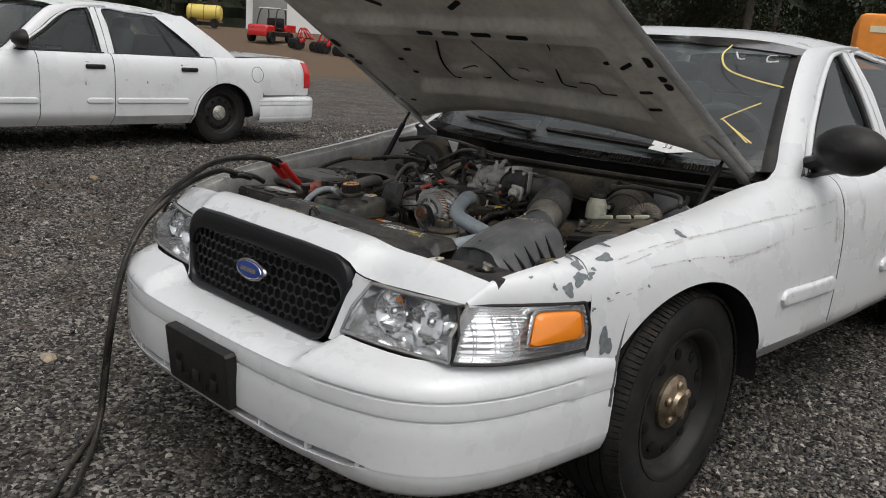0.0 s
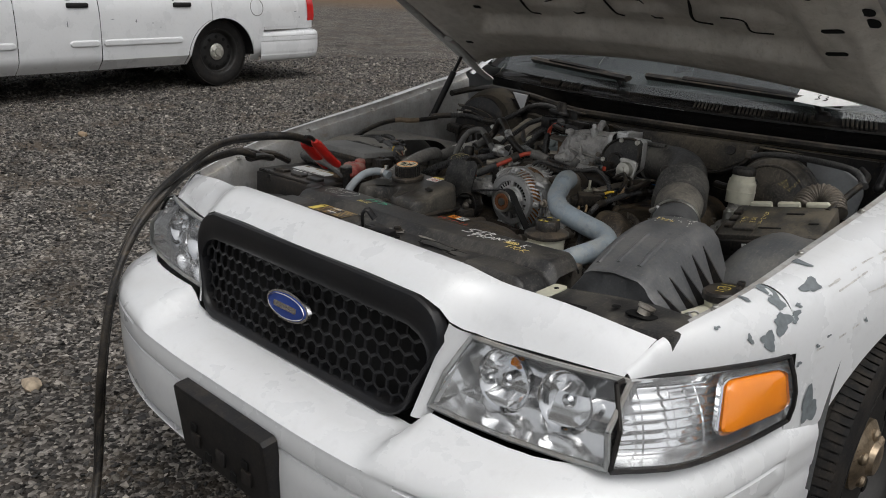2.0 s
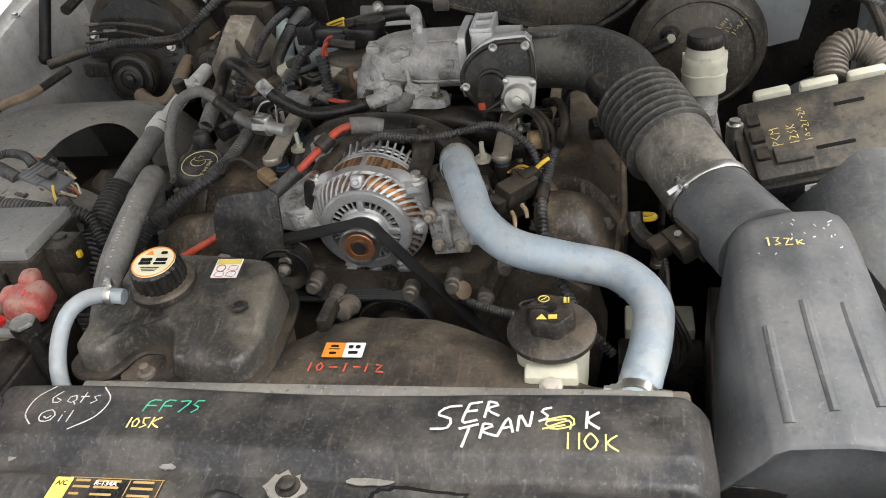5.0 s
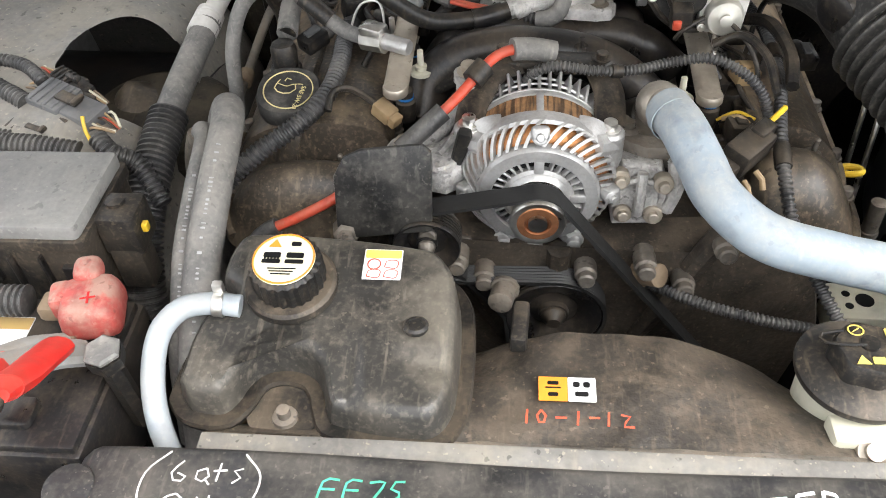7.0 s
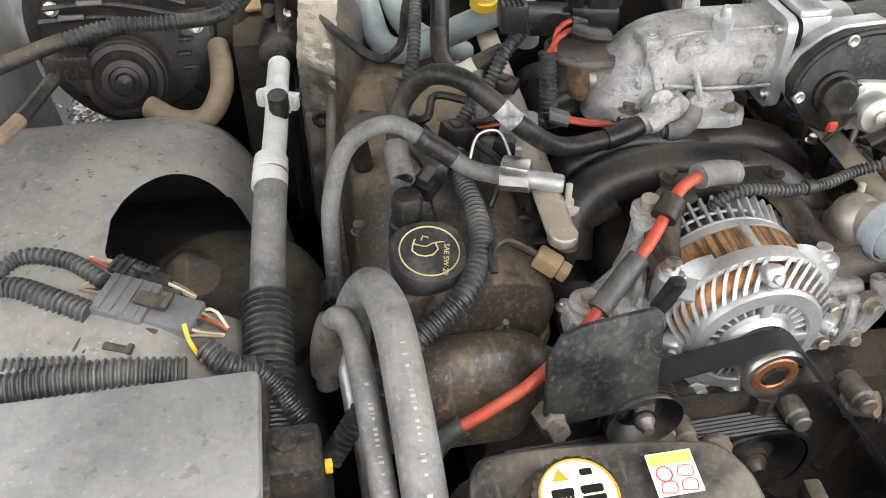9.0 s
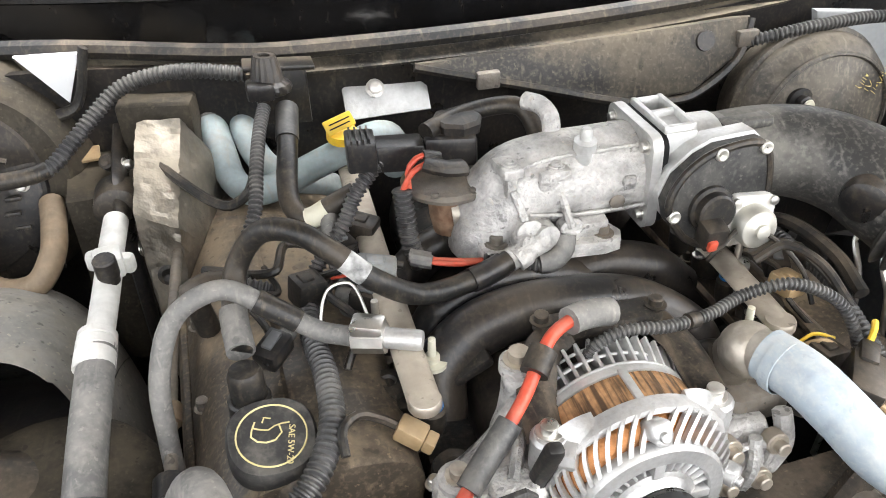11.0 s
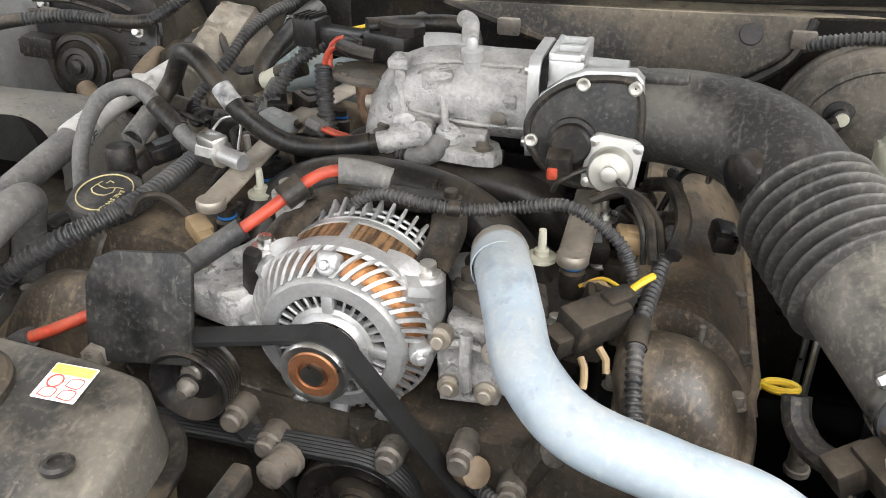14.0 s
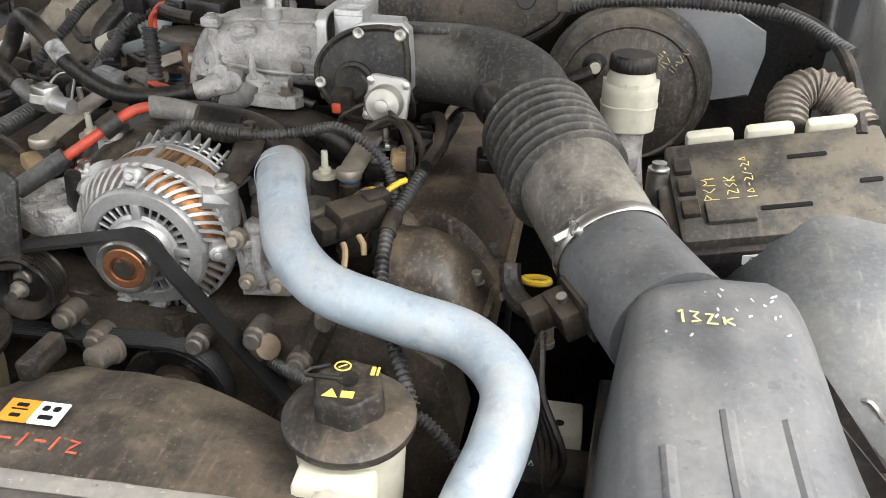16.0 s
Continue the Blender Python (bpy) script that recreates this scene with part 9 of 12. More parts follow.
    lathe(bm, (0.030, 0.992, 0.785), (0, 0, 1), [(0.022, 0), (0.022, 0.012), (0.019, 0.014), (0, 0.014)], seg=24)
    part("blanking_disc", bm, "alu", t)
    for x, y in ((0.033, 0.972), (0.093, 0.952)):
        bm = B()
        lathe(bm, (x, y, 0.79), (0, -0.1, 1), [(0.014, -0.03), (0.014, 0.0), (0.012, 0.002), (0.008, 0.003), (0.008, 0.012), (0, 0.013)], seg=16)
        part("sensor", bm, "alu_d", t)


upper_hose()


def washer_tank():
    t = thing("washer_tank", (0.66, 0.6, 0.6), "milky washer fluid tank with black cap", "tank")
    bm = B()
    prism(bm, [(0.612, 0.485), (0.655, 0.44), (0.69, 0.50), (0.70, 0.66), (0.64, 0.66), (0.618, 0.60)], 0.60, 0.765, None, 0.02, 3)
    prism(bm, [(0.655, 0.66), (0.715, 0.66), (0.715, 0.82), (0.675, 0.82)], 0.60, 0.79, None, 0.02, 3)
    lathe(bm, (0.660, 0.588, 0.76), (-0.1, -0.15, 1), [(0.036, 0), (0.035, 0.022)], seg=28)
    part("tank", bm, "milky", t)
    bm = B()
    lathe(bm, (0.658, 0.585, 0.782), (-0.1, -0.15, 1), [(0.037, 0), (0.040, 0.003), (0.039, 0.014), (0.034, 0.018), (0, 0.018)], seg=40)
    box(bm, (0.668, 0.628, 0.80), (0.012, 0.018, 0.02), bevel=0.003)
    cp = part("cap", bm, "plastic", t)
    bm = B()
    m = plane_m((0.656, 0.582, 0.8012), (1, 0, 0.1), (0, 1, 0.15))
    strokes(bm, [[(-0.012, 0.004), (-0.008, -0.008), (0.008, -0.008), (0.012, 0.004), (0.0, 0.008), (-0.012, 0.004)], [(0, -0.002), (-0.004, 0.004)], [(0, -0.002), (0.004, 0.004)], [(-0.014, 0.018), (0.014, 0.018)], [(-0.008, -0.018), (0.008, -0.018)]], m, 0.0009)
    part("cap_print", bm, "yellow", cp)


NUDGE[0] = V((0.0, 0.042, -0.040))
washer_tank()
NUDGE[0] = V((0, 0, 0))


# ---- passenger's side of the bay ----
def coolant_reservoir():
    t = thing("coolant_reservoir", (-0.25, 0.66, 0.66), "dusty black coolant reservoir with yellowed lower half", "reservoir")
    out = [(-0.378, 0.588), (-0.366, 0.573), (-0.338, 0.571), (-0.327, 0.588), (-0.322, 0.606), (-0.311, 0.622), (-0.292, 0.628), (-0.272, 0.622), (-0.261, 0.606), (-0.256, 0.588), (-0.246, 0.569), (-0.152, 0.562), (-0.132, 0.576), (-0.122, 0.61), (-0.124, 0.72), (-0.138, 0.750), (-0.160, 0.764),
           (-0.28, 0.772), (-0.345, 0.768), (-0.358, 0.750), (-0.362, 0.705), (-0.348, 0.692), (-0.348, 0.676), (-0.368, 0.662), (-0.376, 0.63)]

    out = [(-0.25 + (x + 0.25) * (0.86 if x > -0.25 else 1.09), 0.597 + (y - 0.569) * 0.90 - 0.05 * (x + 0.25)) for x, y in out]

    def ring(k, z):
        cx, cy_ = -0.245, 0.665
        return [V((cx + (x - cx) * k, cy_ + (y - cy_) * k, z)) for x, y in out]
    bm = B()
    rows = []
    inset = spline([(x, y, 0) for x, y in out] + [(out[0][0], out[0][1], 0)], 132)[:-1]
    nn_ = len(inset)
    for d, z in ((0.0, 0.742), (0.0045, 0.776), (0.0065, 0.7815), (0.0105, 0.7855), (0.0155, 0.7868), (0.021, 0.7868)):
        row = []
        for i in range(nn_):
            tg = (inset[(i + 2) % nn_] - inset[i - 2]).normalized()
            p = inset[i] + V((-tg.y, tg.x, 0)) * d
            row.append(bm.verts.new((p.x, p.y, z + (0.016 * (p.y - 0.66) / 0.1 if z > 0.745 else 0.0))))
        rows.append(row)
    for k in (0.88, 0.72, 0.55, 0.35, 0.15):
        rows.append([bm.verts.new((-0.235 + (v.co.x + 0.235) * k, 0.680 + (v.co.y - 0.680) * k, 0.7902 + 0.16 * (v.co.y - 0.68) * k)) for v in rows[5]])
    for a, b in zip(rows, rows[1:]):
        for i in range(nn_):
            bm.faces.new((a[i], a[(i + 1) % nn_], b[(i + 1) % nn_], b[i]))
    bm.faces.new(rows[-1])
    for v in bm.verts:
        if v.co.z > 0.75:
            v.co.z -= 0.007 * math.exp(-((v.co.x + 0.232) / 0.010) ** 2) * max(0, min(1, (0.69 - v.co.y) / 0.04))
            v.co.z -= 0.006 * math.exp(-((v.co.y - 0.640) / 0.012) ** 2) * max(0, min(1, (v.co.x + 0.22) / 0.03))
    up = part("upper_shell", bm, "tank_black", t, angle=28)
    bm = B()
    rows = []
    for d, z in ((0.002, 0.7465), (-0.011, 0.7475), (-0.013, 0.744), (-0.0115, 0.738), (0.0, 0.735)):
        row = []
        for i in range(nn_):
            tg = (inset[(i + 2) % nn_] - inset[i - 2]).normalized()
            p = inset[i] + V((-tg.y, tg.x, 0)) * d
            row.append(bm.verts.new((p.x, p.y, z)))
        rows.append(row)
    for a, b in zip(rows, rows[1:]):
        for i in range(nn_):
            bm.faces.new((a[i], a[(i + 1) % nn_], b[(i + 1) % nn_], b[i]))
    part("weld_flange", bm, "rubber", t)
    bm = B()
    rows = [[bm.verts.new(p) for p in ring(k, z)] for k, z in ((0.99, 0.734), (0.985, 0.70), (0.96, 0.665), (0.9, 0.65))]
    for a, b in zip(rows, rows[1:]):
        n = len(a)
        for i in range(n):
            bm.faces.new((a[i], a[(i + 1) % n], b[(i + 1) % n], b[i]))
    bm.faces.new(rows[-1][::-1])
    part("lower_shell", bm, "amber_tank", t, "yellowed translucent lower half")
    bm = B()
    lathe(bm, (-0.294, 0.618, 0.736), (0, 0, 1), [(0.036, 0), (0.036, 0.005), (0.0, 0.006)], seg=24)
    part("stud_floor", bm, "plastic_d", t)
    bm = B()
    lathe(bm, (-0.292, 0.606, 0.741), (0, 0, 1), [(0.012, 0), (0.011, 0.004), (0.006, 0.005), (0.006, 0.014), (0, 0.015)], seg=16)
    part("mounting_stud", bm, "alu_d", t)
    bm = B()
    lathe(bm, (-0.178, 0.671, 0.793), (0, 0.1, 1), [(0.011, 0), (0.0115, 0.004), (0.009, 0.006), (0.006, 0.006), (0.006, 0.004), (0, 0.004)], seg=24)
    part("boss", bm, "plastic_d", up)
    c = V((-0.298, 0.714, 0.801))
    ax = V((0, -0.1, 1)).normalized()
    bm = B()
    lathe(bm, c, ax, [(0.043, -0.006), (0.043, 0.002), (0.040, 0.005), (0.034, 0.006)], seg=40)
    part("neck_collar", bm, "plastic_d", t)
    bm = B()
    lathe(bm, c + ax * 0.006, ax, [(0.0330, 0), (0.0335, 0.010), (0.0325, 0.026), (0.029, 0.029), (0.0, 0.029)], seg=96, wave=(24, 0.03))
    cp = part("pressure_cap", bm, "rubber", t, "ribbed black pressure cap")
    bm = B()
    lathe(bm, c + ax * 0.0352, ax, [(0.0285, 0), (0.0282, 0.0008), (0, 0.0008)], seg=48)
    lb = part("cap_label", bm, "cream", cp, "round cream cap label")
    m = plane_m(c + ax * 0.0364, (1, 0, 0), (0, 1, 0.1))
    bm = B()
    for x, y, w, h in ((-0.011, 0.004, 0.016, 0.006), (0.010, 0.004, 0.016, 0.006), (-0.011, -0.003, 0.017, 0.0045), (0.010, -0.003, 0.017, 0.0045), (0.0, -0.011, 0.026, 0.0012), (0, -0.014, 0.022, 0.0012), (0, -0.017, 0.018, 0.0012), (0.009, 0.017, 0.009, 0.005)):
        prism(bm, rounded(w, h, min(w, h) * 0.25, 2, x, y), 0, 0.0003, m, 0)
    for i in range(5):
        prism(bm, rounded(0.002, 0.005, 0.0005, 1, -0.017 + i * 0.003, -0.0005), 0.0003, 0.0005, m, 0)
    part("label_print", bm, "ink", lb)
    bm = B()
    prism(bm, [(-0.016, 0.013), (-0.004, 0.013), (-0.010, 0.022)], 0, 0.0004, m, 0)
    ring_ = [m @ V((0.0275 * math.cos(a), 0.0275 * math.sin(a), 0.0002)) for a in (2 * math.pi * i / 30 for i in range(31))]
    tube(bm, ring_, 0.0009, seg=5, step=0.004)
    part("label_mark", bm, "orange", lb)
    m = plane_m((-0.214, 0.7335, 0.8075), (1, 0, 0), (0, 1, 0.13))
    bm = B()
    prism(bm, rounded(0.036, 0.034, 0.001, 2), 0, 0.0006, m, 0)
    lb = part("sticker", bm, "white", t, "white and yellow warning sticker")
    bm = B()
    prism(bm, rounded(0.034, 0.009, 0.001, 2, 0, 0.0115), 0.0006, 0.0010, m, 0)
    part("sticker_band", bm, "yellow", lb)
    bm = B()
    tube(bm, [m @ V((-0.008 + 0.006 * math.cos(a), 0.0 + 0.006 * math.sin(a), 0.0008)) for a in (2 * math.pi * i / 14 for i in range(15))], 0.0007, seg=5, step=0.003)
    for x, y in ((0.008, 0.0), (0.008, -0.011), (-0.008, -0.011)):
        tube(bm, [m @ V((x + a, y + b, 0.0008)) for a, b in ((-0.006, -0.003), (-0.004, 0.004), (0.006, 0.004), (0.005, -0.004), (-0.006, -0.003))], 0.0005, seg=4, step=0.003)
    part("sticker_print", bm, "red", lb)
    # overflow hose
    t2 = thing("overflow_hose", (-0.40, 0.62, 0.66), "pale grey-blue overflow hose with clamp", "hose")
    bm = B()
    tube(bm, [(-0.338, 0.683, 0.802), (-0.366, 0.682, 0.806), (-0.392, 0.676, 0.803), (-0.407, 0.655, 0.795), (-0.408, 0.62, 0.775), (-0.400, 0.590, 0.75), (-0.390, 0.572, 0.70), (-0.386, 0.57, 0.66)], 0.0105, seg=16, step=0.005)
    part("hose", bm, "hose_grey", t2)
    bm = B()
    lathe(bm, (-0.352, 0.6825, 0.8045), (-1, 0, 0.1), [(0.0115, 0), (0.0122, 0.001), (0.0122, 0.009), (0.0115, 0.010)], seg=24, caps=False)
    box(bm, (-0.357, 0.690, 0.818), (0.010, 0.008, 0.014), bevel=0.002)
    part("clamp", bm, "steel", t2)


coolant_reservoir()


def fuse_box():
    t = thing("fuse_box", (-0.63, 0.81, 0.72), "dusty grey-black fuse box with clipped lid", "fuse box")
    bm = B()
    prism(bm, rounded(0.222, 0.122, 0.006, 3), -0.004, 0.012, pose(-0.627, 0.814, 0.812, -2, 0, 0), 0.004)
    part("lid", bm, "dusty_lid", t)
    bm = B()
    prism(bm, rounded(0.232, 0.130, 0.008, 3), -0.016, -0.0045, pose(-0.627, 0.814, 0.812, -2, 0, 0), 0.002)
    part("lid_rim", bm, "plastic_d", t)
    bm = B()
    prism(bm, rounded(0.225, 0.124, 0.006, 3, -0.629, 0.815), 0.715, 0.797, None, 0.002, top_scale=1.0)
    part("body", bm, "plastic_d", t)
    for i in range(7):
        bm = B()
        box(bm, (-0.722 + 0.032 * i, 0.749, 0.765), (0.004 if i % 3 else 0.026, 0.008, 0.05 if i % 3 else 0.024), bevel=0.002)
        part("rib" if i % 3 else "latch", bm, "plastic", t)
    for y in (0.78, 0.81, 0.84):
        bm = B()
        box(bm, (-0.748, y, 0.785), (0.012, 0.018, 0.03), bevel=0.003)
        part("hinge_tab", bm, "plastic_d", t)
    bm = B()
    box(bm, (-0.493, 0.803, 0.785), (0.042, 0.045, 0.05), bevel=0.005)
    box(bm, (-0.493, 0.795, 0.74), (0.035, 0.03, 0.06), bevel=0.004)
    lathe(bm, (-0.498, 0.808, 0.808), (0, 0, 1), [(0.010, 0), (0.010, 0.006), (0, 0.007)], seg=16)
    br = part("terminal_block", bm, "plastic_d", t)
    bm = B()
    box(bm, (-0.468, 0.795, 0.79), (0.006, 0.008, 0.010), bevel=0.001)
    part("tab", bm, "wire_y", br)


fuse_box()


def battery():
    t = thing("battery", (-0.61, 0.62, 0.55), "black car battery with white label", "battery")
    bm = B()
    box(bm, (-0.605, 0.636, 0.655), (0.30, 0.175, 0.20), bevel=0.006)
    box(bm, (-0.605, 0.636, 0.757), (0.29, 0.165, 0.012), bevel=0.004)
    part("case", bm, "plastic", t)
    m = plane_m((-0.626, 0.664, 0.7637), (1, 0, 0), (0, 1, 0))
    bm = B()
    prism(bm, rounded(0.150, 0.056, 0.001, 2), 0, 0.0008, m, 0)
    lb = part("label", bm, "white", t, "white and brown battery label")
    bm = B()
    prism(bm, rounded(0.093, 0.014, 0.0005, 1, 0.028, 0.020), 0.0008, 0.0012, m, 0)
    part("label_band", bm, "gold", lb)
    bm = B()
    prism(bm, rounded(0.045, 0.007, 0.003, 2, 0.012, 0.020), 0.0012, 0.0015, m, 0)
    part("brand_bar", bm, "white", lb)
    bm = B()
    for i in range(8):
        prism(bm, rounded(0.0012 + 0.0008 * (i % 3), 0.010, 0.0002, 1, -0.066 + 0.003 * i, 0.018), 0.0008, 0.0011, m, 0)
    for x, y, w in ((0.02, 0.006, 0.02), (0.02, -0.020, 0.012), (0.02, -0.025, 0.11)):
        prism(bm, rounded(w, 0.0014, 0.0003, 1, x, y), 0.0008, 0.0011, m, 0)
    part("label_print", bm, "brown_tube", lb)
    bm = B()
    for x in (-0.68, -0.60, -0.53):
        bm = B()
        prism(bm, rounded(0.05, 0.03, 0.006, 3, x, 0.585), 0.762, 0.770, None, 0.002)
        part("vent_cap", bm, "plastic", t)
    bm = B()
    for x in (-0.67, -0.655, -0.64, -0.62, -0.60):
        prism(bm, rounded(0.009, 0.007, 0.001, 1, x, 0.622), 0.7633, 0.7639, None, 0)
    part("case_print", bm, "white", t)
    # red terminal boot and clamps
    t2 = thing("terminal_boot", (-0.485, 0.69, 0.765), "dusty red plastic battery terminal boot", "boot")
    bm = B()
    box(bm, (-0.484, 0.688, 0.790), (0.058, 0.062, 0.04), (0, 0, 14), bevel=0.012, seg=3, taper=0.86)
    box(bm, (-0.492, 0.716, 0.806), (0.026, 0.03, 0.024), (0, 0, 14), bevel=0.009, seg=3)
    box(bm, (-0.512, 0.692, 0.792), (0.022, 0.03, 0.03), (0, 0, 14), bevel=0.007)
    part("cover", bm, "red_d", t2)
    bm = B()
    m = plane_m((-0.478, 0.680, 0.8115), (1, 0.24, 0), (-0.24, 1, 0))
    strokes(bm, [[(-0.007, 0), (0.007, 0)], [(0, -0.007), (0, 0.007)]], m, 0.0012)
    part("plus_mark", bm, "tail", t2)
    bm = B()
    box(bm, (-0.498, 0.645, 0.778), (0.02, 0.03, 0.014), (0, 0, 10), bevel=0.003)
    box(bm, (-0.525, 0.690, 0.785), (0.02, 0.025, 0.018), bevel=0.004)
    part("terminal_lug", bm, "brown_tube", t2)
    t3 = thing("jump_clamp", (-0.50, 0.60, 0.77), "red-handled jump lead clamp on the battery terminal", "clamp")
    bm = B()
    tube(bm, [(-0.475, 0.640, 0.782), (-0.49, 0.622, 0.802), (-0.505, 0.602, 0.815), (-0.53, 0.58, 0.83)], 0.017, seg=10, ry=0.010)
    tube(bm, [(-0.500, 0.650, 0.780), (-0.512, 0.630, 0.800), (-0.53, 0.605, 0.815), (-0.55, 0.59, 0.83)], 0.014, seg=10, ry=0.010)
    part("jaw", bm, "grey_conn", t3, "grey toothed jaw")
    for dx, dz in ((0.026, 0.006), (-0.018, -0.006)):
        o = V((dx, -0.006, dz))
        bm = B()
        tube(bm, [V(p) + o for p in ((-0.510, 0.628, 0.806), (-0.504, 0.600, 0.826), (-0.494, 0.566, 0.852), (-0.488, 0.540, 0.874))], 0.0165, seg=14, ry=0.0105, step=0.006)
        tube(bm, [V(p) + o for p in ((-0.488, 0.540, 0.874), (-0.485, 0.532, 0.880), (-0.482, 0.526, 0.884))], 0.0165, seg=14, ry=0.0105, step=0.004, taper=0.010)
        h_ = part("handle", bm, "clamp_red", t3, "red plastic handle")
        bm = B()
        tube(bm, [V(p) + o for p in ((-0.476, 0.519, 0.888), (-0.468, 0.500, 0.898), (-0.462, 0.480, 0.900))], 0.0055, seg=10)
        part("lead_end", bm, "rubber", h_)
    bm = B()
    lathe(bm, (-0.441, 0.625, 0.70), (0, -0.05, 1), [(0.010, 0), (0.010, 0.095), (0.016, 0.096), (0.017, 0.110), (0, 0.112)], seg=6)
    hb = solo("hold_down_bolt", bm, "rubber", "black battery hold-down bolt with a grey hex head", "bolt")
    bm = B()
    lathe(bm, (-0.441, 0.6194, 0.812), (0, -0.05, 1), [(0.0165, 0), (0.0168, 0.003), (0.014, 0.005), (0, 0.004)], seg=6)
    part("hex_head", bm, "rubber_g", hb)
    t4 = thing("jump_clamp", (-0.72, 0.60, 0.77), "black-handled jump lead clamp on the battery post", "clamp")
    bm = B()
    tube(bm, [(-0.72, 0.64, 0.78), (-0.73, 0.60, 0.80), (-0.735, 0.55, 0.81)], 0.014, seg=10, ry=0.010)
    part("jaw", bm, "rubber", t4)
    bm = B()
    tube(bm, [(-0.70, 0.56, 0.80), (-0.68, 0.51, 0.812), (-0.66, 0.46, 0.815)], 0.015, seg=10, ry=0.010)
    tube(bm, [(-0.725, 0.56, 0.80), (-0.71, 0.50, 0.82), (-0.70, 0.46, 0.83)], 0.015, seg=10, ry=0.010)
    part("handle", bm, "rubber", t4)


battery()


# ---- hoses, pipes and looms ----
def line(name, pts, r, material, label, category, extra=(), **kw):
    """A hose or cable, with bands (share0, share1, radius, material, name)."""
    t = thing(name, pts[0], label, category)
    bm = B()
    tube(bm, pts, r, **kw)
    part("hose" if category in ("hose", "pipe") else "sleeve", bm, material, t)
    for s0, s1, rr, mm, nm in extra:
        n = 60
        ln = spline(pts, n)
        bm = B()
        tube(bm, ln[int(s0 * n):int(s1 * n) + 1], rr, seg=kw.get("seg", 14), step=0.006)
        part(nm, bm, mm, t)
    return t


line("vent_hose", [(-0.062, 1.134, 0.862), (-0.098, 1.124, 0.852), (-0.145, 1.112, 0.842), (-0.200, 1.100, 0.846), (-0.245, 1.092, 0.880), (-0.276, 1.105, 0.907), (-0.306, 1.120, 0.926), (-0.335, 1.142, 0.917), (-0.360, 1.150, 0.880), (-0.370, 1.118, 0.855), (-0.369, 1.075, 0.842)],
     0.0106, "rubber", "black vent hose with white printed band", "hose", [(0.482, 0.528, 0.0109, "print_band", "band"), (0.0, 0.10, 0.0118, "alu_o", "end_fitting"), (0.12, 0.2, 0.0124, "plastic", "sleeve"), (0.90, 1.0, 0.0128, "rubber_g", "end_sleeve")], seg=16, step=0.006)
line("purge_hose", [(-0.446, 1.045, 0.71), (-0.446, 1.066, 0.765), (-0.441, 1.08, 0.825), (-0.418, 1.099, 0.875), (-0.376, 1.105, 0.890), (-0.335, 1.092, 0.868), (-0.30, 1.078, 0.846), (-0.272, 1.062, 0.845)],
     0.0092, "rubber_g", "grey rubber purge hose looping to a silver plug", "hose", [(0.74, 0.86, 0.0108, "plastic_d", "sleeve")], seg=14, step=0.006)
t = thing("quick_connector", (-0.25, 1.05, 0.83), "silver-grey quick connector on a fuel line", "connector")
bm = B()
tube(bm, [(-0.272, 1.060, 0.846), (-0.246, 1.048, 0.849)], 0.0145, seg=10)
box(bm, (-0.260, 1.055, 0.852), (0.030, 0.022, 0.030), (0, 0, -25), bevel=0.004)
part("shell", bm, "steel", t)
bm = B()
lathe(bm, (-0.248, 1.049, 0.849), (0.9, -0.42, 0.0), [(0.0095, 0), (0.0095, 0.032), (0.008, 0.035), (0, 0.035)], seg=18)
part("tip", bm, "alu_w", t)

line("crankcase_elbow", [(-0.40, 1.19, 0.78), (-0.405, 1.185, 0.815), (-0.41, 1.18, 0.835), (-0.39, 1.178, 0.845), (-0.36, 1.18, 0.838)], 0.012, "rubber", "black rubber elbow on the cam cover", "hose", seg=12)
# PCV valve
NUDGE[0] = V((0.0, -0.012, 0.0))
t = thing("pcv_valve", (-0.369, 1.06, 0.79), "grey and black crankcase vent valve", "valve")
bm = B()
lathe(bm, (-0.369, 1.058, 0.785), (0, 0, 1), [(0.020, 0), (0.020, 0.012), (0.017, 0.014), (0.019, 0.016), (0.019, 0.030), (0.0165, 0.032)], seg=24)
part("base", bm, "rubber", t)
bm = B()
lathe(bm, (-0.369, 1.060, 0.816), (0, 0.05, 1), [(0.0155, 0), (0.0155, 0.024), (0.013, 0.029), (0, 0.030)], seg=24)
part("top", bm, "rubber", t)
# oil filler
NUDGE[0] = V((-0.005, 0.012, 0.0))
t = thing("oil_filler_cap", (-0.352, 0.99, 0.78), "black oil filler cap with yellow print", "cap")
c, ax = V((-0.352, 0.989, 0.792)), V((0.05, -0.22, 1)).normalized()
bm = B()
lathe(bm, c - ax * 0.03, ax, [(0.027, 0), (0.027, 0.03)], seg=30)
part("neck", bm, "plastic", t)
bm = B()
lathe(bm, c, ax, [(0.030, 0), (0.0375, 0.002), (0.0385, 0.006), (0.0385, 0.022), (0.036, 0.026), (0.0, 0.026)], seg=80, wave=(4, 0.035))
cp = part("cap", bm, "cap_grey", t)
u_ = (V((0.93, -0.35, 0)) - ax * ax.dot(V((0.93, -0.35, 0)))).normalized()
m = plane_m(c + ax * 0.0266, u_, ax.cross(u_))
bm = B()
tube(bm, [m @ V((0.0285 * math.cos(a), 0.0285 * math.sin(a), 0.0)) for a in (2 * math.pi * i / 36 for i in range(37))], 0.0008, seg=5, step=0.004)
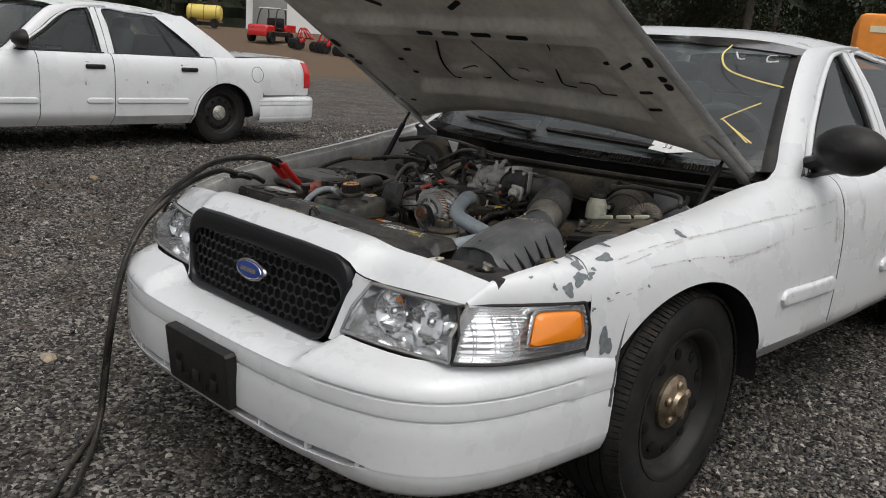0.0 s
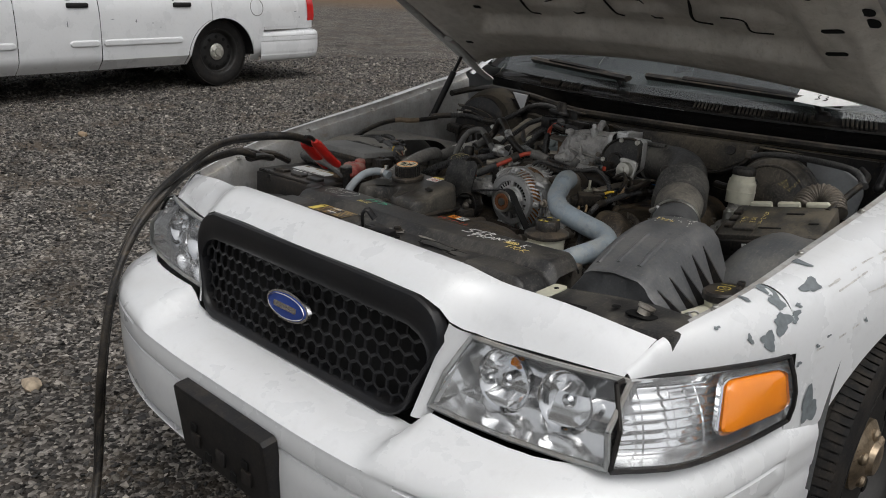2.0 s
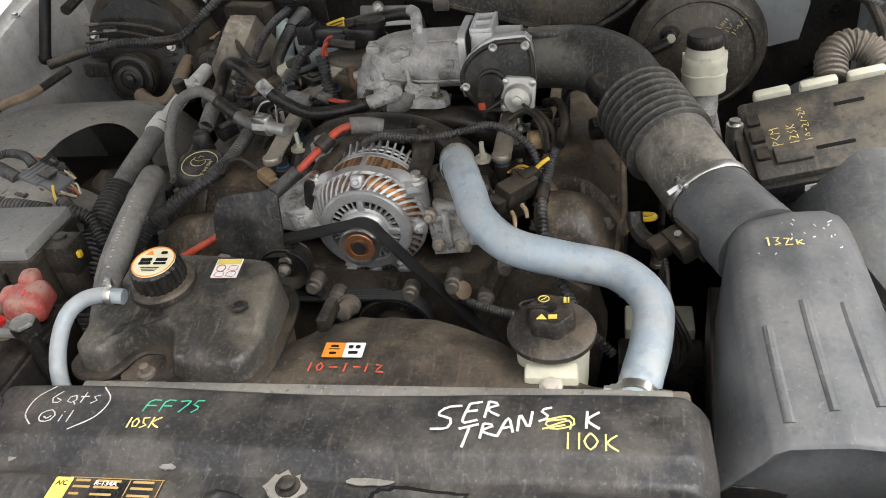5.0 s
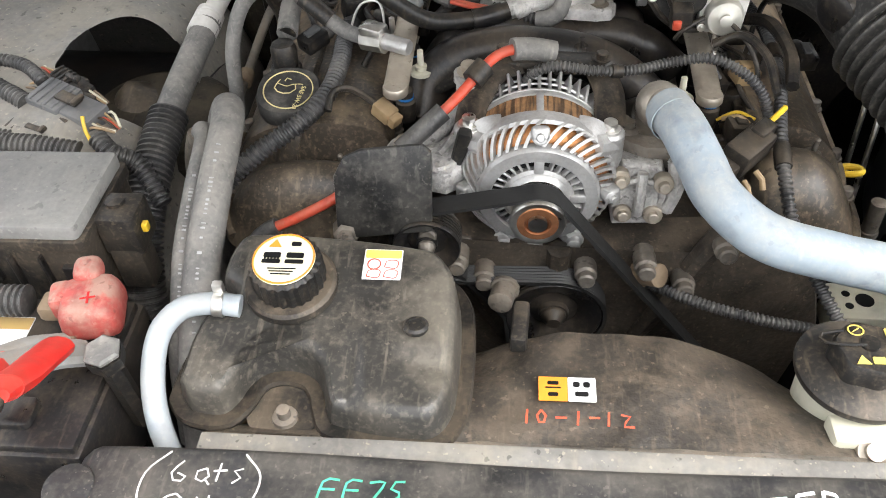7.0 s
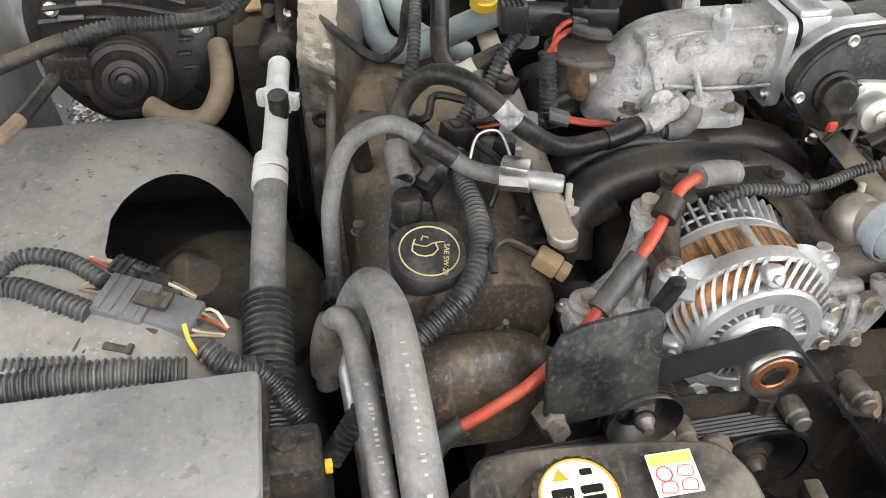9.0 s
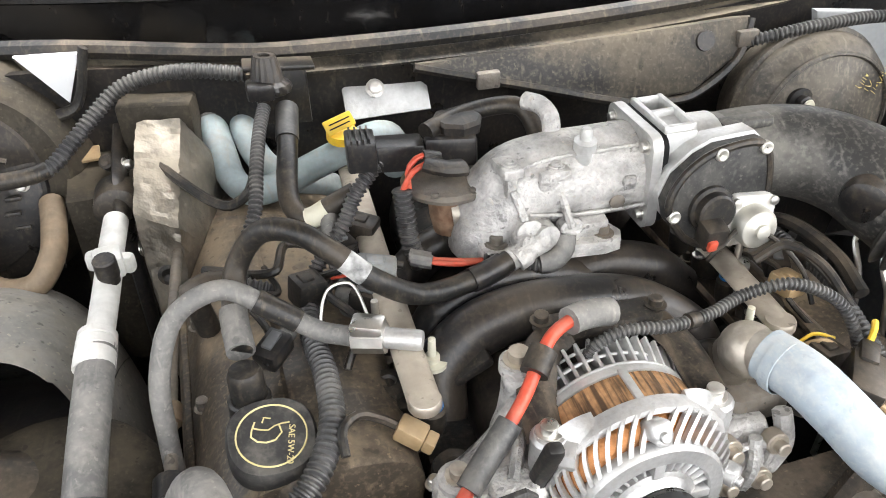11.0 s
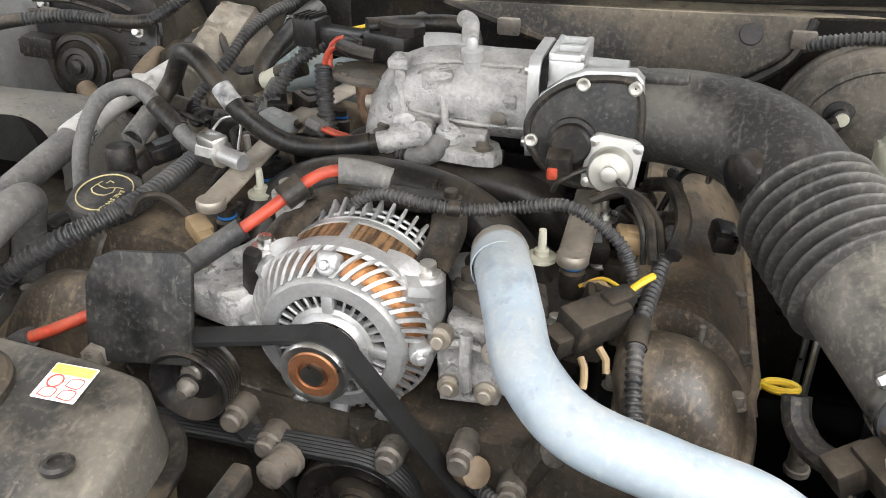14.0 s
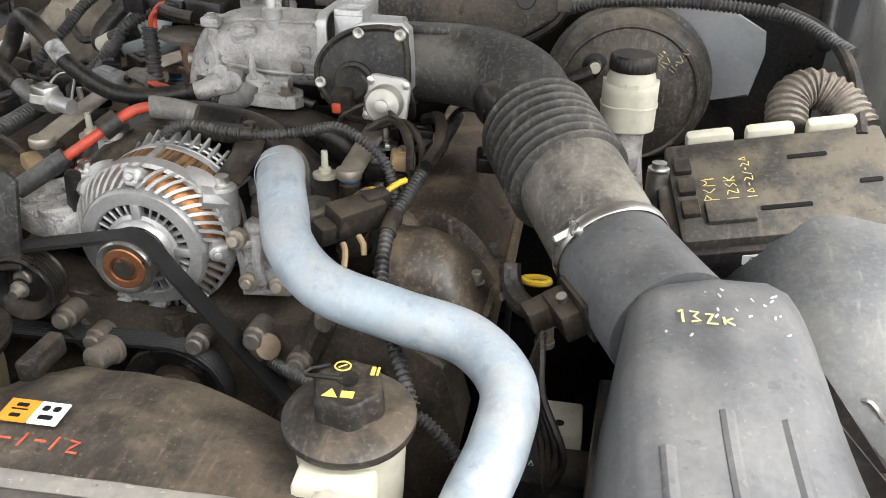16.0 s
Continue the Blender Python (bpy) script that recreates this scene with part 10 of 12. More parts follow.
strokes(bm, [[(-0.016, 0.010), (-0.016, -0.004), (-0.006, -0.008), (0.004, -0.004)], [(-0.016, 0.004), (-0.004, 0.004), (0.002, 0.010), (0.012, 0.014)], [(0.004, -0.004), (0.008, 0.006), (0.004, 0.010)], [(-0.010, 0.010), (-0.010, 0.015), (-0.004, 0.015)]], m, 0.0008)
part("cap_print", bm, "cap_print", cp)
text_part("cap_text", "SAE 5W-20", m @ pose(0.017, -0.006, 0.0004, 0, 0, -82), 0.0075, "cap_print", cp)

NUDGE[0] = V((0, 0, 0))
# air-conditioning line: aluminium, crimp, rubber, ribbed sleeve
NUDGE[0] = V((-0.002, 0.004, -0.021))
t = thing("air_conditioning_line", (-0.49, 1.3, 0.7), "air-conditioning line with aluminium fitting and ribbed sleeve", "pipe")
ac = [(-0.482, 1.350, 0.845), (-0.486, 1.30, 0.842), (-0.490, 1.23, 0.838), (-0.498, 1.16, 0.826), (-0.505, 1.08, 0.812), (-0.510, 1.0, 0.796), (-0.513, 0.92, 0.772), (-0.514, 0.85, 0.73), (-0.512, 0.80, 0.66), (-0.508, 0.77, 0.58)]
for nm, a, b, r, mm, kw in (("aluminium_tube", 0, 4, 0.0135, "alu_m", {}), ("rubber_hose", 3, 10, 0.0175, "rubber_g", {}), ("ribbed_sleeve", 5, 10, 0.0215, "loom", dict(rib=0.0072, amp=0.0022))):
    bm = B()
    tube(bm, ac[a:b], r, seg=20, **({"step": 0.006} | kw))
    part(nm, bm, mm, t)
bm = B()
cr = V((-0.498, 1.165, 0.827))
lathe(bm, cr + V((0, 0.012, 0.002)), V((-0.007, -0.075, -0.013)), [(0.0165, 0), (0.0185, 0.002), (0.0185, 0.009), (0.0172, 0.010), (0.0172, 0.012), (0.0190, 0.013), (0.0190, 0.022), (0.0175, 0.023), (0.0175, 0.025), (0.0192, 0.026), (0.0192, 0.042), (0.0178, 0.044)], seg=28)
part("crimp", bm, "alu_m", t, "pale crimped ferrule")
bm = B()
box(bm, (-0.487, 1.270, 0.845), (0.030, 0.034, 0.026), (0, 0, 8), bevel=0.006)
box(bm, (-0.486, 1.276, 0.842), (0.052, 0.014, 0.022), (0, 0, -22), bevel=0.005)
part("fitting_block", bm, "alu_m", t)
bm = B()
lathe(bm, (-0.484, 1.236, 0.846), (0.0, -0.1, 1), [(0.010, 0), (0.010, 0.008), (0.0115, 0.009), (0.0115, 0.028), (0.010, 0.030), (0, 0.030)], seg=18)
part("service_cap", bm, "rubber", t, "black service port cap")
NUDGE[0] = V((0, 0, 0))
line("liquid_line", [(-0.425, 1.33, 0.79), (-0.434, 1.22, 0.785), (-0.442, 1.12, 0.765), (-0.447, 1.04, 0.752), (-0.448, 0.98, 0.75), (-0.445, 0.92, 0.74), (-0.44, 0.84, 0.69), (-0.44, 0.8, 0.6)], 0.006, "alu_d", "thin aluminium pipe along the heater case", "pipe",
     [(0.50, 0.56, 0.016, "plastic", "clip"), (0.38, 0.41, 0.010, "brown_tube", "nut"), (0.58, 0.74, 0.0085, "alu", "ferrule")], seg=12)
line("heater_return_hose", [(-0.388, 0.60, 0.62), (-0.394, 0.66, 0.715), (-0.398, 0.74, 0.775), (-0.400, 0.83, 0.812), (-0.404, 0.91, 0.828), (-0.416, 0.955, 0.820), (-0.432, 0.963, 0.785), (-0.440, 0.955, 0.72)], 0.0180, "rubber_g", "thick grey rubber coolant hose", "hose", seg=22, step=0.006)
line("refrigerant_hose", [(-0.418, 0.64, 0.60), (-0.424, 0.70, 0.70), (-0.428, 0.77, 0.765), (-0.432, 0.85, 0.792), (-0.438, 0.92, 0.802), (-0.450, 0.945, 0.795), (-0.462, 0.94, 0.76), (-0.464, 0.93, 0.72)], 0.0112, "rubber_g", "bent grey refrigerant pipe", "pipe",
     [(0.05, 0.30, 0.0150, "rubber_g", "sleeve"), (0.86, 0.97, 0.0150, "alu_d", "ferrule")], seg=16, step=0.006)
line("wiring_loom", [(-0.47, 0.86, 0.70), (-0.425, 0.885, 0.755), (-0.380, 0.912, 0.790), (-0.334, 0.938, 0.812), (-0.308, 0.985, 0.820), (-0.302, 1.045, 0.822), (-0.305, 1.10, 0.820), (-0.30, 1.17, 0.82)], 0.0101, "loom", "ribbed black wiring loom across the cam cover", "loom", rib=0.006, amp=0.0012, seg=16)
# rows of worn print along the two grey hoses
for nm, pts, r, k0, k1, step_ in (("heater_return_hose", [(-0.388, 0.60, 0.62), (-0.394, 0.66, 0.715), (-0.398, 0.74, 0.775), (-0.400, 0.83, 0.812), (-0.404, 0.91, 0.828), (-0.416, 0.955, 0.820), (-0.432, 0.963, 0.785), (-0.440, 0.955, 0.72)], 0.0180, 30, 72, 1),
                           ("refrigerant_hose", [(-0.418, 0.64, 0.60), (-0.424, 0.70, 0.70), (-0.428, 0.77, 0.765), (-0.432, 0.85, 0.792), (-0.438, 0.92, 0.802), (-0.450, 0.945, 0.795), (-0.462, 0.94, 0.76), (-0.464, 0.93, 0.72)], 0.0112, 34, 72, 1)):
    ln = spline(pts, 110)
    rng = random.Random(4)
    host = bpy.data.objects[nm]
    bm = B()
    for k in range(k0, k1, step_):
        if rng.random() < 0.32:
            continue
        tg = (ln[k + 1] - ln[k - 1]).normalized()
        sd = tg.cross(V((0, 0, 1))).normalized()
        up_ = sd.cross(tg)
        nn = (up_ + 0.12 * sd).normalized()
        p = ln[k] + nn * (r + 0.0001)
        w, h = rng.choice((0.0012, 0.0020, 0.0026)), rng.choice((0.0035, 0.0045, 0.0030))
        prism(bm, rounded(w, h, 0.0003, 1), -0.0003, 0.0003, plane_m(p, tg, nn.cross(tg)), 0)
    pr = part("worn_print", bm, "hose_print", host, "worn pale print")
# red starter cable with its boot
t = thing("charge_cable", (-0.06, 1.0, 0.84), "red charge cable with black boots", "cable")
red = [(-0.052, 1.008, 0.862), (-0.075, 1.004, 0.868), (-0.101, 0.995, 0.872), (-0.121, 0.985, 0.866), (-0.158, 0.948, 0.841), (-0.198, 0.920, 0.815), (-0.232, 0.895, 0.795), (-0.283, 0.864, 0.772), (-0.330, 0.852, 0.750), (-0.368, 0.844, 0.732), (-0.40, 0.82, 0.70)]
bm = B()
tube(bm, red, 0.0058, seg=14, step=0.006)
part("cable", bm, "red", t)
n = 100
ln = spline(red, n)
for a, b, r, mm, nm in ((0, 11, 0.0125, "rubber_g", "boot"), (19, 24, 0.0125, "rubber", "clip"), (34, 48, 0.0108, "loom", "tape"), (84, 100, 0.0098, "loom", "sleeve")):
    bm = B()
    tube(bm, ln[a:b + 1], r, seg=14, step=0.005)
    part(nm, bm, mm, t)
line("alternator_loom", [(-0.085, 0.985, 0.835), (-0.075, 0.984, 0.851), (-0.050, 0.982, 0.861), (-0.010, 0.979, 0.858), (0.035, 0.987, 0.855), (0.075, 0.998, 0.859), (0.112, 0.990, 0.869), (0.145, 0.982, 0.858), (0.168, 0.975, 0.838), (0.180, 0.962, 0.805), (0.176, 0.955, 0.79)],
     0.0052, "loom", "ribbed black loom arching over the alternator", "loom", [(0.32, 0.36, 0.0075, "rubber", "clip")], rib=0.0044, amp=0.0008, seg=14)
line("cam_cover_loom", [(0.20, 1.26, 0.80), (0.205, 1.18, 0.812), (0.205, 1.10, 0.818), (0.20, 1.02, 0.818), (0.190, 0.95, 0.806), (0.186, 0.90, 0.795), (0.192, 0.85, 0.765), (0.215, 0.80, 0.73), (0.24, 0.76, 0.70)], 0.0062, "loom", "taped black loom along the cam cover", "loom",
     [(0.30, 0.36, 0.0090, "rubber", "tape"), (0.62, 0.68, 0.0090, "rubber", "tape")], rib=0.006, amp=0.0010, seg=14)
line("sensor_loom", [(0.02, 0.885, 0.66), (0.06, 0.86, 0.655), (0.12, 0.82, 0.665), (0.18, 0.80, 0.668), (0.24, 0.80, 0.655), (0.28, 0.79, 0.62)], 0.0061, "loom", "thin ribbed loom below the radiator hose", "loom", rib=0.005, amp=0.0009, seg=12)
# loose plug on the cam cover
t = thing("loose_connector", (0.15, 0.92, 0.79), "unplugged black connector with yellow pigtail", "connector")
bm = B()
box(bm, (0.150, 0.916, 0.806), (0.030, 0.058, 0.030), (0, 12, -40), bevel=0.004)
box(bm, (0.128, 0.894, 0.797), (0.022, 0.030, 0.022), (0, 12, -40), bevel=0.003)
box(bm, (0.166, 0.935, 0.816), (0.018, 0.03, 0.018), (0, 12, -40), bevel=0.004)
part("shell", bm, "rubber", t)
for p, q in (((0.174, 0.945, 0.820), (0.192, 0.962, 0.828)), ((0.158, 0.898, 0.792), (0.166, 0.885, 0.778)), ((0.145, 0.886, 0.788), (0.15, 0.868, 0.772))):
    bm = B()
    tube(bm, [p, V(p).lerp(V(q), 0.5) + V((0.002, 0, 0.003)), q], 0.0032, seg=8)
    part("pigtail", bm, "tan_conn" if p[1] < 0.93 else "wire_y", t)
# fuel rails with studs and injectors
for pts, studs in (([(-0.216, 1.40, 0.838), (-0.221, 1.28, 0.838), (-0.226, 1.17, 0.836), (-0.228, 1.09, 0.833), (-0.229, 0.985, 0.826)], [(-0.206, 1.045, 0.815), (-0.245, 1.10, 0.825)]),
                   ([(0.118, 1.40, 0.826), (0.119, 1.25, 0.825), (0.120, 1.14, 0.823), (0.121, 1.06, 0.819), (0.121, 0.998, 0.815)], [(0.092, 1.005, 0.812), (0.138, 1.10, 0.815)])):
    t = thing("fuel_rail", pts[-1], "tan plated fuel rail with mounting stud", "fuel rail")
    bm = B()
    tube(bm, pts, 0.0145, seg=16, step=0.01, ry=0.0055)
    lathe(bm, V(pts[-1]) - V((0, 0, 0.0055)), (0, 0.05, 1), [(0.0135, 0), (0.0146, 0.002), (0.0146, 0.009), (0.0135, 0.011), (0, 0.011)], seg=28)
    part("rail", bm, "rail", t)
    for s in studs:
        bm = B()
        lathe(bm, V(s) - V((0, 0, 0.006)), (0, 0, 1), [(0.014, 0), (0.014, 0.004), (0.007, 0.005), (0.007, 0.010), (0.004, 0.011), (0.0035, 0.03), (0, 0.031)], seg=16)
        part("stud", bm, "milky" if s[1] < 1.06 else "steel", t)
    for y in (1.0, 1.09, 1.19, 1.30):
        x = pts[0][0]
        bm = B()
        lathe(bm, (x - 0.004 * (1 if x < 0 else -1), y - 0.004, 0.778), (0, 0, 1), [(0.010, 0), (0.012, 0.01), (0.012, 0.026), (0.009, 0.028), (0.009, 0.04)], seg=16)
        inj = part("injector", bm, "rubber", t)
        bm = B()
        lathe(bm, (x - 0.004 * (1 if x < 0 else -1), y - 0.004, 0.808), (0, 0, 1), [(0.0098, 0), (0.0098, 0.0025)], seg=16)
        part("seal_ring", bm, "blue_ring", inj)
# ignition coils and their plugs
for x, y, z, mm, lab in ((-0.213, 0.955, 0.768, "rubber", "black ignition coil"), (-0.245, 1.06, 0.775, "rubber", "black ignition coil"), (-0.25, 1.17, 0.78, "rubber", "black ignition coil"), (-0.25, 1.28, 0.78, "rubber", "black ignition coil"),
                         (0.135, 0.958, 0.775, "rubber", "black ignition coil"), (0.160, 1.07, 0.775, "rubber", "black ignition coil"), (0.162, 1.18, 0.775, "rubber", "black ignition coil")):
    t = thing("ignition_coil", (x, y, z - 0.03), lab + " beside the fuel rail", "coil", group="ignition coils")
    bm = B()
    lathe(bm, (x, y, z - 0.03), (0, 0, 1), [(0.020, 0), (0.020, 0.034), (0.018, 0.038), (0.008, 0.040), (0.006, 0.037), (0, 0.037)], seg=22)
    box(bm, (x + 0.012, y - 0.018, z - 0.008), (0.022, 0.026, 0.022), bevel=0.003)
    part("body", bm, mm, t)
    bm = B()
    bolt(bm, (x - 0.02, y - 0.008, z), (0, 0, 1), 0.0055, 0.008)
    part("coil_bolt", bm, "steel", t)
t = thing("coil_connector", (-0.244, 0.98, 0.79), "loose tan plug on a black lead", "connector")
bm = B()
box(bm, (-0.243, 0.980, 0.800), (0.026, 0.020, 0.018), (0, 20, -35), bevel=0.003)
box(bm, (-0.230, 0.968, 0.796), (0.010, 0.016, 0.014), (0, 20, -35), bevel=0.002)
part("shell", bm, "tan_conn", t)
bm = B()
tube(bm, [(-0.252, 0.985, 0.805), (-0.268, 0.990, 0.815), (-0.285, 0.988, 0.826), (-0.300, 0.975, 0.828), (-0.302, 0.955, 0.818)], 0.0042, seg=8)
part("lead", bm, "rubber", t)
for pts, mm, r in (([(-0.300, 1.09, 0.825), (-0.285, 1.12, 0.855), (-0.262, 1.12, 0.858), (-0.252, 1.09, 0.835)], "steel", 0.0016), ([(-0.285, 1.17, 0.835), (-0.262, 1.155, 0.85), (-0.235, 1.16, 0.852), (-0.205, 1.15, 0.845)], "rubber", 0.004),
                   ([(-0.275, 1.16, 0.838), (-0.255, 1.15, 0.846), (-0.24, 1.155, 0.846)], "red", 0.0018), ([(-0.27, 1.165, 0.838), (-0.25, 1.158, 0.85), (-0.236, 1.16, 0.848)], "milky", 0.0018),
                   ([(0.128, 1.06, 0.845), (0.155, 1.055, 0.86), (0.180, 1.03, 0.85), (0.190, 0.99, 0.825)], "rubber", 0.0045), ([(0.13, 1.07, 0.842), (0.165, 1.075, 0.85), (0.19, 1.05, 0.835), (0.20, 1.0, 0.815)], "rubber", 0.004),
                   ([(0.135, 0.98, 0.80), (0.15, 0.97, 0.81), (0.165, 0.965, 0.80)], "tan_conn", 0.0026), ([(0.13, 0.985, 0.795), (0.15, 0.985, 0.806), (0.17, 0.98, 0.80)], "wire_y", 0.0018)):
    bm = B()
    tube(bm, pts, r, seg=8, step=0.005)
    solo("wire", bm, mm, "short loose wire among the coil plugs", "wire")
for p, s, rz, mm, lab in (((-0.232, 1.152, 0.845), (0.040, 0.026, 0.022), -15, "grey_conn", "grey wiring connector"), ((-0.30, 1.155, 0.833), (0.03, 0.03, 0.03), 20, "rubber", "black wiring connector"), ((0.152, 0.965, 0.795), (0.03, 0.026, 0.024), 10, "rubber", "black coil plug beside the fuel rail"),
                         ((0.168, 1.055, 0.812), (0.028, 0.03, 0.02), 15, "tan_conn", "tan coil plug"), ((0.17, 1.15, 0.81), (0.028, 0.03, 0.02), 15, "rubber", "black coil plug"), ((-0.23, 1.235, 0.842), (0.035, 0.03, 0.024), -30, "rubber", "black wiring connector")):
    t = thing("connector", V(p) - V((0, 0, 0.01)), lab + " on the engine", "connector")
    bm = B()
    box(bm, p, s, (0, 8, rz), bevel=0.004)
    part("shell", bm, mm, t)
    bm = B()
    box(bm, V(p) + V((0, 0, s[2] * 0.5)), (s[0] * 0.45, s[1] * 0.5, 0.006), (0, 8, rz), bevel=0.002)
    part("lock_tab", bm, mm, t)
line("cross_loom", [(-0.30, 1.17, 0.82), (-0.28, 1.19, 0.84), (-0.252, 1.205, 0.868), (-0.235, 1.215, 0.895), (-0.205, 1.235, 0.918), (-0.185, 1.245, 0.925)], 0.0074, "loom", "ribbed loom rising to the valve plugs", "loom", rib=0.0055, amp=0.001, seg=12)
line("vacuum_hose", [(-0.155, 1.235, 0.945), (-0.115, 1.26, 0.948), (-0.07, 1.268, 0.95), (-0.045, 1.262, 0.948), (-0.035, 1.25, 0.935), (-0.033, 1.235, 0.92)], 0.010, "rubber", "black vacuum hose to the throttle elbow", "hose", [(0.62, 1.0, 0.0085, "alu_o", "end_pipe")], seg=14)
for d in (-0.0035, 0.0035):
    line("red_lead", [(-0.150, 1.200 + d, 0.932), (-0.170, 1.196 + d, 0.934 + d), (-0.183, 1.195 + d, 0.924 + d * 0.5), (-0.188 + d, 1.195, 0.902)], 0.0031, "red", "thin red lead in a ribbed sleeve", "cable", [(0.0, 0.3, 0.0055, "rubber", "boot")], seg=10)
line("ribbed_sleeve", [(-0.192, 1.196, 0.905), (-0.190, 1.190, 0.87), (-0.188, 1.185, 0.845), (-0.18, 1.18, 0.82)], 0.0095, "loom", "grey ribbed sleeve below the red leads", "loom", rib=0.006, amp=0.001, seg=12)
for d in (-0.003, 0.003):
    line("red_lead", [(-0.195, 1.158 + d, 0.848), (-0.175, 1.148 + d, 0.846), (-0.150, 1.143 + d, 0.843), (-0.12, 1.140, 0.842)], 0.0030, "red", "thin red lead running to the idle port", "cable", [(0.0, 0.28, 0.0075, "rubber_g", "boot")], seg=10)
line("port_hose", [(-0.125, 1.140, 0.842), (-0.09, 1.128, 0.840), (-0.062, 1.122, 0.840), (-0.045, 1.128, 0.848), (-0.040, 1.135, 0.862)], 0.0085, "loom", "short ribbed hose at the throttle elbow", "hose", [(0.55, 1.0, 0.011, "rubber_g", "elbow")], rib=0.006, amp=0.001, seg=12)
# exhaust gas valve group
t = thing("exhaust_gas_valve", (-0.145, 1.22, 0.87), "exhaust gas valve with dirty flange and black cap", "valve")
bm = B()
lathe(bm, (-0.142, 1.215, 0.893), (0, 0, 1), [(0.045, 0), (0.046, 0.004), (0.042, 0.008), (0.030, 0.010), (0.02, 0.012)], seg=36)
for i in range(6):
    a = 2 * math.pi * i / 6
    bolt(bm, (-0.142 + 0.039 * math.cos(a), 1.215 + 0.039 * math.sin(a), 0.899), (0, 0, 1), 0.004, 0.004)
part("flange", bm, "alu_d", t)
bm = B()
lathe(bm, (-0.140, 1.212, 0.85), (0, 0, 1), [(0.016, -0.01), (0.020, 0.01), (0.022, 0.04)], seg=20)
part("rusty_body", bm, "rust", t, "rusty valve body")
bm = B()
tube(bm, [(-0.140, 1.20, 0.868), (-0.105, 1.195, 0.872)], 0.014, seg=16)
lathe(bm, (-0.128, 1.198, 0.869), (1, 0, 0), [(0.017, 0), (0.017, 0.014), (0, 0.014)], seg=6)
part("union_nut", bm, "nickel", t)
bm = B()
box(bm, (-0.128, 1.245, 0.925), (0.055, 0.05, 0.034), (0, 0, -10), bevel=0.006)
lathe(bm, (-0.118, 1.248, 0.94), (0, 0, 1), [(0.026, 0), (0.027, 0.010), (0.024, 0.014), (0.014, 0.015), (0, 0.015)], seg=8)
part("solenoid", bm, "plastic", t)
bm = B()
box(bm, (-0.188, 1.243, 0.922), (0.062, 0.034, 0.030), (0, 0, -6), bevel=0.004)
box(bm, (-0.222, 1.240, 0.930), (0.03, 0.038, 0.034), (0, 0, -6), bevel=0.003)
for i in range(4):
    box(bm, (-0.232 + 0.006 * i, 1.238, 0.948), (0.002, 0.034, 0.006), (0, 0, -6), bevel=0.0)
part("sensor_module", bm, "plastic", t)
bm = B()
tube(bm, [(-0.13, 1.188, 0.925), (-0.15, 1.185, 0.928), (-0.165, 1.195, 0.93)], 0.013, seg=10, ry=0.008)
part("lead_boot", bm, "rubber", t)
# yellow tag, vacuum regulator, bracket
t = thing("dipstick_tag", (-0.22, 1.38, 0.88), "yellow transmission dipstick tag", "tag")
bm = B()
box(bm, (-0.224, 1.382, 0.902), (0.036, 0.005, 0.018), (-30, -18, 8), bevel=0.002)
lathe(bm, (-0.222, 1.390, 0.88), (0, -0.3, 1), [(0.018, 0), (0.018, 0.012), (0, 0.013)], seg=16)
part("handle", bm, "wire_y", t)
bm = B()
for z in (0.0025, -0.0025):
    box(bm, (-0.224, 1.3785 + z * 0.5, 0.9035 + z), (0.026, 0.001, 0.0016), (-30, -18, 8), bevel=0.0)
part("tag_print", bm, "ink", t)
NUDGE[0] = V((0.010, 0.052, 0.012))
t = thing("vacuum_regulator", (-0.31, 1.35, 0.90), "black round vacuum regulator on a bracket", "regulator")
bm = B()
lathe(bm, (-0.305, 1.352, 0.925), (0, 0, 1), [(0.0192, -0.0032), (0.0244, 0.0), (0.0259, 0.0048), (0.0244, 0.0096), (0.02, 0.012), (0.0178, 0.0144), (0.0133, 0.0384), (0.0118, 0.0416), (0.0067, 0.0416), (0.0059, 0.0384), (0.0, 0.0384)], seg=64, wave=(16, 0.035))
box(bm, (-0.315, 1.335, 0.93), (0.03, 0.02, 0.02), bevel=0.004)
part("body", bm, "plastic", t)
bm = B()
box(bm, (-0.29, 1.372, 0.91), (0.06, 0.008, 0.07), bevel=0.003)
box(bm, (-0.29, 1.385, 0.945), (0.08, 0.04, 0.006), bevel=0.002)
part("bracket", bm, "rubber", t)
NUDGE[0] = V((0, 0, 0))
line("regulator_loom", [(-0.305, 1.378, 0.93), (-0.314, 1.335, 0.922), (-0.325, 1.28, 0.905), (-0.335, 1.235, 0.88), (-0.35, 1.21, 0.86), (-0.36, 1.19, 0.835), (-0.33, 1.18, 0.82)], 0.0066, "loom", "thin ribbed loom from the regulator", "loom", rib=0.0055, amp=0.001, seg=12)
line("taped_hose", [(-0.28, 1.385, 0.925), (-0.288, 1.325, 0.905), (-0.298, 1.26, 0.872), (-0.285, 1.235, 0.862), (-0.255, 1.23, 0.878), (-0.232, 1.232, 0.888)], 0.0112, "rubber", "black hose with tape and white band", "hose", [(0.76, 0.86, 0.0116, "milky", "band"), (0.0, 0.25, 0.0126, "loom", "tape")], seg=14)
line("brown_hose", [(-0.262, 1.23, 0.87), (-0.265, 1.20, 0.85), (-0.262, 1.17, 0.82), (-0.26, 1.16, 0.78)], 0.010, "rubber_g", "dusty rubber hose between looms", "hose", seg=12)
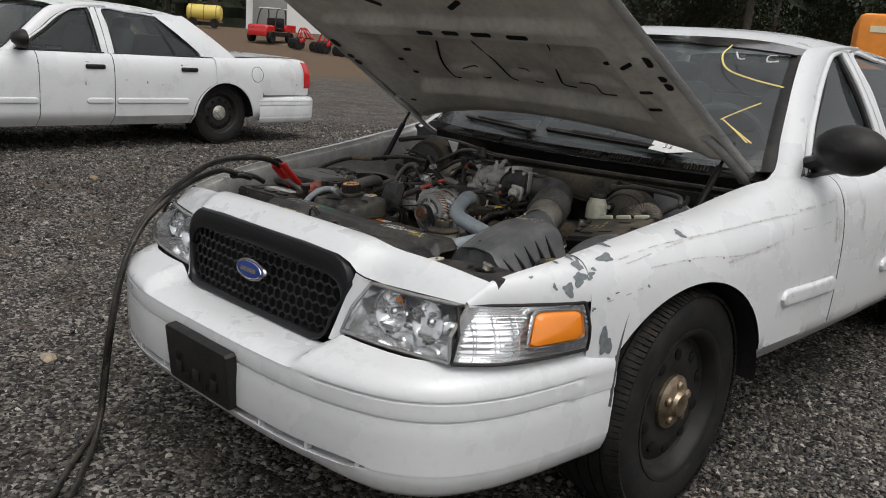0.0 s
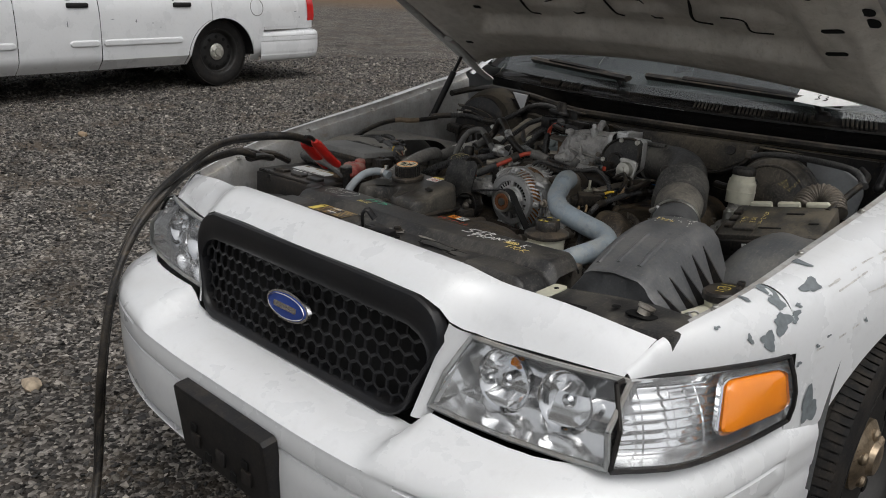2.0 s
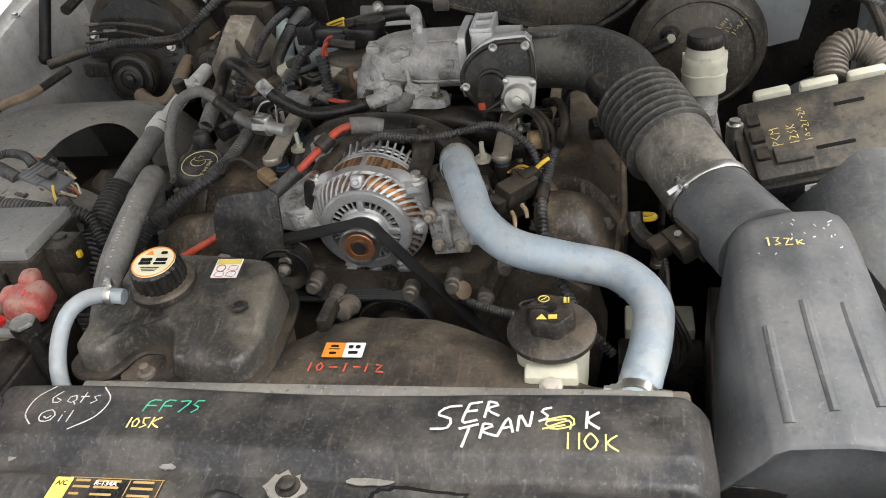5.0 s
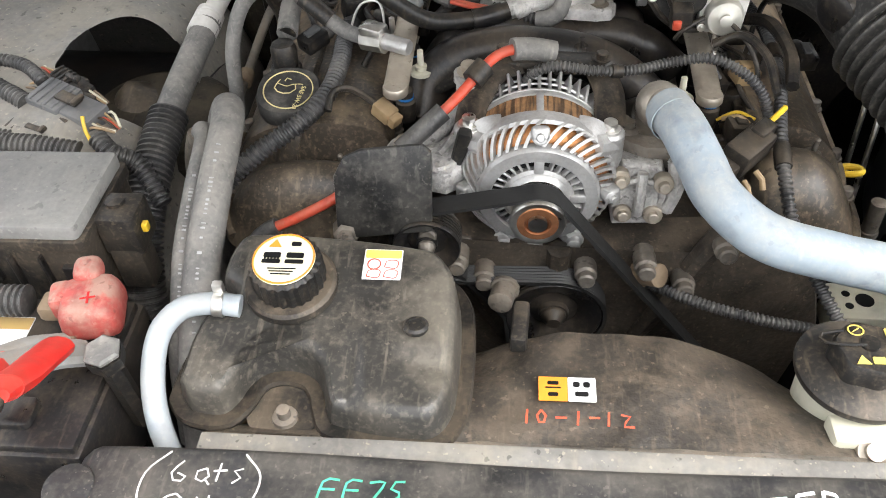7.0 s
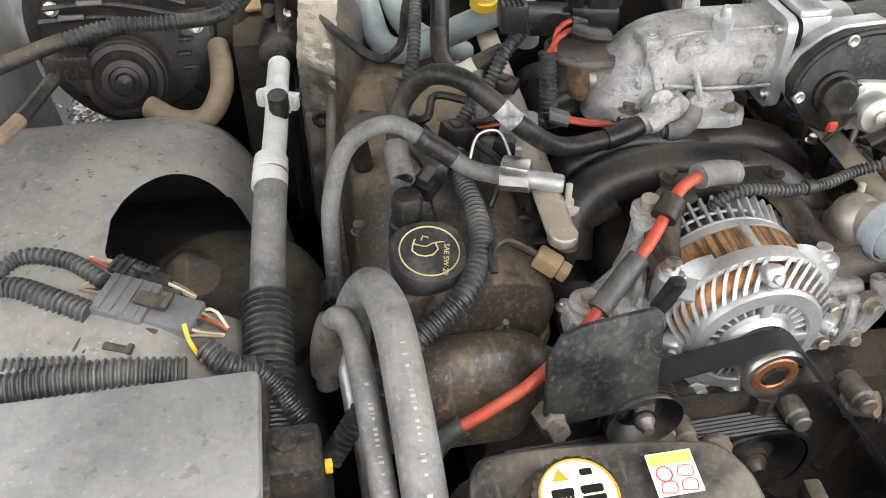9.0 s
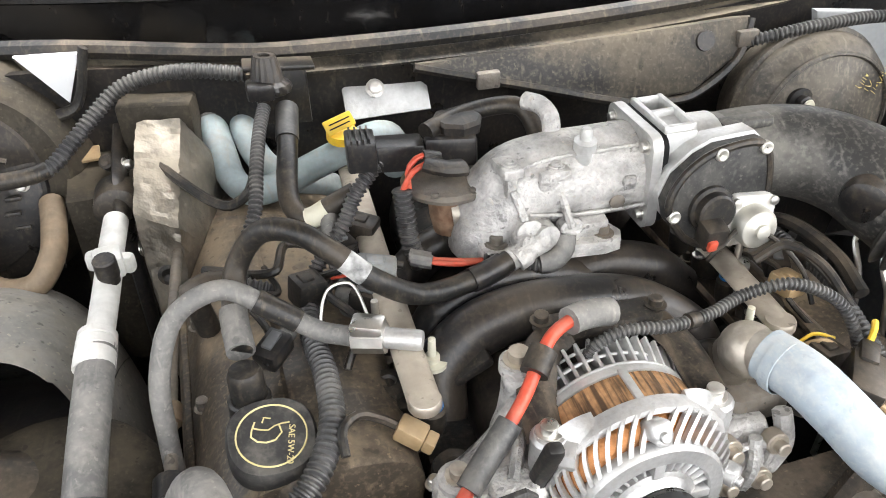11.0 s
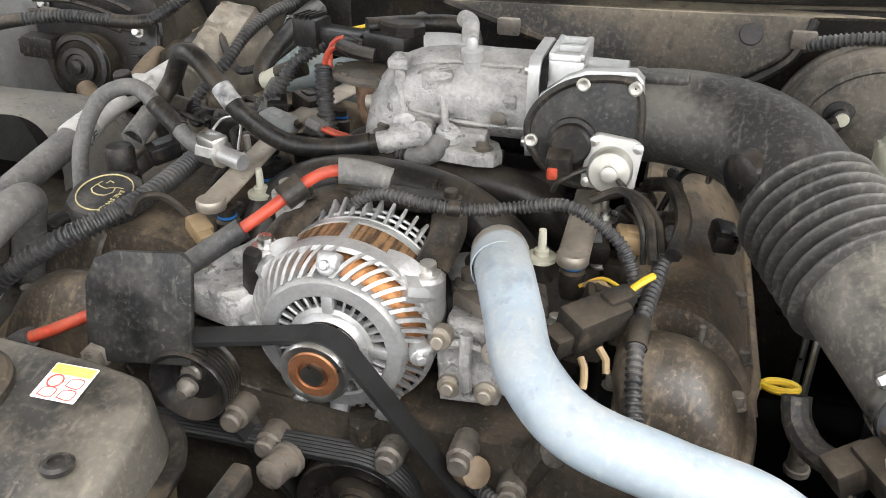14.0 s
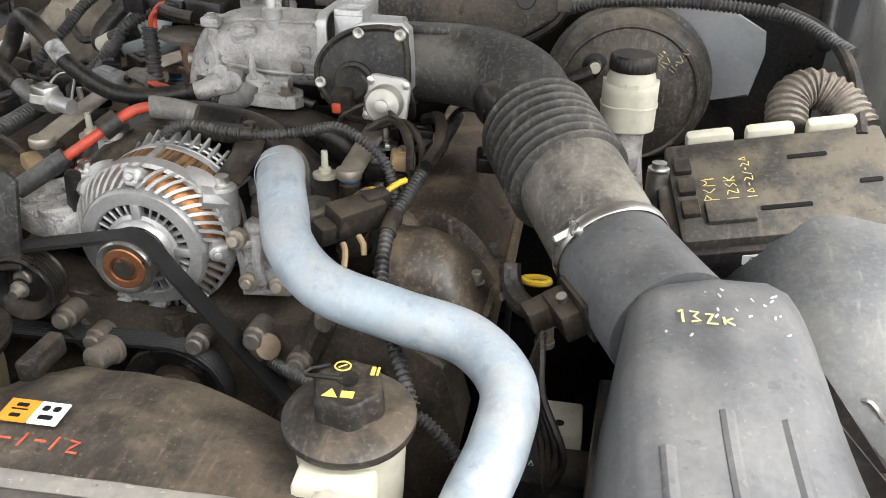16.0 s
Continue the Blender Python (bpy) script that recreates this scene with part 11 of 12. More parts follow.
for pts, lab in (([(-0.374, 1.545, 0.895), (-0.372, 1.52, 0.882), (-0.364, 1.475, 0.849), (-0.354, 1.43, 0.817), (-0.334, 1.40, 0.812), (-0.305, 1.395, 0.82), (-0.265, 1.40, 0.838), (-0.22, 1.40, 0.858), (-0.18, 1.41, 0.868), (-0.155, 1.43, 0.85), (-0.15, 1.44, 0.80)], "looped"),
                 ([(-0.335, 1.545, 0.89), (-0.333, 1.52, 0.879), (-0.330, 1.48, 0.855), (-0.316, 1.445, 0.832), (-0.29, 1.43, 0.815), (-0.26, 1.44, 0.80), (-0.235, 1.46, 0.78)], "curved")):
    t = line("heater_hose", pts, 0.0175, "hose_teal", "pale teal silicone heater hose, " + lab, "hose", [(0.0, 0.12, 0.0185, "rubber_g", "end_sleeve")], seg=20, step=0.007)
t = thing("bracket_plate", (-0.165, 1.50, 0.85), "bare metal bracket at the firewall", "bracket")
bm = B()
prism(bm, [(-0.05, -0.03), (0.06, -0.03), (0.06, 0.0), (0.03, 0.03), (-0.02, 0.035), (-0.05, 0.01)], -0.004, 0.0, plane_m((-0.155, 1.475, 0.895), (1, 0, 0), (0, 0.5, 0.8)), 0.001)
part("plate", bm, "alu", t)
bm = B()
bolt(bm, (-0.165, 1.466, 0.905), (0, -0.8, 0.5), 0.008, 0.008)
part("plate_bolt", bm, "steel", t)
# heater case: two black halves bolted at a flange, one half wrapped in foil
NUDGE[0] = V((0.0, 0.036, -0.018))
t = thing("strut_cover", (-0.545, 1.03, 0.70), "dusty brown cover plate inside the wheel house opening", "cover")
bm = B()
lathe(bm, (-0.552, 1.028, 0.738), (0.10, -0.10, 1), [(0.10, -0.02), (0.098, 0.0), (0.085, 0.008), (0.045, 0.014), (0.0, 0.016)], seg=48)
sc_ = part("plate", bm, "drum", t)
bm = B()
lathe(bm, (-0.552, 1.075, 0.7495), (0.10, 0.05, 1), [(0.009, -0.001), (0.009, 0.0012), (0.0, 0.0012)], seg=20)
part("plate_hole", bm, "ink", sc_)
t = thing("heater_case", (-0.47, 1.42, 0.6), "black heater case with flange, half wrapped in foil", "heater case")
bm = B()
rows = [[(-0.448, 1.404, 0.916), (-0.399, 1.414, 0.910), (-0.366, 1.42, 0.85), (-0.35, 1.42, 0.60), (-0.448, 1.404, 0.60)], [(-0.455, 1.352, 0.888), (-0.408, 1.350, 0.874), (-0.372, 1.398, 0.838), (-0.36, 1.38, 0.60), (-0.455, 1.35, 0.60)],
        [(-0.462, 1.299, 0.858), (-0.418, 1.288, 0.838), (-0.395, 1.32, 0.79), (-0.39, 1.32, 0.60), (-0.462, 1.30, 0.60)], [(-0.458, 1.285, 0.77), (-0.420, 1.278, 0.75), (-0.40, 1.30, 0.73), (-0.395, 1.31, 0.60), (-0.458, 1.29, 0.60)],
        [(-0.457, 1.270, 0.66), (-0.42, 1.266, 0.65), (-0.405, 1.29, 0.645), (-0.40, 1.30, 0.60), (-0.457, 1.28, 0.60)]]
vs = [[bm.verts.new(p) for p in r] for r in rows]
for a, b in zip(vs, vs[1:]):
    for i in range(5):
        bm.faces.new((a[i], a[(i + 1) % 5], b[(i + 1) % 5], b[i]))
bm.faces.new(vs[0])
bm.faces.new(vs[-1][::-1])
bmesh.ops.subdivide_edges(bm, edges=bm.edges[:], cuts=9, use_grid_fill=True)
for v in bm.verts:
    v.co += 0.0022 * noise.noise_vector(V((v.co.x * 60, v.co.y * 130, v.co.z * 110))) + 0.0012 * noise.noise_vector(v.co * 90)
part("foil_wrap", bm, "foil", t, "dull crinkled foil wrap", angle=20)
bm = B()
prism(bm, [(1.365, 0.60), (1.372, 0.843), (1.56, 0.868), (1.57, 0.60)], -0.540, -0.480, plane_m((0, 0, 0), (0, 1, 0), (0, 0, 1)), 0.004)
part("case_half", bm, "drum", t, "dusty brown-black case half")
bm = B()
prism(bm, [(1.335, 0.60), (1.340, 0.848), (1.56, 0.876), (1.57, 0.60)], -0.470, -0.455, plane_m((0, 0, 0), (0, 1, 0), (0, 0, 1)), 0.003)
box(bm, (-0.420, 1.480, 0.880), (0.085, 0.11, 0.10), (4, 0, -8), bevel=0.005)
part("inner_half", bm, "drum", t)
bm = B()
tube(bm, [(-0.4755, 1.315, 0.60), (-0.4755, 1.318, 0.78), (-0.4755, 1.322, 0.835), (-0.4755, 1.345, 0.862), (-0.475, 1.40, 0.872), (-0.473, 1.48, 0.882), (-0.47, 1.56, 0.891)], 0.0046, seg=10, step=0.01, ry=0.010)
part("flange_seam", bm, "plastic", t)
for p in ((-0.470, 1.395, 0.868), (-0.466, 1.536, 0.882), (-0.466, 1.318, 0.80)):
    bm = B()
    bolt(bm, p, (1, -0.2, 0.2), 0.0062, 0.008)
    part("flange_bolt", bm, "steel", t)
bm = B()
box(bm, (-0.517, 1.455, 0.8585), (0.03, 0.030, 0.004), (6, 0, 4), bevel=0.001)
part("paper_tag", bm, "tan_conn", t)
bm = B()
lathe(bm, (-0.490, 1.42, 0.862), (-0.3, -0.5, 0.6), [(0.010, -0.01), (0.010, 0.006), (0.007, 0.007), (0, 0.004)], seg=16)
part("grommet", bm, "rubber", t)
bm = B()
lathe(bm, (-0.482, 1.352, 0.845), (0, -1, 0), [(0.026, -0.02), (0.026, 0.016), (0.020, 0.020), (0, 0.020)], seg=24)
part("pipe_seal", bm, "rubber", t)
bm = B()
lathe(bm, (-0.440, 1.284, 0.782), (0, -0.95, 0.25), [(0.012, -0.01), (0.012, 0.003), (0.008, 0.004), (0, 0.001)], seg=18)
part("foil_grommet", bm, "rubber", t)
NUDGE[0] = V((0, 0, 0))
IN_BAY[0] = False
bm = B()
prism(bm, [(-0.509, 0.937), (-0.443, 0.934), (-0.466, 0.877)], -0.003, 0.003, plane_m((0, 1.43, 0), (1, 0, 0), (0, 0, 1)), 0.001)
part("hinge_panel", bm, "paint", main_car, "white painted panel below the bonnet hinge")
bm = B()
tube(bm, [(-0.436, 1.424, 0.942), (-0.459, 1.422, 0.876), (-0.497, 1.422, 0.864)], 0.007, seg=8, ry=0.004)
part("hinge_bracket", bm, "rubber", main_car)
IN_BAY[0] = True
# blower: drum housing, dark front disc, motor that stands out of it
t = thing("blower_motor", (-0.675, 1.42, 0.72), "dusty black blower motor on its brown drum housing", "blower")
ax = V((0.06, -1, 0.22)).normalized()
bm = B()
lathe(bm, (-0.655, 1.50, 0.825), ax, [(0.155, -0.10), (0.158, -0.05), (0.150, 0.0), (0.128, 0.040), (0.116, 0.052), (0.0, 0.052)], seg=64)
part("housing", bm, "drum", t)
bm = B()
fr = plane_m(V((-0.664, 1.452, 0.8355)), (1, 0.06, 0), (0, 0.22, 1))
lathe(bm, (-0.668, 1.4505, 0.8355), ax, [(0.106, -0.006), (0.108, 0.002), (0.104, 0.005), (0.0, 0.004)], seg=56)
box(bm, (-0.605, 1.445, 0.79), (0.075, 0.010, 0.14), (-12, 0, 0), bevel=0.004)
part("front_disc", bm, "plastic", t)
for k in range(3):
    bm = B()
    tube(bm, [(-0.765 + 0.01 * k, 1.425, 0.868 + 0.017 * k), (-0.69, 1.428, 0.868 + 0.017 * k), (-0.665 + 0.02 * k, 1.43, 0.860 + 0.015 * k), (-0.615 + 0.012 * k, 1.43, 0.845 + 0.016 * k)], 0.0034, seg=6, step=0.012)
    part("stiffening_rib", bm, "plastic_d", t)
for x, z in ((-0.725, 0.873), (-0.700, 0.890), (-0.735, 0.906)):
    bm = B()
    box(bm, (x, 1.422, z), (0.030, 0.006, 0.006), (-12, 2, 0), bevel=0.001)
    part("clip", bm, "alu_d", t)
bm = B()
lathe(bm, V((-0.678, 1.392, 0.796)) - ax * 0.07, ax, [(0.048, -0.01), (0.048, 0.046), (0.051, 0.048), (0.051, 0.060), (0.047, 0.062)], seg=48)
part("motor", bm, "drum", t, "dusty motor barrel")
bm = B()
lathe(bm, V((-0.678, 1.392, 0.796)) - ax * 0.008, ax, [(0.050, -0.004), (0.049, 0.0), (0.047, 0.003), (0.040, 0.004), (0.038, 0.0), (0.030, 0.0), (0.028, 0.006), (0.020, 0.007), (0.018, 0.004), (0.012, 0.005), (0.010, 0.011), (0.0, 0.013)], seg=48)
part("motor_cap", bm, "plastic", t)
for k in range(5):
    bm = B()
    box(bm, (-0.606 + 0.006 * (k % 2), 1.437, 0.845 - 0.02 * k), (0.018, 0.006, 0.005), (-12, 0, 0), bevel=0.001)
    part("vent_slot", bm, "plastic_d", t)
bm = B()
box(bm, (-0.739, 1.402, 0.822), (0.048, 0.03, 0.032), (0, 6, 8), bevel=0.003)
box(bm, (-0.757, 1.396, 0.824), (0.018, 0.024, 0.024), (0, 6, 8), bevel=0.002)
part("motor_plug", bm, "plastic_d", t)
for p in ((-0.583, 1.427, 0.848), (-0.580, 1.440, 0.745), (-0.752, 1.445, 0.875), (-0.722, 1.43, 0.775)):
    bm = B()
    bolt(bm, p, ax, 0.0062, 0.010)
    part("housing_screw", bm, "steel", t)
line("vent_tube", [(-0.652, 1.37, 0.772), (-0.615, 1.345, 0.762), (-0.58, 1.34, 0.768), (-0.560, 1.362, 0.79), (-0.558, 1.40, 0.805), (-0.562, 1.44, 0.81)], 0.0145, "brown_tube", "tan cooling tube of the blower motor", "hose", seg=14)
line("bay_loom", [(-0.80, 1.335, 0.86), (-0.735, 1.36, 0.872), (-0.67, 1.385, 0.876), (-0.61, 1.392, 0.872), (-0.549, 1.404, 0.872), (-0.520, 1.425, 0.888), (-0.488, 1.448, 0.912), (-0.455, 1.462, 0.934), (-0.415, 1.458, 0.948), (-0.37, 1.445, 0.955), (-0.32, 1.435, 0.952)], 0.0086, "loom", "long ribbed loom across the heater case", "loom", [(0.40, 0.50, 0.0098, "plastic_d", "smooth_sleeve"), (0.0, 0.16, 0.0098, "plastic_d", "end_sleeve")], rib=0.006, amp=0.001, seg=14)
# looms on the wheel house
for pts, r in (([(-0.80, 0.87, 0.74), (-0.815, 0.93, 0.785), (-0.79, 0.985, 0.807), (-0.74, 1.01, 0.816), (-0.69, 0.985, 0.817), (-0.66, 0.967, 0.815)], 0.0104), ([(-0.79, 0.905, 0.795), (-0.75, 0.925, 0.805), (-0.70, 0.922, 0.806), (-0.66, 0.918, 0.805)], 0.0070),
               ([(-0.76, 1.00, 0.812), (-0.735, 1.045, 0.820), (-0.69, 1.035, 0.822), (-0.65, 1.0, 0.820)], 0.0072), ([(-0.81, 0.86, 0.76), (-0.78, 0.895, 0.795), (-0.72, 0.903, 0.80), (-0.64, 0.905, 0.80), (-0.58, 0.905, 0.79)], 0.015),
               ([(-0.565, 0.925, 0.800), (-0.545, 0.91, 0.79), (-0.52, 0.91, 0.775), (-0.49, 0.88, 0.74)], 0.0105), ([(-0.80, 0.80, 0.74), (-0.77, 0.745, 0.775), (-0.72, 0.705, 0.790), (-0.66, 0.690, 0.795), (-0.60, 0.687, 0.795), (-0.545, 0.690, 0.792)], 0.0145)):
    line("wiring_loom", pts, r, "loom", "ribbed black wiring loom over the wheel house" if r != 0.0145 else "ribbed black battery cable sleeve", "loom", rib=0.0062, amp=0.0012, seg=14)
t = thing("wiring_connector", (-0.60, 0.98, 0.80), "dusty grey-black multi-pin wiring connector", "connector")
def pin_plug(host, c_, L, W, Hh, rz, cores, shade):
    """A connector shell with ribs, latch and a fan of thin cores at each end."""
    m_ = pose(*c_, 4, 6, rz)

    def lay(bm, p, sz, bv=0.002):
        e = B()
        box(e, p, sz, bevel=bv)
        bmesh.ops.transform(e, matrix=m_, verts=e.verts[:])
        me = bpy.data.meshes.new("t")
        e.to_mesh(me)
        bm.from_mesh(me)
        bpy.data.meshes.remove(me)
        e.free()
        return bm
    sh_ = part("shell", lay(lay(B(), (-L * 0.22, 0, 0), (L * 0.52, W, Hh)), (L * 0.27, 0, -0.001), (L * 0.46, W * 0.82, Hh * 0.85)), shade, host)
    for k in range(4):
        part("rib", lay(B(), (-L * 0.40 + L * 0.12 * k, 0, Hh * 0.5), (0.003, W * 0.92, 0.004), 0.001), shade, sh_)
    part("latch", lay(lay(B(), (L * 0.06, 0, Hh * 0.62), (L * 0.34, W * 0.34, 0.005)), (L * 0.22, 0, Hh * 0.80), (0.006, W * 0.42, 0.006)), "plastic_d", sh_)
    for sy in (-1, 1):
        part("side_lug", lay(B(), (L * 0.12, sy * W * 0.52, 0), (L * 0.20, 0.006, Hh * 0.5)), "plastic_d", sh_)
    for sx_ in (-1, 1):
        for k in range(cores):
            o = (k - (cores - 1) / 2) / cores
            bm = B()
            tube(bm, [m_ @ V((sx_ * L * 0.48, o * W * 0.8, 0.004 * (k % 2))), m_ @ V((sx_ * (L * 0.48 + 0.012), o * W * 0.75, 0.006 - 0.004 * (k % 3))), m_ @ V((sx_ * (L * 0.48 + 0.028), o * W * 0.25, -0.002))], 0.0016, seg=6)
            part("core_wire", bm, ("red", "tan_conn", "milky", "brown_tube", "rubber")[(k + (sx_ > 0)) % 5], host)


NUDGE[0] = V((0.0, -0.010, -0.014))
pin_plug(t, (-0.612, 0.980, 0.822), 0.092, 0.044, 0.026, -24, 7, "plastic_g")
pin_plug(t, (-0.640, 0.940, 0.812), 0.074, 0.024, 0.020, -20, 4, "plastic_d")
pin_plug(t, (-0.622, 1.022, 0.826), 0.060, 0.020, 0.018, -30, 3, "plastic_d")
NUDGE[0] = V((0, 0, 0))
line("apron_cable", [(-0.823, 0.968, 0.8), (-0.805, 1.019, 0.83), (-0.802, 1.091, 0.85), (-0.79, 1.156, 0.86), (-0.759, 1.201, 0.86), (-0.724, 1.283, 0.87)], 0.008, "rubber", "black cable with exposed red cores along the inner fender", "cable", [(0.55, 0.80, 0.0084, "brown_tube", "exposed_core")], seg=10)
line("yellow_wire", [(-0.565, 0.915, 0.79), (-0.575, 0.925, 0.81), (-0.578, 0.935, 0.822)], 0.0022, "wire_y", "short yellow-green wire end", "wire", seg=6)
line("booster_loom", [(0.30, 1.45, 0.90), (0.36, 1.41, 0.925), (0.42, 1.40, 0.935), (0.52, 1.40, 0.935), (0.62, 1.36, 0.93), (0.68, 1.26, 0.91)], 0.0078, "loom", "ribbed loom over the brake booster", "loom", rib=0.006, amp=0.001, seg=12)
line("fender_cable", [(0.62, 1.42, 0.93), (0.66, 1.34, 0.92), (0.67, 1.22, 0.90), (0.66, 1.1, 0.86)], 0.008, "rubber", "black cable along the inner fender", "cable", seg=10)
# thin wires and plugs among the coils
for pts, r, lab in (([(-0.45, 1.433, 0.87), (-0.408, 1.368, 0.853), (-0.363, 1.321, 0.84), (-0.336, 1.334, 0.848), (-0.321, 1.399, 0.87), (-0.309, 1.434, 0.89)], 0.0058, "black lead looping below the regulator"),
                    ([(0.088, 1.078, 0.842), (0.095, 1.075, 0.855), (0.129, 1.085, 0.868), (0.156, 1.071, 0.856), (0.176, 1.047, 0.83), (0.182, 1.031, 0.80)], 0.0028, "thin black wire from the throttle plug"),
                    ([(0.176, 1.149, 0.83), (0.199, 1.112, 0.845), (0.212, 1.049, 0.84), (0.206, 0.999, 0.83)], 0.0075, "taped black loom above the coils"),
                    ([(-0.396, 1.236, 0.82), (-0.328, 1.195, 0.832), (-0.31, 1.231, 0.838), (-0.263, 1.213, 0.836), (-0.249, 1.249, 0.83)], 0.0050, "black lead across the fuel rail"),
                    ([(-0.349, 1.078, 0.815), (-0.343, 1.105, 0.832), (-0.364, 1.164, 0.838), (-0.329, 1.155, 0.835), (-0.336, 1.221, 0.82)], 0.0034, "thin black wire beside the vent valve"),
                    ([(-0.28, 1.07, 0.80), (-0.262, 1.10, 0.828), (-0.282, 1.14, 0.835), (-0.268, 1.18, 0.825), (-0.285, 1.21, 0.80)], 0.0042, "black coil lead beside the rail"),
                    ([(0.18, 1.02, 0.78), (0.160, 1.04, 0.806), (0.172, 1.08, 0.815), (0.155, 1.12, 0.81), (0.165, 1.16, 0.79)], 0.0030, "thin black coil wire"),
                    ([(0.19, 1.15, 0.80), (0.21, 1.19, 0.83), (0.235, 1.22, 0.82), (0.24, 1.27, 0.79)], 0.0036, "black lead towards the firewall")):
    bm = B()
    tube(bm, pts, r, seg=8, step=0.006)
    solo("coil_lead", bm, "rubber", lab, "wire")
for p, rz, lab in (((-0.258, 1.205, 0.845), 25, "grey-black plug on the fuel rail"), ((-0.342, 1.088, 0.826), -40, "black plug beside the vent valve"), ((0.135, 1.055, 0.80), 15, "round black plug beside the coil"), ((-0.245, 1.135, 0.825), 60, "small black coil plug beside the fuel rail"), ((0.185, 1.10, 0.805), -20, "black plug among the coil wires"), ((0.255, 1.13, 0.790), 10, "black plug in the gap beside the cam cover")):
    t = thing("coil_plug", V(p) - V((0, 0, 0.012)), lab, "connector", group="coil plugs")
    bm = B()
    box(bm, p, (0.024, 0.034, 0.020), (8, 5, rz), bevel=0.003)
    part("shell", bm, "plastic", t)
    bm = B()
    box(bm, V(p) + V((0, 0, 0.0115)), (0.010, 0.020, 0.004), (8, 5, rz), bevel=0.001)
    part("lock_tab", bm, "plastic_g", t)
    q = Matrix.Rotation(radians(rz), 3, "Z") @ V((0, 0.022, 0))
    bm = B()
    lathe(bm, V(p) + q, q, [(0.0085, -0.006), (0.0085, 0.004), (0.006, 0.010), (0, 0.010)], seg=12)
    part("wire_seal", bm, "rubber_g", t)
t = thing("engine_dipstick", (0.325, 1.07, 0.62), "yellow loop handle of the engine dipstick", "dipstick")
bm = B()
ring = [(0.328 + 0.016 * math.cos(a), 1.068 + 0.008 * math.sin(a), 0.665) for a in (2 * math.pi * i / 16 for i in range(17))]
tube(bm, ring, 0.0042, seg=8, step=0.004)
tube(bm, [(0.312, 1.068, 0.665), (0.302, 1.066, 0.66), (0.298, 1.066, 0.64)], 0.005, seg=8)
part("handle", bm, "wire_y", t)
bm = B()
tube(bm, [(0.298, 1.066, 0.642), (0.296, 1.075, 0.60), (0.29, 1.08, 0.5)], 0.004, seg=8)
part("tube", bm, "steel", t)
# lower odds and ends by the steering pump
for p, r, h, ax, mm, nm, lab in (((0.052, 0.865, 0.665), 0.014, 0.03, (0.6, -0.6, 0.5), "brown_tube", "hose_stub", "dirty metal hose stub low on the engine"), ((-0.10, 0.84, 0.66), 0.014, 0.03, (-0.2, -1, 0.2), "alu_d", "hose_stub", "dirty metal stub beside the pulley"),
                                 ((0.345, 1.0, 0.62), 0.01, 0.05, (0, 0, 1), "alu_d", "stud", "dirty mounting stud below the duct")):
    bm = B()
    lathe(bm, p, ax, [(r * 1.2, 0), (r * 1.2, 0.006), (r, 0.007), (r, h), (r * 0.7, h + 0.002), (0, h + 0.002)], seg=12)
    solo(nm, bm, mm, lab, "fitting")
t = thing("support_arm", (-0.20, 0.95, 0.75), "cast silver bracket arm beside the alternator", "bracket")
bm = B()
prism(bm, [(-0.238, 0.918), (-0.205, 0.900), (-0.168, 0.890), (-0.146, 0.905), (-0.140, 0.945), (-0.130, 0.985), (-0.140, 1.002), (-0.162, 0.998), (-0.176, 0.968), (-0.212, 0.958), (-0.236, 0.944)], 0.755, 0.784, None, 0.007, 3)
lathe(bm, (-0.176, 0.912, 0.762), (0, 0, 1), [(0.022, 0), (0.021, 0.026), (0.018, 0.029), (0, 0.030)], seg=24)
lathe(bm, (-0.216, 0.932, 0.757), (0, 0, 1), [(0.018, 0), (0.018, 0.032), (0.015, 0.034), (0, 0.034)], seg=22)
lathe(bm, (-0.150, 0.984, 0.77), (0.05, 0.05, 1), [(0.021, 0), (0.016, 0.020), (0.0135, 0.045), (0.0135, 0.066), (0.0165, 0.068), (0.0165, 0.078), (0, 0.079)], seg=22)
tube(bm, [(-0.218, 0.934, 0.786), (-0.186, 0.950, 0.790), (-0.152, 0.978, 0.806)], 0.009, seg=10, ry=0.012)
tube(bm, [(-0.176, 0.914, 0.786), (-0.160, 0.945, 0.790), (-0.152, 0.975, 0.800)], 0.006, seg=8, ry=0.010)
part("arm", bm, "alu_o", t)
bm = B()
bolt(bm, (-0.146, 0.988, 0.849), (0, 0, 1), 0.009, 0.010)
part("arm_bolt", bm, "rail", t)
bm = B()
bolt(bm, (-0.216, 0.932, 0.791), (0, 0, 1), 0.008, 0.009)
part("arm_bolt", bm, "nickel", t)


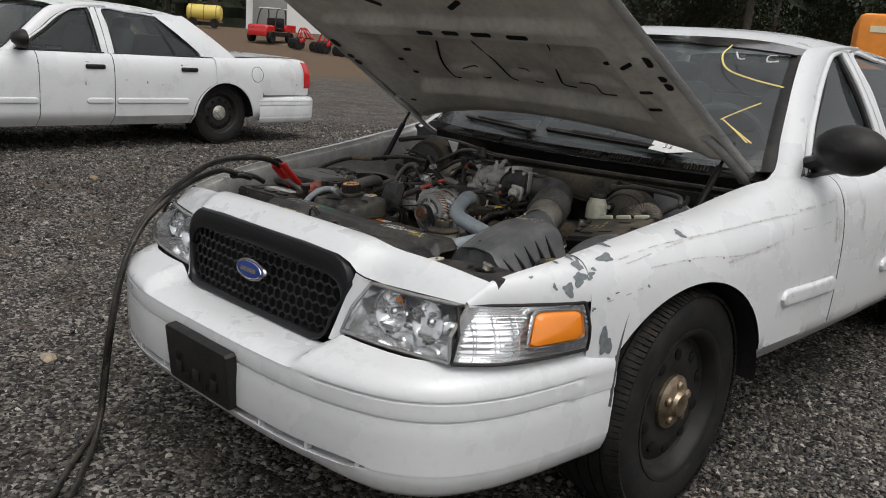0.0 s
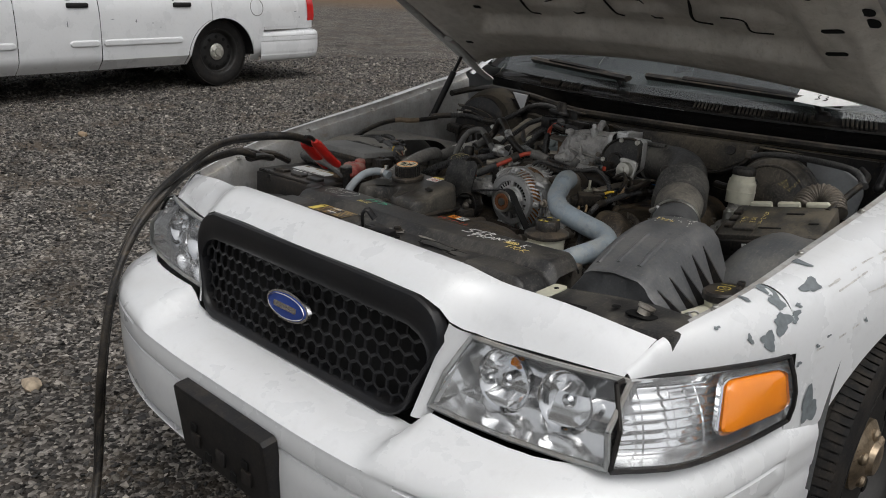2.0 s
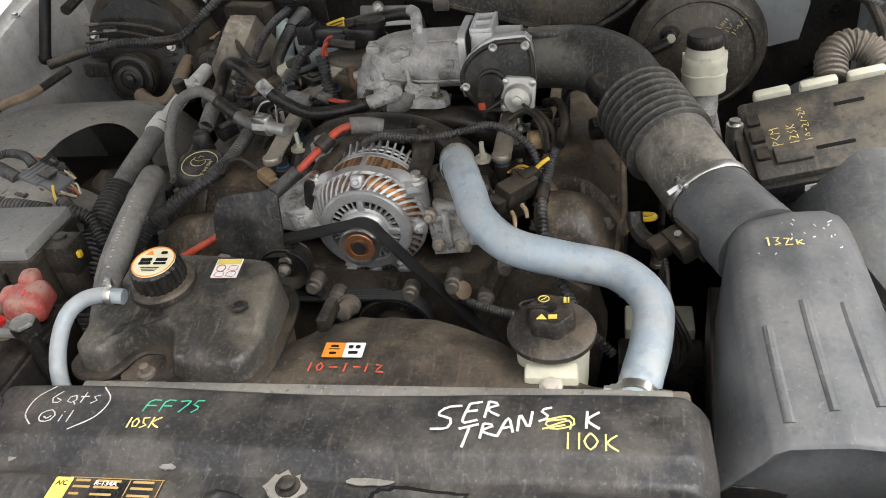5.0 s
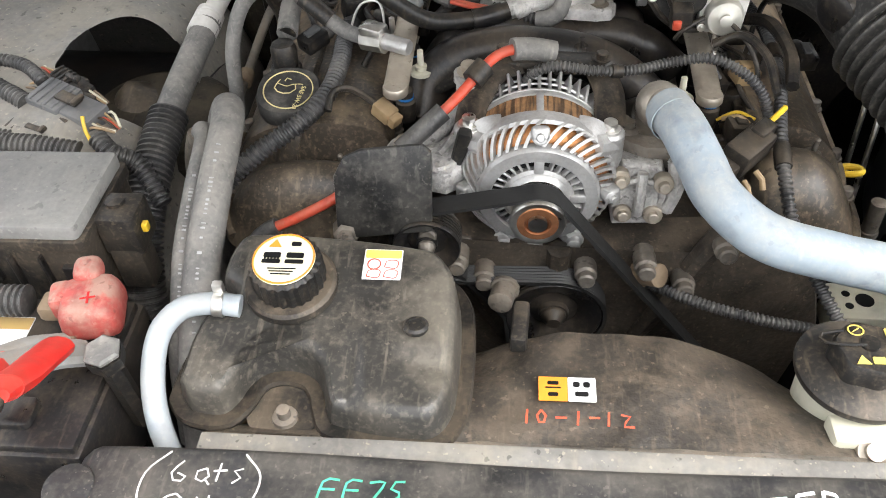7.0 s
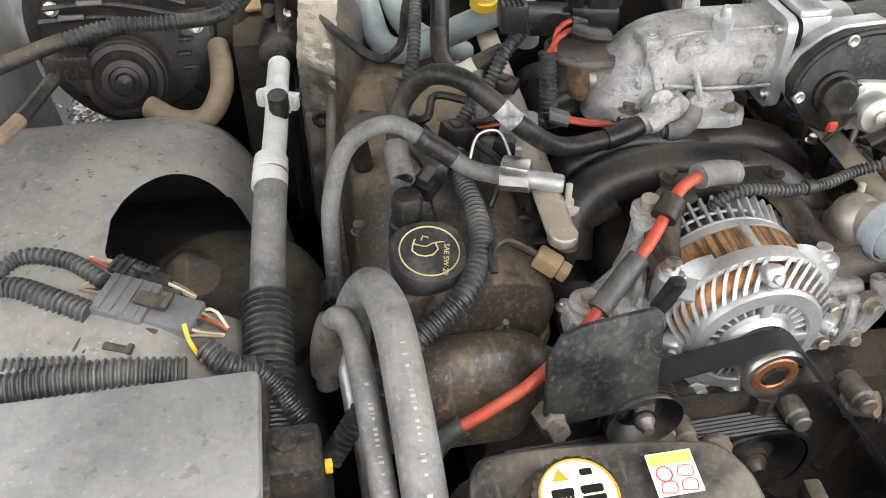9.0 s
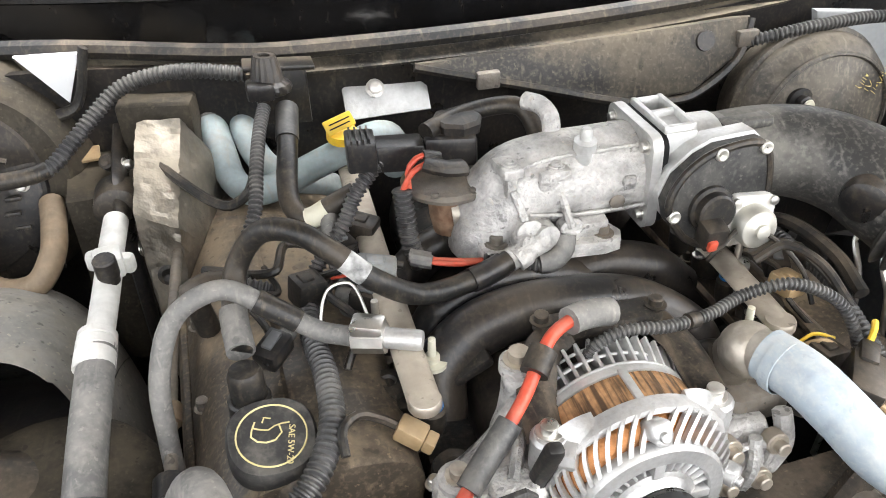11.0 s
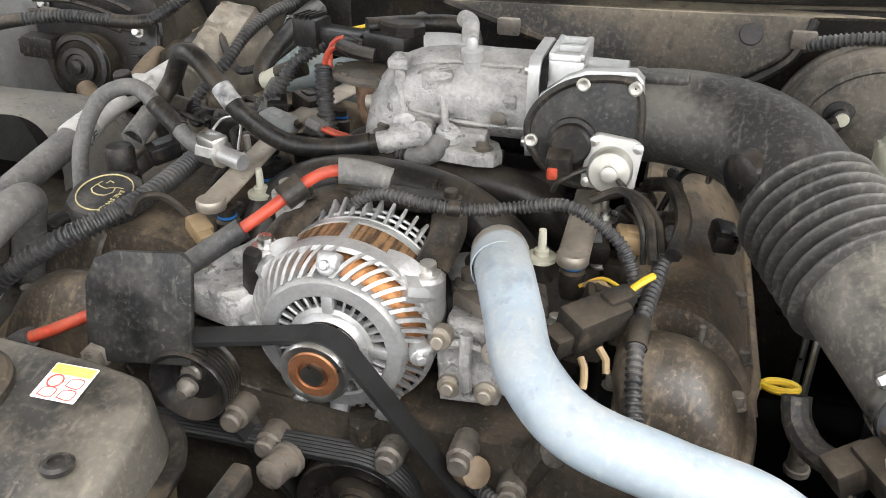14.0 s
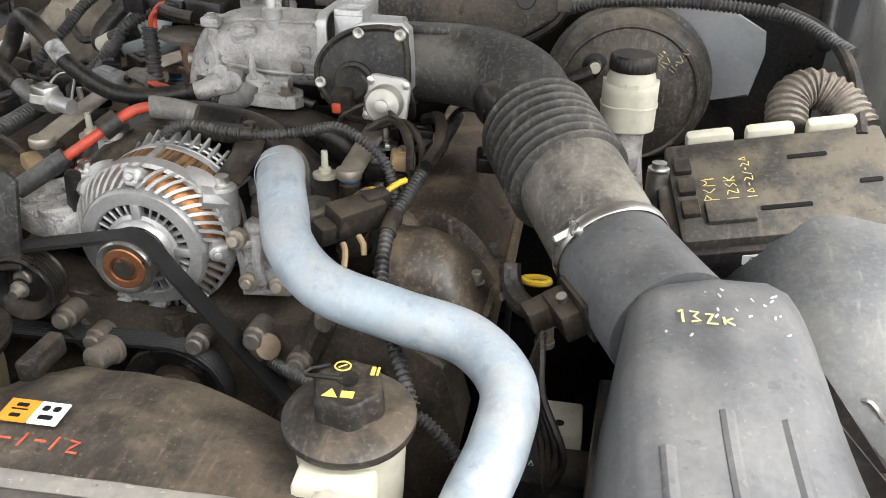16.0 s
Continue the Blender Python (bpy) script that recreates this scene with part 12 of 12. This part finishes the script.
# ---- jump leads ----
IN_BAY[0] = False
for k, off in enumerate((0.0, 0.030)):
    t = thing("jump_lead", (-0.9, -0.5, 0), "thick black jump lead hanging over the nose to the gravel", "cable")
    bm = B()
    o = off
    if k == 0:
        pts = [(-0.485, 0.535, 0.878), (-0.474, 0.47, 0.902), (-0.50, 0.40, 0.905), (-0.58, 0.355, 0.875), (-0.645, 0.30, 0.815), (-0.675, 0.23, 0.75), (-0.66, 0.14, 0.66), (-0.62, 0.06, 0.52), (-0.59, 0.01, 0.36), (-0.575, -0.02, 0.20), (-0.55, -0.05, 0.08), (-0.49, -0.10, 0.022), (-0.39, -0.17, 0.014), (-0.23, -0.29, 0.014), (0.0, -0.62, 0.016), (0.2, -1.2, 0.016)]
    else:
        pts = [(-0.655, 0.47, 0.822), (-0.66, 0.42, 0.838), (-0.68, 0.34, 0.80), (-0.665, 0.24, 0.745), (-0.635, 0.14, 0.67), (-0.59, 0.05, 0.55), (-0.56, -0.01, 0.36), (-0.59, -0.02, 0.19), (-0.58, -0.04, 0.07), (-0.53, -0.10, 0.020), (-0.42, -0.20, 0.014), (-0.26, -0.33, 0.014), (-0.04, -0.66, 0.016), (0.14, -1.2, 0.016)]
    tube(bm, [seat(p) for p in pts[:3 - k]] + pts[3 - k:], 0.0098, seg=12, step=0.012)
    part("cable", bm, "rubber", t)

# ---- card on the windscreen, pen strokes on the glass ----
bm = B()
wp = plane_m((0.468, 1.530, 1.032), (1, -0.05, 0.02), (0, 0.8, 0.57))
prism(bm, [(-0.085, 0.026), (-0.055, 0.030), (0.09, -0.012), (0.0, -0.034), (-0.08, -0.026)], 0.002, 0.003, wp, 0)
card = solo("paper_tag", bm, "white", "white paper tag with handwritten 33 under the wiper", "tag")
bm = B()
strokes(bm, [[(-0.030, 0.008), (-0.020, 0.008), (-0.026, 0.0), (-0.018, -0.006), (-0.030, -0.010)], [(-0.008, 0.004), (0.002, 0.004), (-0.004, -0.003), (0.004, -0.008), (-0.008, -0.012)]], wp @ Matrix.Translation((0, 0, 0.0035)), 0.0018)
part("handwriting", bm, "ink", card)
for name, mm, lines in (("circle", "pen_yellow", [[(0.38, 2.066), (0.374, 2.01), (0.434, 1.937), (0.547, 1.895), (0.689, 1.864)]]), ("letter", "pen_white", [[(0.419, 2.03), (0.451, 1.992), (0.472, 1.994)]]), ("letter", "pen_white", [[(0.583, 2.021), (0.553, 2.018), (0.563, 1.988), (0.603, 1.992)]]),
                        ("stroke", "pen_yellow", [[(0.560, 1.686), (0.60, 1.73), (0.655, 1.781)]]), ("stroke", "pen_yellow", [[(0.565, 1.690), (0.63, 1.65), (0.705, 1.60)]]), ("stroke", "pen_yellow", [[(0.60, 1.668), (0.65, 1.64), (0.72, 1.60)]])):
    bm = B()
    for ln in lines:
        tube(bm, [(x, y - 0.012, 1.0 + (y - 1.5) * 0.7 + 0.008) for x, y in ln], 0.0038, seg=6, step=0.012, ry=0.002)
    solo("pen_" + name, bm, mm, "chalky pen mark on the windscreen", "marking")


# ---- chipped and scraped paint on the fender ----
def chip(y, z, w, h, seed, material="chip", label="patch of flaked paint showing grey primer on the fender"):
    rng = random.Random(seed)
    bm = B()
    ph = [rng.uniform(0, 6.28) for _ in range(3)]
    ring_ = []
    for i in range(22):
        a = 2 * math.pi * i / 22
        k = 0.72 + 0.2 * math.sin(2 * a + ph[0]) + 0.16 * math.sin(3 * a + ph[1]) + 0.12 * math.sin(5 * a + ph[2]) + rng.uniform(-0.06, 0.06)
        ring_.append(side_point(y + w / 2 * k * math.cos(a), z + h / 2 * k * math.sin(a), 0.0016))
    vs = [bm.verts.new(p) for p in ring_]
    c = bm.verts.new(side_point(y, z, 0.0018))
    for i in range(22):
        bm.faces.new((c, vs[i], vs[(i + 1) % 22]))
    o = part("paint_chip", bm, material, main_car, label)
    return o


for i, (y, z, w, h) in enumerate(((0.572, 0.813, 0.036, 0.034), (0.663, 0.821, 0.055, 0.026), (0.560, 0.781, 0.05, 0.040), (0.592, 0.786, 0.04, 0.022), (0.525, 0.758, 0.045, 0.036), (0.704, 0.843, 0.026, 0.010),
                                  (0.526, 0.816, 0.014, 0.007), (0.965, 0.859, 0.036, 0.020), (0.437, 0.789, 0.014, 0.007), (0.648, 0.609, 0.062, 0.090), (0.644, 0.726, 0.015, 0.009), (0.674, 0.738, 0.018, 0.006),
                                  (0.599, 0.703, 0.014, 0.014), (0.489, 0.766, 0.014, 0.020), (0.785, 0.745, 0.012, 0.012), (0.61, 0.800, 0.018, 0.010), (0.95, 0.795, 0.010, 0.010), (1.10, 0.79, 0.012, 0.007), (1.33, 0.80, 0.018, 0.008))):
    chip(y, z, w, h, 20 + i)


def scrape(pts, w, name="scratch", material="scratch"):
    """A thin, broken scratch that follows the panel."""
    bm = B()
    line = spline([(y, z, 0) for y, z in pts], max(6, int(length([V((a, b, 0)) for a, b in pts]) / 0.02)))
    for i in range(len(line) - 1):
        if rs.random() < 0.22:
            continue
        a, b = line[i], line[i + 1]
        k = w * rs.uniform(0.3, 1.0)
        d = V((a.y - b.y, b.x - a.x, 0)).normalized() * k / 2
        q = [a - d, b - d * 0.8, b + d * 0.8, a + d]
        bm.faces.new([bm.verts.new(side_point(p.x, p.y, 0.0016)) for p in q])
    part(name, bm, material, main_car, "thin grey scrape in the white paint")


rs = random.Random(31)
for pts, w in (([(0.60, 0.712), (0.70, 0.728), (0.785, 0.746)], 0.005), ([(0.70, 0.815), (0.85, 0.838), (1.1, 0.858), (1.5, 0.888)], 0.004), ([(0.72, 0.805), (0.95, 0.842), (1.3, 0.872), (1.52, 0.885)], 0.004),
               ([(0.80, 0.79), (1.0, 0.80), (1.19, 0.79), (1.45, 0.815)], 0.005), ([(1.12, 0.775), (1.25, 0.79), (1.40, 0.81)], 0.010), ([(1.507, 0.905), (1.495, 0.86), (1.478, 0.822)], 0.006),
               ([(1.54, 0.893), (1.64, 0.901)], 0.010), ([(1.68, 0.90), (1.80, 0.912)], 0.010), ([(1.55, 0.835), (1.64, 0.838)], 0.008), ([(1.69, 0.84), (1.78, 0.846)], 0.008),
               ([(1.815, 0.94), (1.80, 0.86), (1.80, 0.77)], 0.022), ([(1.83, 0.85), (1.84, 0.80)], 0.04), ([(2.06, 0.90), (2.04, 0.78)], 0.03), ([(2.23, 0.68), (2.20, 0.62)], 0.02)):
    scrape(pts, w)


# ---- far edge of the yard ----
def yellow_tank(x, y):
    t = thing("farm_tank", (x, y, rise(x, y)), "yellow plastic farm tank on a low trailer frame", "tank")
    o = V((x, y, rise(x, y)))
    ax = V((0.62, 0.78, 0))
    bm = B()
    lathe(bm, o + V((0, 0, 0.95)) - ax * 1.15, ax, [(0.0, 0.0), (0.35, 0.02), (0.5, 0.12), (0.52, 0.25), (0.52, 2.05), (0.5, 2.18), (0.35, 2.28), (0, 2.3)], seg=28)
    body = part("tank_body", bm, "yellow", t)
    bm = B()
    lathe(bm, o + V((0, 0, 1.45)), (0, 0, 1), [(0.16, 0), (0.16, 0.12), (0.12, 0.15), (0, 0.15)], seg=16)
    part("filler_lid", bm, "plastic", body)
    for k in (-0.8, 0.0, 0.8):
        bm = B()
        lathe(bm, o + V((0, 0, 0.95)) + ax * (k - 0.02), ax, [(0.527, 0), (0.535, 0.01), (0.535, 0.04), (0.527, 0.05)], seg=28, caps=False)
        part("tank_strap", bm, "rust", t)
    bm = B()
    box(bm, o + V((0, 0, 0.42)), (0.7, 2.3, 0.12), (0, 0, -38), bevel=0.02)
    part("frame", bm, "rust", t)
    for k in (-0.7, 0.7):
        bm = B()
        lathe(bm, o + ax * k + V((0.32, -0.26, 0.3)), (0.78, -0.62, 0), [(0.1, -0.1), (0.28, -0.1), (0.3, -0.06), (0.3, 0.06), (0.28, 0.1), (0.1, 0.1), (0, 0.06)], seg=20)
        part("wheel", bm, "tyre", t)


def utility_vehicle(x, y):
    z = rise(x, y)
    t = thing("utility_vehicle", (x, y, z), "red two-seat utility vehicle with black cab frame", "vehicle")
    m = Matrix.Translation((x, y, z)) @ Matrix.Rotation(radians(25), 4, "Z")
    bm = B()
    box(bm, m @ V((0, -1.05, 0.72)), (1.3, 0.95, 0.5), (0, 0, 25), bevel=0.14, seg=3)
    box(bm, m @ V((0, -1.48, 0.55)), (1.2, 0.16, 0.4), (0, 0, 25), bevel=0.06)
    part("bonnet", bm, "tail", t)
    bm = B()
    box(bm, m @ V((0, 1.05, 0.85)), (1.4, 1.1, 0.4), (0, 0, 25), bevel=0.04)
    part("cargo_bed", bm, "tail", t)
    bm = B()
    box(bm, m @ V((0, 0.0, 0.5)), (1.3, 2.7, 0.25), (0, 0, 25), bevel=0.05)
    part("chassis", bm, "plastic", t)
    bm = B()
    for sx in (-0.6, 0.6):
        tube(bm, [m @ V(p) for p in ((sx, -0.62, 0.75), (sx * 0.95, -0.45, 1.4), (sx * 0.9, -0.2, 1.85), (sx * 0.9, 0.55, 1.85), (sx, 0.6, 0.7))], 0.035, seg=8, step=0.1)
    part("cab_frame", bm, "plastic", t)
    bm = B()
    box(bm, m @ V((0, 0.16, 1.9)), (1.3, 1.0, 0.06), (0, 0, 25), bevel=0.03)
    part("cab_roof", bm, "white", t)
    bm = B()
    box(bm, m @ V((0, 0.2, 0.78)), (1.1, 0.5, 0.16), (0, 0, 25), bevel=0.05)
    box(bm, m @ V((0, 0.48, 1.1)), (1.1, 0.14, 0.6), (0, 0, 25), bevel=0.05)
    part("bench_seat", bm, "plastic", t)
    for sx in (-0.62, 0.62):
        for yy in (-1.05, 1.0):
            bm = B()
            lathe(bm, m @ V((sx, yy, 0.32)), m.to_3x3() @ V((1, 0, 0)), [(0.14, -0.12), (0.3, -0.12), (0.32, -0.08), (0.32, 0.08), (0.3, 0.12), (0.14, 0.12), (0, 0.05)], seg=22)
            part("wheel", bm, "tyre", t)


def implement(x, y, a):
    z = rise(x, y)
    t = thing("tillage_implement", (x, y, z), "red steel tillage implement with black wheels", "implement")
    m = Matrix.Translation((x, y, z)) @ Matrix.Rotation(a, 4, "Z")
    bm = B()
    box(bm, m @ V((0, 0, 0.62)), (1.9, 0.12, 0.12), (0, 0, math.degrees(a)), bevel=0.02)
    box(bm, m @ V((0, 0.5, 0.62)), (1.7, 0.1, 0.1), (0, 0, math.degrees(a)), bevel=0.02)
    for k in (-0.7, 0.0, 0.7):
        tube(bm, [m @ V((k, 0.55, 0.62)), m @ V((k * 0.6, 0.1, 1.15)), m @ V((k, -0.05, 0.62))], 0.04, seg=6, step=0.15)
    part("tool_bar", bm, "tail", t)
    for k in (-0.8, -0.3, 0.3, 0.8):
        bm = B()
        lathe(bm, m @ V((k, -0.25, 0.3)), m.to_3x3() @ V((1, 0, 0)), [(0.1, -0.06), (0.27, -0.05), (0.3, 0.0), (0.27, 0.05), (0.1, 0.06), (0, 0.03)], seg=18)
        part("gauge_wheel", bm, "tyre", t)
        bm = B()
        box(bm, m @ V((k, -0.1, 0.5)), (0.14, 0.34, 0.2), (20, 0, math.degrees(a)), bevel=0.03)
        part("hopper", bm, "plastic" if k < 0.5 else "tail", t)


yellow_tank(-49.5, 28.6)
utility_vehicle(-39.4, 27.0)
for k in range(6):
    implement(-36.0 + 1.9 * k, 26.6 + 0.15 * k, 0.15 * (k % 3) - 0.4)


def shed(x, y):
    z = rise(x, y)
    t = thing("metal_shed", (x, y, z), "grey ribbed metal farm shed with a white end wall", "building")
    m = Matrix.Translation((x, y, z - 0.1)) @ Matrix.Rotation(radians(54), 4, "Z")
    bm = B()
    n = 60
    prof_ = []
    for i in range(n + 1):
        k = i / n
        prof_.append((lerp(-6, 6, k), 0.0 if i % 2 else -0.05))
    for (x0, y0), (x1, y1) in zip(prof_, prof_[1:]):
        bm.faces.new([bm.verts.new(m @ V(p)) for p in ((x0, y0, 0), (x1, y1, 0), (x1, y1, 4), (x0, y0, 4))])
    bm.faces.new([bm.verts.new(m @ V(p)) for p in ((-6, 0.1, 0), (-6, 9, 0), (-6, 9, 4), (-6, 4.5, 5.4), (-6, 0.1, 4))])
    bm.faces.new([bm.verts.new(m @ V(p)) for p in ((6, 0.1, 0), (6, 9, 0), (6, 9, 4), (6, 4.5, 5.4), (6, 0.1, 4))])
    part("wall", bm, "white", t)
    bm = B()
    surf(bm, lambda u, v: m @ V((lerp(-6.3, 6.3, u), lerp(-0.4, 4.5, v), lerp(3.9, 5.45, v))), 2, 2, 0.06)
    surf(bm, lambda u, v: m @ V((lerp(-6.3, 6.3, u), lerp(9.4, 4.5, v), lerp(3.9, 5.45, v))), 2, 2, 0.06)
    part("roof", bm, "rubber_g", t)
    bm = B()
    box(bm, m @ V((-4.2, -0.06, 1.6)), (2.6, 0.08, 3.2), (0, 0, 54), bevel=0.01)
    part("sliding_door", bm, "grey_conn", t)
    bm = B()
    box(bm, m @ V((1.0, -0.08, 2.6)), (2.0, 0.06, 0.5), (0, 0, 54), bevel=0.01)
    part("sign_bar", bm, "tail", t)


shed(-52.0, 40.5)


def lift_machine(x, y):
    t = thing("lift_machine", (x, y, 0), "orange telescopic lift machine with black boom arms", "machine")
    m = Matrix.Translation((x, y, 0)) @ Matrix.Rotation(radians(20), 4, "Z")
    bm = B()
    box(bm, m @ V((0.05, 0, 1.66)), (1.7, 2.4, 1.25), (0, 0, 20), bevel=0.10, seg=2)
    bd = part("body", bm, "orange", t)
    bm = B()
    box(bm, m @ V((-0.35, -1.205, 2.06)), (0.55, 0.012, 0.09), (0, 0, 20), bevel=0.0)
    part("name_bar", bm, "cream", bd)
    for sx in (-0.15, 0.75):
        bm = B()
        tube(bm, [m @ V(p) for p in ((sx + 0.25, -1.28, 2.35), (sx + 0.5, -1.4, 1.6), (sx + 0.6, -1.5, 0.9))], 0.05, seg=6, step=0.2)
        part("boom_arm", bm, "plastic", t)
    bm = B()
    box(bm, m @ V((0, 0, 0.85)), (1.5, 2.6, 0.6), (0, 0, 20), bevel=0.05)
    part("chassis", bm, "plastic", t)
    for sx in (-0.8, 0.8):
        for yy in (-0.9, 0.9):
            bm = B()
            lathe(bm, m @ V((sx, yy, 0.42)), m.to_3x3() @ V((1, 0, 0)), [(0.2, -0.16), (0.4, -0.15), (0.42, -0.1), (0.42, 0.1), (0.4, 0.15), (0.2, 0.16), (0, 0.1)], seg=24)
            part("wheel", bm, "tyre", t)


lift_machine(-2.2, 13.4)


def tree(seed, height, spread):
    """Tapered trunk, limbs, and a ragged crown of leaf clumps."""
    rng = random.Random(seed)
    t = thing("tree", (0, 0, 0), "dark green broadleaf tree at the edge of the yard", "tree", group="tree line")
    bm = B()
    tube(bm, [(0, 0, -0.2), (0.1, 0.05, height * 0.3), (-0.1, 0.1, height * 0.62), (0.05, 0, height * 0.9)], height * 0.022, seg=8, step=0.6)
    tips = []
    for i in range(11):
        a, h0 = rng.uniform(0, 6.28), height * rng.uniform(0.22, 0.75)
        L = spread * rng.uniform(0.5, 1.0) * (1.15 - h0 / height)
        e = V((math.cos(a) * L, math.sin(a) * L, h0 + L * rng.uniform(0.3, 0.8)))
        tube(bm, [(0, 0, h0), tuple(e * 0.5 + V((0, 0, h0 * 0.5))), tuple(e)], height * 0.007, seg=5, step=0.6)
        tips.append(e)
    tips += [V((0, 0, height * 0.9)), V((0, 0, height * 0.7))]
    part("trunk", bm, M_TRUNK, t)
    vs, fs = [], []
    for e in tips:
        for _ in range(330):
            c = e + V((rng.gauss(0, 1), rng.gauss(0, 1), rng.gauss(0, 0.75))) * spread * 0.26
            if c.z < height * 0.1:
                continue
            u = V((rng.gauss(0, 1), rng.gauss(0, 1), rng.gauss(0, 1))).normalized()
            w = u.orthogonal().normalized()
            k = rng.uniform(0.10, 0.24)
            b = len(vs)
            vs += [c - u * k, c + w * k * 0.6, c + u * k, c - w * k * 0.6 + u * k * 0.2]
            fs.append((b, b + 1, b + 2, b + 3))
    me = bpy.data.meshes.new("crown")
    me.from_pydata([tuple(v) for v in vs], [], fs)
    me.materials.append(M_LEAF)
    cr = new("crown", me)
    cr.parent = t
    return t


def leaf_mat():
    m = mat("leaf", (0.03, 0.042, 0.02), 0.6, var=0.4, scale=0.8, bump=0.0)
    return m


M_LEAF = leaf_mat()
M_TRUNK = mat("bark", (0.06, 0.05, 0.04), 0.9, var=0.3, scale=6, bump=0.4, bscale=30)
kinds = [tree(51, 9.5, 3.6), tree(52, 11.5, 4.2), tree(53, 8.0, 3.4)]
rt = random.Random(77)
for i in range(44):
    a = radians(lerp(168, 40, i / 43)) + rt.uniform(-0.02, 0.02)
    r = rt.uniform(64, 84)
    x, y = r * math.cos(a), r * math.sin(a)
    m = Matrix.Translation((x, y, rise(x, y))) @ Matrix.Rotation(rt.uniform(0, 6.28), 4, "Z") @ Matrix.Scale(rt.uniform(0.8, 1.25), 4)
    if i < 3:
        kinds[i].matrix_basis = m
    else:
        copy_thing(kinds[i % 3], m)


def far_wood(u, v):
    a = radians(lerp(178, 30, u))
    h = 9.0 + 4.0 * noise.noise(V((u * 40, 0, 0))) + 2.0 * noise.noise(V((u * 170, 3, 0)))
    r_ = 96 + 3 * noise.noise(V((u * 90, v * 8, 5)))
    return V((r_ * math.cos(a), r_ * math.sin(a), 1.0 + (h + 6) * v))


bm = B()
surf(bm, far_wood, 260, 14)
tagged(new("backdrop", finish(bm, "backdrop", mat("far_woods", (0.026, 0.030, 0.020), 0.9, var=0.5, scale=0.5, bump=0.0, spec=0.1))), "dark green wall of far woods behind the yard", "woods", kind="structure")
